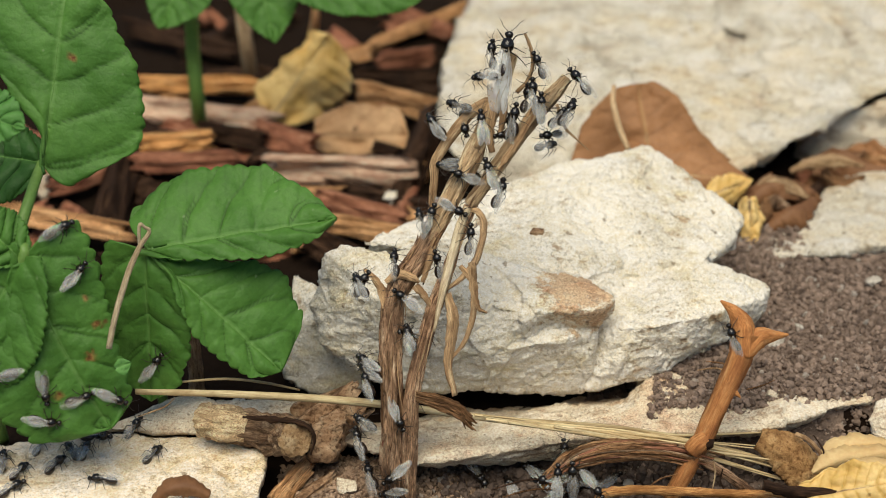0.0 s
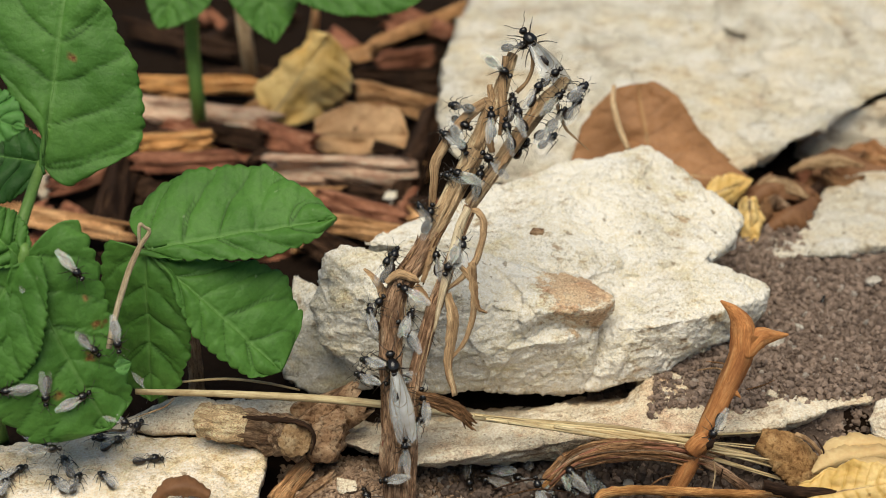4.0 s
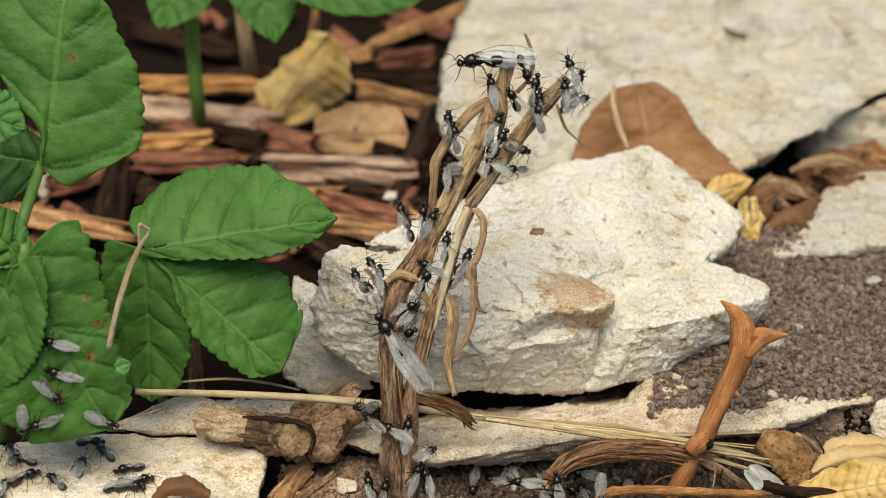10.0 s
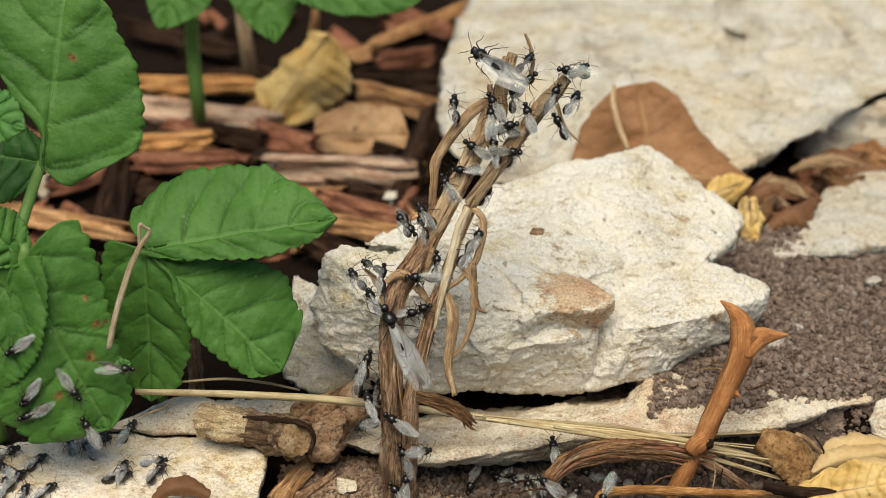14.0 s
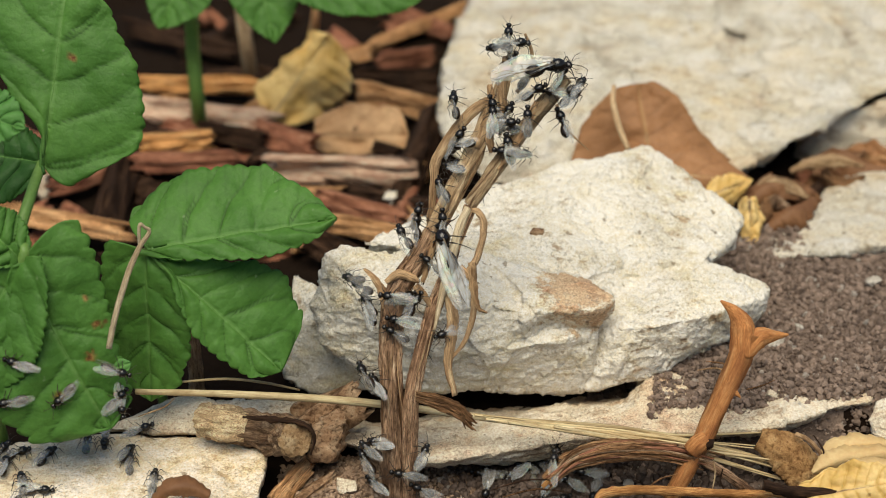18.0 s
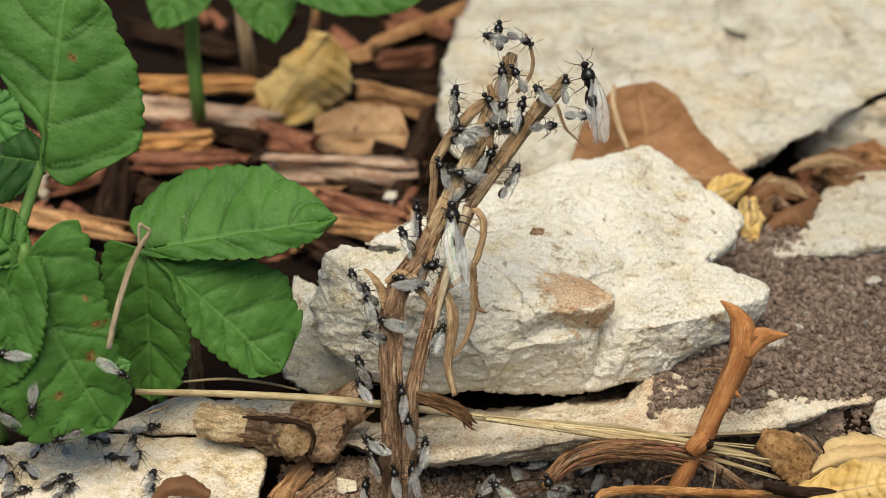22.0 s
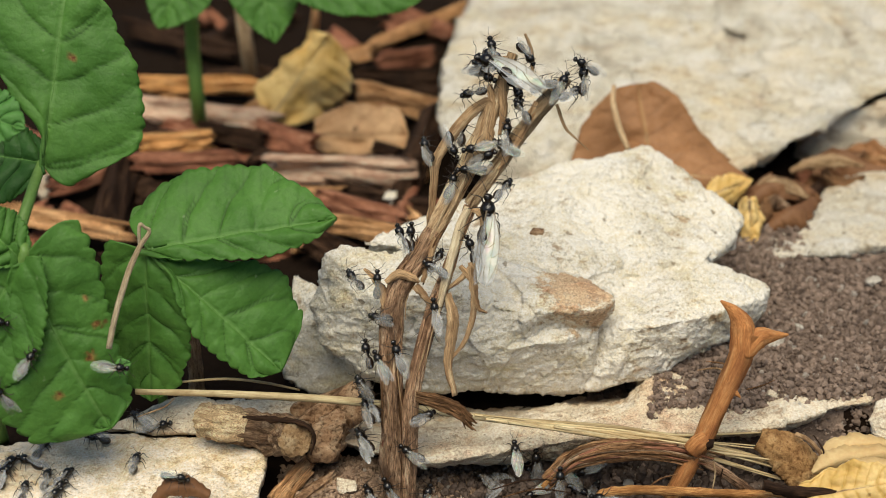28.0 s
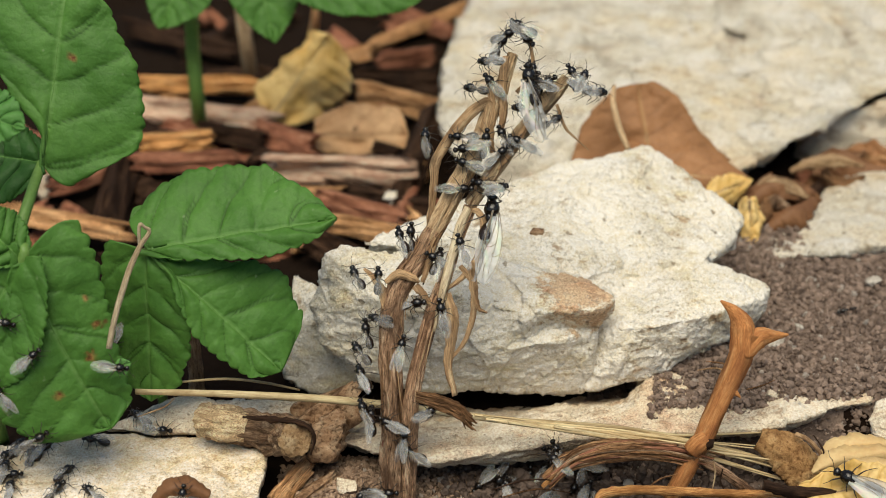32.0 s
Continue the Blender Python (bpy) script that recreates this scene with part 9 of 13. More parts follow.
    walk(SWARM[40], [(0,at(-1.4,-2.5,3.3,-72,26,156)),(1,at(-3.2,-1.9,3,-65,25,147)),(2,at(-3.2,-1.9,3,-66,18,143)),(3,at(-3.2,-1.9,2.3,-66,18,143)),(4,at(-4.1,-1.9,2.6,-64,-27,123)),(5,at(-5,-1.9,2.9,-25,-65,73)),(6,at(-5.9,-1.9,3.2,56,-47,-18)),(7,at(-1,-2.1,6.9,-1,-73,90)),(7.5,at(-1,-2.1,6.9,-62,-51,157)),(8,at(-1,-2.1,6.9,-72,-19,173)),(9,at(0,-1.9,9.5,-72,13,-162)),(9.5,at(-0.8,-2,6.8,-76,-40,171)),(10,at(-1.6,-2.2,4.2,18,-71,58)),(11,at(-1.2,-2.4,4.4,14,-68,62)),(12,at(-1,-2.1,7.3,-26,-70,120)),(13,at(-1,-2.1,7.1,-40,-67,133)),(14.5,at(1.4,-1.8,10.4,-45,-66,144)),(17,at(0.2,-2.4,5.7,-26,-73,124)),(17.5,at(0.2,-2.4,6.2,-67,-46,172)),(18,at(0.3,-2.4,6.6,-72,-14,-174)),(19,at(-1.1,-2.3,5.1,-69,-25,162)),(19.33,at(0.6,-1.9,6.4,-19,-54,119)),(19.67,at(2.4,-1.6,7.8,47,-38,59)),(20,at(4.1,-1.2,9.1,74,2,41)),(21,at(4.4,-1.2,9.1,74,2,41)),(22,at(3.2,-1.3,8.3,65,-41,50)),(23,at(3.7,-1.9,9,48,-19,65)),(24,at(3.6,-2,7.3,49,-18,65)),(24.5,at(3.2,-2,5.2,13,-57,107)),(25,at(2.8,-2.1,3.2,-67,-46,-168)),(26.5,at(3.4,-1.8,3,17,-67,107)),(28,at(4,-1.5,2.9,65,-31,57)),(28.5,at(3.4,-1.6,5.3,-5,-67,130)),(29,at(2.8,-1.8,7.7,-70,-29,-162)),(30,at(2.8,-1.7,8.5,-65,-38,-162)),(31,at(2.2,-1.9,10,-69,-35,-173)),(32,at(1.5,-2,10.1,-69,-20,155))])
    walk(SWARM[41], [(0,at(13.9,12.3,42.4,59,-39,66)),(1,at(16,14.1,44.9,70,-36,54)),(2,at(18.4,14.4,48.1,69,-35,55)),(3,at(20.6,16,49.7,69,-23,52)),(6,at(19.9,15.7,49,70,-5,45)),(7,at(20.6,16.5,50.3,56,-8,54)),(8,at(20.2,16.1,52.1,80,-47,43)),(9,at(20.8,16.8,51.9,62,-48,42)),(10,at(23.3,17.8,53,54,-21,64)),(11,at(24.8,18.1,53.7,54,-21,64)),(12,at(22.9,17.9,53.3,39,-45,90)),(13,at(23,17.9,53.3,43,-41,84)),(14.5,at(24,17.6,52.7,55,-14,58)),(17,at(24.4,18.1,53.7,54,-21,64)),(18,at(23.6,17.9,53.3,56,-8,54)),(19,at(23.3,17.9,53.3,54,-21,64)),(20,at(22.4,17.7,55,34,-44,46)),(21,at(23.6,18.5,54.7,89,-52,35)),(21.5,at(24.1,17.1,52.9,67,-17,43)),(22,at(24.7,15.8,51.1,50,18,37)),(23,at(26.9,17.2,54.1,50,-18,65)),(24,at(16.1,12.7,44.2,50,-18,65)),(25,at(23.2,16.2,52,56,5,46)),(28,at(23.6,17.2,54.1,56,-1,50)),(29,at(24.6,18.4,56.8,35,34,1)),(30,at(23.1,18.4,56.9,35,-20,26)),(31,at(24.7,17.2,54.1,50,-18,65)),(32,at(25.1,17.1,54.3,66,32,30))])
    walk(SWARM[42], [(0,at(-0.4,8.3,25,-166,-60,75)),(0.33,at(-1.1,8,27,-117,-68,72)),(0.67,at(-1.8,7.6,28.9,-52,-71,52)),(1,at(-2.5,7.2,30.9,9,-66,36)),(1.5,at(-2.5,6.9,30.2,46,-14,-18)),(2,at(-2.4,6.6,29.5,34,43,-48)),(2.5,at(-2.5,6.2,28.9,46,-14,-18)),(3,at(-2.7,5.7,28.2,9,-66,36)),(6,at(-1,5.5,29.8,58,-20,5)),(6.5,at(-2.5,6,29.9,-3,-50,66)),(7,at(-4,6.4,30,-60,-17,124)),(8,at(-4.7,6.6,30.3,-58,-25,118)),(9,at(-4.7,6.9,31,-60,-17,124)),(10,at(-5.3,7.3,31.7,-58,-25,118)),(11,at(-5.7,7.3,31.7,-59,-21,121)),(12,at(-5.5,7.3,31.7,-58,-25,118)),(13,at(-5.4,7.4,31.8,-59,-23,120)),(14.5,at(-5.7,7.3,31.7,-60,-17,124)),(17,at(-5.5,6.9,31,-61,-9,128)),(18,at(-5.1,6.7,30.7,-61,-2,132)),(19,at(-5.1,6.7,30.7,-61,-2,132)),(19.33,at(-4.9,7,31.1,-49,-42,104)),(19.67,at(-4.7,7.2,31.6,12,-60,30)),(20,at(-4.5,7.5,32,56,-31,-27)),(20.33,at(-3.6,7.8,31.6,67,-73,5)),(20.67,at(-2.8,8.1,31.1,-72,-61,-177)),(21,at(-1.9,8.4,30.7,-54,-20,-148)),(21.5,at(-3,7.8,30.1,-57,-20,167)),(22,at(-4,7.3,29.5,-59,-21,121)),(23,at(-3.6,7.3,29.5,-58,-25,119)),(24,at(-2.9,4.7,27.1,-71,10,141)),(25,at(-2.7,4.6,26.8,-71,10,141)),(28,at(-2.7,4.7,26.9,-71,10,141)),(29,at(-2.7,4.6,26.8,-71,14,142)),(30,at(-2.7,4.6,26.8,-71,10,141)),(31,at(-2.7,4.7,26.9,-71,14,142)),(32,at(-2.7,4.6,26.8,-71,10,141))])
    walk(SWARM[43], [(0,at(3.4,12.5,32.5,-138,-51,40)),(8,at(3.4,12.5,32.5,-138,-51,40)),(8.33,at(3.6,10.6,32.6,-107,-50,59)),(8.67,at(3.9,8.8,32.6,-75,-56,77)),(9,at(4.1,6.9,32.6,-40,-66,90)),(9.5,at(4,7.2,33,-61,-45,133)),(10,at(3.9,7.5,33.3,-60,-22,157)),(10.5,at(4.5,7.7,33.3,-35,-52,147)),(11,at(5.2,7.9,33.3,34,-68,90)),(12,at(5.2,8.1,33.7,38,-65,90)),(13,at(5.3,8.2,33.6,44,-54,79)),(14.5,at(5.2,8.1,33.7,38,-65,90)),(17,at(4.1,7.8,33.9,-50,-27,167)),(18,at(4.1,7.7,33.8,-50,-37,162)),(19,at(4.1,7.6,33.6,-56,-29,171)),(19.5,at(3.5,9.6,35.9,-59,-52,139)),(20,at(2.9,11.6,38.2,-26,-70,75)),(21,at(3,11.6,38.2,-9,-72,57)),(22,at(3,11.6,38.2,-26,-70,75)),(23,at(3.2,12,39.3,-53,-51,106)),(24,at(1.5,11.3,37.5,-53,-50,106)),(25,at(1.5,11.2,37.2,-60,-40,115)),(28,at(0.5,10.8,36.5,-62,-35,119)),(29,at(0.5,11,36.9,-62,-35,119)),(30,at(0.9,11,36.9,-64,-30,122)),(31,at(0.9,10.5,35.9,-64,-30,122)),(32,at(0.5,10.6,36.2,-60,-40,115))])
    walk(SWARM[44], [(0,at(7.9,16.5,40.2,-140,-53,44)),(14.5,at(7.9,16.5,40.2,-140,-53,44)),(15.33,at(7.5,15.9,42.1,-103,-53,55)),(16.17,at(7.2,15.4,44.1,-64,-57,64)),(17,at(6.8,14.8,46,-19,-64,66)),(18,at(8.5,16.1,48.2,31,-61,10)),(19,at(8.1,16.1,48.2,31,-61,10)),(20,at(8.6,16,47.9,31,-61,10)),(21,at(8.5,16.5,48.8,31,-61,10)),(21.5,at(8.6,16.5,48.8,-52,-48,104)),(22,at(8.6,16.5,48.8,-66,-4,133)),(23,at(12.7,17.2,51.8,-33,-57,128)),(24,at(12.4,16,49,-26,-54,107)),(24.5,at(13.4,16.1,49.3,26,-57,27)),(25,at(14.5,16.2,49.6,45,-31,-24)),(26.5,at(14.7,15.8,49.5,17,-56,20)),(28,at(14.8,15.4,49.5,-38,-52,90)),(29,at(16.7,16.7,52.2,-39,-47,90)),(30,at(17.1,16.6,51.9,-23,-53,73)),(31,at(17.9,15.5,50.9,47,-50,38)),(32,at(17.7,16.1,52,-42,-50,122))])
    walk(SWARM[45], [(0,at(12,20.7,47.6,-145,-51,49)),(10,at(12,20.7,47.6,-145,-51,49)),(10.33,at(12.7,18.9,47.7,-110,-38,64)),(10.67,at(13.4,17,47.9,-76,-33,83)),(11,at(14.1,15.2,48,-42,-38,102)),(11.5,at(13.9,15,48.5,-63,-9,129)),(12,at(13.7,14.8,49.1,-71,25,146)),(13,at(13.7,14.8,49.1,-71,23,145)),(14.5,at(13.6,16.1,48.9,-63,-2,163)),(17,at(13.6,16.1,49,-65,6,169)),(18,at(13.6,16.1,49,-65,6,169)),(19,at(13.6,16.1,49,-63,-21,155)),(20,at(13.6,16.6,49.2,-66,-4,-172)),(21,at(13,16.5,50.1,-63,2,176)),(22,at(12.9,16.3,49.4,-80,-27,-154)),(22.5,at(13.9,16.9,50.4,-51,-63,167)),(23,at(14.8,17.4,51.4,34,-56,72)),(23.5,at(14.4,17.3,49.6,-34,-57,165)),(24,at(13.9,17.2,47.9,-52,-24,-149)),(25,at(19.9,16.1,49.2,-49,-31,-155)),(26,at(17.4,17.7,48.9,-45,-59,-120)),(27,at(14.8,19.4,48.5,-110,-75,-21)),(28,at(12.3,21,48.2,-145,-51,49)),(28.33,at(11,19.9,48.2,-72,-69,16)),(28.67,at(9.8,18.7,48.3,10,-55,-28)),(29,at(8.5,17.5,48.4,51,-31,-26)),(30,at(8.5,16,48.9,68,0,21)),(31,at(8.9,17.4,48.2,56,-18,-37)),(31.33,at(10.1,18.3,50.3,44,-52,-1)),(31.67,at(11.3,19.1,52.3,-22,-61,86)),(32,at(12.5,20,54.4,-51,-31,136))])
    walk(SWARM[46], [(0,at(2.1,2.9,15.1,-155,-82,63)),(6,at(2.1,2.9,15.1,-155,-82,63)),(6.33,at(2.8,1.9,15.7,-29,-45,-64)),(6.67,at(3.5,0.9,16.2,-25,4,-69)),(7,at(4.2,-0.1,16.8,-26,53,-73)),(7.5,at(4.7,1.4,19.9,-51,29,-115)),(8,at(5.1,2.9,22.9,-54,-1,-140)),(8.5,at(4.2,1.1,19.1,-56,-37,-156)),(9,at(3.4,-0.7,15.3,-32,-71,168)),(10,at(1.5,-1.5,13.8,38,-68,63)),(11,at(2.3,-1.9,9.6,-13,-71,122)),(12,at(-1.4,-1,15.3,59,-47,42)),(13,at(-1.3,-1,15.1,40,-64,66)),(13.75,at(-0.8,-1.2,14.7,-48,-50,153)),(14.5,at(-0.2,-1.5,14.3,-68,-8,173)),(17,at(-1.2,-1.7,10.8,-72,0,159)),(18,at(-3,-0.4,10.3,-52,12,138)),(19,at(-4.5,-0.4,11.2,-49,24,149)),(20,at(-3,-0.4,10.3,-53,6,134)),(21,at(-3.7,-0.4,11.2,-52,9,136)),(22,at(-3.3,-0.5,9.9,-53,6,134)),(23,at(-5.3,-0.5,8.5,-52,12,138)),(24,at(-4.5,-0.5,9.4,-52,-12,120)),(25,at(-4.5,-0.5,9.9,-53,-6,125)),(28,at(-4.5,-0.4,10.8,-48,-25,108)),(28.5,at(-0.5,-0.6,12.7,-1,-32,85)),(29,at(3.6,-0.7,14.6,45,-22,64)),(30,at(3.6,-0.7,15.1,48,-10,52)),(31,at(3.6,-0.7,15.1,48,-10,52)),(31.5,at(1.1,-1,14.6,-14,-33,102)),(32,at(-1.3,-1.3,14.2,-71,-2,145))])
    walk(SWARM[47], [(0,at(4,6.6,23.4,-151,-56,57)),(17,at(4,6.6,23.4,-151,-56,57)),(17.33,at(2.5,5.5,24.1,-100,-83,-43)),(17.67,at(0.9,4.3,24.9,-39,-57,-151)),(18,at(-0.7,3.2,25.6,-60,-31,175)),(19,at(-0.8,3.5,26.6,-60,-29,170)),(20,at(-3.6,4.3,24.5,-72,10,141)),(21,at(-3.6,4.4,24.7,-72,10,141)),(22,at(-3.6,4.2,24.4,-72,10,141)),(23,at(-3.6,4.4,24.7,-72,10,141)),(24,at(-4.4,2.3,21.5,-56,-15,122)),(25,at(-4,2.3,21.5,-55,-22,117)),(28,at(-4,3.4,22.8,-56,-57,108)),(29,at(-4,3.4,22.8,-56,-57,108)),(30,at(-4,3.6,23.2,-50,-62,101)),(31,at(-4,4.3,24.5,-56,-57,108)),(32,at(-4,4.6,25.2,-56,-57,108))])
    walk(SWARM[48], [(0,at(7.1,11.1,31.5,-148,-57,53)),(8,at(7.1,11.1,31.5,-148,-57,53)),(8.33,at(7.5,9.8,31.5,157,-51,61)),(8.67,at(7.8,8.6,31.5,109,-44,59)),(9,at(8.2,7.3,31.5,66,-40,50)),(10,at(8.6,7.7,32.1,67,-39,51)),(10.33,at(8,8.7,31.7,110,-43,60)),(10.67,at(7.4,9.7,31.3,157,-51,62)),(11,at(6.9,10.7,30.9,-148,-57,53)),(22,at(6.9,10.7,30.9,-148,-57,53)),(22.33,at(9.2,11.4,34.4,150,-49,71)),(22.67,at(11.6,12,37.8,103,-36,71)),(23,at(13.9,12.6,41.2,61,-27,60)),(23.5,at(10.4,11.3,39.4,36,-38,44)),(24,at(7,10,37.6,11,-53,34)),(25,at(11.4,13.1,44,40,-35,21)),(28,at(7.5,13,43.2,38,-54,55)),(29,at(6.6,15,44.7,-40,-52,90)),(31,at(6.6,15,44.7,-40,-52,90)),(31.5,at(5.8,11.6,39.4,-57,-44,138)),(32,at(4.9,8.1,34.1,-61,-31,175))])
    walk(SWARM[49], [(0,at(10.6,15.2,39.4,-130,-49,30)),(1,at(10.6,15.2,39.4,-130,-49,30)),(1.33,at(10.8,14.8,41.1,-95,-53,47)),(1.67,at(11.1,14.4,42.9,-58,-62,59)),(2,at(11.3,14,44.6,-5,-73,54)),(3,at(11.4,13.5,44.1,-3,-48,75)),(6,at(10.6,13.3,43.2,-2,-72,56)),(7,at(11.2,12,43.1,46,-47,43)),(7.5,at(9.9,12.6,43.7,-38,-60,143)),(8,at(8.7,13.1,44.2,-66,-16,-170)),(8.5,at(11.5,13.1,43.2,-64,36,-128)),(9,at(14.3,13.1,42.3,9,55,-30)),(10,at(16.7,14.2,46.9,56,23,27)),(11,at(17.2,14.2,46.7,60,18,37)),(12,at(17.2,14.2,46.9,61,11,41)),(13,at(17.1,14.2,46.8,60,15,38)),(14.5,at(14.8,13.5,46.9,63,-2,-5)),(17,at(17.7,15.4,50.8,68,-53,35)),(18,at(17.4,15.7,51.3,-9,-59,90)),(18.33,at(15.7,17.5,50.3,-57,-49,81)),(18.67,at(14,19.3,49.2,-101,-46,65)),(19,at(12.3,21,48.2,-145,-51,49)),(19.33,at(10.8,20.3,49,-110,-41,62)),(19.67,at(9.4,19.6,49.9,-77,-37,79)),(20,at(7.9,18.9,50.8,-43,-42,96)),(21,at(7.6,18.9,50.8,-47,-38,102)),(22,at(7.9,18.9,50.8,-43,-42,96)),(23,at(7.9,18.7,50.5,-39,-46,90)),(24,at(7.7,18.7,50.5,-39,-46,90)),(25,at(7.7,18.7,50.5,-39,-46,90)),(28,at(9,17.8,48.9,-26,-53,73)),(29,at(4.3,15.7,47.8,-38,-39,90)),(30,at(4,15.8,48.2,-38,-39,90)),(31,at(4,15.8,48.2,-44,-31,100)),(32,at(4,15.8,48.2,-44,-31,100))])
    walk(SWARM[50], [(0,at(-0.5,2.4,7.1,172,-81,98)),(3,at(-0.5,2.4,7.1,172,-81,98)),(4,at(-0.2,0.8,6.5,-114,-77,83)),(5,at(0.2,-0.9,5.9,-62,-73,91)),(6,at(0.5,-2.5,5.3,-17,-72,106)),(6.5,at(2.1,-2.1,5.7,-47,-57,165)),(7,at(3.7,-1.7,6,-45,-38,-164)),(7.5,at(3.9,-1.5,6.2,15,-65,123)),(8,at(4.1,-1.4,6.5,70,-36,54)),(9,at(3.2,-1.4,6.5,66,-41,50)),(10,at(3.7,-1.7,6,26,-52,106)),(11,at(1.2,-2.5,3.6,-5,-74,90)),(12,at(-0.3,-2.7,3.4,-68,-37,164)),(13,at(-0.4,-2.7,2.5,-76,-17,169)),(14.5,at(-0.2,-2.5,4.8,-55,-56,151)),(15.75,at(-2.4,-1.7,5,-59,-12,152)),(17,at(-4.6,-0.9,5.3,-62,32,151)),(18,at(-3.4,-1,4.4,-66,-4,134)),(19,at(-3.8,-1.8,4.1,-40,-60,90)),(20,at(-4.2,-1.8,4.1,-53,-50,105)),(21,at(-5,-1.8,3.6,-40,-60,90)),(22,at(-4.2,-1.8,4.1,-40,-60,90)),(23,at(-4.6,-1.9,3.2,-63,-30,122)),(24,at(-4.6,-1.8,3.6,-53,-50,105)),(25,at(-4.6,-1.9,3.2,-63,-30,122)),(28,at(-3.8,-1.9,3.2,-66,-21,127)),(29,at(-2.6,-1.8,5,-60,-40,115)),(30,at(-4.6,-1.8,3.6,-63,-30,122)),(30.5,at(-4.6,-1.9,3.4,-39,-60,90)),(31,at(-4.6,-1.9,3.2,35,-62,8)),(32,at(-5,-1.9,2.3,35,-62,8))])
    walk(SWARM[51], [(0,at(-0.7,3.8,16.2,178,-63,92)),(2,at(-0.7,3.8,16.2,178,-63,92)),(2.33,at(-0.1,2.8,17.6,-133,-47,91)),(2.67,at(0.6,1.9,18.9,-94,-36,105)),(3,at(1.2,0.9,20.2,-56,-33,124)),(4.5,at(0.4,-0.2,17.6,-22,-60,93)),(6,at(-0.3,-1.3,15.1,50,-58,24)),(7,at(-0.3,-1.3,15.1,50,-58,24)),(7.33,at(-0.3,-1.4,14.8,-45,-56,126)),(7.67,at(-0.4,-1.4,14.6,-66,-12,156)),(8,at(-0.4,-1.5,14.3,-65,35,173)),(9,at(-4,-0.9,15.9,-66,7,138)),(10,at(-4.7,-1,16.4,-63,25,147)),(11,at(-4.5,-1.1,16,-61,32,151)),(12,at(-4.8,1.5,20.1,-66,4,137)),(13,at(-4.8,1.5,20.1,-66,-3,134)),(13.75,at(-4.8,1.5,20.1,-52,-48,105)),(14.5,at(-4.8,1.5,20.1,32,-61,10)),(17,at(-4.4,1.7,20.5,-52,-49,105)),(18,at(-4.5,1.7,20.5,-62,-29,121)),(19,at(-4.5,2,20.9,-55,-22,117)),(20,at(-4.8,2.1,21.2,-52,-30,110)),(21,at(-4.8,2.1,21.2,-52,-30,110)),(22,at(-4.8,2.1,21.2,-55,-22,117)),(23,at(-4.5,2.3,21.5,-55,-22,117)),(24,at(-4.7,0.9,19.3,-52,-20,115)),(25,at(-4.4,0.9,19.3,-50,-27,109)),(28,at(-4.7,0.8,19,-54,-13,121)),(29,at(-4,2.1,21.7,-52,-20,115)),(30,at(-5.1,1.8,20.5,-57,-8,127)),(31,at(-5.1,2.6,22.2,-55,-22,117)),(32,at(-5.1,3,22.9,-56,-15,122))])
    walk(SWARM[52], [(0,at(-0.6,7.6,23.7,-166,-60,75)),(10,at(-0.6,7.6,23.7,-166,-60,75)),(10.33,at(-1.9,5.8,22.9,-138,-23,82)),(10.67,at(-3.1,4,22.2,-107,8,105)),(11,at(-4.4,2.2,21.5,-65,18,143)),(12,at(-4,2.5,22.4,-50,-27,109)),(13,at(-3.8,2.4,22.3,-48,-31,105)),(14.5,at(-3.6,2.1,21.7,-12,-54,55)),(15.75,at(-2.4,2.9,24.2,-46,-50,113)),(17,at(-1.1,3.7,26.8,-60,-32,154)),(18,at(-0.2,3.7,27.1,-62,-6,170)),(18.5,at(0.4,4.1,26.9,-25,-51,131)),(19,at(0.9,4.4,26.7,56,-41,49)),(19.5,at(0.2,4,26.7,-26,-44,125)),(20,at(-0.4,3.6,26.7,-64,2,156)),(21,at(-0.5,3.7,26.7,-64,2,156)),(22,at(-1.6,3.9,26.7,-63,0,150)),(23,at(-1.8,4,27.2,-61,-3,164)),(24,at(0.6,1.7,22.2,-32,-56,128)),(25,at(0.9,1.7,22.4,-47,-24,108)),(28,at(-2.4,2.2,21.9,-48,-42,132)),(29,at(-2.4,2.2,21.9,-59,-18,152)),(30,at(0,2.2,23.6,-27,-59,131)),(31,at(0,2.4,23.9,-2,-63,101)),(32,at(0.7,2.8,23.8,25,-54,64))])
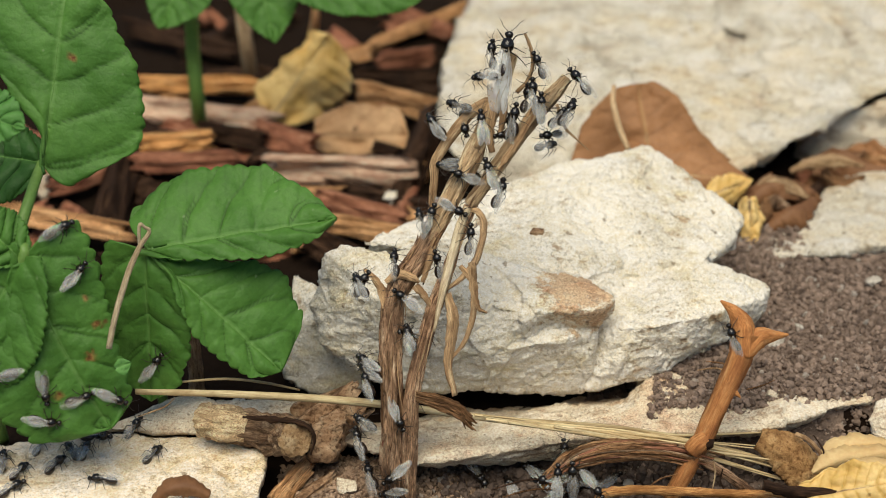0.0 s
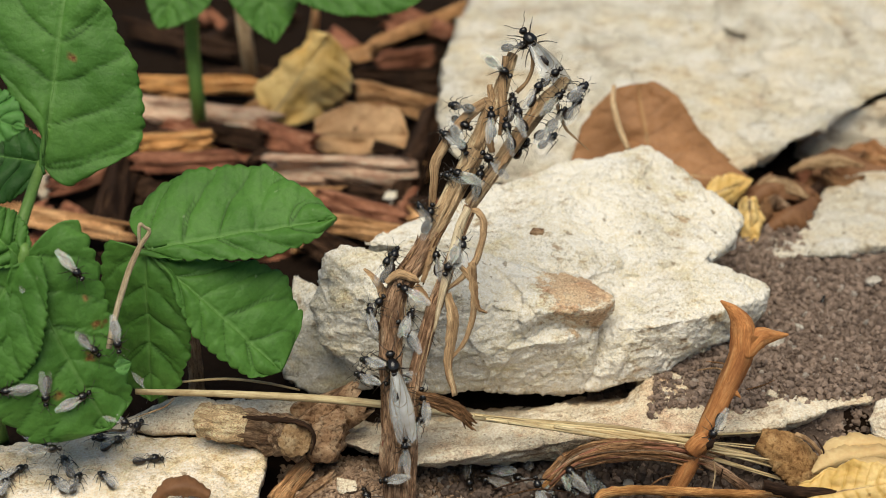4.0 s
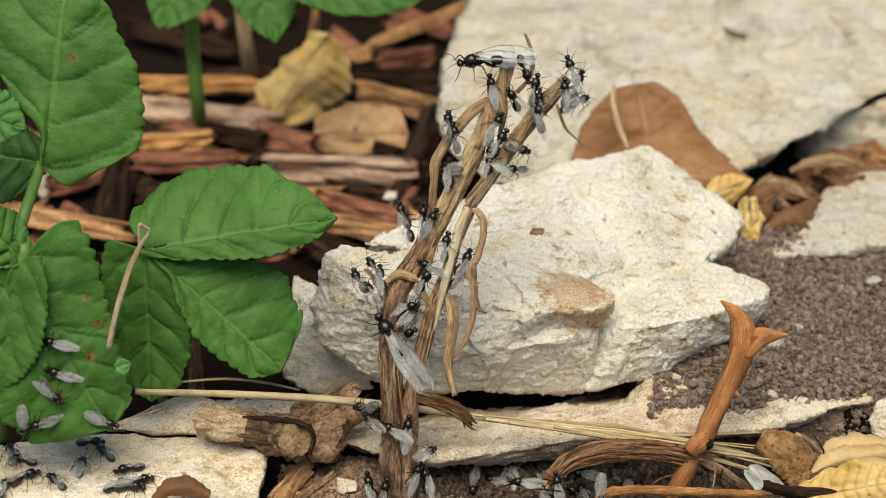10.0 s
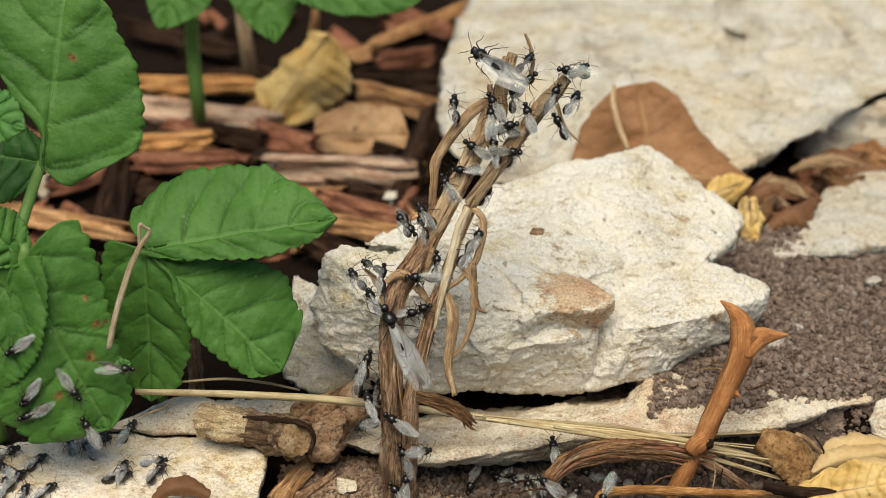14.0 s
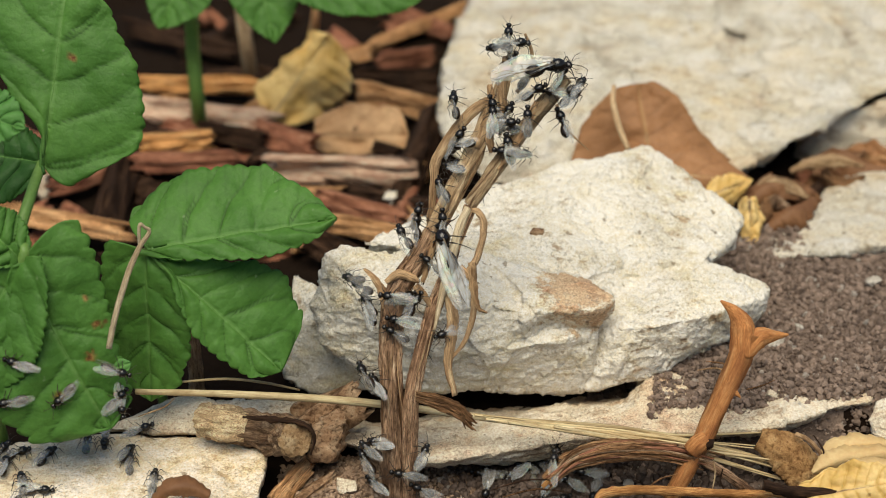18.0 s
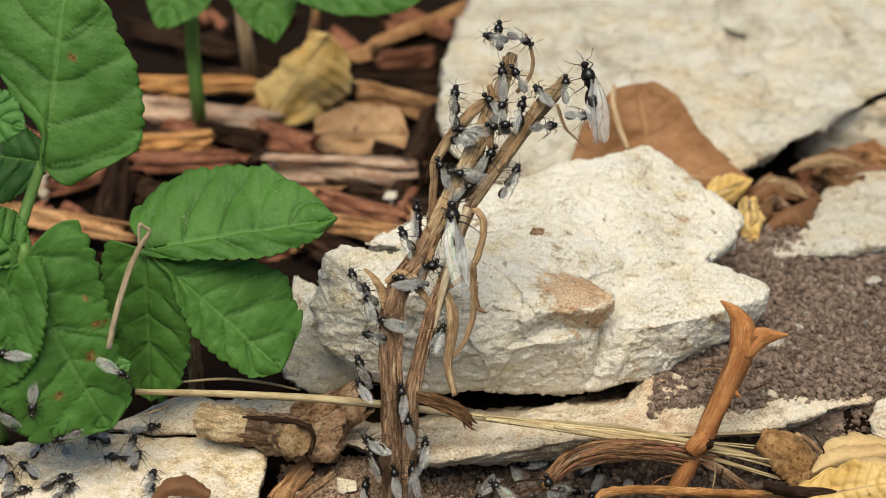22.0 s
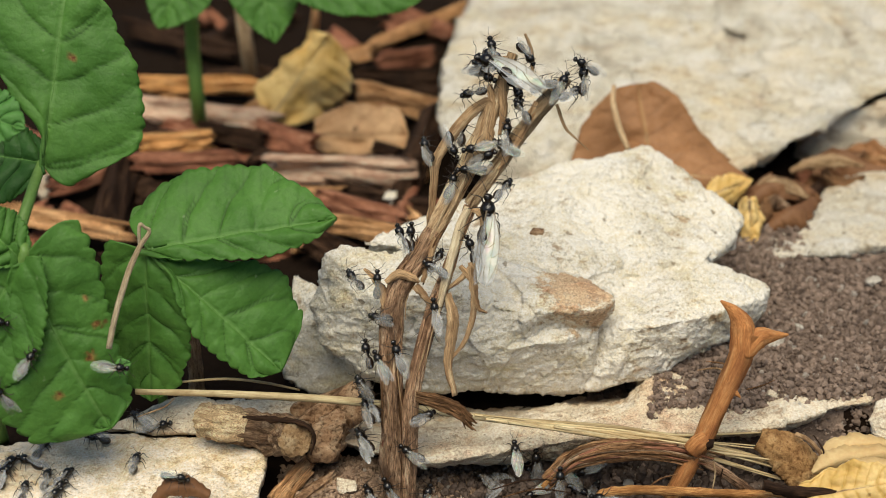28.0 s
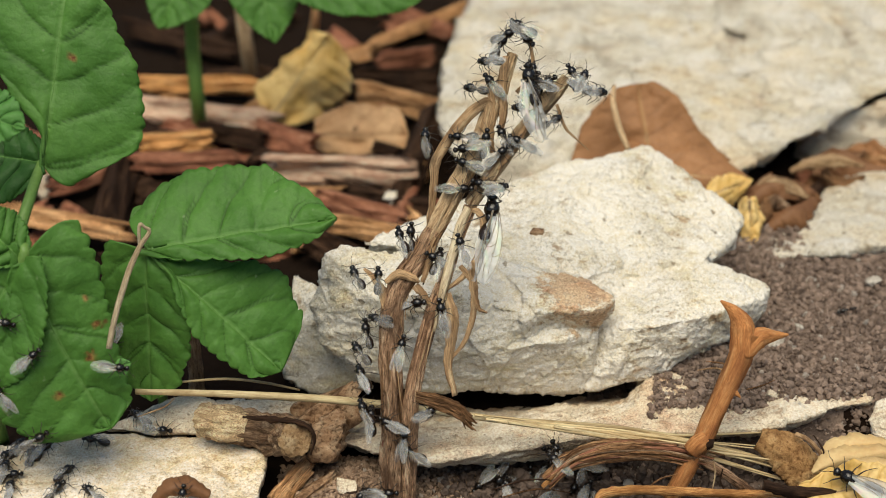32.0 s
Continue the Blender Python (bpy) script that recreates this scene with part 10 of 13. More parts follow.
    walk(SWARM[53], [(0,at(4.1,13.1,33.7,-138,-51,40)),(9,at(4.1,13.1,33.7,-138,-51,40)),(9.33,at(3.2,12.6,35,-109,-41,60)),(9.67,at(2.4,12.1,36.2,-80,-39,83)),(10,at(1.5,11.6,37.5,-51,-46,104)),(11,at(3.2,11.7,37.8,-40,-55,90)),(12,at(3.2,11.7,37.8,-40,-55,90)),(13,at(3.3,11.7,37.7,-37,-57,86)),(14.5,at(3.5,11.7,37.8,-57,-37,114)),(17,at(4.7,11.1,39.2,9,-52,74)),(18,at(3,11.9,39,14,-67,30)),(19,at(3,11.9,39,-16,-67,64)),(20,at(3,12,39.3,-40,-61,90)),(21,at(2.8,12,39.3,-40,-61,90)),(22,at(2.8,12,39.3,-40,-61,90)),(23,at(5.8,14.1,44.6,-25,-64,141)),(24,at(3.2,12,39.3,-40,-61,90)),(25,at(5.4,14.5,46,-27,-60,121)),(28,at(3.9,16,46.9,-53,-32,111)),(29,at(3.9,16.4,47.6,-53,-32,111)),(30,at(3.9,16.3,47.4,-53,-32,111)),(30.33,at(5.8,16.9,45.9,-83,-28,87)),(30.67,at(7.6,17.5,44.5,-112,-35,63)),(31,at(9.5,18,43,-140,-51,44)),(31.33,at(11,17.3,44.9,-119,-37,70)),(31.67,at(12.6,16.5,46.8,-95,-31,98)),(32,at(14.1,15.8,48.7,-70,-36,126))])
    walk(SWARM[54], [(0,at(23.1,5.1,5.6,-12,-45,97)),(1,at(23.1,4.6,6.7,-4,-21,94)),(2,at(21.3,-0.3,7.7,6,-48,41)),(3,at(22.4,-2.6,9.1,-25,-34,101)),(6,at(23.1,3.6,-0.1,8,-26,64)),(7,at(22.8,4.4,-0.7,80,-24,19)),(7.5,at(22.6,4.6,-0.4,32,-59,60)),(8,at(22.4,4.7,-0.1,-48,-44,133)),(9,at(19.5,4.5,-0.5,24,-55,72)),(10,at(23.4,6,-0.1,44,-51,37)),(11,at(19.2,6,0.2,-34,-27,120)),(12,at(23.6,5.1,-0.6,-32,-35,159)),(13,at(23.1,4.7,-0.8,-67,-38,174)),(14.5,at(23.6,5.1,-0.6,-16,-44,133)),(17,at(22.2,10.9,0.3,-24,-29,95)),(18,at(20.1,9.3,0,-36,-4,134)),(19,at(19.2,8.6,-0.8,-53,7,147)),(20,at(20.1,9.3,0,-36,1,141)),(20.33,at(19.5,9.1,-0.2,-33,-31,106)),(20.67,at(18.9,8.8,-0.5,1,-52,48)),(21,at(18.3,8.6,-0.7,43,-38,-17)),(22,at(19.7,11,-0.8,31,-21,24)),(23,at(19.2,3.2,5.9,64,-57,27)),(24,at(18.5,10.8,-0.2,21,-32,57)),(25,at(20.9,4.3,-0.5,72,-22,2)),(26.5,at(21.4,0.2,3.3,64,-54,19)),(28,at(21.9,-3.8,7.1,1,-75,90)),(29,at(21.9,-3.8,7.1,1,-75,90)),(30,at(15.6,-4.3,6.3,36,-55,29)),(31,at(19.4,-3.7,5.3,-61,-45,135)),(32,at(21.3,-0.9,7.9,-42,-13,131))])
    walk(SWARM[55], [(0,at(17.9,8.5,0.1,-25,-17,135)),(1,at(17.9,7.9,-0.4,-53,-22,158)),(2,at(17.9,8.5,0.1,-19,-23,117)),(3,at(16,7.6,0.2,-8,-51,106)),(6,at(16.6,9.1,-0.5,-24,-35,107)),(7,at(17.8,9.1,0.3,-40,-39,129)),(8,at(19.2,5,4,-94,-31,175)),(9,at(20.6,-4,5.4,-61,-21,157)),(10,at(21.5,-4,6.5,-23,-62,112)),(11,at(21.9,-2.5,8.6,-42,-4,133)),(12,at(21.6,5.1,4.9,-10,-59,100)),(13,at(21.6,5,5.1,-18,-60,105)),(14.5,at(21.2,4.3,6.7,0,-36,101)),(17,at(18.7,2.3,0.4,-38,-30,173)),(18,at(23.4,5.1,0.3,-40,-21,156)),(18.5,at(18.1,4.4,0.1,-1,-34,110)),(19,at(12.9,3.8,0,36,-18,66)),(20,at(13,3.6,-0.1,-25,-67,116)),(21,at(16.7,4.3,-0.3,-43,-16,135)),(21.5,at(21.3,5.5,0,-51,16,158)),(22,at(25.9,6.8,0.2,-43,49,-174)),(23,at(26.5,7.2,0.2,-42,20,-161)),(24,at(26.3,6.6,0.4,-86,40,-175)),(25,at(25.6,7.1,0.6,-19,20,-128)),(28,at(25.9,6.7,0.5,-71,26,-177)),(29,at(26.1,6.6,0.4,-52,5,-141)),(30,at(25.8,6.7,0.5,-42,-7,-162)),(31,at(26.6,7.1,-0.4,-58,11,-175)),(32,at(26,7.2,0.3,-13,11,157))])
    walk(SWARM[56], [(0,at(23.5,-3.6,7.8,8,-81,90)),(1,at(23.1,-2.3,9.8,11,-45,46)),(2,at(22.3,-3.7,7.6,-22,-57,114)),(3,at(22.8,-3.3,7.5,-62,-27,129)),(6,at(24,-2.4,7.1,-38,-41,136)),(6.5,at(23.7,0.4,3.3,25,-43,59)),(7,at(23.4,3.3,-0.4,50,-3,15)),(8,at(23.4,3.3,-0.4,47,-18,28)),(9,at(23.4,5.1,0.3,-1,-44,90)),(9.5,at(23.9,4.2,0,-23,-43,136)),(10,at(24.3,3.2,-0.3,-38,-32,176)),(11,at(23.3,3.7,-0.1,-41,-23,160)),(11.5,at(24.2,3.8,-0.5,-14,-40,121)),(12,at(25.1,3.9,-0.8,23,-36,73)),(13,at(24.8,4,-0.7,11,-34,72)),(14.5,at(21.3,-0.9,7.9,-20,-40,84)),(17,at(21.6,-2.7,8.2,-16,-46,83)),(18,at(21.3,-0.9,7.9,-23,-38,90)),(19,at(21.2,-1.7,7.6,-35,-26,99)),(20,at(23.4,5.1,0.3,-40,-21,156)),(21,at(20.1,-3.1,6,-28,-15,105)),(22,at(13.4,-4.4,5.8,-32,-21,139)),(22.5,at(16.6,-4,5.6,-2,-37,101)),(23,at(19.8,-3.6,5.4,34,-32,57)),(23.5,at(19.6,-3.7,5.3,-28,-40,116)),(24,at(19.4,-3.7,5.3,-70,-7,153)),(24.5,at(19.9,0.8,4.5,-72,-62,155)),(25,at(20.4,5.3,3.7,113,-63,-31)),(28,at(19.1,4.9,4.1,-161,-89,-90)),(29,at(21.9,5.4,3.9,-64,-63,137)),(30,at(22,3.3,6.2,-84,-63,180)),(31,at(20.4,5.3,3.7,-102,-31,175)),(32,at(21.2,5,4.9,-60,-25,162))])
    walk(SWARM[57], [(0,at(11.9,4.8,-0.2,23,-68,103)),(1,at(11.9,4.8,-0.2,8,-69,119)),(2,at(11.9,4.8,-0.2,8,-69,119)),(3,at(11.8,5.2,0.1,17,-23,142)),(6,at(13.5,3.1,0.2,-35,-5,135)),(7,at(13.7,2.4,0.2,-50,-13,163)),(8,at(13.6,4.8,0.3,-22,-23,99)),(9,at(17.7,3.2,0.4,-11,-35,101)),(10,at(19.4,-3.7,5.3,-61,-45,135)),(11,at(21.3,-4.2,6.2,-100,-47,-157)),(12,at(20.4,-2.5,6.5,8,-56,81)),(13,at(20.2,-2.4,6.5,3,-38,81)),(13.75,at(19.8,-4.1,6.8,-14,-24,119)),(14.5,at(19.4,-5.8,7,-19,-5,150)),(17,at(11.6,1.2,0,-61,-16,-171)),(17.5,at(11.8,1.3,0.2,-38,10,-142)),(18,at(12.1,1.4,0.5,-3,19,-103)),(19,at(10.8,0.9,0.5,-6,35,-125)),(20,at(11,1.9,0.1,-19,31,-140)),(21,at(11.4,1.4,0,-34,40,-154)),(22,at(11.3,1.3,0,-34,40,-154)),(23,at(12.4,1.1,0.9,-19,15,-117)),(24,at(12.3,0.9,0.3,-7,54,-111)),(25,at(11.7,1.4,-0.1,-19,49,-133)),(28,at(12.4,0.7,0.1,-58,56,-179)),(29,at(12.3,0.9,0.4,-50,46,-137)),(30,at(11.3,2.5,0.4,14,33,-98)),(31,at(11.2,3,0.5,-24,16,-111)),(32,at(11.3,3.8,0.1,-27,38,-155))])
    walk(SWARM[58], [(0,at(19.6,9.3,-0.8,-71,-8,138)),(1,at(20.6,8.8,-0.3,-31,-28,169)),(2,at(20.7,10.7,0,-60,0,160)),(2.5,at(19.6,10.9,0,-45,-3,125)),(3,at(18.5,11.1,0,-30,3,90)),(6,at(18.8,10.5,-0.6,-23,-24,130)),(7,at(19.3,10.6,-0.5,-64,-37,163)),(8,at(17.9,11.3,-0.5,-27,-23,117)),(9,at(19.7,12.3,-0.6,-17,-1,161)),(9.5,at(19.6,12.1,-0.9,-50,-13,173)),(10,at(19.5,11.9,-1.3,-86,-16,-170)),(11,at(16.7,4.5,-0.2,-54,7,157)),(12,at(20.4,11.2,-0.3,-60,-4,167)),(13,at(20.7,10.7,-0.1,-71,-18,163)),(14.5,at(16,7.6,-0.8,-73,-49,140)),(17,at(15.3,5.5,-0.5,-35,-33,124)),(18,at(18.1,8.1,-0.6,-4,-28,121)),(19,at(18.5,8.1,-0.9,13,-46,90)),(20,at(16.3,7.3,-0.1,63,-40,51)),(21,at(16.3,7.3,-0.1,-43,-61,169)),(22,at(15.9,8.1,0.4,-14,-28,120)),(23,at(13,7.6,-0.9,-38,0,160)),(24,at(13.5,8.2,-0.4,-54,11,139)),(24.5,at(14.9,7.8,-0.3,-64,12,171)),(25,at(16.3,7.3,-0.3,-73,18,-158)),(28,at(15,7.6,0.4,-22,36,-135)),(29,at(16.1,7.4,0.1,-38,40,-113)),(30,at(15.9,6.9,-0.4,-34,65,-116)),(30.5,at(16.6,8,-0.2,-72,16,-179)),(31,at(17.4,9.1,0.1,-55,-37,143)),(32,at(18.5,8.1,-0.9,22,-43,77))])
    walk(SWARM[59], [(0,at(25,4.5,-0.6,-15,-3,-174)),(1,at(25.1,4,-0.8,-42,-5,-170)),(1.33,at(24.5,3.9,-0.6,-27,-29,146)),(1.67,at(24,3.8,-0.3,5,-33,90)),(2,at(23.4,3.7,-0.1,27,-13,42)),(3,at(24.3,5.2,-0.5,16,-23,64)),(6,at(20.3,6.1,-0.7,-17,-28,133)),(7,at(16,7.2,-0.1,1,-38,102)),(8,at(16.1,7.1,-0.2,-28,-3,113)),(9,at(15.8,5.9,0,-17,-8,126)),(10,at(15.9,8.1,0.4,-4,-31,100)),(11,at(14.9,7.4,0.1,-25,-41,102)),(12,at(16.6,9.1,-0.5,-14,-40,90)),(13,at(16.6,9,-0.7,-7,-45,83)),(14.5,at(16.6,9.1,-0.5,33,-27,14)),(15.75,at(16.7,9.8,-0.7,14,-53,56)),(17,at(16.8,10.6,-0.9,-36,-55,127)),(18,at(17,9.3,-0.1,-32,-28,168)),(19,at(17.3,9.3,0,-22,-24,161)),(20,at(17.9,7.9,-0.4,-56,-6,170)),(21,at(17.9,8.5,0.1,-30,-2,163)),(21.33,at(17.7,8.7,0.1,-1,17,-145)),(21.67,at(17.6,8.8,0.1,31,5,-90)),(22,at(17.4,9,0.1,43,-27,-44)),(22.33,at(16.9,9.1,0,30,-54,9)),(22.67,at(16.5,9.1,0,-21,-54,94)),(23,at(16,9.2,-0.1,-34,-27,147)),(24,at(19.4,12.2,-1,-13,-61,111)),(24.5,at(19,10.2,-1.1,-48,-36,151)),(25,at(18.7,8.3,-1.2,-57,-4,167)),(28,at(18.4,8.4,-0.3,-25,-56,127)),(29,at(19.3,10.6,-0.5,53,-55,31)),(29.5,at(20.7,8.1,2.2,-16,-43,105)),(30,at(22.1,5.5,5,-38,-3,132)),(30.5,at(22,5.5,4.2,-61,-34,156)),(31,at(21.8,5.5,3.5,-109,-47,-156)),(31.5,at(21.2,7.2,1.6,-10,-69,104)),(32,at(20.6,8.8,-0.3,33,-26,61))])
    walk(SWARM[60], [(0,at(30.6,6.7,-0.4,33,-4,46)),(1,at(30.6,6.7,-0.4,33,-4,46)),(2,at(30.3,6.4,-0.2,12,-5,45)),(3,at(28.3,5.6,0.2,9,-32,90)),(4.5,at(27.3,4.2,0.2,-20,-21,136)),(6,at(26.3,2.7,0.1,-33,5,171)),(6.5,at(25.1,3.5,0.1,-13,-20,122)),(7,at(23.9,4.2,0.1,20,-19,64)),(8,at(25,4.3,-0.6,14,-22,70)),(9,at(25,3.9,-0.7,14,-11,83)),(10,at(25.5,3.1,0,-3,-31,99)),(11,at(25.3,2.7,-0.4,-33,-51,97)),(12,at(26.9,2.6,0.1,44,-31,5)),(13,at(26.7,2.7,0.3,14,-12,46)),(14.5,at(23.2,-5.7,5.7,53,-38,37)),(17,at(23.4,2.3,-0.1,12,-12,21)),(18,at(22.8,1.3,-0.2,40,-17,13)),(19,at(24.2,2.2,-0.6,27,11,32)),(20,at(24.4,2.5,-0.9,38,18,31)),(21,at(24.7,1.2,0.2,33,3,-13)),(22,at(24.6,3.5,-0.7,22,2,-6)),(22.5,at(24,3.4,-0.6,29,-25,35)),(23,at(23.4,3.3,-0.4,9,-49,90)),(24,at(23.4,5.1,0.3,-10,-44,103)),(24.5,at(23.5,5.1,-0.1,32,-28,47)),(25,at(23.6,5.1,-0.6,46,7,14)),(26,at(24,4.7,-0.6,28,-18,50)),(27,at(24.3,4.3,-0.7,-3,-24,97)),(28,at(24.7,3.9,-0.7,-30,-8,139)),(29,at(27.1,1.9,-0.3,-33,-7,154)),(30,at(26.9,2.5,0.2,-15,-5,117)),(31,at(26.8,2,-0.1,-3,-20,108)),(32,at(26.9,2.2,0,-24,-15,115))])
    walk(SWARM[61], [(0,at(15.5,5.6,-0.7,-31,-11,111)),(1,at(15.8,6.8,-0.7,-52,-48,139)),(2,at(15.8,6.8,-0.7,-63,-22,158)),(3,at(13,8.1,-0.4,-46,4,173)),(6,at(12.8,8.1,-0.5,-43,4,152)),(7,at(13.1,8,-0.5,-61,-16,168)),(8,at(13.1,8,-0.5,-61,-16,168)),(9,at(12.2,7.4,-0.4,-47,-16,150)),(10,at(12.9,6.5,-0.7,-48,-8,154)),(11,at(13.7,6.7,-1.2,-66,-19,153)),(12,at(16.3,6.7,-0.8,-31,-2,169)),(13,at(16.2,7.2,-0.7,-13,9,145)),(14.5,at(16.4,6.3,-0.6,-60,3,170)),(17,at(15.7,5.7,-0.5,-70,2,-172)),(18,at(15.3,6.6,-0.7,-60,33,-169)),(18.5,at(15,7.1,-0.4,-19,30,-133)),(19,at(14.7,7.6,-0.2,12,10,-108)),(20,at(15.6,7.1,-0.2,-30,11,-135)),(21,at(16.1,7.5,-0.8,-81,30,170)),(22,at(17.1,9,-0.5,-33,4,-172)),(23,at(16.8,8.5,-1,-46,-21,-168)),(24,at(16.7,8.6,-0.9,-30,9,-171)),(25,at(19.9,3.8,-0.9,-60,-16,150)),(28,at(16.1,2.6,7,3,-35,95)),(29,at(16.1,10.2,-0.1,-52,-29,170)),(30,at(17.8,3.5,0.6,8,-35,90)),(31,at(16.2,5,-0.5,-34,-37,90)),(32,at(15.1,4.7,-0.2,-27,-24,99))])
    walk(SWARM[62], [(0,at(21.6,1.8,-0.1,46,39,-48)),(1,at(21.3,1.8,-0.1,-6,21,-49)),(2,at(20.9,2.3,-0.9,38,33,-11)),(3,at(21.6,2,-0.6,29,23,-43)),(6,at(21.7,1.7,-0.6,56,50,-26)),(7,at(20.7,1.2,-0.2,9,50,-79)),(8,at(21.9,2.2,-0.5,-3,22,-84)),(9,at(21.7,2.1,-0.8,11,45,-57)),(10,at(21,1.3,-0.2,9,41,-62)),(11,at(20.2,0.7,0.3,25,30,-33)),(12,at(20.1,0.8,0.4,6,27,-59)),(13,at(20.2,0.8,0.4,4,28,-63)),(14.5,at(19.8,0.9,-0.3,-23,69,-88)),(17,at(20.2,0.7,0.3,-13,36,-98)),(18,at(19.8,0.6,0.2,-28,47,-126)),(19,at(19.2,0.7,-0.1,-48,44,-129)),(20,at(19.5,1,-0.1,-25,46,-108)),(21,at(20.4,0.8,0.3,-34,15,-124)),(22,at(21,1.9,-1,-72,22,-148)),(23,at(19.5,0.7,0.1,-25,48,-130)),(24,at(19.9,1.1,0.5,-44,28,-148)),(25,at(19,1.1,0.3,-39,33,-153)),(28,at(18.3,1.5,0.1,-27,6,-157)),(29,at(19.3,0.8,-0.2,-59,30,-159)),(30,at(19.7,0.9,-0.3,-66,35,-139)),(31,at(18.9,1,0.5,-44,18,-133)),(32,at(18.7,0.5,-0.1,-69,15,-166))])
    walk(SWARM[63], [(0,at(26.8,-5.8,6.1,19,22,-52)),(1,at(27.8,-6.3,5.4,31,49,-44)),(2,at(26.7,-6.5,5.6,8,33,-90)),(3,at(27.4,1.3,-0.2,10,42,-69)),(6,at(26.6,2,-0.2,-2,47,-97)),(7,at(26.7,1.7,0,-14,10,-108)),(8,at(27.1,2,-0.5,-22,33,-137)),(9,at(26.8,-6.4,5.7,-17,15,-108)),(10,at(27.2,-6.4,5.2,7,60,-102)),(11,at(27.3,-6.3,5.5,8,32,-83)),(12,at(28.6,2,-0.8,-18,45,-119)),(13,at(27.7,-6.3,5.3,-26,49,-130)),(14.5,at(27.5,-6.4,5.6,-26,43,-126)),(17,at(26.7,-6.4,5.7,-10,35,-115)),(18,at(27.1,2.3,-0.6,-1,19,-114)),(19,at(26.8,1.4,-0.1,-17,27,-99)),(20,at(26.1,1.7,-0.9,-52,57,-133)),(21,at(26.3,1.6,0,11,23,-105)),(22,at(27,2.3,-0.6,-1,19,-123)),(22.5,at(26.1,2.1,-0.4,22,22,-77)),(23,at(25.3,1.9,-0.2,41,9,-35)),(24,at(24.7,3.2,-0.7,20,13,-45)),(25,at(24.9,2.3,-0.2,32,8,-70)),(28,at(25.8,2.7,-0.1,44,30,-39)),(29,at(25.5,2.9,0,24,37,-63)),(30,at(25.4,2.9,-0.2,9,30,-97)),(31,at(24.9,3.4,-0.3,7,48,-103)),(32,at(24.5,3.9,-0.2,-44,13,-115))])
    walk(SWARM[64], [(0,at(11.3,5.3,0.3,6,30,-45)),(1,at(10.8,6.1,0.2,7,30,-72)),(2,at(11.6,5.4,0.3,-27,18,-98)),(3,at(10,4.6,0.4,42,19,-84)),(6,at(10.6,3.5,0.4,11,36,-104)),(7,at(11.2,2.6,0.4,8,23,-94)),(8,at(11.1,3.3,0.4,-2,29,-102)),(9,at(10.9,3,0.2,-18,34,-119)),(10,at(10.4,2.6,0.3,2,31,-102)),(11,at(11,3.1,0.2,11,54,-81)),(12,at(10.8,4.2,0.3,9,20,-107)),(13,at(10.8,3.5,0.4,6,40,-112)),(14.5,at(9.9,3.5,0.2,2,30,-120)),(17,at(11.1,2.2,0.2,-16,34,-115)),(17.5,at(11.2,4.7,0.1,-35,21,-162)),(18,at(11.3,7.1,0,-39,0,160)),(19,at(10.6,1.8,0.4,-9,-12,144)),(20,at(11.9,4.8,-0.2,-64,-39,-160)),(20.5,at(11.6,4.3,-0.1,-47,-48,153)),(21,at(11.2,3.9,0,-26,-44,103)),(22,at(11.3,4.2,0.2,-13,-28,99)),(23,at(10.3,7.9,-0.3,-54,-4,133)),(24,at(10.1,5.4,0.5,-13,-10,110)),(25,at(13,7.6,-0.9,-18,-33,101)),(28,at(11.4,5.6,0.4,-9,-10,128)),(29,at(11.7,3.5,0.2,-34,-25,-173)),(30,at(11.7,3.5,0.2,-37,-19,-163)),(30.5,at(13.1,5.1,-0.3,-35,22,-154)),(31,at(14.5,6.7,-0.8,-17,62,-132)),(32,at(14.2,4.7,0.4,8,29,-117))])
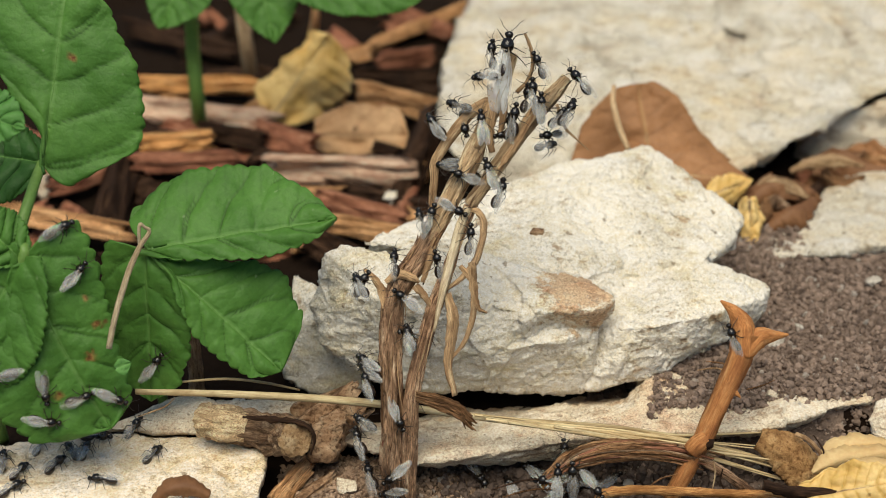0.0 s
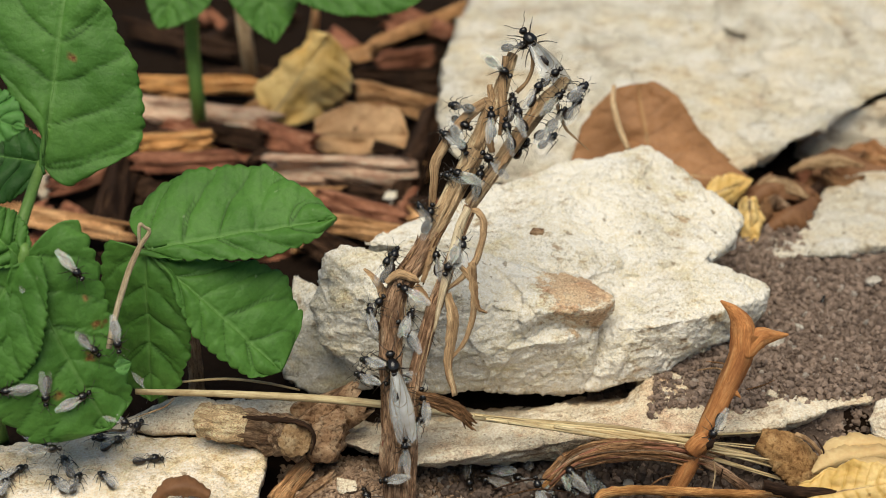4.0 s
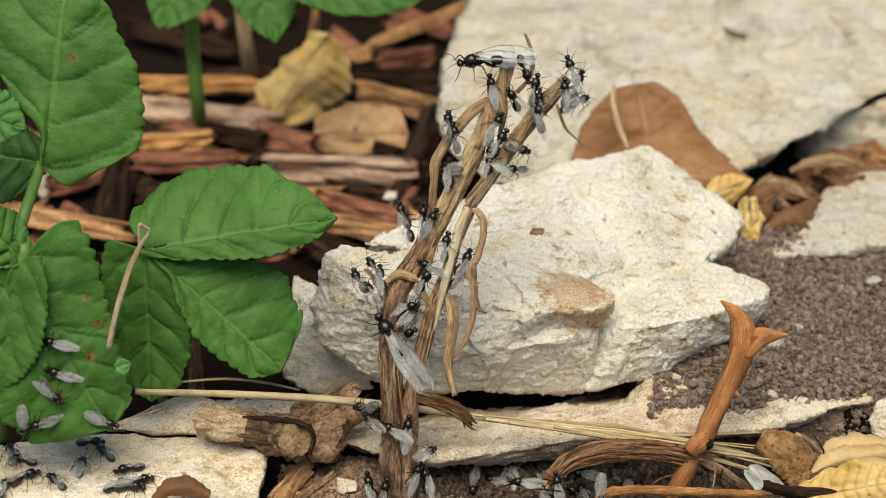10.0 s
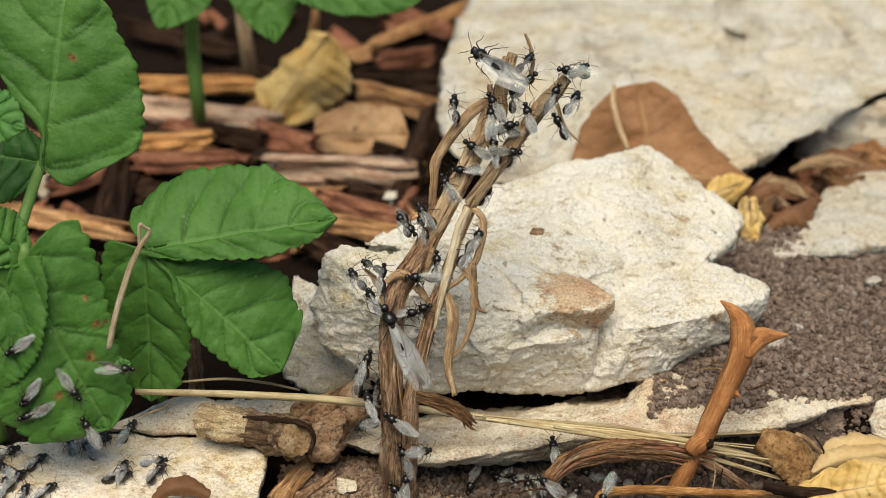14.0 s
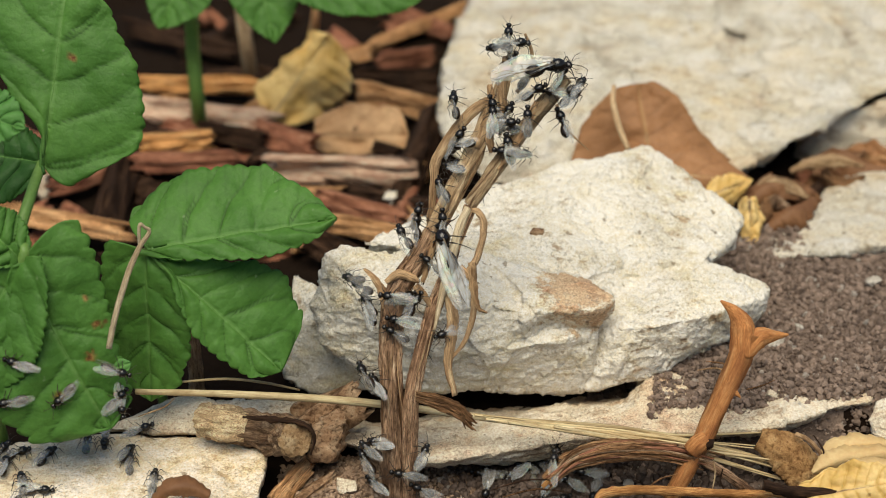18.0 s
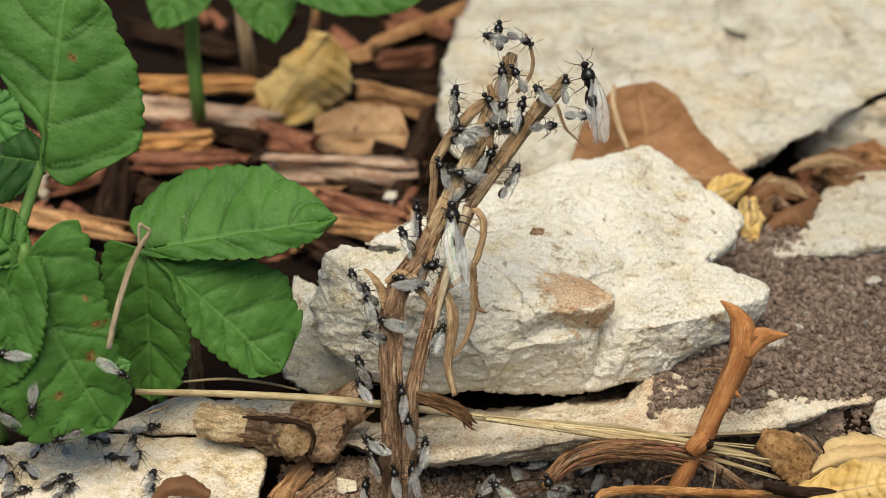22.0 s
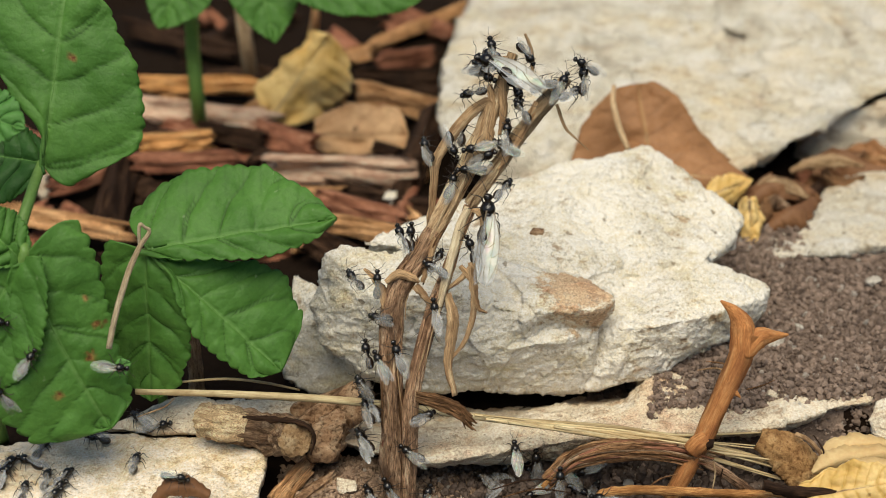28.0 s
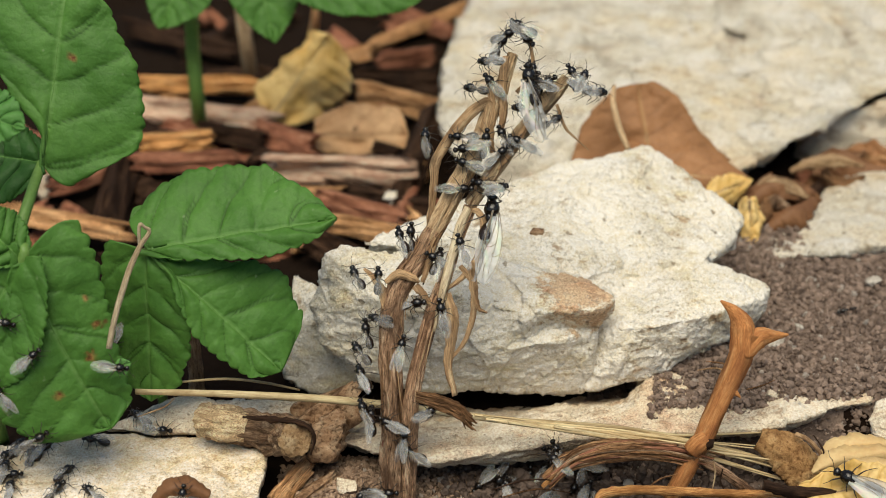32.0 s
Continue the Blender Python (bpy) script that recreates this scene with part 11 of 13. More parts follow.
    walk(SWARM[65], [(0,at(23.5,2.3,0.3,29,-16,20)),(0.33,at(22.1,3.2,0.2,5,-33,70)),(0.67,at(20.7,4.1,0.1,-25,-26,126)),(1,at(19.3,5,0,-37,-1,169)),(1.33,at(20.6,4.6,0,-23,-29,130)),(1.67,at(22,4.1,-0.1,13,-39,75)),(2,at(23.3,3.7,-0.1,42,-20,25)),(2.33,at(23.3,3.7,-0.1,21,-36,75)),(2.67,at(23.4,3.7,-0.1,-6,-30,131)),(3,at(23.4,3.7,-0.1,-18,-9,176)),(6,at(23.6,5.1,-0.6,-46,0,-159)),(7,at(24.8,7.2,-0.8,-70,-33,167)),(8,at(24.2,6,0.4,-21,-11,172)),(9,at(24.4,7.6,-0.2,-41,-7,171)),(10,at(25.4,6.7,0.2,-55,-7,175)),(11,at(25.8,6.7,0.5,-71,-26,166)),(12,at(25.7,6.8,0.4,-58,-22,172)),(13,at(25.6,6.8,0.6,-38,-5,153)),(14.5,at(26.9,7.2,-0.3,-55,-30,177)),(17,at(26,6.6,0,-56,-9,-174)),(18,at(25.8,6.5,0.5,-48,-5,177)),(19,at(25.4,6.6,0.1,-58,-7,177)),(20,at(24.8,7.7,-0.3,-34,17,-175)),(20.5,at(25.2,7.9,-0.6,-67,33,-178)),(21,at(25.7,8.1,-0.9,-108,44,168)),(21.33,at(26.5,7.7,-0.5,-91,2,165)),(21.67,at(27.4,7.4,-0.2,-67,-37,148)),(22,at(28.2,7,0.2,-5,-56,90)),(23,at(28.2,7,0.2,34,-48,42)),(23.5,at(27.1,7.1,-0.1,-20,-46,129)),(24,at(26.1,7.2,-0.5,-32,-12,-178)),(24.5,at(25.2,6,-0.6,-21,-24,125)),(25,at(24.4,4.8,-0.6,-4,-21,64)),(28,at(27.6,4.3,-0.6,-2,-14,68)),(29,at(26.2,4.7,-0.4,-20,-13,68)),(30,at(26.4,3.2,0.3,16,-9,24)),(31,at(26.4,3.2,0.3,6,-18,66)),(32,at(26.4,3.2,0.3,6,-18,66))])
    walk(SWARM[66], [(0,at(19.8,-3,5.9,-38,6,175)),(0.5,at(20.5,-3.4,6.6,-42,-26,139)),(1,at(21.1,-3.7,7.2,-17,-53,86)),(1.5,at(19.5,-3.8,7.1,-31,-39,132)),(2,at(17.9,-3.8,6.9,-29,-22,166)),(3,at(17,6.1,-0.4,-73,-3,148)),(6,at(16.9,6.6,-0.2,-63,0,153)),(7,at(16.3,6.4,-0.4,-51,-13,152)),(8,at(15.2,6,-0.4,-19,-48,90)),(9,at(13.7,8.1,-0.9,-43,-32,123)),(9.5,at(15.5,8.7,-0.5,1,-33,75)),(10,at(17.3,9.3,0,31,-9,40)),(11,at(16.7,4.5,0.1,-20,-32,80)),(11.5,at(17.2,4,0.3,-30,-27,126)),(12,at(17.8,3.5,0.6,-32,-17,169)),(13,at(17.9,3.9,0.4,-42,-24,179)),(13.75,at(18.1,4,0.2,-33,-39,133)),(14.5,at(18.3,4.2,0,-10,-43,77)),(17,at(17.8,3.5,0.6,23,-27,60)),(18,at(22.1,5.3,4.7,-8,-59,100)),(19,at(23.5,-3.6,7.8,-79,-34,-178)),(20,at(18.7,-4,6.2,-80,-59,161)),(21,at(21.8,-6,5.7,88,-62,4)),(22,at(20.4,-3.9,6.1,-65,-69,157)),(22.5,at(23.9,-5.1,5.8,-53,-23,175)),(23,at(27.3,-6.3,5.5,-29,17,-160)),(24,at(26.9,-6.4,5.6,-73,4,167)),(25,at(28,-6.3,5.7,-53,3,-175)),(28,at(27.1,-6.6,5.6,-67,-8,173)),(28.5,at(23.7,-5,5.5,-42,-23,138)),(29,at(20.3,-3.5,5.4,-12,-19,98)),(30,at(20.3,-3.5,5.4,-22,-7,138)),(30.5,at(21.2,-3.6,5.8,20,-38,87)),(31,at(22.1,-3.7,6.2,73,-20,26)),(31.5,at(21.9,-0.2,6.4,47,-51,58)),(32,at(21.7,3.3,6.6,-17,-55,127))])
    walk(SWARM[67], [(0,at(21.6,-3.8,7.6,-7,-63,87)),(1,at(22,-5.8,6.1,54,-21,24)),(1.5,at(20.9,-4.9,6.2,6,-71,85)),(2,at(19.7,-4,6.2,-84,-35,-173)),(3,at(19.7,-4,6.2,-79,-63,180)),(4.5,at(18.2,-5.1,6.4,-41,-59,117)),(6,at(16.8,-6.2,6.6,-27,-43,77)),(7,at(16.9,4.6,-0.1,-8,-30,90)),(8,at(16.7,3.7,4.5,-38,-80,118)),(9,at(16.4,4.6,3.7,-93,-47,-154)),(10,at(16.3,-4.1,6.4,-45,-12,176)),(11,at(10.5,4.2,0.5,-11,6,148)),(12,at(10.6,5.6,0.4,-12,-9,127)),(13,at(11.5,5.6,0.4,1,-29,149)),(13.75,at(13.1,6.2,-0.1,-40,-31,158)),(14.5,at(14.6,6.9,-0.6,-80,-27,167)),(15.75,at(13.9,5,-0.3,-38,-43,138)),(17,at(13.2,3.1,-0.1,11,-37,102)),(17.5,at(13.1,5.6,-0.3,-32,-34,143)),(18,at(13.1,8,-0.5,-61,-12,170)),(18.5,at(12.2,6.1,-0.2,-41,-27,137)),(19,at(11.3,4.2,0.2,-13,-28,99)),(20,at(12.9,8.6,-0.2,-45,-6,152)),(21,at(10.6,5.6,0.4,-15,-2,154)),(22,at(12.8,7.8,-1.1,-78,-7,153)),(23,at(9.6,8.6,-0.6,-41,11,159)),(24,at(11.3,7.7,-0.3,-60,-2,164)),(25,at(14.4,6.9,-0.9,-45,-2,144)),(28,at(13,7.6,-0.9,-37,-6,152)),(28.5,at(13.2,7.9,-0.7,-36,-39,108)),(29,at(13.5,8.2,-0.4,8,-55,31)),(29.5,at(13.6,7.6,-0.6,-39,-46,99)),(30,at(13.6,7.1,-0.7,-52,-18,137)),(31,at(15.3,7.4,-0.3,-44,-10,141)),(32,at(14.7,7.1,-0.4,-58,-46,-171))])
    walk(SWARM[68], [(0,at(-40.5,-4,20,78,-10,22)),(1,at(-40.8,-4,20.2,63,-3,25)),(2,at(-40.5,-4,20.1,73,-5,21)),(3,at(-39.1,-0.5,28.9,69,28,14)),(4.5,at(-39.5,-2.7,22.6,56,61,-7)),(6,at(-39.8,-4.9,16.4,-37,73,-107)),(6.5,at(-39.6,-4.3,18.1,-70,40,-141)),(7,at(-39.5,-3.8,19.8,-76,4,-149)),(7.5,at(-40.5,2,13.2,-40,5,-135)),(8,at(-41.6,7.8,6.6,-5,-2,-122)),(8.33,at(-40.4,8.1,6.4,-1,-5,-174)),(8.67,at(-39.2,8.4,6.3,3,-3,135)),(9,at(-38,8.7,6.1,5,1,83)),(9.5,at(-40,7,6.2,5,3,45)),(10,at(-42,5.4,6.4,3,4,7)),(11,at(-49.2,0.2,6.4,1,2,62)),(11.5,at(-47,2.3,6.5,4,0,101)),(12,at(-44.9,4.4,6.6,4,-4,140)),(13,at(-44.9,4.4,6.6,4,-3,133)),(14.5,at(-45.9,5.4,6.6,-2,-20,94)),(17,at(-48.3,2.6,6.3,-8,-5,61)),(18,at(-51.8,3.4,6.2,13,-1,37)),(19,at(-49.3,3.9,6.4,-1,-6,29)),(20,at(-49.8,4.3,6.4,8,-23,63)),(21,at(-49.3,3.9,6.4,-4,-4,61)),(22,at(-49.5,5.1,6.4,1,-15,67)),(23,at(-52.6,5,6.2,-3,-1,85)),(24,at(-49.8,5.1,6.5,9,-14,68)),(25,at(-53.5,0,6.3,-4,-4,95)),(28,at(-52.9,-1.3,6.3,-6,-7,71)),(29,at(-53.3,-0.6,6.3,1,-4,73)),(30,at(-52.5,-1.3,6.3,-3,-6,44)),(31,at(-52.3,-2,6.4,3,-3,-5)),(32,at(-51.7,-2.5,6.4,4,-9,5))])
    walk(SWARM[69], [(0,at(-40.7,1.4,35.9,62,-30,45)),(0.33,at(-45.8,-0.1,31.9,6,-49,95)),(0.67,at(-50.9,-1.6,27.8,-47,-27,142)),(1,at(-56,-3.1,23.8,-72,12,157)),(1.33,at(-50.4,-1.6,29.7,-53,-35,132)),(1.67,at(-44.9,-0.1,35.7,14,-54,60)),(2,at(-39.3,1.4,41.6,60,-18,10)),(3,at(-39.3,1.4,41.4,62,-9,5)),(4,at(-40.8,-0.2,36.3,38,40,-28)),(5,at(-42.4,-1.7,31.2,-39,47,-112)),(6,at(-43.9,-3.3,26.1,-71,1,-152)),(7,at(-44.4,-3.3,26.7,-71,0,-160)),(8,at(-44.5,-3.4,26.7,-70,6,-160)),(9,at(-44.2,-3.2,26.8,-70,2,-153)),(10,at(-44.5,-3,27.6,-62,-20,-173)),(11,at(-44.7,-2,30.3,-68,-34,-178)),(11.33,at(-46.7,-2.2,30.6,-16,-81,110)),(11.67,at(-48.6,-2.5,30.9,75,-40,-2)),(12,at(-50.6,-2.7,31.2,65,10,-23)),(13,at(-49.9,-3.3,29.9,65,33,-11)),(13.5,at(-49.4,-3.8,28.6,2,78,-85)),(14,at(-49,-4.4,27.3,-80,37,-178)),(14.5,at(-48.5,-4.9,26,-79,-15,165)),(17,at(-49.3,-4.8,25.5,-75,-6,171)),(18,at(-49.2,-4.7,25.7,-75,-13,172)),(19,at(-49.2,-4.7,25.7,-75,-8,173)),(20,at(-48.9,-4.8,26,-74,-26,164)),(21,at(-49.2,-4.5,26.9,-73,-1,171)),(22,at(-50.3,-4.4,26.7,-69,-3,175)),(23,at(-50.1,-4.7,26.2,-66,-10,178)),(24,at(-50.1,-4.5,26.6,-65,1,179)),(25,at(-49.5,-4,28.3,-62,-53,147)),(26.5,at(-50.1,-3.5,29.5,49,-54,20)),(28,at(-50.7,-3,30.6,60,4,-14)),(29,at(-50.7,-2.9,30.8,69,-5,-10)),(30,at(-50.6,-2.7,31.2,64,-16,-11)),(31,at(-50.8,-3,30.5,79,-6,-10)),(32,at(-49.9,-3,30.5,66,8,-17))])
    walk(SWARM[70], [(0,at(-33.1,8.3,17.8,71,-48,17)),(0.5,at(-33.3,8.2,16.4,84,5,-2)),(1,at(-33.5,8,14.9,80,59,-18)),(2,at(-34.5,8.3,15,76,84,-41)),(3,at(-34.1,8.5,14.9,84,55,18)),(4.5,at(-35.5,9.8,11.3,28,44,-42)),(6,at(-37,11.1,7.7,6,13,-68)),(6.33,at(-37.3,13.3,5,8,7,-22)),(6.67,at(-37.7,15.6,2.4,6,2,24)),(7,at(-38,17.8,-0.3,0,0,70)),(8,at(-37.9,7,6.7,2,-3,87)),(9,at(-35,10.3,4.5,2,9,62)),(9.5,at(-36.8,10.9,4.2,3,-25,73)),(10,at(-38.6,11.5,3.9,-6,-59,90)),(10.5,at(-40.5,8.7,5.2,14,-29,39)),(11,at(-42.5,5.9,6.5,4,2,4)),(12,at(-39.2,8.8,6.8,29,-3,-16)),(13,at(-38.9,8.8,6.8,27,-3,-10)),(13.75,at(-40.3,7.7,6.6,14,8,-46)),(14.5,at(-41.8,6.6,6.4,-4,9,-84)),(15.75,at(-40.6,7.8,6.6,26,23,-49)),(17,at(-39.5,9,6.7,60,17,-11)),(17.5,at(-40.1,7.2,6.5,25,22,-50)),(18,at(-40.8,5.4,6.3,-6,6,-84)),(19,at(-41.1,4.1,6.4,3,-6,-88)),(19.5,at(-39.7,7.2,7,6,-8,-34)),(20,at(-38.3,10.4,7.5,6,-11,21)),(21,at(-38.1,10.2,7.6,10,-14,15)),(21.5,at(-39.7,8.7,7.1,10,-6,-40)),(22,at(-41.2,7.2,6.6,3,-1,-95)),(22.5,at(-41.7,6.6,6.5,-4,-4,-148)),(23,at(-42.1,5.9,6.4,-7,-11,159)),(23.33,at(-40.5,6.2,6.5,-9,4,-144)),(23.67,at(-38.8,6.5,6.5,2,14,-85)),(24,at(-37.2,6.8,6.6,17,9,-25)),(25,at(-35.2,4.8,6.3,6,6,-10)),(26.5,at(-35.5,11.7,3,4,2,30)),(28,at(-35.8,18.6,-0.3,0,0,70)),(32,at(-35.8,18.6,-0.3,0,0,70))])
    walk(SWARM[71], [(0,at(-51.6,-5.6,23.8,-77,13,-172)),(1,at(-51.4,-5.6,23.8,-78,12,-171)),(2,at(-51.6,-5.5,24.1,-70,18,-172)),(3,at(-51.6,-5.5,24.1,-70,18,-172)),(6,at(-46.2,-6.2,15.5,-80,-34,-178)),(7,at(-55.3,-2.9,25.7,-75,3,174)),(7.5,at(-58,2.1,14.5,-36,5,164)),(8,at(-60.8,7,3.3,2,12,157)),(9,at(-58.6,1.6,5.9,-1,6,169)),(10,at(-57.9,1.4,15.4,-62,0,180)),(10.5,at(-58.5,1.2,10.6,-35,5,159)),(11,at(-59,1.1,5.8,-10,18,141)),(12,at(-52.6,1.1,6.3,-3,1,158)),(13,at(-52.6,0.7,6.4,-4,-5,159)),(14.5,at(-53.7,-1.2,6.2,-12,-6,108)),(17,at(-52.7,0,6.3,-4,1,158)),(18,at(-53.5,0.8,6.3,-5,1,90)),(19,at(-52.7,-3,6.2,-4,5,103)),(20,at(-52.2,-5,6.1,3,-7,90)),(21,at(-54,0.1,6.3,-9,-1,130)),(22,at(-54,0.7,6.3,-3,-3,101)),(23,at(-54,0.1,6.3,-7,-6,96)),(24,at(-54,0.7,6.3,-3,-3,95)),(25,at(-53.1,-3.8,6.2,-4,-7,90)),(28,at(-53.3,-1.8,6.2,-8,-2,95)),(28.5,at(-54.8,-3,14.1,-40,-7,131)),(29,at(-56.3,-4.1,22,-68,8,165)),(30,at(-48.9,-6.2,16,-46,-7,172)),(31,at(-48.5,-6.4,15.7,-71,-11,179)),(31.5,at(-50.1,-5.7,10.9,-36,-19,135)),(32,at(-51.7,-5,6.2,-6,-1,95))])
    walk(SWARM[72], [(0,at(-45.4,-5,20.6,16,74,-72)),(1,at(-45.5,-5,20.5,19,75,-70)),(2,at(-45.4,-5.1,20.3,-4,76,-90)),(3,at(-45.4,-5,20.6,-19,74,-108)),(6,at(-45.4,-5.1,20.1,15,76,-69)),(7,at(-45.3,-5.1,20.1,45,72,-38)),(8,at(-44.9,-5,20.3,46,72,-37)),(9,at(-44.1,-4.7,21.2,72,32,-4)),(10,at(-44.1,-4.9,20.4,72,52,-7)),(11,at(-35.6,-3.6,24.2,11,61,-80)),(11.5,at(-35.3,-3.8,24.2,55,44,-27)),(12,at(-35,-3.9,24.2,68,15,-4)),(13,at(-35.1,-4,24.1,70,12,-1)),(14.5,at(-35,-3.9,24.2,69,5,0)),(17,at(-35.7,-4.3,23.6,65,22,0)),(18,at(-35.4,-4.2,23.7,66,23,2)),(19,at(-35.8,-4.2,23.6,59,40,-11)),(20,at(-42.2,-4.5,20.7,11,79,-63)),(21,at(-37.7,-4.3,16.1,-28,73,-90)),(21.5,at(-40.8,-5.2,15.4,-85,53,-158)),(22,at(-43.8,-6,14.7,-91,22,-179)),(22.33,at(-43.9,-4.8,12,-68,-10,148)),(22.67,at(-44,-3.5,9.3,-29,-21,102)),(23,at(-44.1,-2.3,6.6,6,-1,60)),(24,at(-44.6,-2,6.6,1,-3,47)),(25,at(-44.3,-1.6,6.6,-5,3,55)),(28,at(-44.5,-2.4,6.6,2,-1,64)),(29,at(-44.3,-2.8,6.6,11,3,42)),(30,at(-44.9,-2.4,6.6,0,-1,60)),(31,at(-44.1,-2.3,6.6,6,0,51)),(32,at(-44.6,-1.7,6.6,-1,3,63))])
    walk(SWARM[73], [(0,at(-43.1,4.1,6.4,4,-2,85)),(1,at(-44.8,-2.8,6.6,0,-4,85)),(2,at(-40.6,-3.6,6.5,7,-4,47)),(2.5,at(-40.2,-3.2,6.5,4,-6,102)),(3,at(-39.8,-2.7,6.4,1,-4,157)),(4.5,at(-39.5,-3,6.4,6,-2,106)),(6,at(-39.3,-3.3,6.4,8,4,55)),(6.5,at(-39.6,-3.8,12.8,41,0,34)),(7,at(-40,-4.2,19.1,73,8,15)),(8,at(-39.6,-4.8,16.4,75,-9,24)),(9,at(-38.5,-4.1,16.8,81,21,22)),(10,at(-37.6,-4.3,16,72,28,-1)),(11,at(-39.2,-4.9,15.3,46,80,-20)),(12,at(-38.3,-4.3,15.6,-2,32,-74)),(13,at(-38.5,-4.8,15.2,21,60,-57)),(13.5,at(-34.8,-5.8,13.5,40,37,-2)),(14,at(-31.1,-6.8,11.7,32,13,35)),(14.5,at(-27.4,-7.8,10,11,-2,74)),(17,at(-32.3,-8.8,7.8,-12,-25,81)),(18,at(-32.7,-5.4,5.7,6,-32,80)),(19,at(-32.3,-8.8,7.8,-12,-25,81)),(20,at(-32.7,-5.4,5.7,6,-32,80)),(21,at(-32.7,-5.4,5.7,6,-32,80)),(22,at(-32.8,-5.4,5.7,10,-24,81)),(23,at(-32.7,-3.7,6.2,16,-18,82)),(24,at(-36,1.2,6.5,-6,2,92)),(25,at(-36.4,-0.2,6.5,-4,-3,95)),(26.5,at(-32.3,-4.3,8.2,10,-5,42)),(28,at(-28.2,-8.4,10,20,5,-11)),(28.33,at(-29.1,-8.1,9.9,17,18,-61)),(28.67,at(-29.9,-7.9,9.7,4,25,-116)),(29,at(-30.8,-7.6,9.6,-9,18,-170)),(30,at(-28.6,-0.9,6.6,0,-1,130)),(30.33,at(-29.5,-0.5,6.5,0,-2,84)),(30.67,at(-30.3,-0.2,6.5,1,-4,38)),(31,at(-31.2,0.2,6.4,2,-4,-8)),(31.5,at(-29.5,-4.7,7.5,28,-31,27)),(32,at(-27.9,-9.6,8.5,35,-67,64))])
    walk(SWARM[74], [(0,at(-36.5,-2.8,18.6,67,31,8)),(1,at(-35.9,-2.9,18,55,26,-4)),(2,at(-36.2,-2.9,18.1,48,34,3)),(2.5,at(-36.2,-3,23.6,30,62,-28)),(3,at(-36.1,-3.2,29,-46,67,-116)),(4.5,at(-35.5,-3.6,26.5,37,54,-41)),(6,at(-34.8,-4.1,24,62,19,-26)),(7,at(-35.1,-4.3,23.7,33,55,-54)),(8,at(-35.4,-3.6,24.3,3,63,-90)),(9,at(-35.1,-4.1,24,5,61,-80)),(9.5,at(-35.4,-5.5,14,5,61,-80)),(9.67,at(-35.6,2.5,9.2,30,40,-14)),(9.83,at(-35.7,10.6,4.5,23,14,27)),(10,at(-35.8,18.6,-0.3,0,0,70)),(11,at(-38.9,11.7,3.8,-20,-53,98)),(12,at(-38.5,11.1,3.9,70,-61,14)),(13,at(-36.5,6.9,6.6,5,-14,72)),(14.5,at(-37.9,8.7,6.9,13,-30,58)),(17,at(-35.9,7.9,6.3,53,-34,11)),(18,at(-35.5,8.1,7,43,-23,9)),(19,at(-35.4,7.8,6.4,57,-20,15)),(20,at(-35.9,7.9,6.3,57,-22,1)),(20.5,at(-36.4,6,6.3,27,-25,45)),(21,at(-36.9,4,6.3,4,-8,84)),(22,at(-36.9,5.2,6.4,7,-12,83)),(23,at(-38.5,9.4,7.4,15,-21,24)),(24,at(-38.5,9.9,7.5,15,-2,-41)),(25,at(-38,9.8,7.6,13,-8,6)),(28,at(-38,17.8,-0.3,0,0,70)),(28.5,at(-39,14.9,1.6,42,-12,29)),(29,at(-40,12,3.5,81,6,-10)),(29.5,at(-44.3,8.2,5,49,-16,19)),(30,at(-48.6,4.3,6.5,9,-16,57)),(31,at(-48.2,5.1,6.5,9,-9,70)),(32,at(-48.6,4.3,6.5,9,-16,57))])
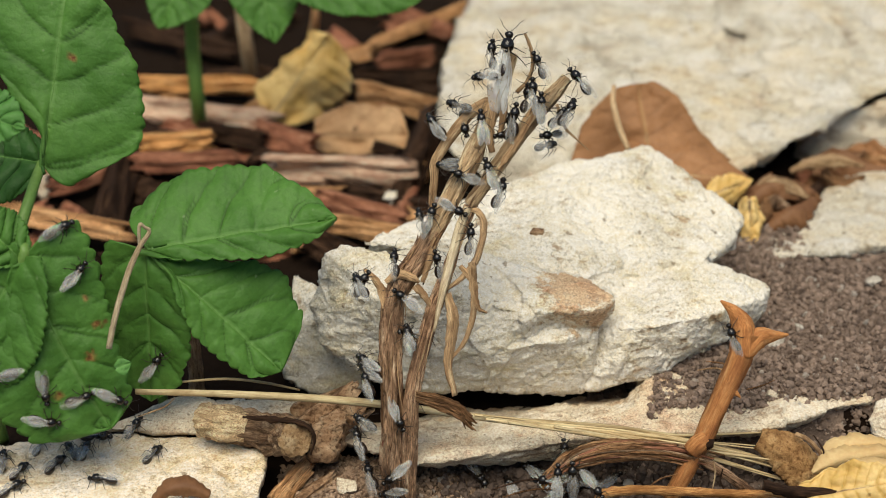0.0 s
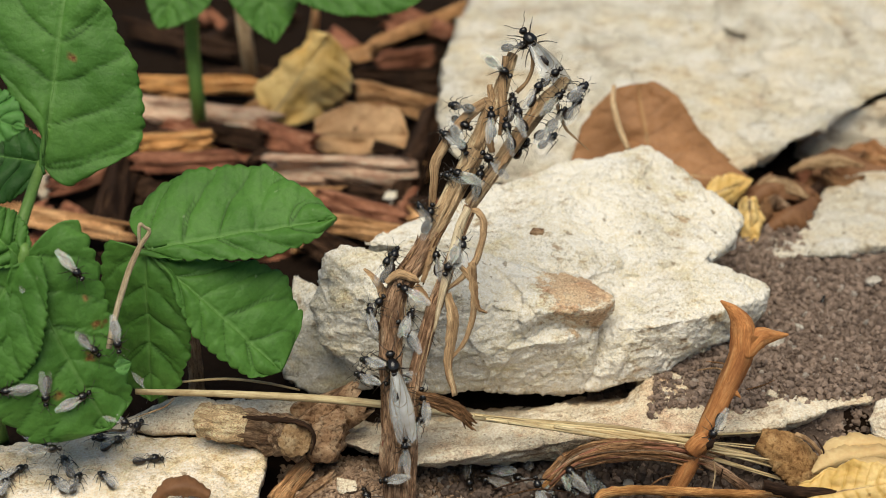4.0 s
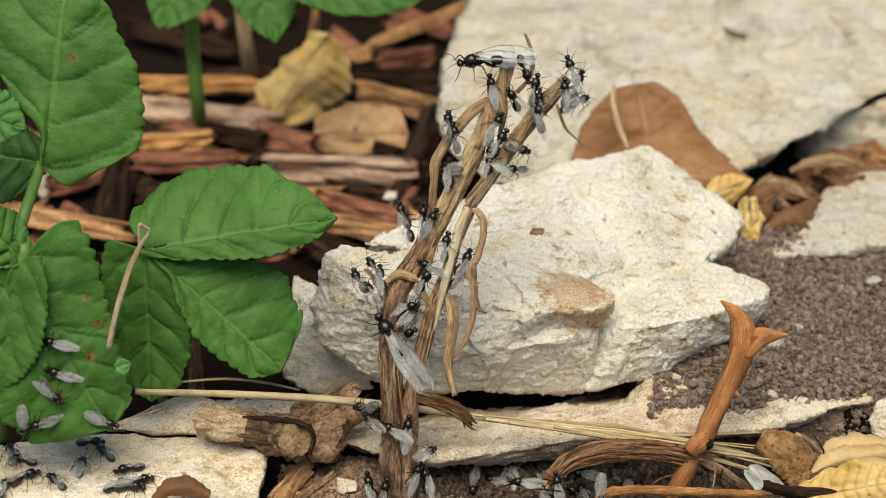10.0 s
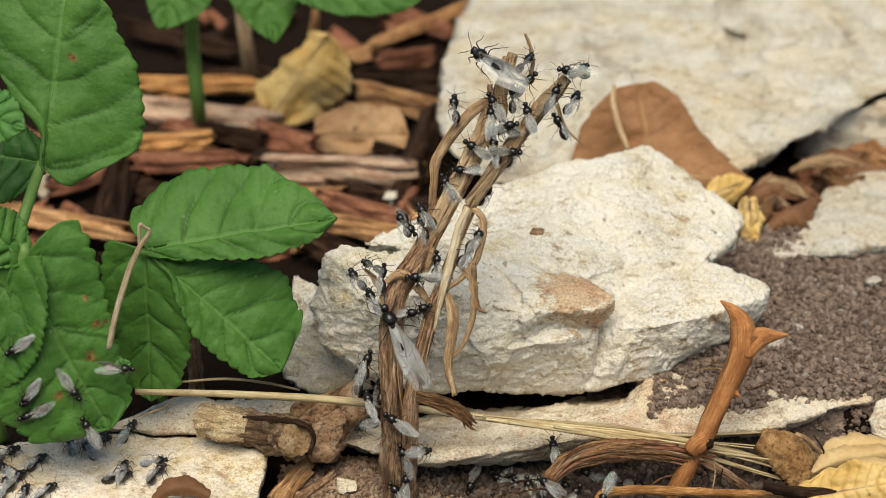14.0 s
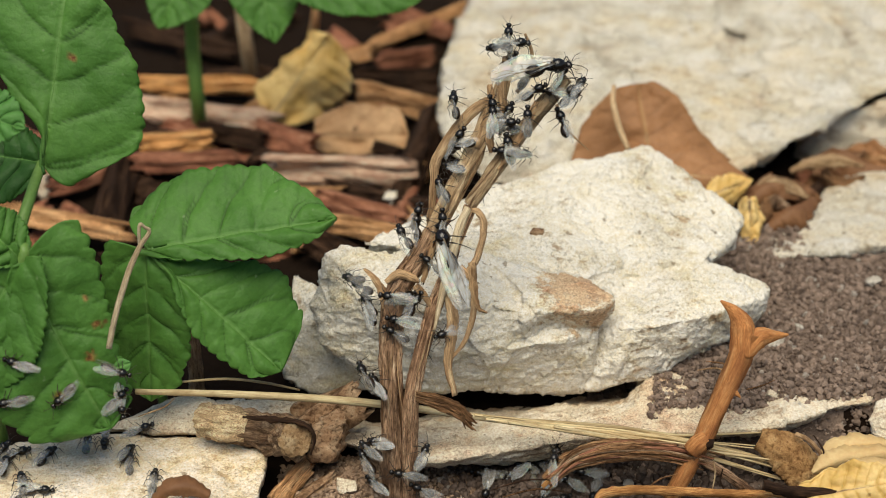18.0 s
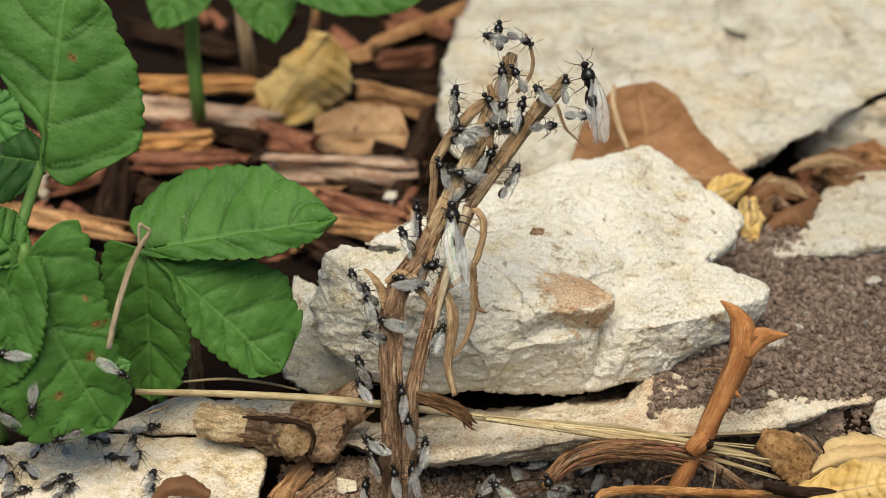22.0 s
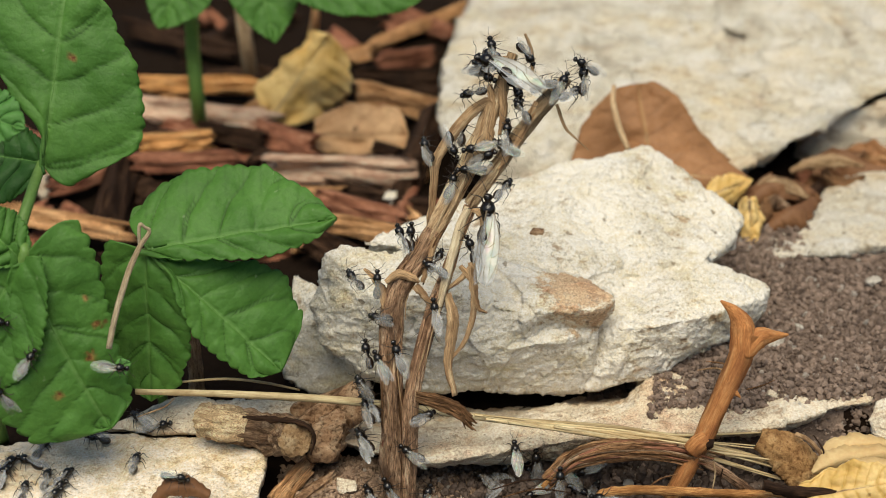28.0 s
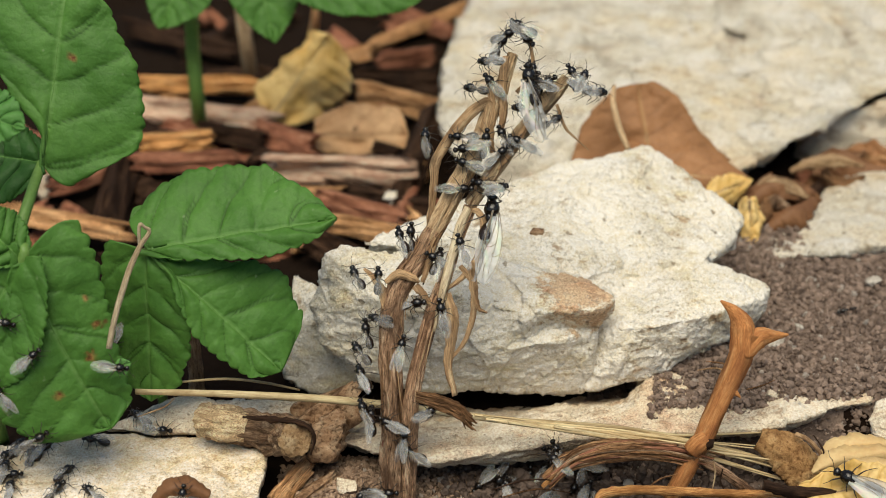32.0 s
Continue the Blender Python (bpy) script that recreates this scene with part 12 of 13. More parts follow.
    walk(SWARM[75], [(0,at(-45,-5.7,17.1,78,16,9)),(1,at(-44.9,-5.9,16.2,73,25,6)),(2,at(-44.8,-5.8,16.3,89,8,16)),(3,at(-40.8,-3.9,20.4,64,-14,34)),(6,at(-41.6,-4.7,18.7,76,-12,8)),(7,at(-41.4,-4.7,18.7,70,-48,19)),(7.33,at(-42,-4.9,18,-43,-77,137)),(7.67,at(-42.7,-5.2,17.4,-82,-32,-178)),(8,at(-43.3,-5.4,16.7,-83,16,-168)),(8.5,at(-42.8,-5.1,17.9,-86,-41,-168)),(9,at(-42.2,-4.7,19.2,107,-81,-3)),(9.5,at(-43.2,-4.3,21.4,-76,-59,-177)),(10,at(-44.1,-4,23.7,-74,-19,-176)),(11,at(-48.6,-5.1,25,-76,5,170)),(12,at(-48.5,-5,25.6,-71,-13,172)),(13,at(-48.6,-5,25.5,-82,-13,162)),(13.75,at(-48.1,-5.3,22.1,-89,33,178)),(14.5,at(-47.6,-5.7,18.6,-61,77,-139)),(15.75,at(-47.2,-5.5,14,-61,77,-139)),(16.17,at(-47.1,2,9.2,41,59,1)),(16.58,at(-46.9,9.5,4.5,28,24,34)),(17,at(-46.8,17,-0.3,0,0,70)),(18,at(-46.8,17,-0.3,0,0,70)),(19,at(-52.3,7.3,5.1,9,0,60)),(20,at(-52.2,4.9,6.2,1,-4,66)),(21,at(-52,4.2,6.2,4,-6,72)),(22,at(-50.5,-0.8,6.5,5,-4,133)),(23,at(-50.8,2,6.3,6,-13,121)),(24,at(-50.7,1.9,6.3,-1,-12,144)),(25,at(-50.8,0.6,6.4,2,-3,133)),(28,at(-50.9,0.9,6.5,-1,-8,155)),(29,at(-50.9,2.5,6.3,9,0,92)),(30,at(-52.8,2.6,6.5,-3,4,72)),(30.5,at(-53.8,-0.2,16.1,-37,-9,119)),(31,at(-54.9,-3.1,25.6,-70,8,165)),(31.5,at(-47,3.4,22.5,-66,38,-177)),(32,at(-39.1,10,19.3,-39,63,-138))])
    walk(SWARM[76], [(0,at(-42.5,3.3,41.2,55,-12,37)),(1,at(-42.5,3.3,41.2,55,-12,37)),(2,at(-42.5,3.2,41.1,57,-12,36)),(3,at(-42,3.3,40.9,59,-5,30)),(4,at(-46.8,1.6,36.3,19,-37,70)),(5,at(-51.6,-0.2,31.8,-39,-27,126)),(6,at(-56.4,-1.9,27.2,-68,12,155)),(7,at(-56.1,-2.3,26.5,-64,12,155)),(7.5,at(-55.8,-5.5,14,-64,12,155)),(7.75,at(-55.7,6.6,6.8,-34,-7,114)),(8,at(-55.6,18.6,-0.3,0,0,70)),(8.5,at(-54.3,10.2,3.1,0,-7,107)),(9,at(-53,1.7,6.5,-5,-13,144)),(10,at(-53.5,3.3,6.4,0,-6,108)),(11,at(-53.1,3.3,6.3,13,-8,96)),(12,at(-53.1,3.3,6.3,14,-6,90)),(13,at(-53.1,3.2,6.3,15,-11,83)),(14.5,at(-53.3,3.2,6.4,17,1,39)),(17,at(-51.8,3.4,6.2,12,-3,47)),(18,at(-54.4,3.9,6.4,-5,-11,69)),(19,at(-54.8,0.2,6.2,-9,-1,130)),(19.5,at(-50.8,-0.2,6.5,-9,-6,77)),(20,at(-46.9,-0.7,6.7,-5,-10,23)),(20.5,at(-46.8,-1.2,6.7,-8,-2,87)),(21,at(-46.6,-1.7,6.6,-2,5,150)),(21.5,at(-45.8,-2.7,6.6,-2,0,93)),(22,at(-44.9,-3.7,6.6,2,-2,35)),(23,at(-45.2,-3.1,6.6,-1,-3,73)),(24,at(-45.5,-3.3,6.6,4,-7,54)),(25,at(-45.6,-3,6.6,1,-6,55)),(28,at(-44.9,-5.4,6.6,4,-8,53)),(29,at(-40.5,-6,6.4,3,-11,69)),(30,at(-41.2,-6.3,6.2,-2,-6,65)),(30.5,at(-44.3,-6.3,10.5,-40,-25,126)),(31,at(-47.4,-6.4,14.8,-76,-2,-176)),(31.33,at(-47.1,-6.4,14.9,-70,-51,173)),(31.67,at(-46.9,-6.3,15,54,-75,45)),(32,at(-46.6,-6.3,15.1,84,-29,10))])
    walk(SWARM[77], [(0,at(-56.4,-3.2,23.1,-73,1,178)),(1,at(-55.9,-4,22.3,-69,15,150)),(1.5,at(-55.8,-5.5,14,-69,15,150)),(1.75,at(-55.7,6.6,6.8,-37,-5,112)),(2,at(-55.6,18.6,-0.3,0,0,70)),(2.33,at(-54.1,14.7,1.6,17,6,22)),(2.67,at(-52.6,10.8,3.5,23,22,-25)),(3,at(-51.1,6.9,5.4,14,38,-78)),(4,at(-49.4,5.3,5.7,22,20,-30)),(5,at(-47.8,3.6,6.1,13,2,12)),(6,at(-46.1,2,6.4,-5,-5,57)),(6.33,at(-47,1.5,6.4,-1,-5,6)),(6.67,at(-48,1,6.5,1,-2,-44)),(7,at(-48.9,0.5,6.5,0,2,-95)),(7.33,at(-48.9,0.5,6.5,-2,1,-153)),(7.67,at(-48.9,0.5,6.5,-2,-1,148)),(8,at(-48.9,0.5,6.5,0,-2,90)),(9,at(-48.3,-0.7,6.4,-1,-2,49)),(9.5,at(-50.2,0.3,6.3,0,-3,109)),(10,at(-52.1,1.4,6.3,-1,-5,169)),(11,at(-52,-0.7,6.3,-4,6,-151)),(11.5,at(-50.9,0.1,6.3,-1,-2,142)),(12,at(-49.7,0.8,6.3,8,-2,74)),(13,at(-49.7,1.1,6.3,-3,-1,69)),(14.5,at(-48.3,1.6,6.2,-10,0,61)),(17,at(-46.7,-3,6.6,1,-3,34)),(18,at(-46.9,-5.9,6.3,11,2,3)),(19,at(-43.7,-6.5,6.3,8,-2,35)),(20,at(-36.6,2.1,6.3,6,-2,80)),(21,at(-35.7,1.9,6.4,-11,1,81)),(22,at(-35.7,1.9,6.4,-10,2,86)),(23,at(-36.9,9.4,5.5,15,-27,95)),(24,at(-35.9,9.1,7.6,-2,-43,96)),(25,at(-35.3,9.3,7.8,-6,-39,102)),(28,at(-36.8,9.7,7.8,-20,-9,140)),(29,at(-37.3,9.8,7.8,-21,-1,144)),(30,at(-37.7,10,7.7,-18,-3,147)),(31,at(-37.2,10.3,7.9,-15,-3,107)),(32,at(-36.8,9.9,7.9,-20,-8,139))])
    walk(SWARM[78], [(0,at(-49.5,5.6,6.5,4,-15,75)),(1,at(-51.3,-1.3,6.5,-3,-1,80)),(2,at(-51.2,-1.6,6.5,-4,-5,101)),(3,at(-51.3,-1.3,6.5,-2,-2,74)),(6,at(-50.5,-2.9,6.5,8,-3,33)),(7,at(-51.2,-3.9,6.2,4,-7,42)),(7.5,at(-51,-3.9,6.2,-3,-7,93)),(8,at(-50.8,-3.9,6.3,-8,-1,144)),(9,at(-49.7,-6.2,16.3,-50,5,-169)),(9.5,at(-49,-6.2,16.4,-52,45,-154)),(10,at(-48.4,-6.3,16.4,-1,80,-90)),(10.5,at(-46.5,-5.9,16.8,80,49,2)),(11,at(-44.6,-5.6,17.1,80,9,17)),(12,at(-41.4,-4.6,18.7,88,-14,17)),(13,at(-41.5,-4.6,19,67,-10,17)),(13.5,at(-41,-4.8,17.5,52,-54,49)),(14,at(-40.6,-4.9,16,-39,-60,154)),(14.5,at(-40.1,-5.1,14.5,-62,-17,-167)),(15.33,at(-39.8,-4.9,15.4,-38,-65,157)),(16.17,at(-39.5,-4.7,16.4,69,-53,39)),(17,at(-39.2,-4.5,17.3,79,-3,15)),(18,at(-36.1,-2.6,19.3,75,-41,21)),(18.5,at(-35.9,-3.5,21.4,72,-6,4)),(19,at(-35.6,-4.3,23.5,58,26,-16)),(20,at(-35.5,-4.3,23.7,54,37,-17)),(21,at(-35.5,-4.3,23.7,61,16,-2)),(22,at(-35.5,-4.3,23.7,58,29,-10)),(23,at(-35.7,-4.3,23.6,64,27,-3)),(24,at(-35.5,-4.3,23.7,58,29,-10)),(25,at(-35.5,-4.1,23.9,62,30,-8)),(28,at(-35.8,-3.6,24.1,64,5,-2)),(29,at(-35.8,-3.6,24.1,64,0,1)),(30,at(-35.8,-3.6,24.1,64,5,-2)),(31,at(-35.8,-3.6,24.1,64,0,1)),(32,at(-35.8,-3.6,24.1,64,5,-2))])
    walk(SWARM[79], [(0,at(-36.8,8.7,7.2,16,-38,52)),(1,at(-37.1,8.4,6.8,13,-53,65)),(2,at(-37.3,8.6,7,-3,-31,80)),(3,at(-36.7,8.5,7,32,-38,36)),(6,at(-37.1,8.6,6.1,1,-21,90)),(6.5,at(-36.5,3.6,6.2,-5,-10,124)),(7,at(-35.9,-1.4,6.4,-3,2,156)),(8,at(-35.6,-0.7,6.4,-4,0,143)),(8.5,at(-35.7,-1,6.5,1,-6,99)),(9,at(-35.7,-1.3,6.5,8,-7,54)),(10,at(-34,-3.4,6.3,11,0,20)),(11,at(-34.2,-1.3,6.5,1,-6,72)),(12,at(-34.9,-0.5,6.5,5,-9,102)),(13,at(-34.7,-0.7,6.6,-6,-3,94)),(14.5,at(-31.3,-2,6.6,0,-7,54)),(17,at(-32.4,-3.4,6.2,8,-25,99)),(18,at(-32.7,-2.8,6.4,-1,-12,90)),(19,at(-32.7,-3.4,6.2,6,-23,99)),(20,at(-32.8,-3,6.3,3,-14,83)),(21,at(-32.8,-3,6.3,1,-14,90)),(22,at(-33,-2.8,6.4,-1,-8,84)),(23,at(-35.9,1.5,6.5,-7,4,86)),(24,at(-39.1,1.8,6.5,-3,-1,74)),(25,at(-38.6,1.5,6.5,3,4,65)),(28,at(-35.7,1.1,6.5,-1,-3,87)),(29,at(-35.5,1.1,6.5,1,-3,87)),(30,at(-36.1,1.2,6.5,-3,3,92)),(31,at(-36.4,0.5,6.5,-2,-5,108)),(32,at(-40.9,-5.9,6.3,-12,-8,139))])
    walk(SWARM[80], [(0,at(-33.4,3.3,6.3,8,0,65)),(1,at(-33.7,3.6,6.3,1,5,69)),(2,at(-33.3,3.6,6.2,8,5,72)),(3,at(-33.3,2.7,6.3,9,-1,68)),(4,at(-33.3,1.2,6.4,9,6,17)),(5,at(-33.3,-0.2,6.4,3,10,-35)),(6,at(-33.3,-1.7,6.5,-4,8,-87)),(7,at(-34,-2.3,6.4,10,6,-29)),(8,at(-36.4,-3.2,6.3,8,-1,36)),(9,at(-37,-3.7,6.2,6,0,38)),(10,at(-35,-4.8,6.1,11,5,9)),(11,at(-37.2,-5.1,6.3,5,3,7)),(12,at(-37.3,-4.5,6.2,2,2,4)),(13,at(-37.1,-4.3,6.2,4,4,8)),(14.5,at(-37,-1.4,6.4,-3,-5,30)),(17,at(-36.1,-0.1,6.5,-3,-3,73)),(18,at(-36.6,1.2,6.4,3,-6,96)),(19,at(-36.1,-0.1,6.5,-4,-2,90)),(20,at(-36.2,0.4,6.6,1,-4,90)),(21,at(-43.3,-6,6.3,13,-12,90)),(22,at(-43.8,-5.9,6.6,10,-1,60)),(23,at(-44.1,-6.3,6.5,14,-5,45)),(24,at(-47.3,-5.4,6.5,3,-1,64)),(25,at(-47.3,-6,6.4,4,-10,39)),(28,at(-45.3,-6.9,6.4,13,-19,49)),(29,at(-45.4,-5.9,6.6,5,-12,49)),(30,at(-45.1,-5.7,6.6,7,-10,51)),(31,at(-45.3,-4.4,6.5,0,-3,62)),(32,at(-45.1,-5.7,6.6,5,-11,61))])
    walk(SWARM[81], [(0,at(-41.3,6.6,6.5,4,1,1)),(1,at(-46,3.7,6.5,10,-10,61)),(2,at(-45.3,3.5,6.6,0,-4,52)),(2.5,at(-45.2,2.8,6.5,-1,-4,88)),(3,at(-45.2,2.1,6.5,-2,-4,123)),(6,at(-46.4,-2.5,6.6,0,-8,96)),(7,at(-51.3,-0.8,6.5,0,-1,130)),(8,at(-51.8,2.3,6.4,-2,-6,72)),(9,at(-49.2,-2.1,6.4,2,-3,58)),(10,at(-49.5,-2.4,6.4,-6,-1,36)),(11,at(-49.5,-2,6.4,1,-1,95)),(12,at(-49.5,-2,6.4,1,-1,80)),(13,at(-49.7,-2.1,6.4,1,2,81)),(14.5,at(-51.3,-3.2,6.3,-1,-3,63)),(17,at(-50.8,-5.6,6.1,3,-7,78)),(18,at(-50.5,-3.3,6.4,-1,-4,107)),(19,at(-50.4,-3.8,6.3,-4,-2,100)),(20,at(-50.4,-3.8,6.3,-4,-1,106)),(21,at(-50.8,-3.7,6.3,-1,-6,108)),(22,at(-52.1,-3,6.2,-2,1,95)),(23,at(-53.1,-3.8,6.2,-4,-7,90)),(24,at(-53.4,17,-0.3,0,0,70)),(24.33,at(-52.7,13.7,1.5,17,3,28)),(24.67,at(-52,10.4,3.4,29,16,-12)),(25,at(-51.3,7.1,5.2,28,34,-55)),(26.5,at(-50.1,6.1,5.8,34,5,6)),(28,at(-49,5.1,6.4,12,-15,67)),(28.5,at(-50.1,6.1,5.8,-19,-22,119)),(29,at(-51.3,7.1,5.2,-43,-4,167)),(29.5,at(-51.8,5.7,5.7,-18,-14,123)),(30,at(-52.4,4.3,6.2,6,-4,79)),(31,at(-52.8,4.3,6.2,2,-3,73)),(32,at(-52.6,5,6.2,-2,-2,74))])
    walk(SWARM[82], [(0,at(-45.3,3.7,6.6,-2,-3,122)),(1,at(-44,1.8,6.5,0,-2,132)),(1.33,at(-44.5,1.8,6.5,0,2,-178)),(1.67,at(-45.1,1.9,6.4,3,4,-129)),(2,at(-45.6,1.9,6.4,7,3,-79)),(2.33,at(-44.9,0.1,6.4,4,7,-130)),(2.67,at(-44.3,-1.7,6.5,-1,6,178)),(3,at(-43.6,-3.5,6.5,-4,2,127)),(4.5,at(-42.8,-3.6,6.5,3,-6,71)),(6,at(-42,-3.7,6.5,14,-4,14)),(7,at(-42.9,-2.9,6.5,8,-2,48)),(8,at(-44,-3.2,6.7,0,-10,96)),(9,at(-44.8,-5,6.6,1,-4,73)),(10,at(-46.2,-3.5,6.5,-4,-5,135)),(11,at(-47,-3.6,6.5,-2,-6,90)),(12,at(-47.2,-4.2,6.5,5,-8,102)),(13,at(-47.5,-4.5,6.4,1,-7,102)),(14.5,at(-50,-6.4,6.3,-13,-7,71)),(17,at(-49.1,-6.6,6.3,5,-12,50)),(18,at(-49.6,-6,6.4,0,-6,72)),(18.5,at(-47.5,-6,10.2,-15,-18,118)),(19,at(-45.3,-5.9,14.1,-35,-16,167)),(20,at(-47.1,-2.9,6.6,-3,1,179)),(20.5,at(-47.9,-3.2,6.6,0,0,145)),(21,at(-48.7,-3.5,6.6,2,1,111)),(21.5,at(-49.3,-4.6,6.3,7,0,67)),(22,at(-49.9,-5.7,6.1,12,2,24)),(23,at(-50.5,-5,6.2,5,-3,48)),(24,at(-49.4,-4.6,6.3,7,-3,48)),(25,at(-49.1,-4.6,6.4,-6,-4,57)),(28,at(-49.7,-5.1,6.2,2,-6,90)),(29,at(-49.6,-6,6.4,3,-4,31)),(30,at(-52.8,-3.1,6.2,0,2,90)),(30.5,at(-54.5,-3.8,13.3,-35,-11,132)),(31,at(-56.3,-4.4,20.4,-69,3,174)),(31.5,at(-55.1,-1.3,13.4,-36,-18,125)),(32,at(-53.9,1.8,6.4,1,-6,72))])
    walk(SWARM[83], [(0,at(-40.3,-3.5,6.5,-2,-3,176)),(1,at(-40.5,-3,6.5,-2,-3,-154)),(1.5,at(-40.5,-4.3,6.5,1,1,-89)),(2,at(-40.6,-5.6,6.4,6,-1,-23)),(2.5,at(-38.3,-4,12.4,36,11,-6)),(3,at(-36,-2.5,18.5,69,13,15)),(4.5,at(-36,-3.5,12.4,31,26,-38)),(6,at(-35.9,-4.5,6.3,-2,5,-87)),(6.5,at(-36.8,-4.5,6.2,0,5,-31)),(7,at(-37.7,-4.4,6.2,1,3,25)),(7.33,at(-37.7,-4.5,6.2,-3,4,-30)),(7.67,at(-37.6,-4.7,6.2,-5,2,-85)),(8,at(-37.6,-4.8,6.2,-5,-2,-140)),(9,at(-38.7,-5.1,6.3,1,-5,-171)),(9.33,at(-38.1,-4.7,6.3,4,-4,140)),(9.67,at(-37.6,-4.4,6.2,6,-1,90)),(10,at(-37,-4,6.2,5,2,41)),(10.33,at(-37.6,-4.3,6.2,6,-2,91)),(10.67,at(-38.1,-4.6,6.3,3,-6,141)),(11,at(-38.7,-4.9,6.3,-1,-6,-168)),(11.5,at(-40.4,-5.2,6.4,2,-5,136)),(12,at(-42,-5.6,6.5,3,-1,80)),(13,at(-42.6,-5.5,6.4,7,-2,77)),(14.5,at(-47.3,-5.6,6.4,2,-3,47)),(17,at(-44.5,-6.6,6.4,8,-7,42)),(17.5,at(-40.3,-4.9,11.9,22,25,-6)),(18,at(-36.1,-3.2,17.4,-2,55,-72)),(18.5,at(-36.9,-3.6,17.5,-57,37,-133)),(19,at(-37.7,-4,17.7,-75,-1,-157)),(19.5,at(-38.2,-1.2,12.1,-37,-5,-163)),(20,at(-38.6,1.5,6.5,2,-5,-171)),(21,at(-38.1,1,6.6,-6,-6,-168)),(22,at(-39,1.5,6.5,8,2,177)),(23,at(-39.2,2.6,6.5,2,0,142)),(24,at(-40.5,1.2,6.5,3,-2,164)),(24.5,at(-42.2,0.1,6.5,5,-1,117)),(25,at(-43.9,-1,6.6,6,2,70)),(26.5,at(-45.3,-3.1,16.6,22,-29,57)),(28,at(-46.7,-5.2,26.7,58,-52,23)),(29,at(-46.6,-5.1,27.1,56,-45,26)),(30,at(-46.6,-5.2,26.8,75,-43,16)),(31,at(-46.4,-5.1,27,68,-45,13)),(32,at(-46.4,-5.1,26.9,63,-37,16))])
    walk(SWARM[84], [(0,at(-50.9,-4.6,6.2,5,-9,40)),(1,at(-50.2,-4.4,6.2,7,-2,34)),(2,at(-49.8,-3.7,6.3,5,-8,26)),(2.5,at(-48.1,-4,6.4,-1,-7,85)),(3,at(-46.5,-4.2,6.5,-4,-1,143)),(6,at(-44.9,-4.1,6.6,3,-7,84)),(6.5,at(-43,-4.8,10.8,-26,-36,125)),(7,at(-41.2,-5.6,14.9,-74,-34,-177)),(7.33,at(-41.4,-5.1,12,-64,2,-135)),(7.67,at(-41.7,-4.7,9.2,-30,21,-84)),(8,at(-41.9,-4.2,6.3,5,5,-31)),(8.5,at(-43,-5.1,6.4,8,3,10)),(9,at(-44.2,-6,6.6,8,-1,50)),(10,at(-43,0.1,6.5,3,-3,90)),(11,at(-43.3,0.6,6.5,6,4,92)),(12,at(-42.8,1.3,6.4,7,-2,90)),(13,at(-43,1.6,6.5,3,-4,95)),(14.5,at(-43.1,5,6.4,-4,-9,140)),(17,at(-45.3,3.7,6.6,-4,0,180)),(17.5,at(-46.6,3.4,6.4,-3,-3,123)),(18,at(-47.9,3,6.3,0,-4,66)),(19,at(-48.1,2.2,6.2,1,-3,63)),(20,at(-46.3,5,6.7,-2,-24,108)),(21,at(-46.1,5.3,6.7,-3,-25,108)),(22,at(-46.7,5.3,6.7,-6,-22,116)),(23,at(-49.8,5.1,6.5,9,-14,68)),(24,at(-47,5.3,6.7,-17,-17,123)),(24.33,at(-46.5,4.5,6.7,-6,-18,73)),(24.67,at(-46,3.8,6.6,1,-11,24)),(25,at(-45.5,3,6.6,1,-1,-23)),(26.5,at(-45,10.4,3.1,0,-1,24)),(28,at(-44.6,17.8,-0.3,0,0,70)),(29,at(-44.6,17.8,-0.3,0,0,70)),(30,at(-49.6,3.9,6.4,0,-5,72)),(31,at(-49,18.6,-0.3,0,0,70)),(32,at(-49,18.6,-0.3,0,0,70))])
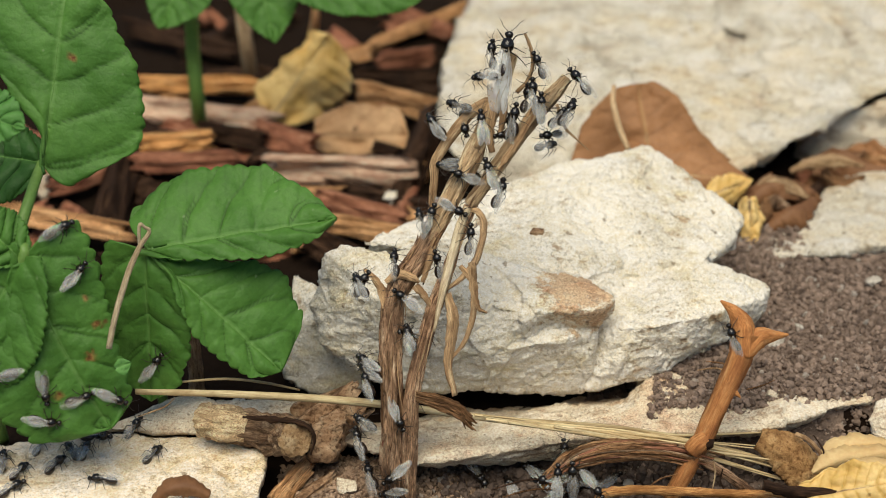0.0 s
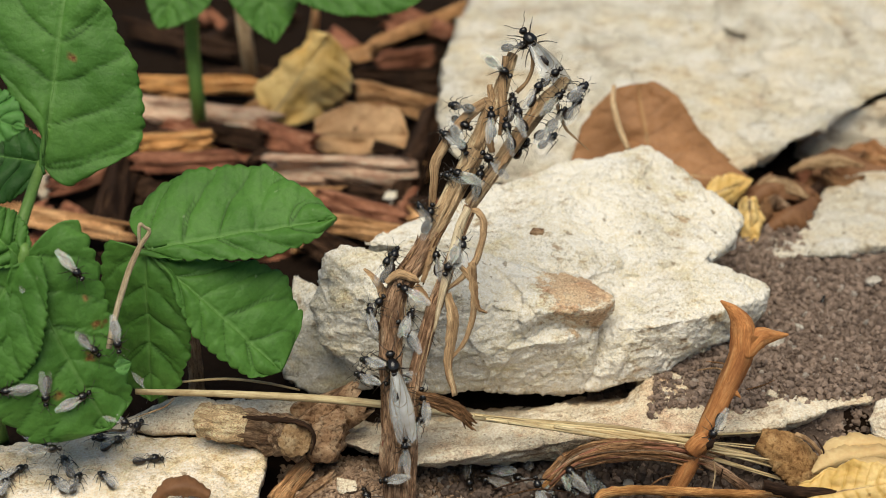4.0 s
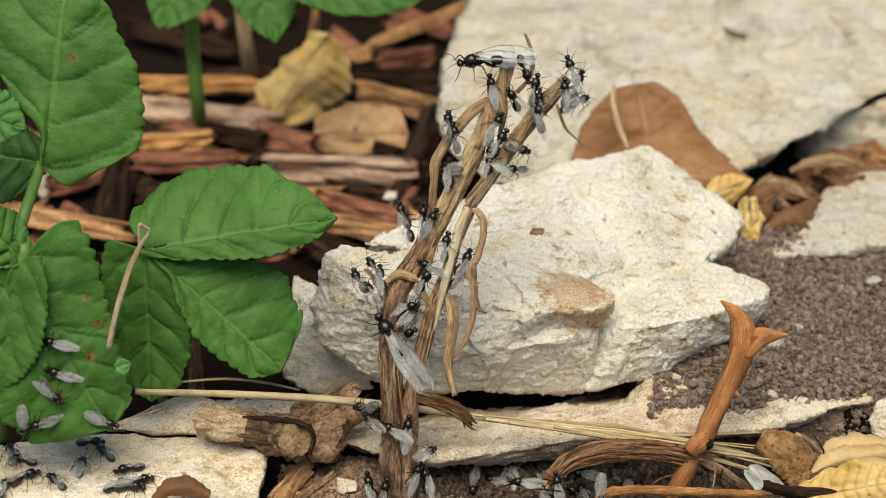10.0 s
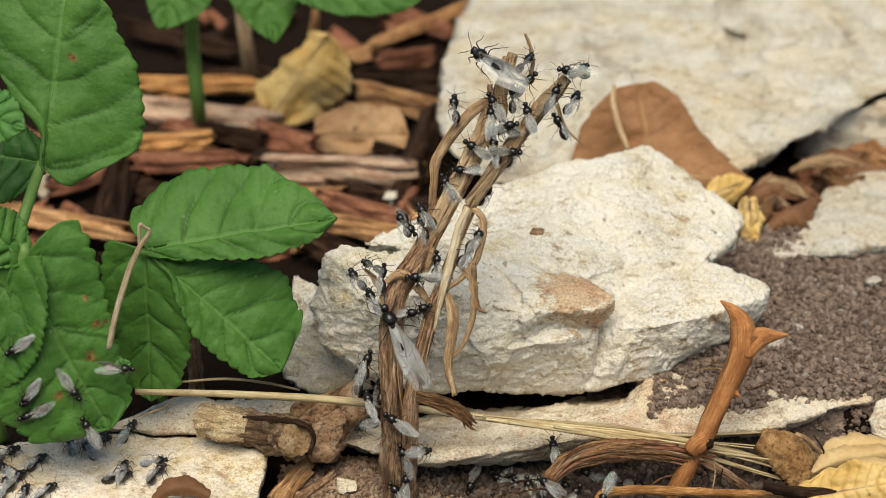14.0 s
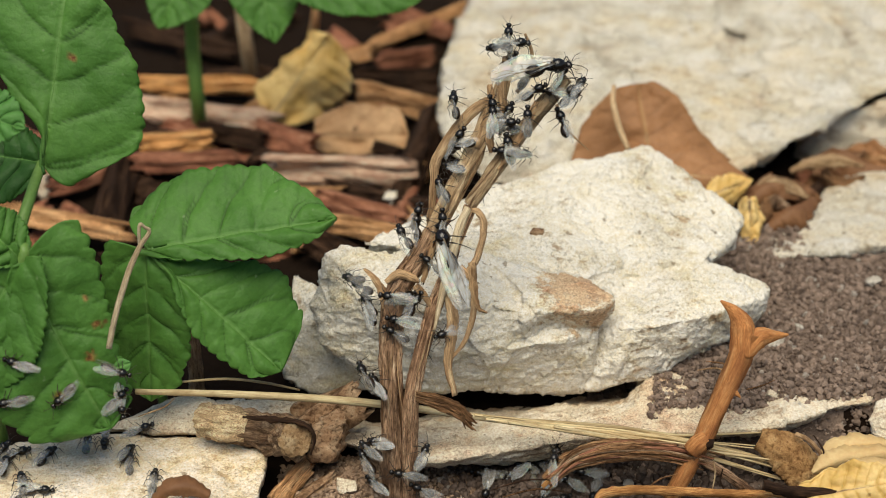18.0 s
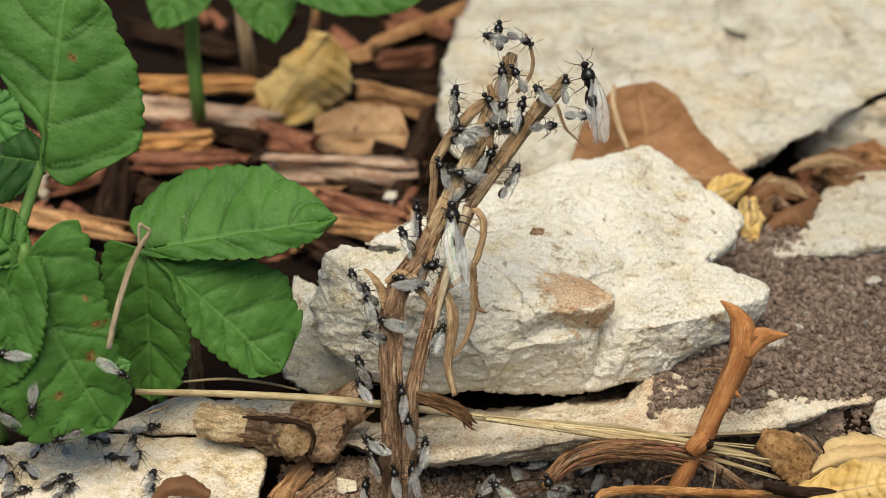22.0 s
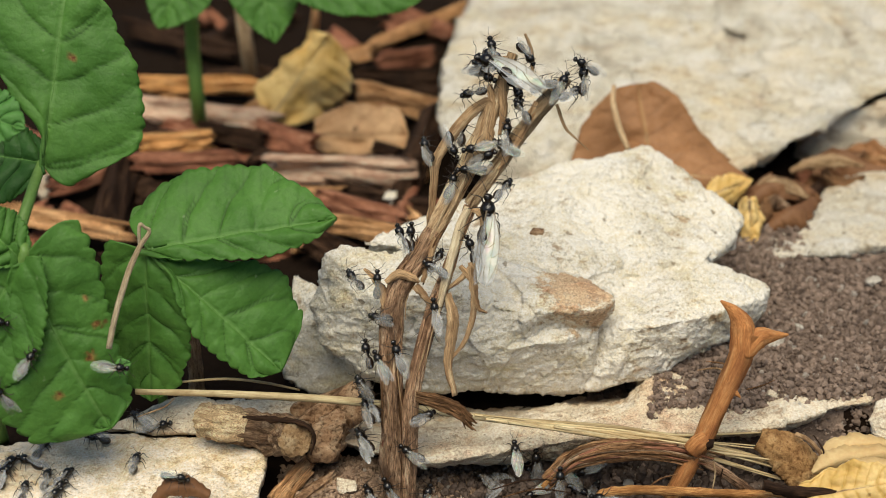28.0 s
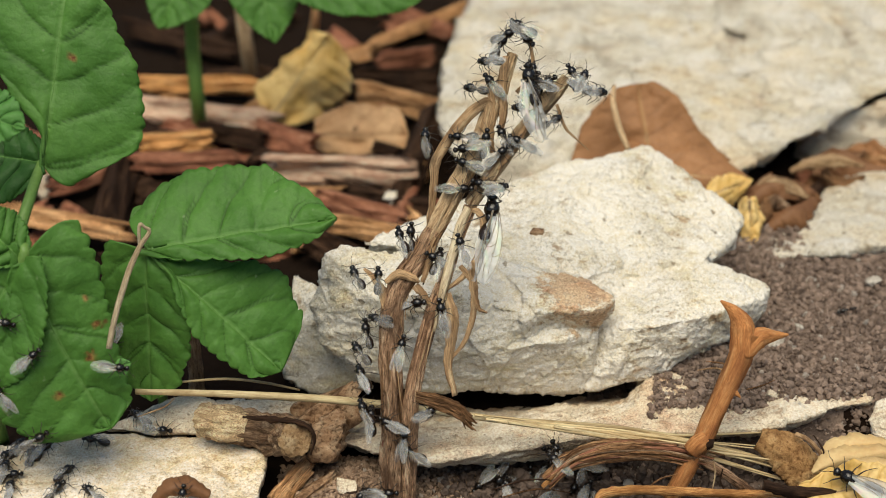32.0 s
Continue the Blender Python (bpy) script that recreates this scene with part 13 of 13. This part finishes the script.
    walk(SWARM[85], [(0,at(-46.2,0.6,6.5,-4,-2,63)),(1,at(-46.4,-6.2,14,42,-46,44)),(2,at(-46.4,-6.2,14,42,-46,44)),(2.5,at(-45.5,-6,14.8,73,-15,20)),(3,at(-44.5,-5.8,15.5,90,22,13)),(4.5,at(-46,-6.2,10.9,52,2,21)),(6,at(-47.5,-6.6,6.3,12,-9,40)),(7,at(-46,-4.7,6.4,2,-3,73)),(7.5,at(-46.4,-3.5,6.5,-1,-1,115)),(8,at(-46.8,-2.3,6.6,-2,2,157)),(8.5,at(-47.2,-4.2,11.8,-40,-5,170)),(9,at(-47.6,-6.1,17,-79,-2,-176)),(10,at(-46.8,-6.1,16.9,-77,17,-169)),(10.5,at(-44.5,-5.4,17.5,-65,55,-150)),(11,at(-42.3,-4.8,18.2,23,72,-56)),(12,at(-44.6,-3.7,25.9,-18,72,-90)),(13,at(-44,-3.8,24.5,-72,71,-140)),(13.75,at(-42.5,-4.1,21.9,30,65,-41)),(14.5,at(-41.1,-4.4,19.3,52,33,-23)),(17,at(-42,-4.6,18.8,-9,79,-90)),(18,at(-43.8,-4.9,19.9,-78,43,-163)),(18.5,at(-41.5,-4.3,19.8,-77,-10,-168)),(19,at(-39.2,-3.8,19.7,-65,-63,179)),(19.5,at(-40.5,-4.6,17.9,73,-54,28)),(20,at(-41.8,-5.4,16.2,74,4,8)),(21,at(-41.5,-5.3,16.4,76,-5,11)),(21.5,at(-44.4,-5.4,17.8,64,41,-16)),(22,at(-47.2,-5.5,19.2,-11,61,-100)),(22.5,at(-44.2,-4.8,19.9,58,53,-18)),(23,at(-41.1,-4.1,20.6,74,18,15)),(23.5,at(-43,-5,17.8,69,-43,27)),(24,at(-44.8,-6,14.9,-64,-71,164)),(24.33,at(-46.3,-4.7,12.1,41,-60,20)),(24.67,at(-47.7,-3.4,9.2,32,-22,-18)),(25,at(-49.2,-2.1,6.4,2,4,-57)),(26,at(-48.5,-2.4,6.5,3,1,-8)),(27,at(-47.8,-2.6,6.5,2,-2,41)),(28,at(-47.1,-2.9,6.6,-1,-3,90)),(29,at(-48.6,4.3,6.5,10,-15,52)),(30,at(-50.4,2.6,6.3,6,2,92)),(31,at(-50.4,3.4,6.2,5,-15,94)),(32,at(-50.6,3.2,6.1,5,-8,93))])
    walk(SWARM[86], [(0,at(-54.1,1.8,6.4,-5,-7,96)),(1,at(-53.8,1.9,6.4,-6,-3,101)),(2,at(-53.9,1.8,6.4,-3,-5,108)),(3,at(-52.9,-1.3,6.3,-9,-3,107)),(6,at(-57.4,-2,6,-5,4,172)),(6.5,at(-55.2,-1.6,6.2,-7,-1,128)),(7,at(-53.1,-1.3,6.3,-4,-6,84)),(8,at(-53.5,0,6.3,-2,-5,72)),(8.5,at(-54.5,-2.3,13.5,-29,-7,118)),(9,at(-55.5,-4.6,20.7,-49,10,161)),(10,at(-57.8,1.4,15.9,-62,0,180)),(11,at(-49.9,-5.9,20.8,-77,-8,-175)),(12,at(-49,-5.7,21.1,-79,10,-167)),(13,at(-48.8,-5.8,20.6,-81,7,-165)),(14.5,at(-47.6,-6,17.6,-77,28,-168)),(17,at(-50.6,-6.2,19.9,-79,-2,-176)),(18,at(-50.6,-6.1,20.3,-78,8,-174)),(19,at(-43.8,-4.9,19.9,-80,27,-166)),(20,at(-44.4,-5.3,18.4,-80,-10,-171)),(21,at(-49.6,-5.4,23.7,-73,0,180)),(22,at(-55.8,-4.1,22.4,-69,13,155)),(22.5,at(-55.7,-5.5,14,-69,13,155)),(22.75,at(-55.6,6.6,6.8,-37,-7,115)),(23,at(-55.6,18.6,-0.3,0,0,70)),(24,at(-55.6,18.6,-0.3,0,0,70)),(25,at(-53.3,6.6,5.5,13,-6,72)),(28,at(-52.8,0.6,6.4,6,-4,46)),(29,at(-53,1.7,6.5,11,-8,71)),(30,at(-53.8,-0.5,6.3,-2,0,90)),(31,at(-53.5,0,6.3,-4,-4,90)),(32,at(-53.3,-0.6,6.3,-1,-4,90))])
    walk(SWARM[87], [(0,at(-50.9,-1,6.5,0,1,69)),(1,at(-52.7,-1.9,6.3,-2,-1,92)),(2,at(-52.7,-1.9,6.3,-2,-1,92)),(3,at(-52.4,-4.4,6.2,0,-3,90)),(6,at(-52.8,-3.1,6.2,0,2,86)),(7,at(-52.4,-5,6.1,0,-7,78)),(8,at(-52.5,-4.8,6.2,1,-9,84)),(9,at(-52.4,-5,6.1,0,-7,84)),(10,at(-52.5,-4.4,6.2,0,-2,85)),(11,at(-52.5,-4.4,6.2,0,-2,85)),(12,at(-52.7,-4.7,6.2,-2,-7,72)),(13,at(-52.7,-4.6,6.2,2,-8,77)),(14.5,at(-52.5,-3.8,6.2,-3,-6,90)),(17,at(-52.7,-3.8,6.2,-4,-3,85)),(17.5,at(-54.2,-3.3,15.9,-39,-10,126)),(18,at(-55.8,-2.9,25.5,-70,8,164)),(19,at(-50.9,-6.1,20.6,-75,5,-178)),(20,at(-50.4,-6,20.6,-75,-6,-178)),(21,at(-50.5,-6,20.9,-77,-6,-180)),(22,at(-51.6,-6.3,19.4,-87,-44,-178)),(23,at(-51.1,-5.8,21.6,-66,-59,162)),(24,at(-51.1,-5.8,22.1,-83,-53,179)),(25,at(-51.3,-5.8,21.9,-61,-59,160)),(28,at(-51.1,-5.8,21.8,-89,-59,-169)),(29,at(-51.2,-5.8,22.1,-96,-55,-162)),(30,at(-51.1,-5.8,22.1,-81,-63,177)),(31,at(-51.3,-5.8,21.9,-64,-55,164)),(32,at(-51.2,-5.8,21.9,-59,-52,157))])
    walk(SWARM[88], [(0,at(-35.8,18.6,-0.3,0,0,70)),(1,at(-35.8,18.6,-0.3,0,0,70)),(1.5,at(-37.3,13.3,3.1,2,0,26)),(2,at(-38.9,8,6.5,4,1,-18)),(3,at(-38.9,7.6,6.5,12,-2,16)),(4.5,at(-39.2,4.2,6.5,4,-4,54)),(6,at(-39.5,0.8,6.6,-3,-1,92)),(7,at(-39.5,-0.2,6.5,4,-4,95)),(8,at(-39.4,1.1,6.6,-5,4,98)),(9,at(-39.7,0.7,6.6,1,0,92)),(10,at(-40.7,3.3,6.4,1,-4,133)),(11,at(-41,1.9,6.4,-1,-3,133)),(11.5,at(-41.5,3.9,6.4,7,-5,85)),(12,at(-42.1,5.9,6.4,13,0,38)),(13,at(-42,6,6.4,10,1,43)),(14.5,at(-40.9,6,6.4,9,1,22)),(15.75,at(-41.8,6,6.5,7,-1,57)),(17,at(-42.7,5.9,6.5,5,-2,93)),(18,at(-43.2,5.8,6.5,8,-6,93)),(19,at(-45.8,3.4,6.5,-6,-6,137)),(20,at(-42.5,5.9,6.5,-4,-2,-176)),(21,at(-42.5,5.9,6.5,-3,-3,165)),(22,at(-42.6,6.4,6.5,-1,0,160)),(23,at(-46.3,5.6,6.7,-3,-27,119)),(23.5,at(-44.8,5.7,6.6,-9,-17,157)),(24,at(-43.2,5.8,6.5,-7,-6,-168)),(25,at(-42.8,5.9,6.5,-3,-7,173)),(28,at(-42.6,6.4,6.5,-1,0,160)),(29,at(-42.9,6.6,6.5,-17,-17,169)),(30,at(-42.6,6.5,6.5,-3,-5,136)),(31,at(-42.9,6.3,6.5,-16,-17,169)),(32,at(-42.8,5.9,6.5,-3,-7,173))])
    walk(SWARM[89], [(0,at(-33.6,17,-0.3,0,0,70)),(0.5,at(-37.7,11.9,3.1,-4,-6,129)),(1,at(-41.8,6.8,6.5,-11,-5,-171)),(2,at(-41.8,6.8,6.5,-11,-5,-171)),(3,at(-41.3,5.9,6.4,-15,-2,-176)),(6,at(-43,7,6.5,-17,-12,-178)),(6.5,at(-46.1,5.5,6.5,-9,0,-120)),(7,at(-49.3,3.9,6.4,6,-1,-62)),(8,at(-44.1,6.2,6.6,3,23,-63)),(8.5,at(-42.5,0.4,10.6,-55,24,-126)),(9,at(-40.8,-5.5,14.5,-88,-18,-166)),(9.5,at(-39,-3.4,10.4,-43,-8,-166)),(10,at(-37.1,-1.3,6.4,1,0,-159)),(11,at(-40.1,-3.5,6.5,-2,-2,-155)),(12,at(-41.1,-4.3,6.4,-13,0,-159)),(13,at(-40.5,-3.7,6.5,-5,-5,171)),(13.75,at(-38.2,-1.6,6.5,2,-6,113)),(14.5,at(-35.9,0.4,6.5,7,-1,56)),(17,at(-36.8,1.2,6.5,4,-5,85)),(18,at(-37,3.4,6.4,-2,4,77)),(19,at(-36.6,3.6,6.2,4,1,85)),(20,at(-34.7,8.6,7.6,21,-18,19)),(21,at(-34.2,8.4,7.6,31,-11,11)),(22,at(-34.6,7.9,7.2,45,-10,3)),(23,at(-34.6,7.8,7,52,-14,6)),(24,at(-33.8,7.5,6.9,57,7,-8)),(25,at(-33.4,7.7,7,51,-10,2)),(28,at(-33,8.1,7.4,38,-13,7)),(29,at(-32.8,8.8,7.8,26,-7,18)),(30,at(-33,8.4,7.6,27,-11,21)),(31,at(-33,8.4,7.6,28,-8,16)),(32,at(-33,7.6,6.9,64,3,-6))])
    walk(CLIMBER, [(0,at(45.7,9.1,21.8,105,-123,-39)),(0.8,at(46.3,8.5,21.8,-59,-47,123)),(1.5,at(47.3,7.9,21.5,-41,-54,125)),(1.77,at(47.5,7.4,20.7,49,-41,32)),(2.03,at(47.7,7,19.7,57,13,4)),(2.3,at(48.1,6.6,18.7,23,69,-25)),(3,at(45.6,3.6,16.2,-34,44,-118)),(3.75,at(43.3,0.9,12.9,-42,44,-125)),(4.5,at(40.9,-2.9,10,89,119,13)),(5,at(39.7,-2.7,6.8,110,126,31)),(5.5,at(37.7,-5.7,5.9,-49,50,-141)),(6.5,at(34.7,-2.1,-0.3,-49,21,-157)),(32,at(34.3,-3.5,-0.2,-6,18,-152))])
    walk(WORKERS[0], [(0,at(52.8,14.9,7.3,-26,-7,71)),(0.8,at(54.7,16.1,7.6,10,-16,46)),(1.5,at(55.5,16.4,8.4,62,-60,15)),(2.5,at(59.1,25.9,8.9,9,-39,59)),(3.5,at(63.2,36.6,8.5,22,-58,49)),(4.25,at(66.6,44.1,8.5,24,-29,65)),(5,at(69.7,52.6,8.2,-18,-4,73)),(6,at(73.7,56.8,8,52,-35,30)),(7,at(76.4,58.2,10.4,7,-6,44)),(12,at(82.4,60.4,10.3,6,-4,-8)),(17.33,at(81.8,56.7,8.6,13,19,-65)),(22.67,at(79.9,49.6,9,10,29,-121)),(25.33,at(79.4,47.1,8.4,-36,35,-168)),(28,at(78.9,44.7,7.7,-72,13,155)),(31,at(73.3,43.9,7.7,-2,6,-171)),(32,at(68.1,38.2,8.5,-44,23,165))])
    walk(WORKERS[1], [(0,at(62.6,18.1,7.2,28,-10,23)),(1.5,at(66.5,18.8,6.8,26,-1,19)),(3,at(71.1,19.7,7.1,38,0,-1)),(5,at(75.4,20.4,6.4,54,-2,-3)),(32,at(77.1,20.9,7.8,74,-21,3))])
    walk(QUEENS[0], [(0,at(14.8,21.2,58.8,-2,-56,76)),(1,at(16.7,21.4,59.3,5,-56,99)),(2,at(19.3,21.6,59,51,-46,76)),(3,at(19.6,22.2,60.1,22,-62,112)),(4.2,at(17.3,21.8,59.3,-57,-39,145)),(5.5,at(14.9,21.3,59.2,-20,-11,151)),(6,at(14.8,21.1,58.8,-22,-2,175)),(7,at(13.3,21.4,58.6,-23,-1,178)),(8,at(12.7,21.5,58.7,-23,0,180)),(9,at(11.8,20.8,57.6,-22,3,-172)),(10,at(10.1,20.4,56.9,-22,2,-174)),(11,at(10.3,20.4,56.9,-22,5,-168)),(12,at(10.3,20.1,56.3,-22,4,-170)),(13,at(10.3,20.5,57,-22,6,-166)),(13.5,at(10.9,20.7,57.3,-45,4,161)),(14,at(11.4,20.9,57.6,-64,-9,130)),(14.5,at(12,21.6,58.9,-40,-55,90)),(15.5,at(16.7,21.1,58.5,48,-35,48)),(16.5,at(19.5,21.4,58.5,21,-9,24)),(17,at(20.7,18.6,58.2,22,5,-12)),(18,at(21.2,18.1,57.2,22,-5,12)),(18.5,at(23.3,16.9,54.7,22,-4,11)),(19,at(26.3,15.3,51.5,63,12,40)),(19.5,at(25.7,17.1,55.1,17,-15,42)),(20,at(27.1,18.1,57.3,59,-32,63)),(21,at(26.3,18.1,57.2,59,-32,63)),(22,at(25.2,17.5,56,17,-63,117)),(23,at(23.7,16.7,54.3,-27,-60,166)),(24,at(23.7,16.4,53.8,-4,-64,140)),(24.5,at(21.2,16.8,54.6,-27,-53,123)),(25,at(18.8,17.2,55.3,-51,-46,104)),(26.5,at(14.8,19,55.4,-53,-31,136)),(28,at(12.1,20.4,56.9,-18,-13,145)),(29,at(11.1,20.8,57.5,-58,-34,115)),(29.5,at(14.7,19.3,55.7,-14,-58,82)),(30,at(17.3,16.7,54.3,27,-60,14)),(31,at(18,17.1,55.2,27,-60,14)),(32,at(17.7,17.5,56,-51,-46,104))])
    walk(QUEENS[1], [(0,at(-0.1,-3.9,1.2,40,-65,90)),(1,at(-1.1,-3.5,2.8,26,-74,53)),(1.25,at(0.3,-2.9,8.2,52,-58,50)),(1.5,at(0.3,-1.9,13.1,45,-59,21)),(1.75,at(1.6,-1.9,16.6,64,-36,24)),(2,at(1.6,-1,19.8,57,-29,-2)),(3,at(0.4,-0.7,18.4,62,-36,29)),(4.2,at(-0.5,0.3,22.6,-26,-57,129)),(5.5,at(-0.6,1.8,24.6,-59,-30,173)),(6,at(-0.8,2,24.8,-61,-25,-173)),(7,at(-1,2.2,25.3,-61,-13,-171)),(8,at(-1.6,2.4,25.6,-49,-48,156)),(9,at(-3.5,4.2,25.5,-59,-24,120)),(10,at(-1.3,2.7,26.3,-49,-49,146)),(11,at(-0.5,3.1,27.1,-48,-51,147)),(12,at(-0.5,3.1,27.2,-44,-54,143)),(14.5,at(-0.8,3,27.4,-36,-58,138)),(15,at(1.4,4.8,30,12,-65,94)),(15.5,at(3.1,6.3,33,36,-51,58)),(16,at(5.9,8.7,33.9,50,-44,77)),(16.5,at(6.4,8.7,36,-26,-53,90)),(17,at(7.4,7.7,37.1,-2,-59,94)),(18,at(6.3,9,36.4,-45,-42,111)),(19,at(6.4,9,36.4,-45,-41,113)),(20,at(6.3,9,36.4,-46,-41,113)),(21,at(8.1,7.4,36.7,4,-61,94)),(22,at(7.6,9.4,39.4,-28,-41,99)),(23,at(7.5,10.8,39.7,-38,-49,99)),(24,at(11.3,10.1,38.4,49,-41,71)),(25,at(11,8.7,38.9,40,-51,37)),(26.5,at(11.7,9.4,40,21,-54,82)),(28,at(12,9.7,40.2,29,-47,82)),(30,at(12.4,11,39.9,47,-48,81)),(32,at(12.5,10.9,39.7,50,-44,77))])
    walk(QUEENS[2], [(0,at(59.1,-5.6,0.8,-40,-6,-169)),(2,at(56.4,-4.4,1.1,-36,-8,174)),(4,at(53.8,-2,1,-23,-5,150)),(4.25,at(52.2,-3.9,2.7,-49,-38,144)),(4.5,at(50.7,-5.8,4.3,83,-112,-12)),(5,at(50.9,4.8,0.5,17,-52,50)),(5.5,at(50.3,9,0.1,57,-11,22)),(5.7,at(50.6,4,4.7,32,-12,36)),(6,at(51.2,4.9,1.2,46,-16,-32)),(6.3,at(51.4,5.9,0.6,46,0,21)),(6.6,at(50.1,5.7,4.8,30,-14,63)),(6.8,at(49.6,-0.3,6.9,26,-11,20)),(7,at(49,-6.3,8.9,20,-12,-23)),(7.5,at(49.1,-5.1,5.9,37,32,-43)),(8,at(50.9,-1.5,0.8,8,13,-68)),(10,at(53.9,-4.8,0.5,41,33,-42)),(12,at(57.1,-5.7,0,31,12,-49)),(14,at(60.6,-7.6,-0.5,35,14,-34)),(19,at(63.9,-7.5,-0.3,56,-25,-5)),(24,at(67.9,-5.8,-0.1,4,-45,62)),(29,at(72.1,-5.4,0.7,-14,-35,126)),(29.75,at(69.7,-2.8,0.9,-25,-19,131)),(30.5,at(64.6,-9.9,7.5,-47,-12,143)),(31,at(63.1,-7.7,8.9,-33,-5,135)),(31.5,at(60.9,-7,8.3,-57,-11,146)),(32,at(60,-6.2,8.6,-54,-10,148))])


motions()
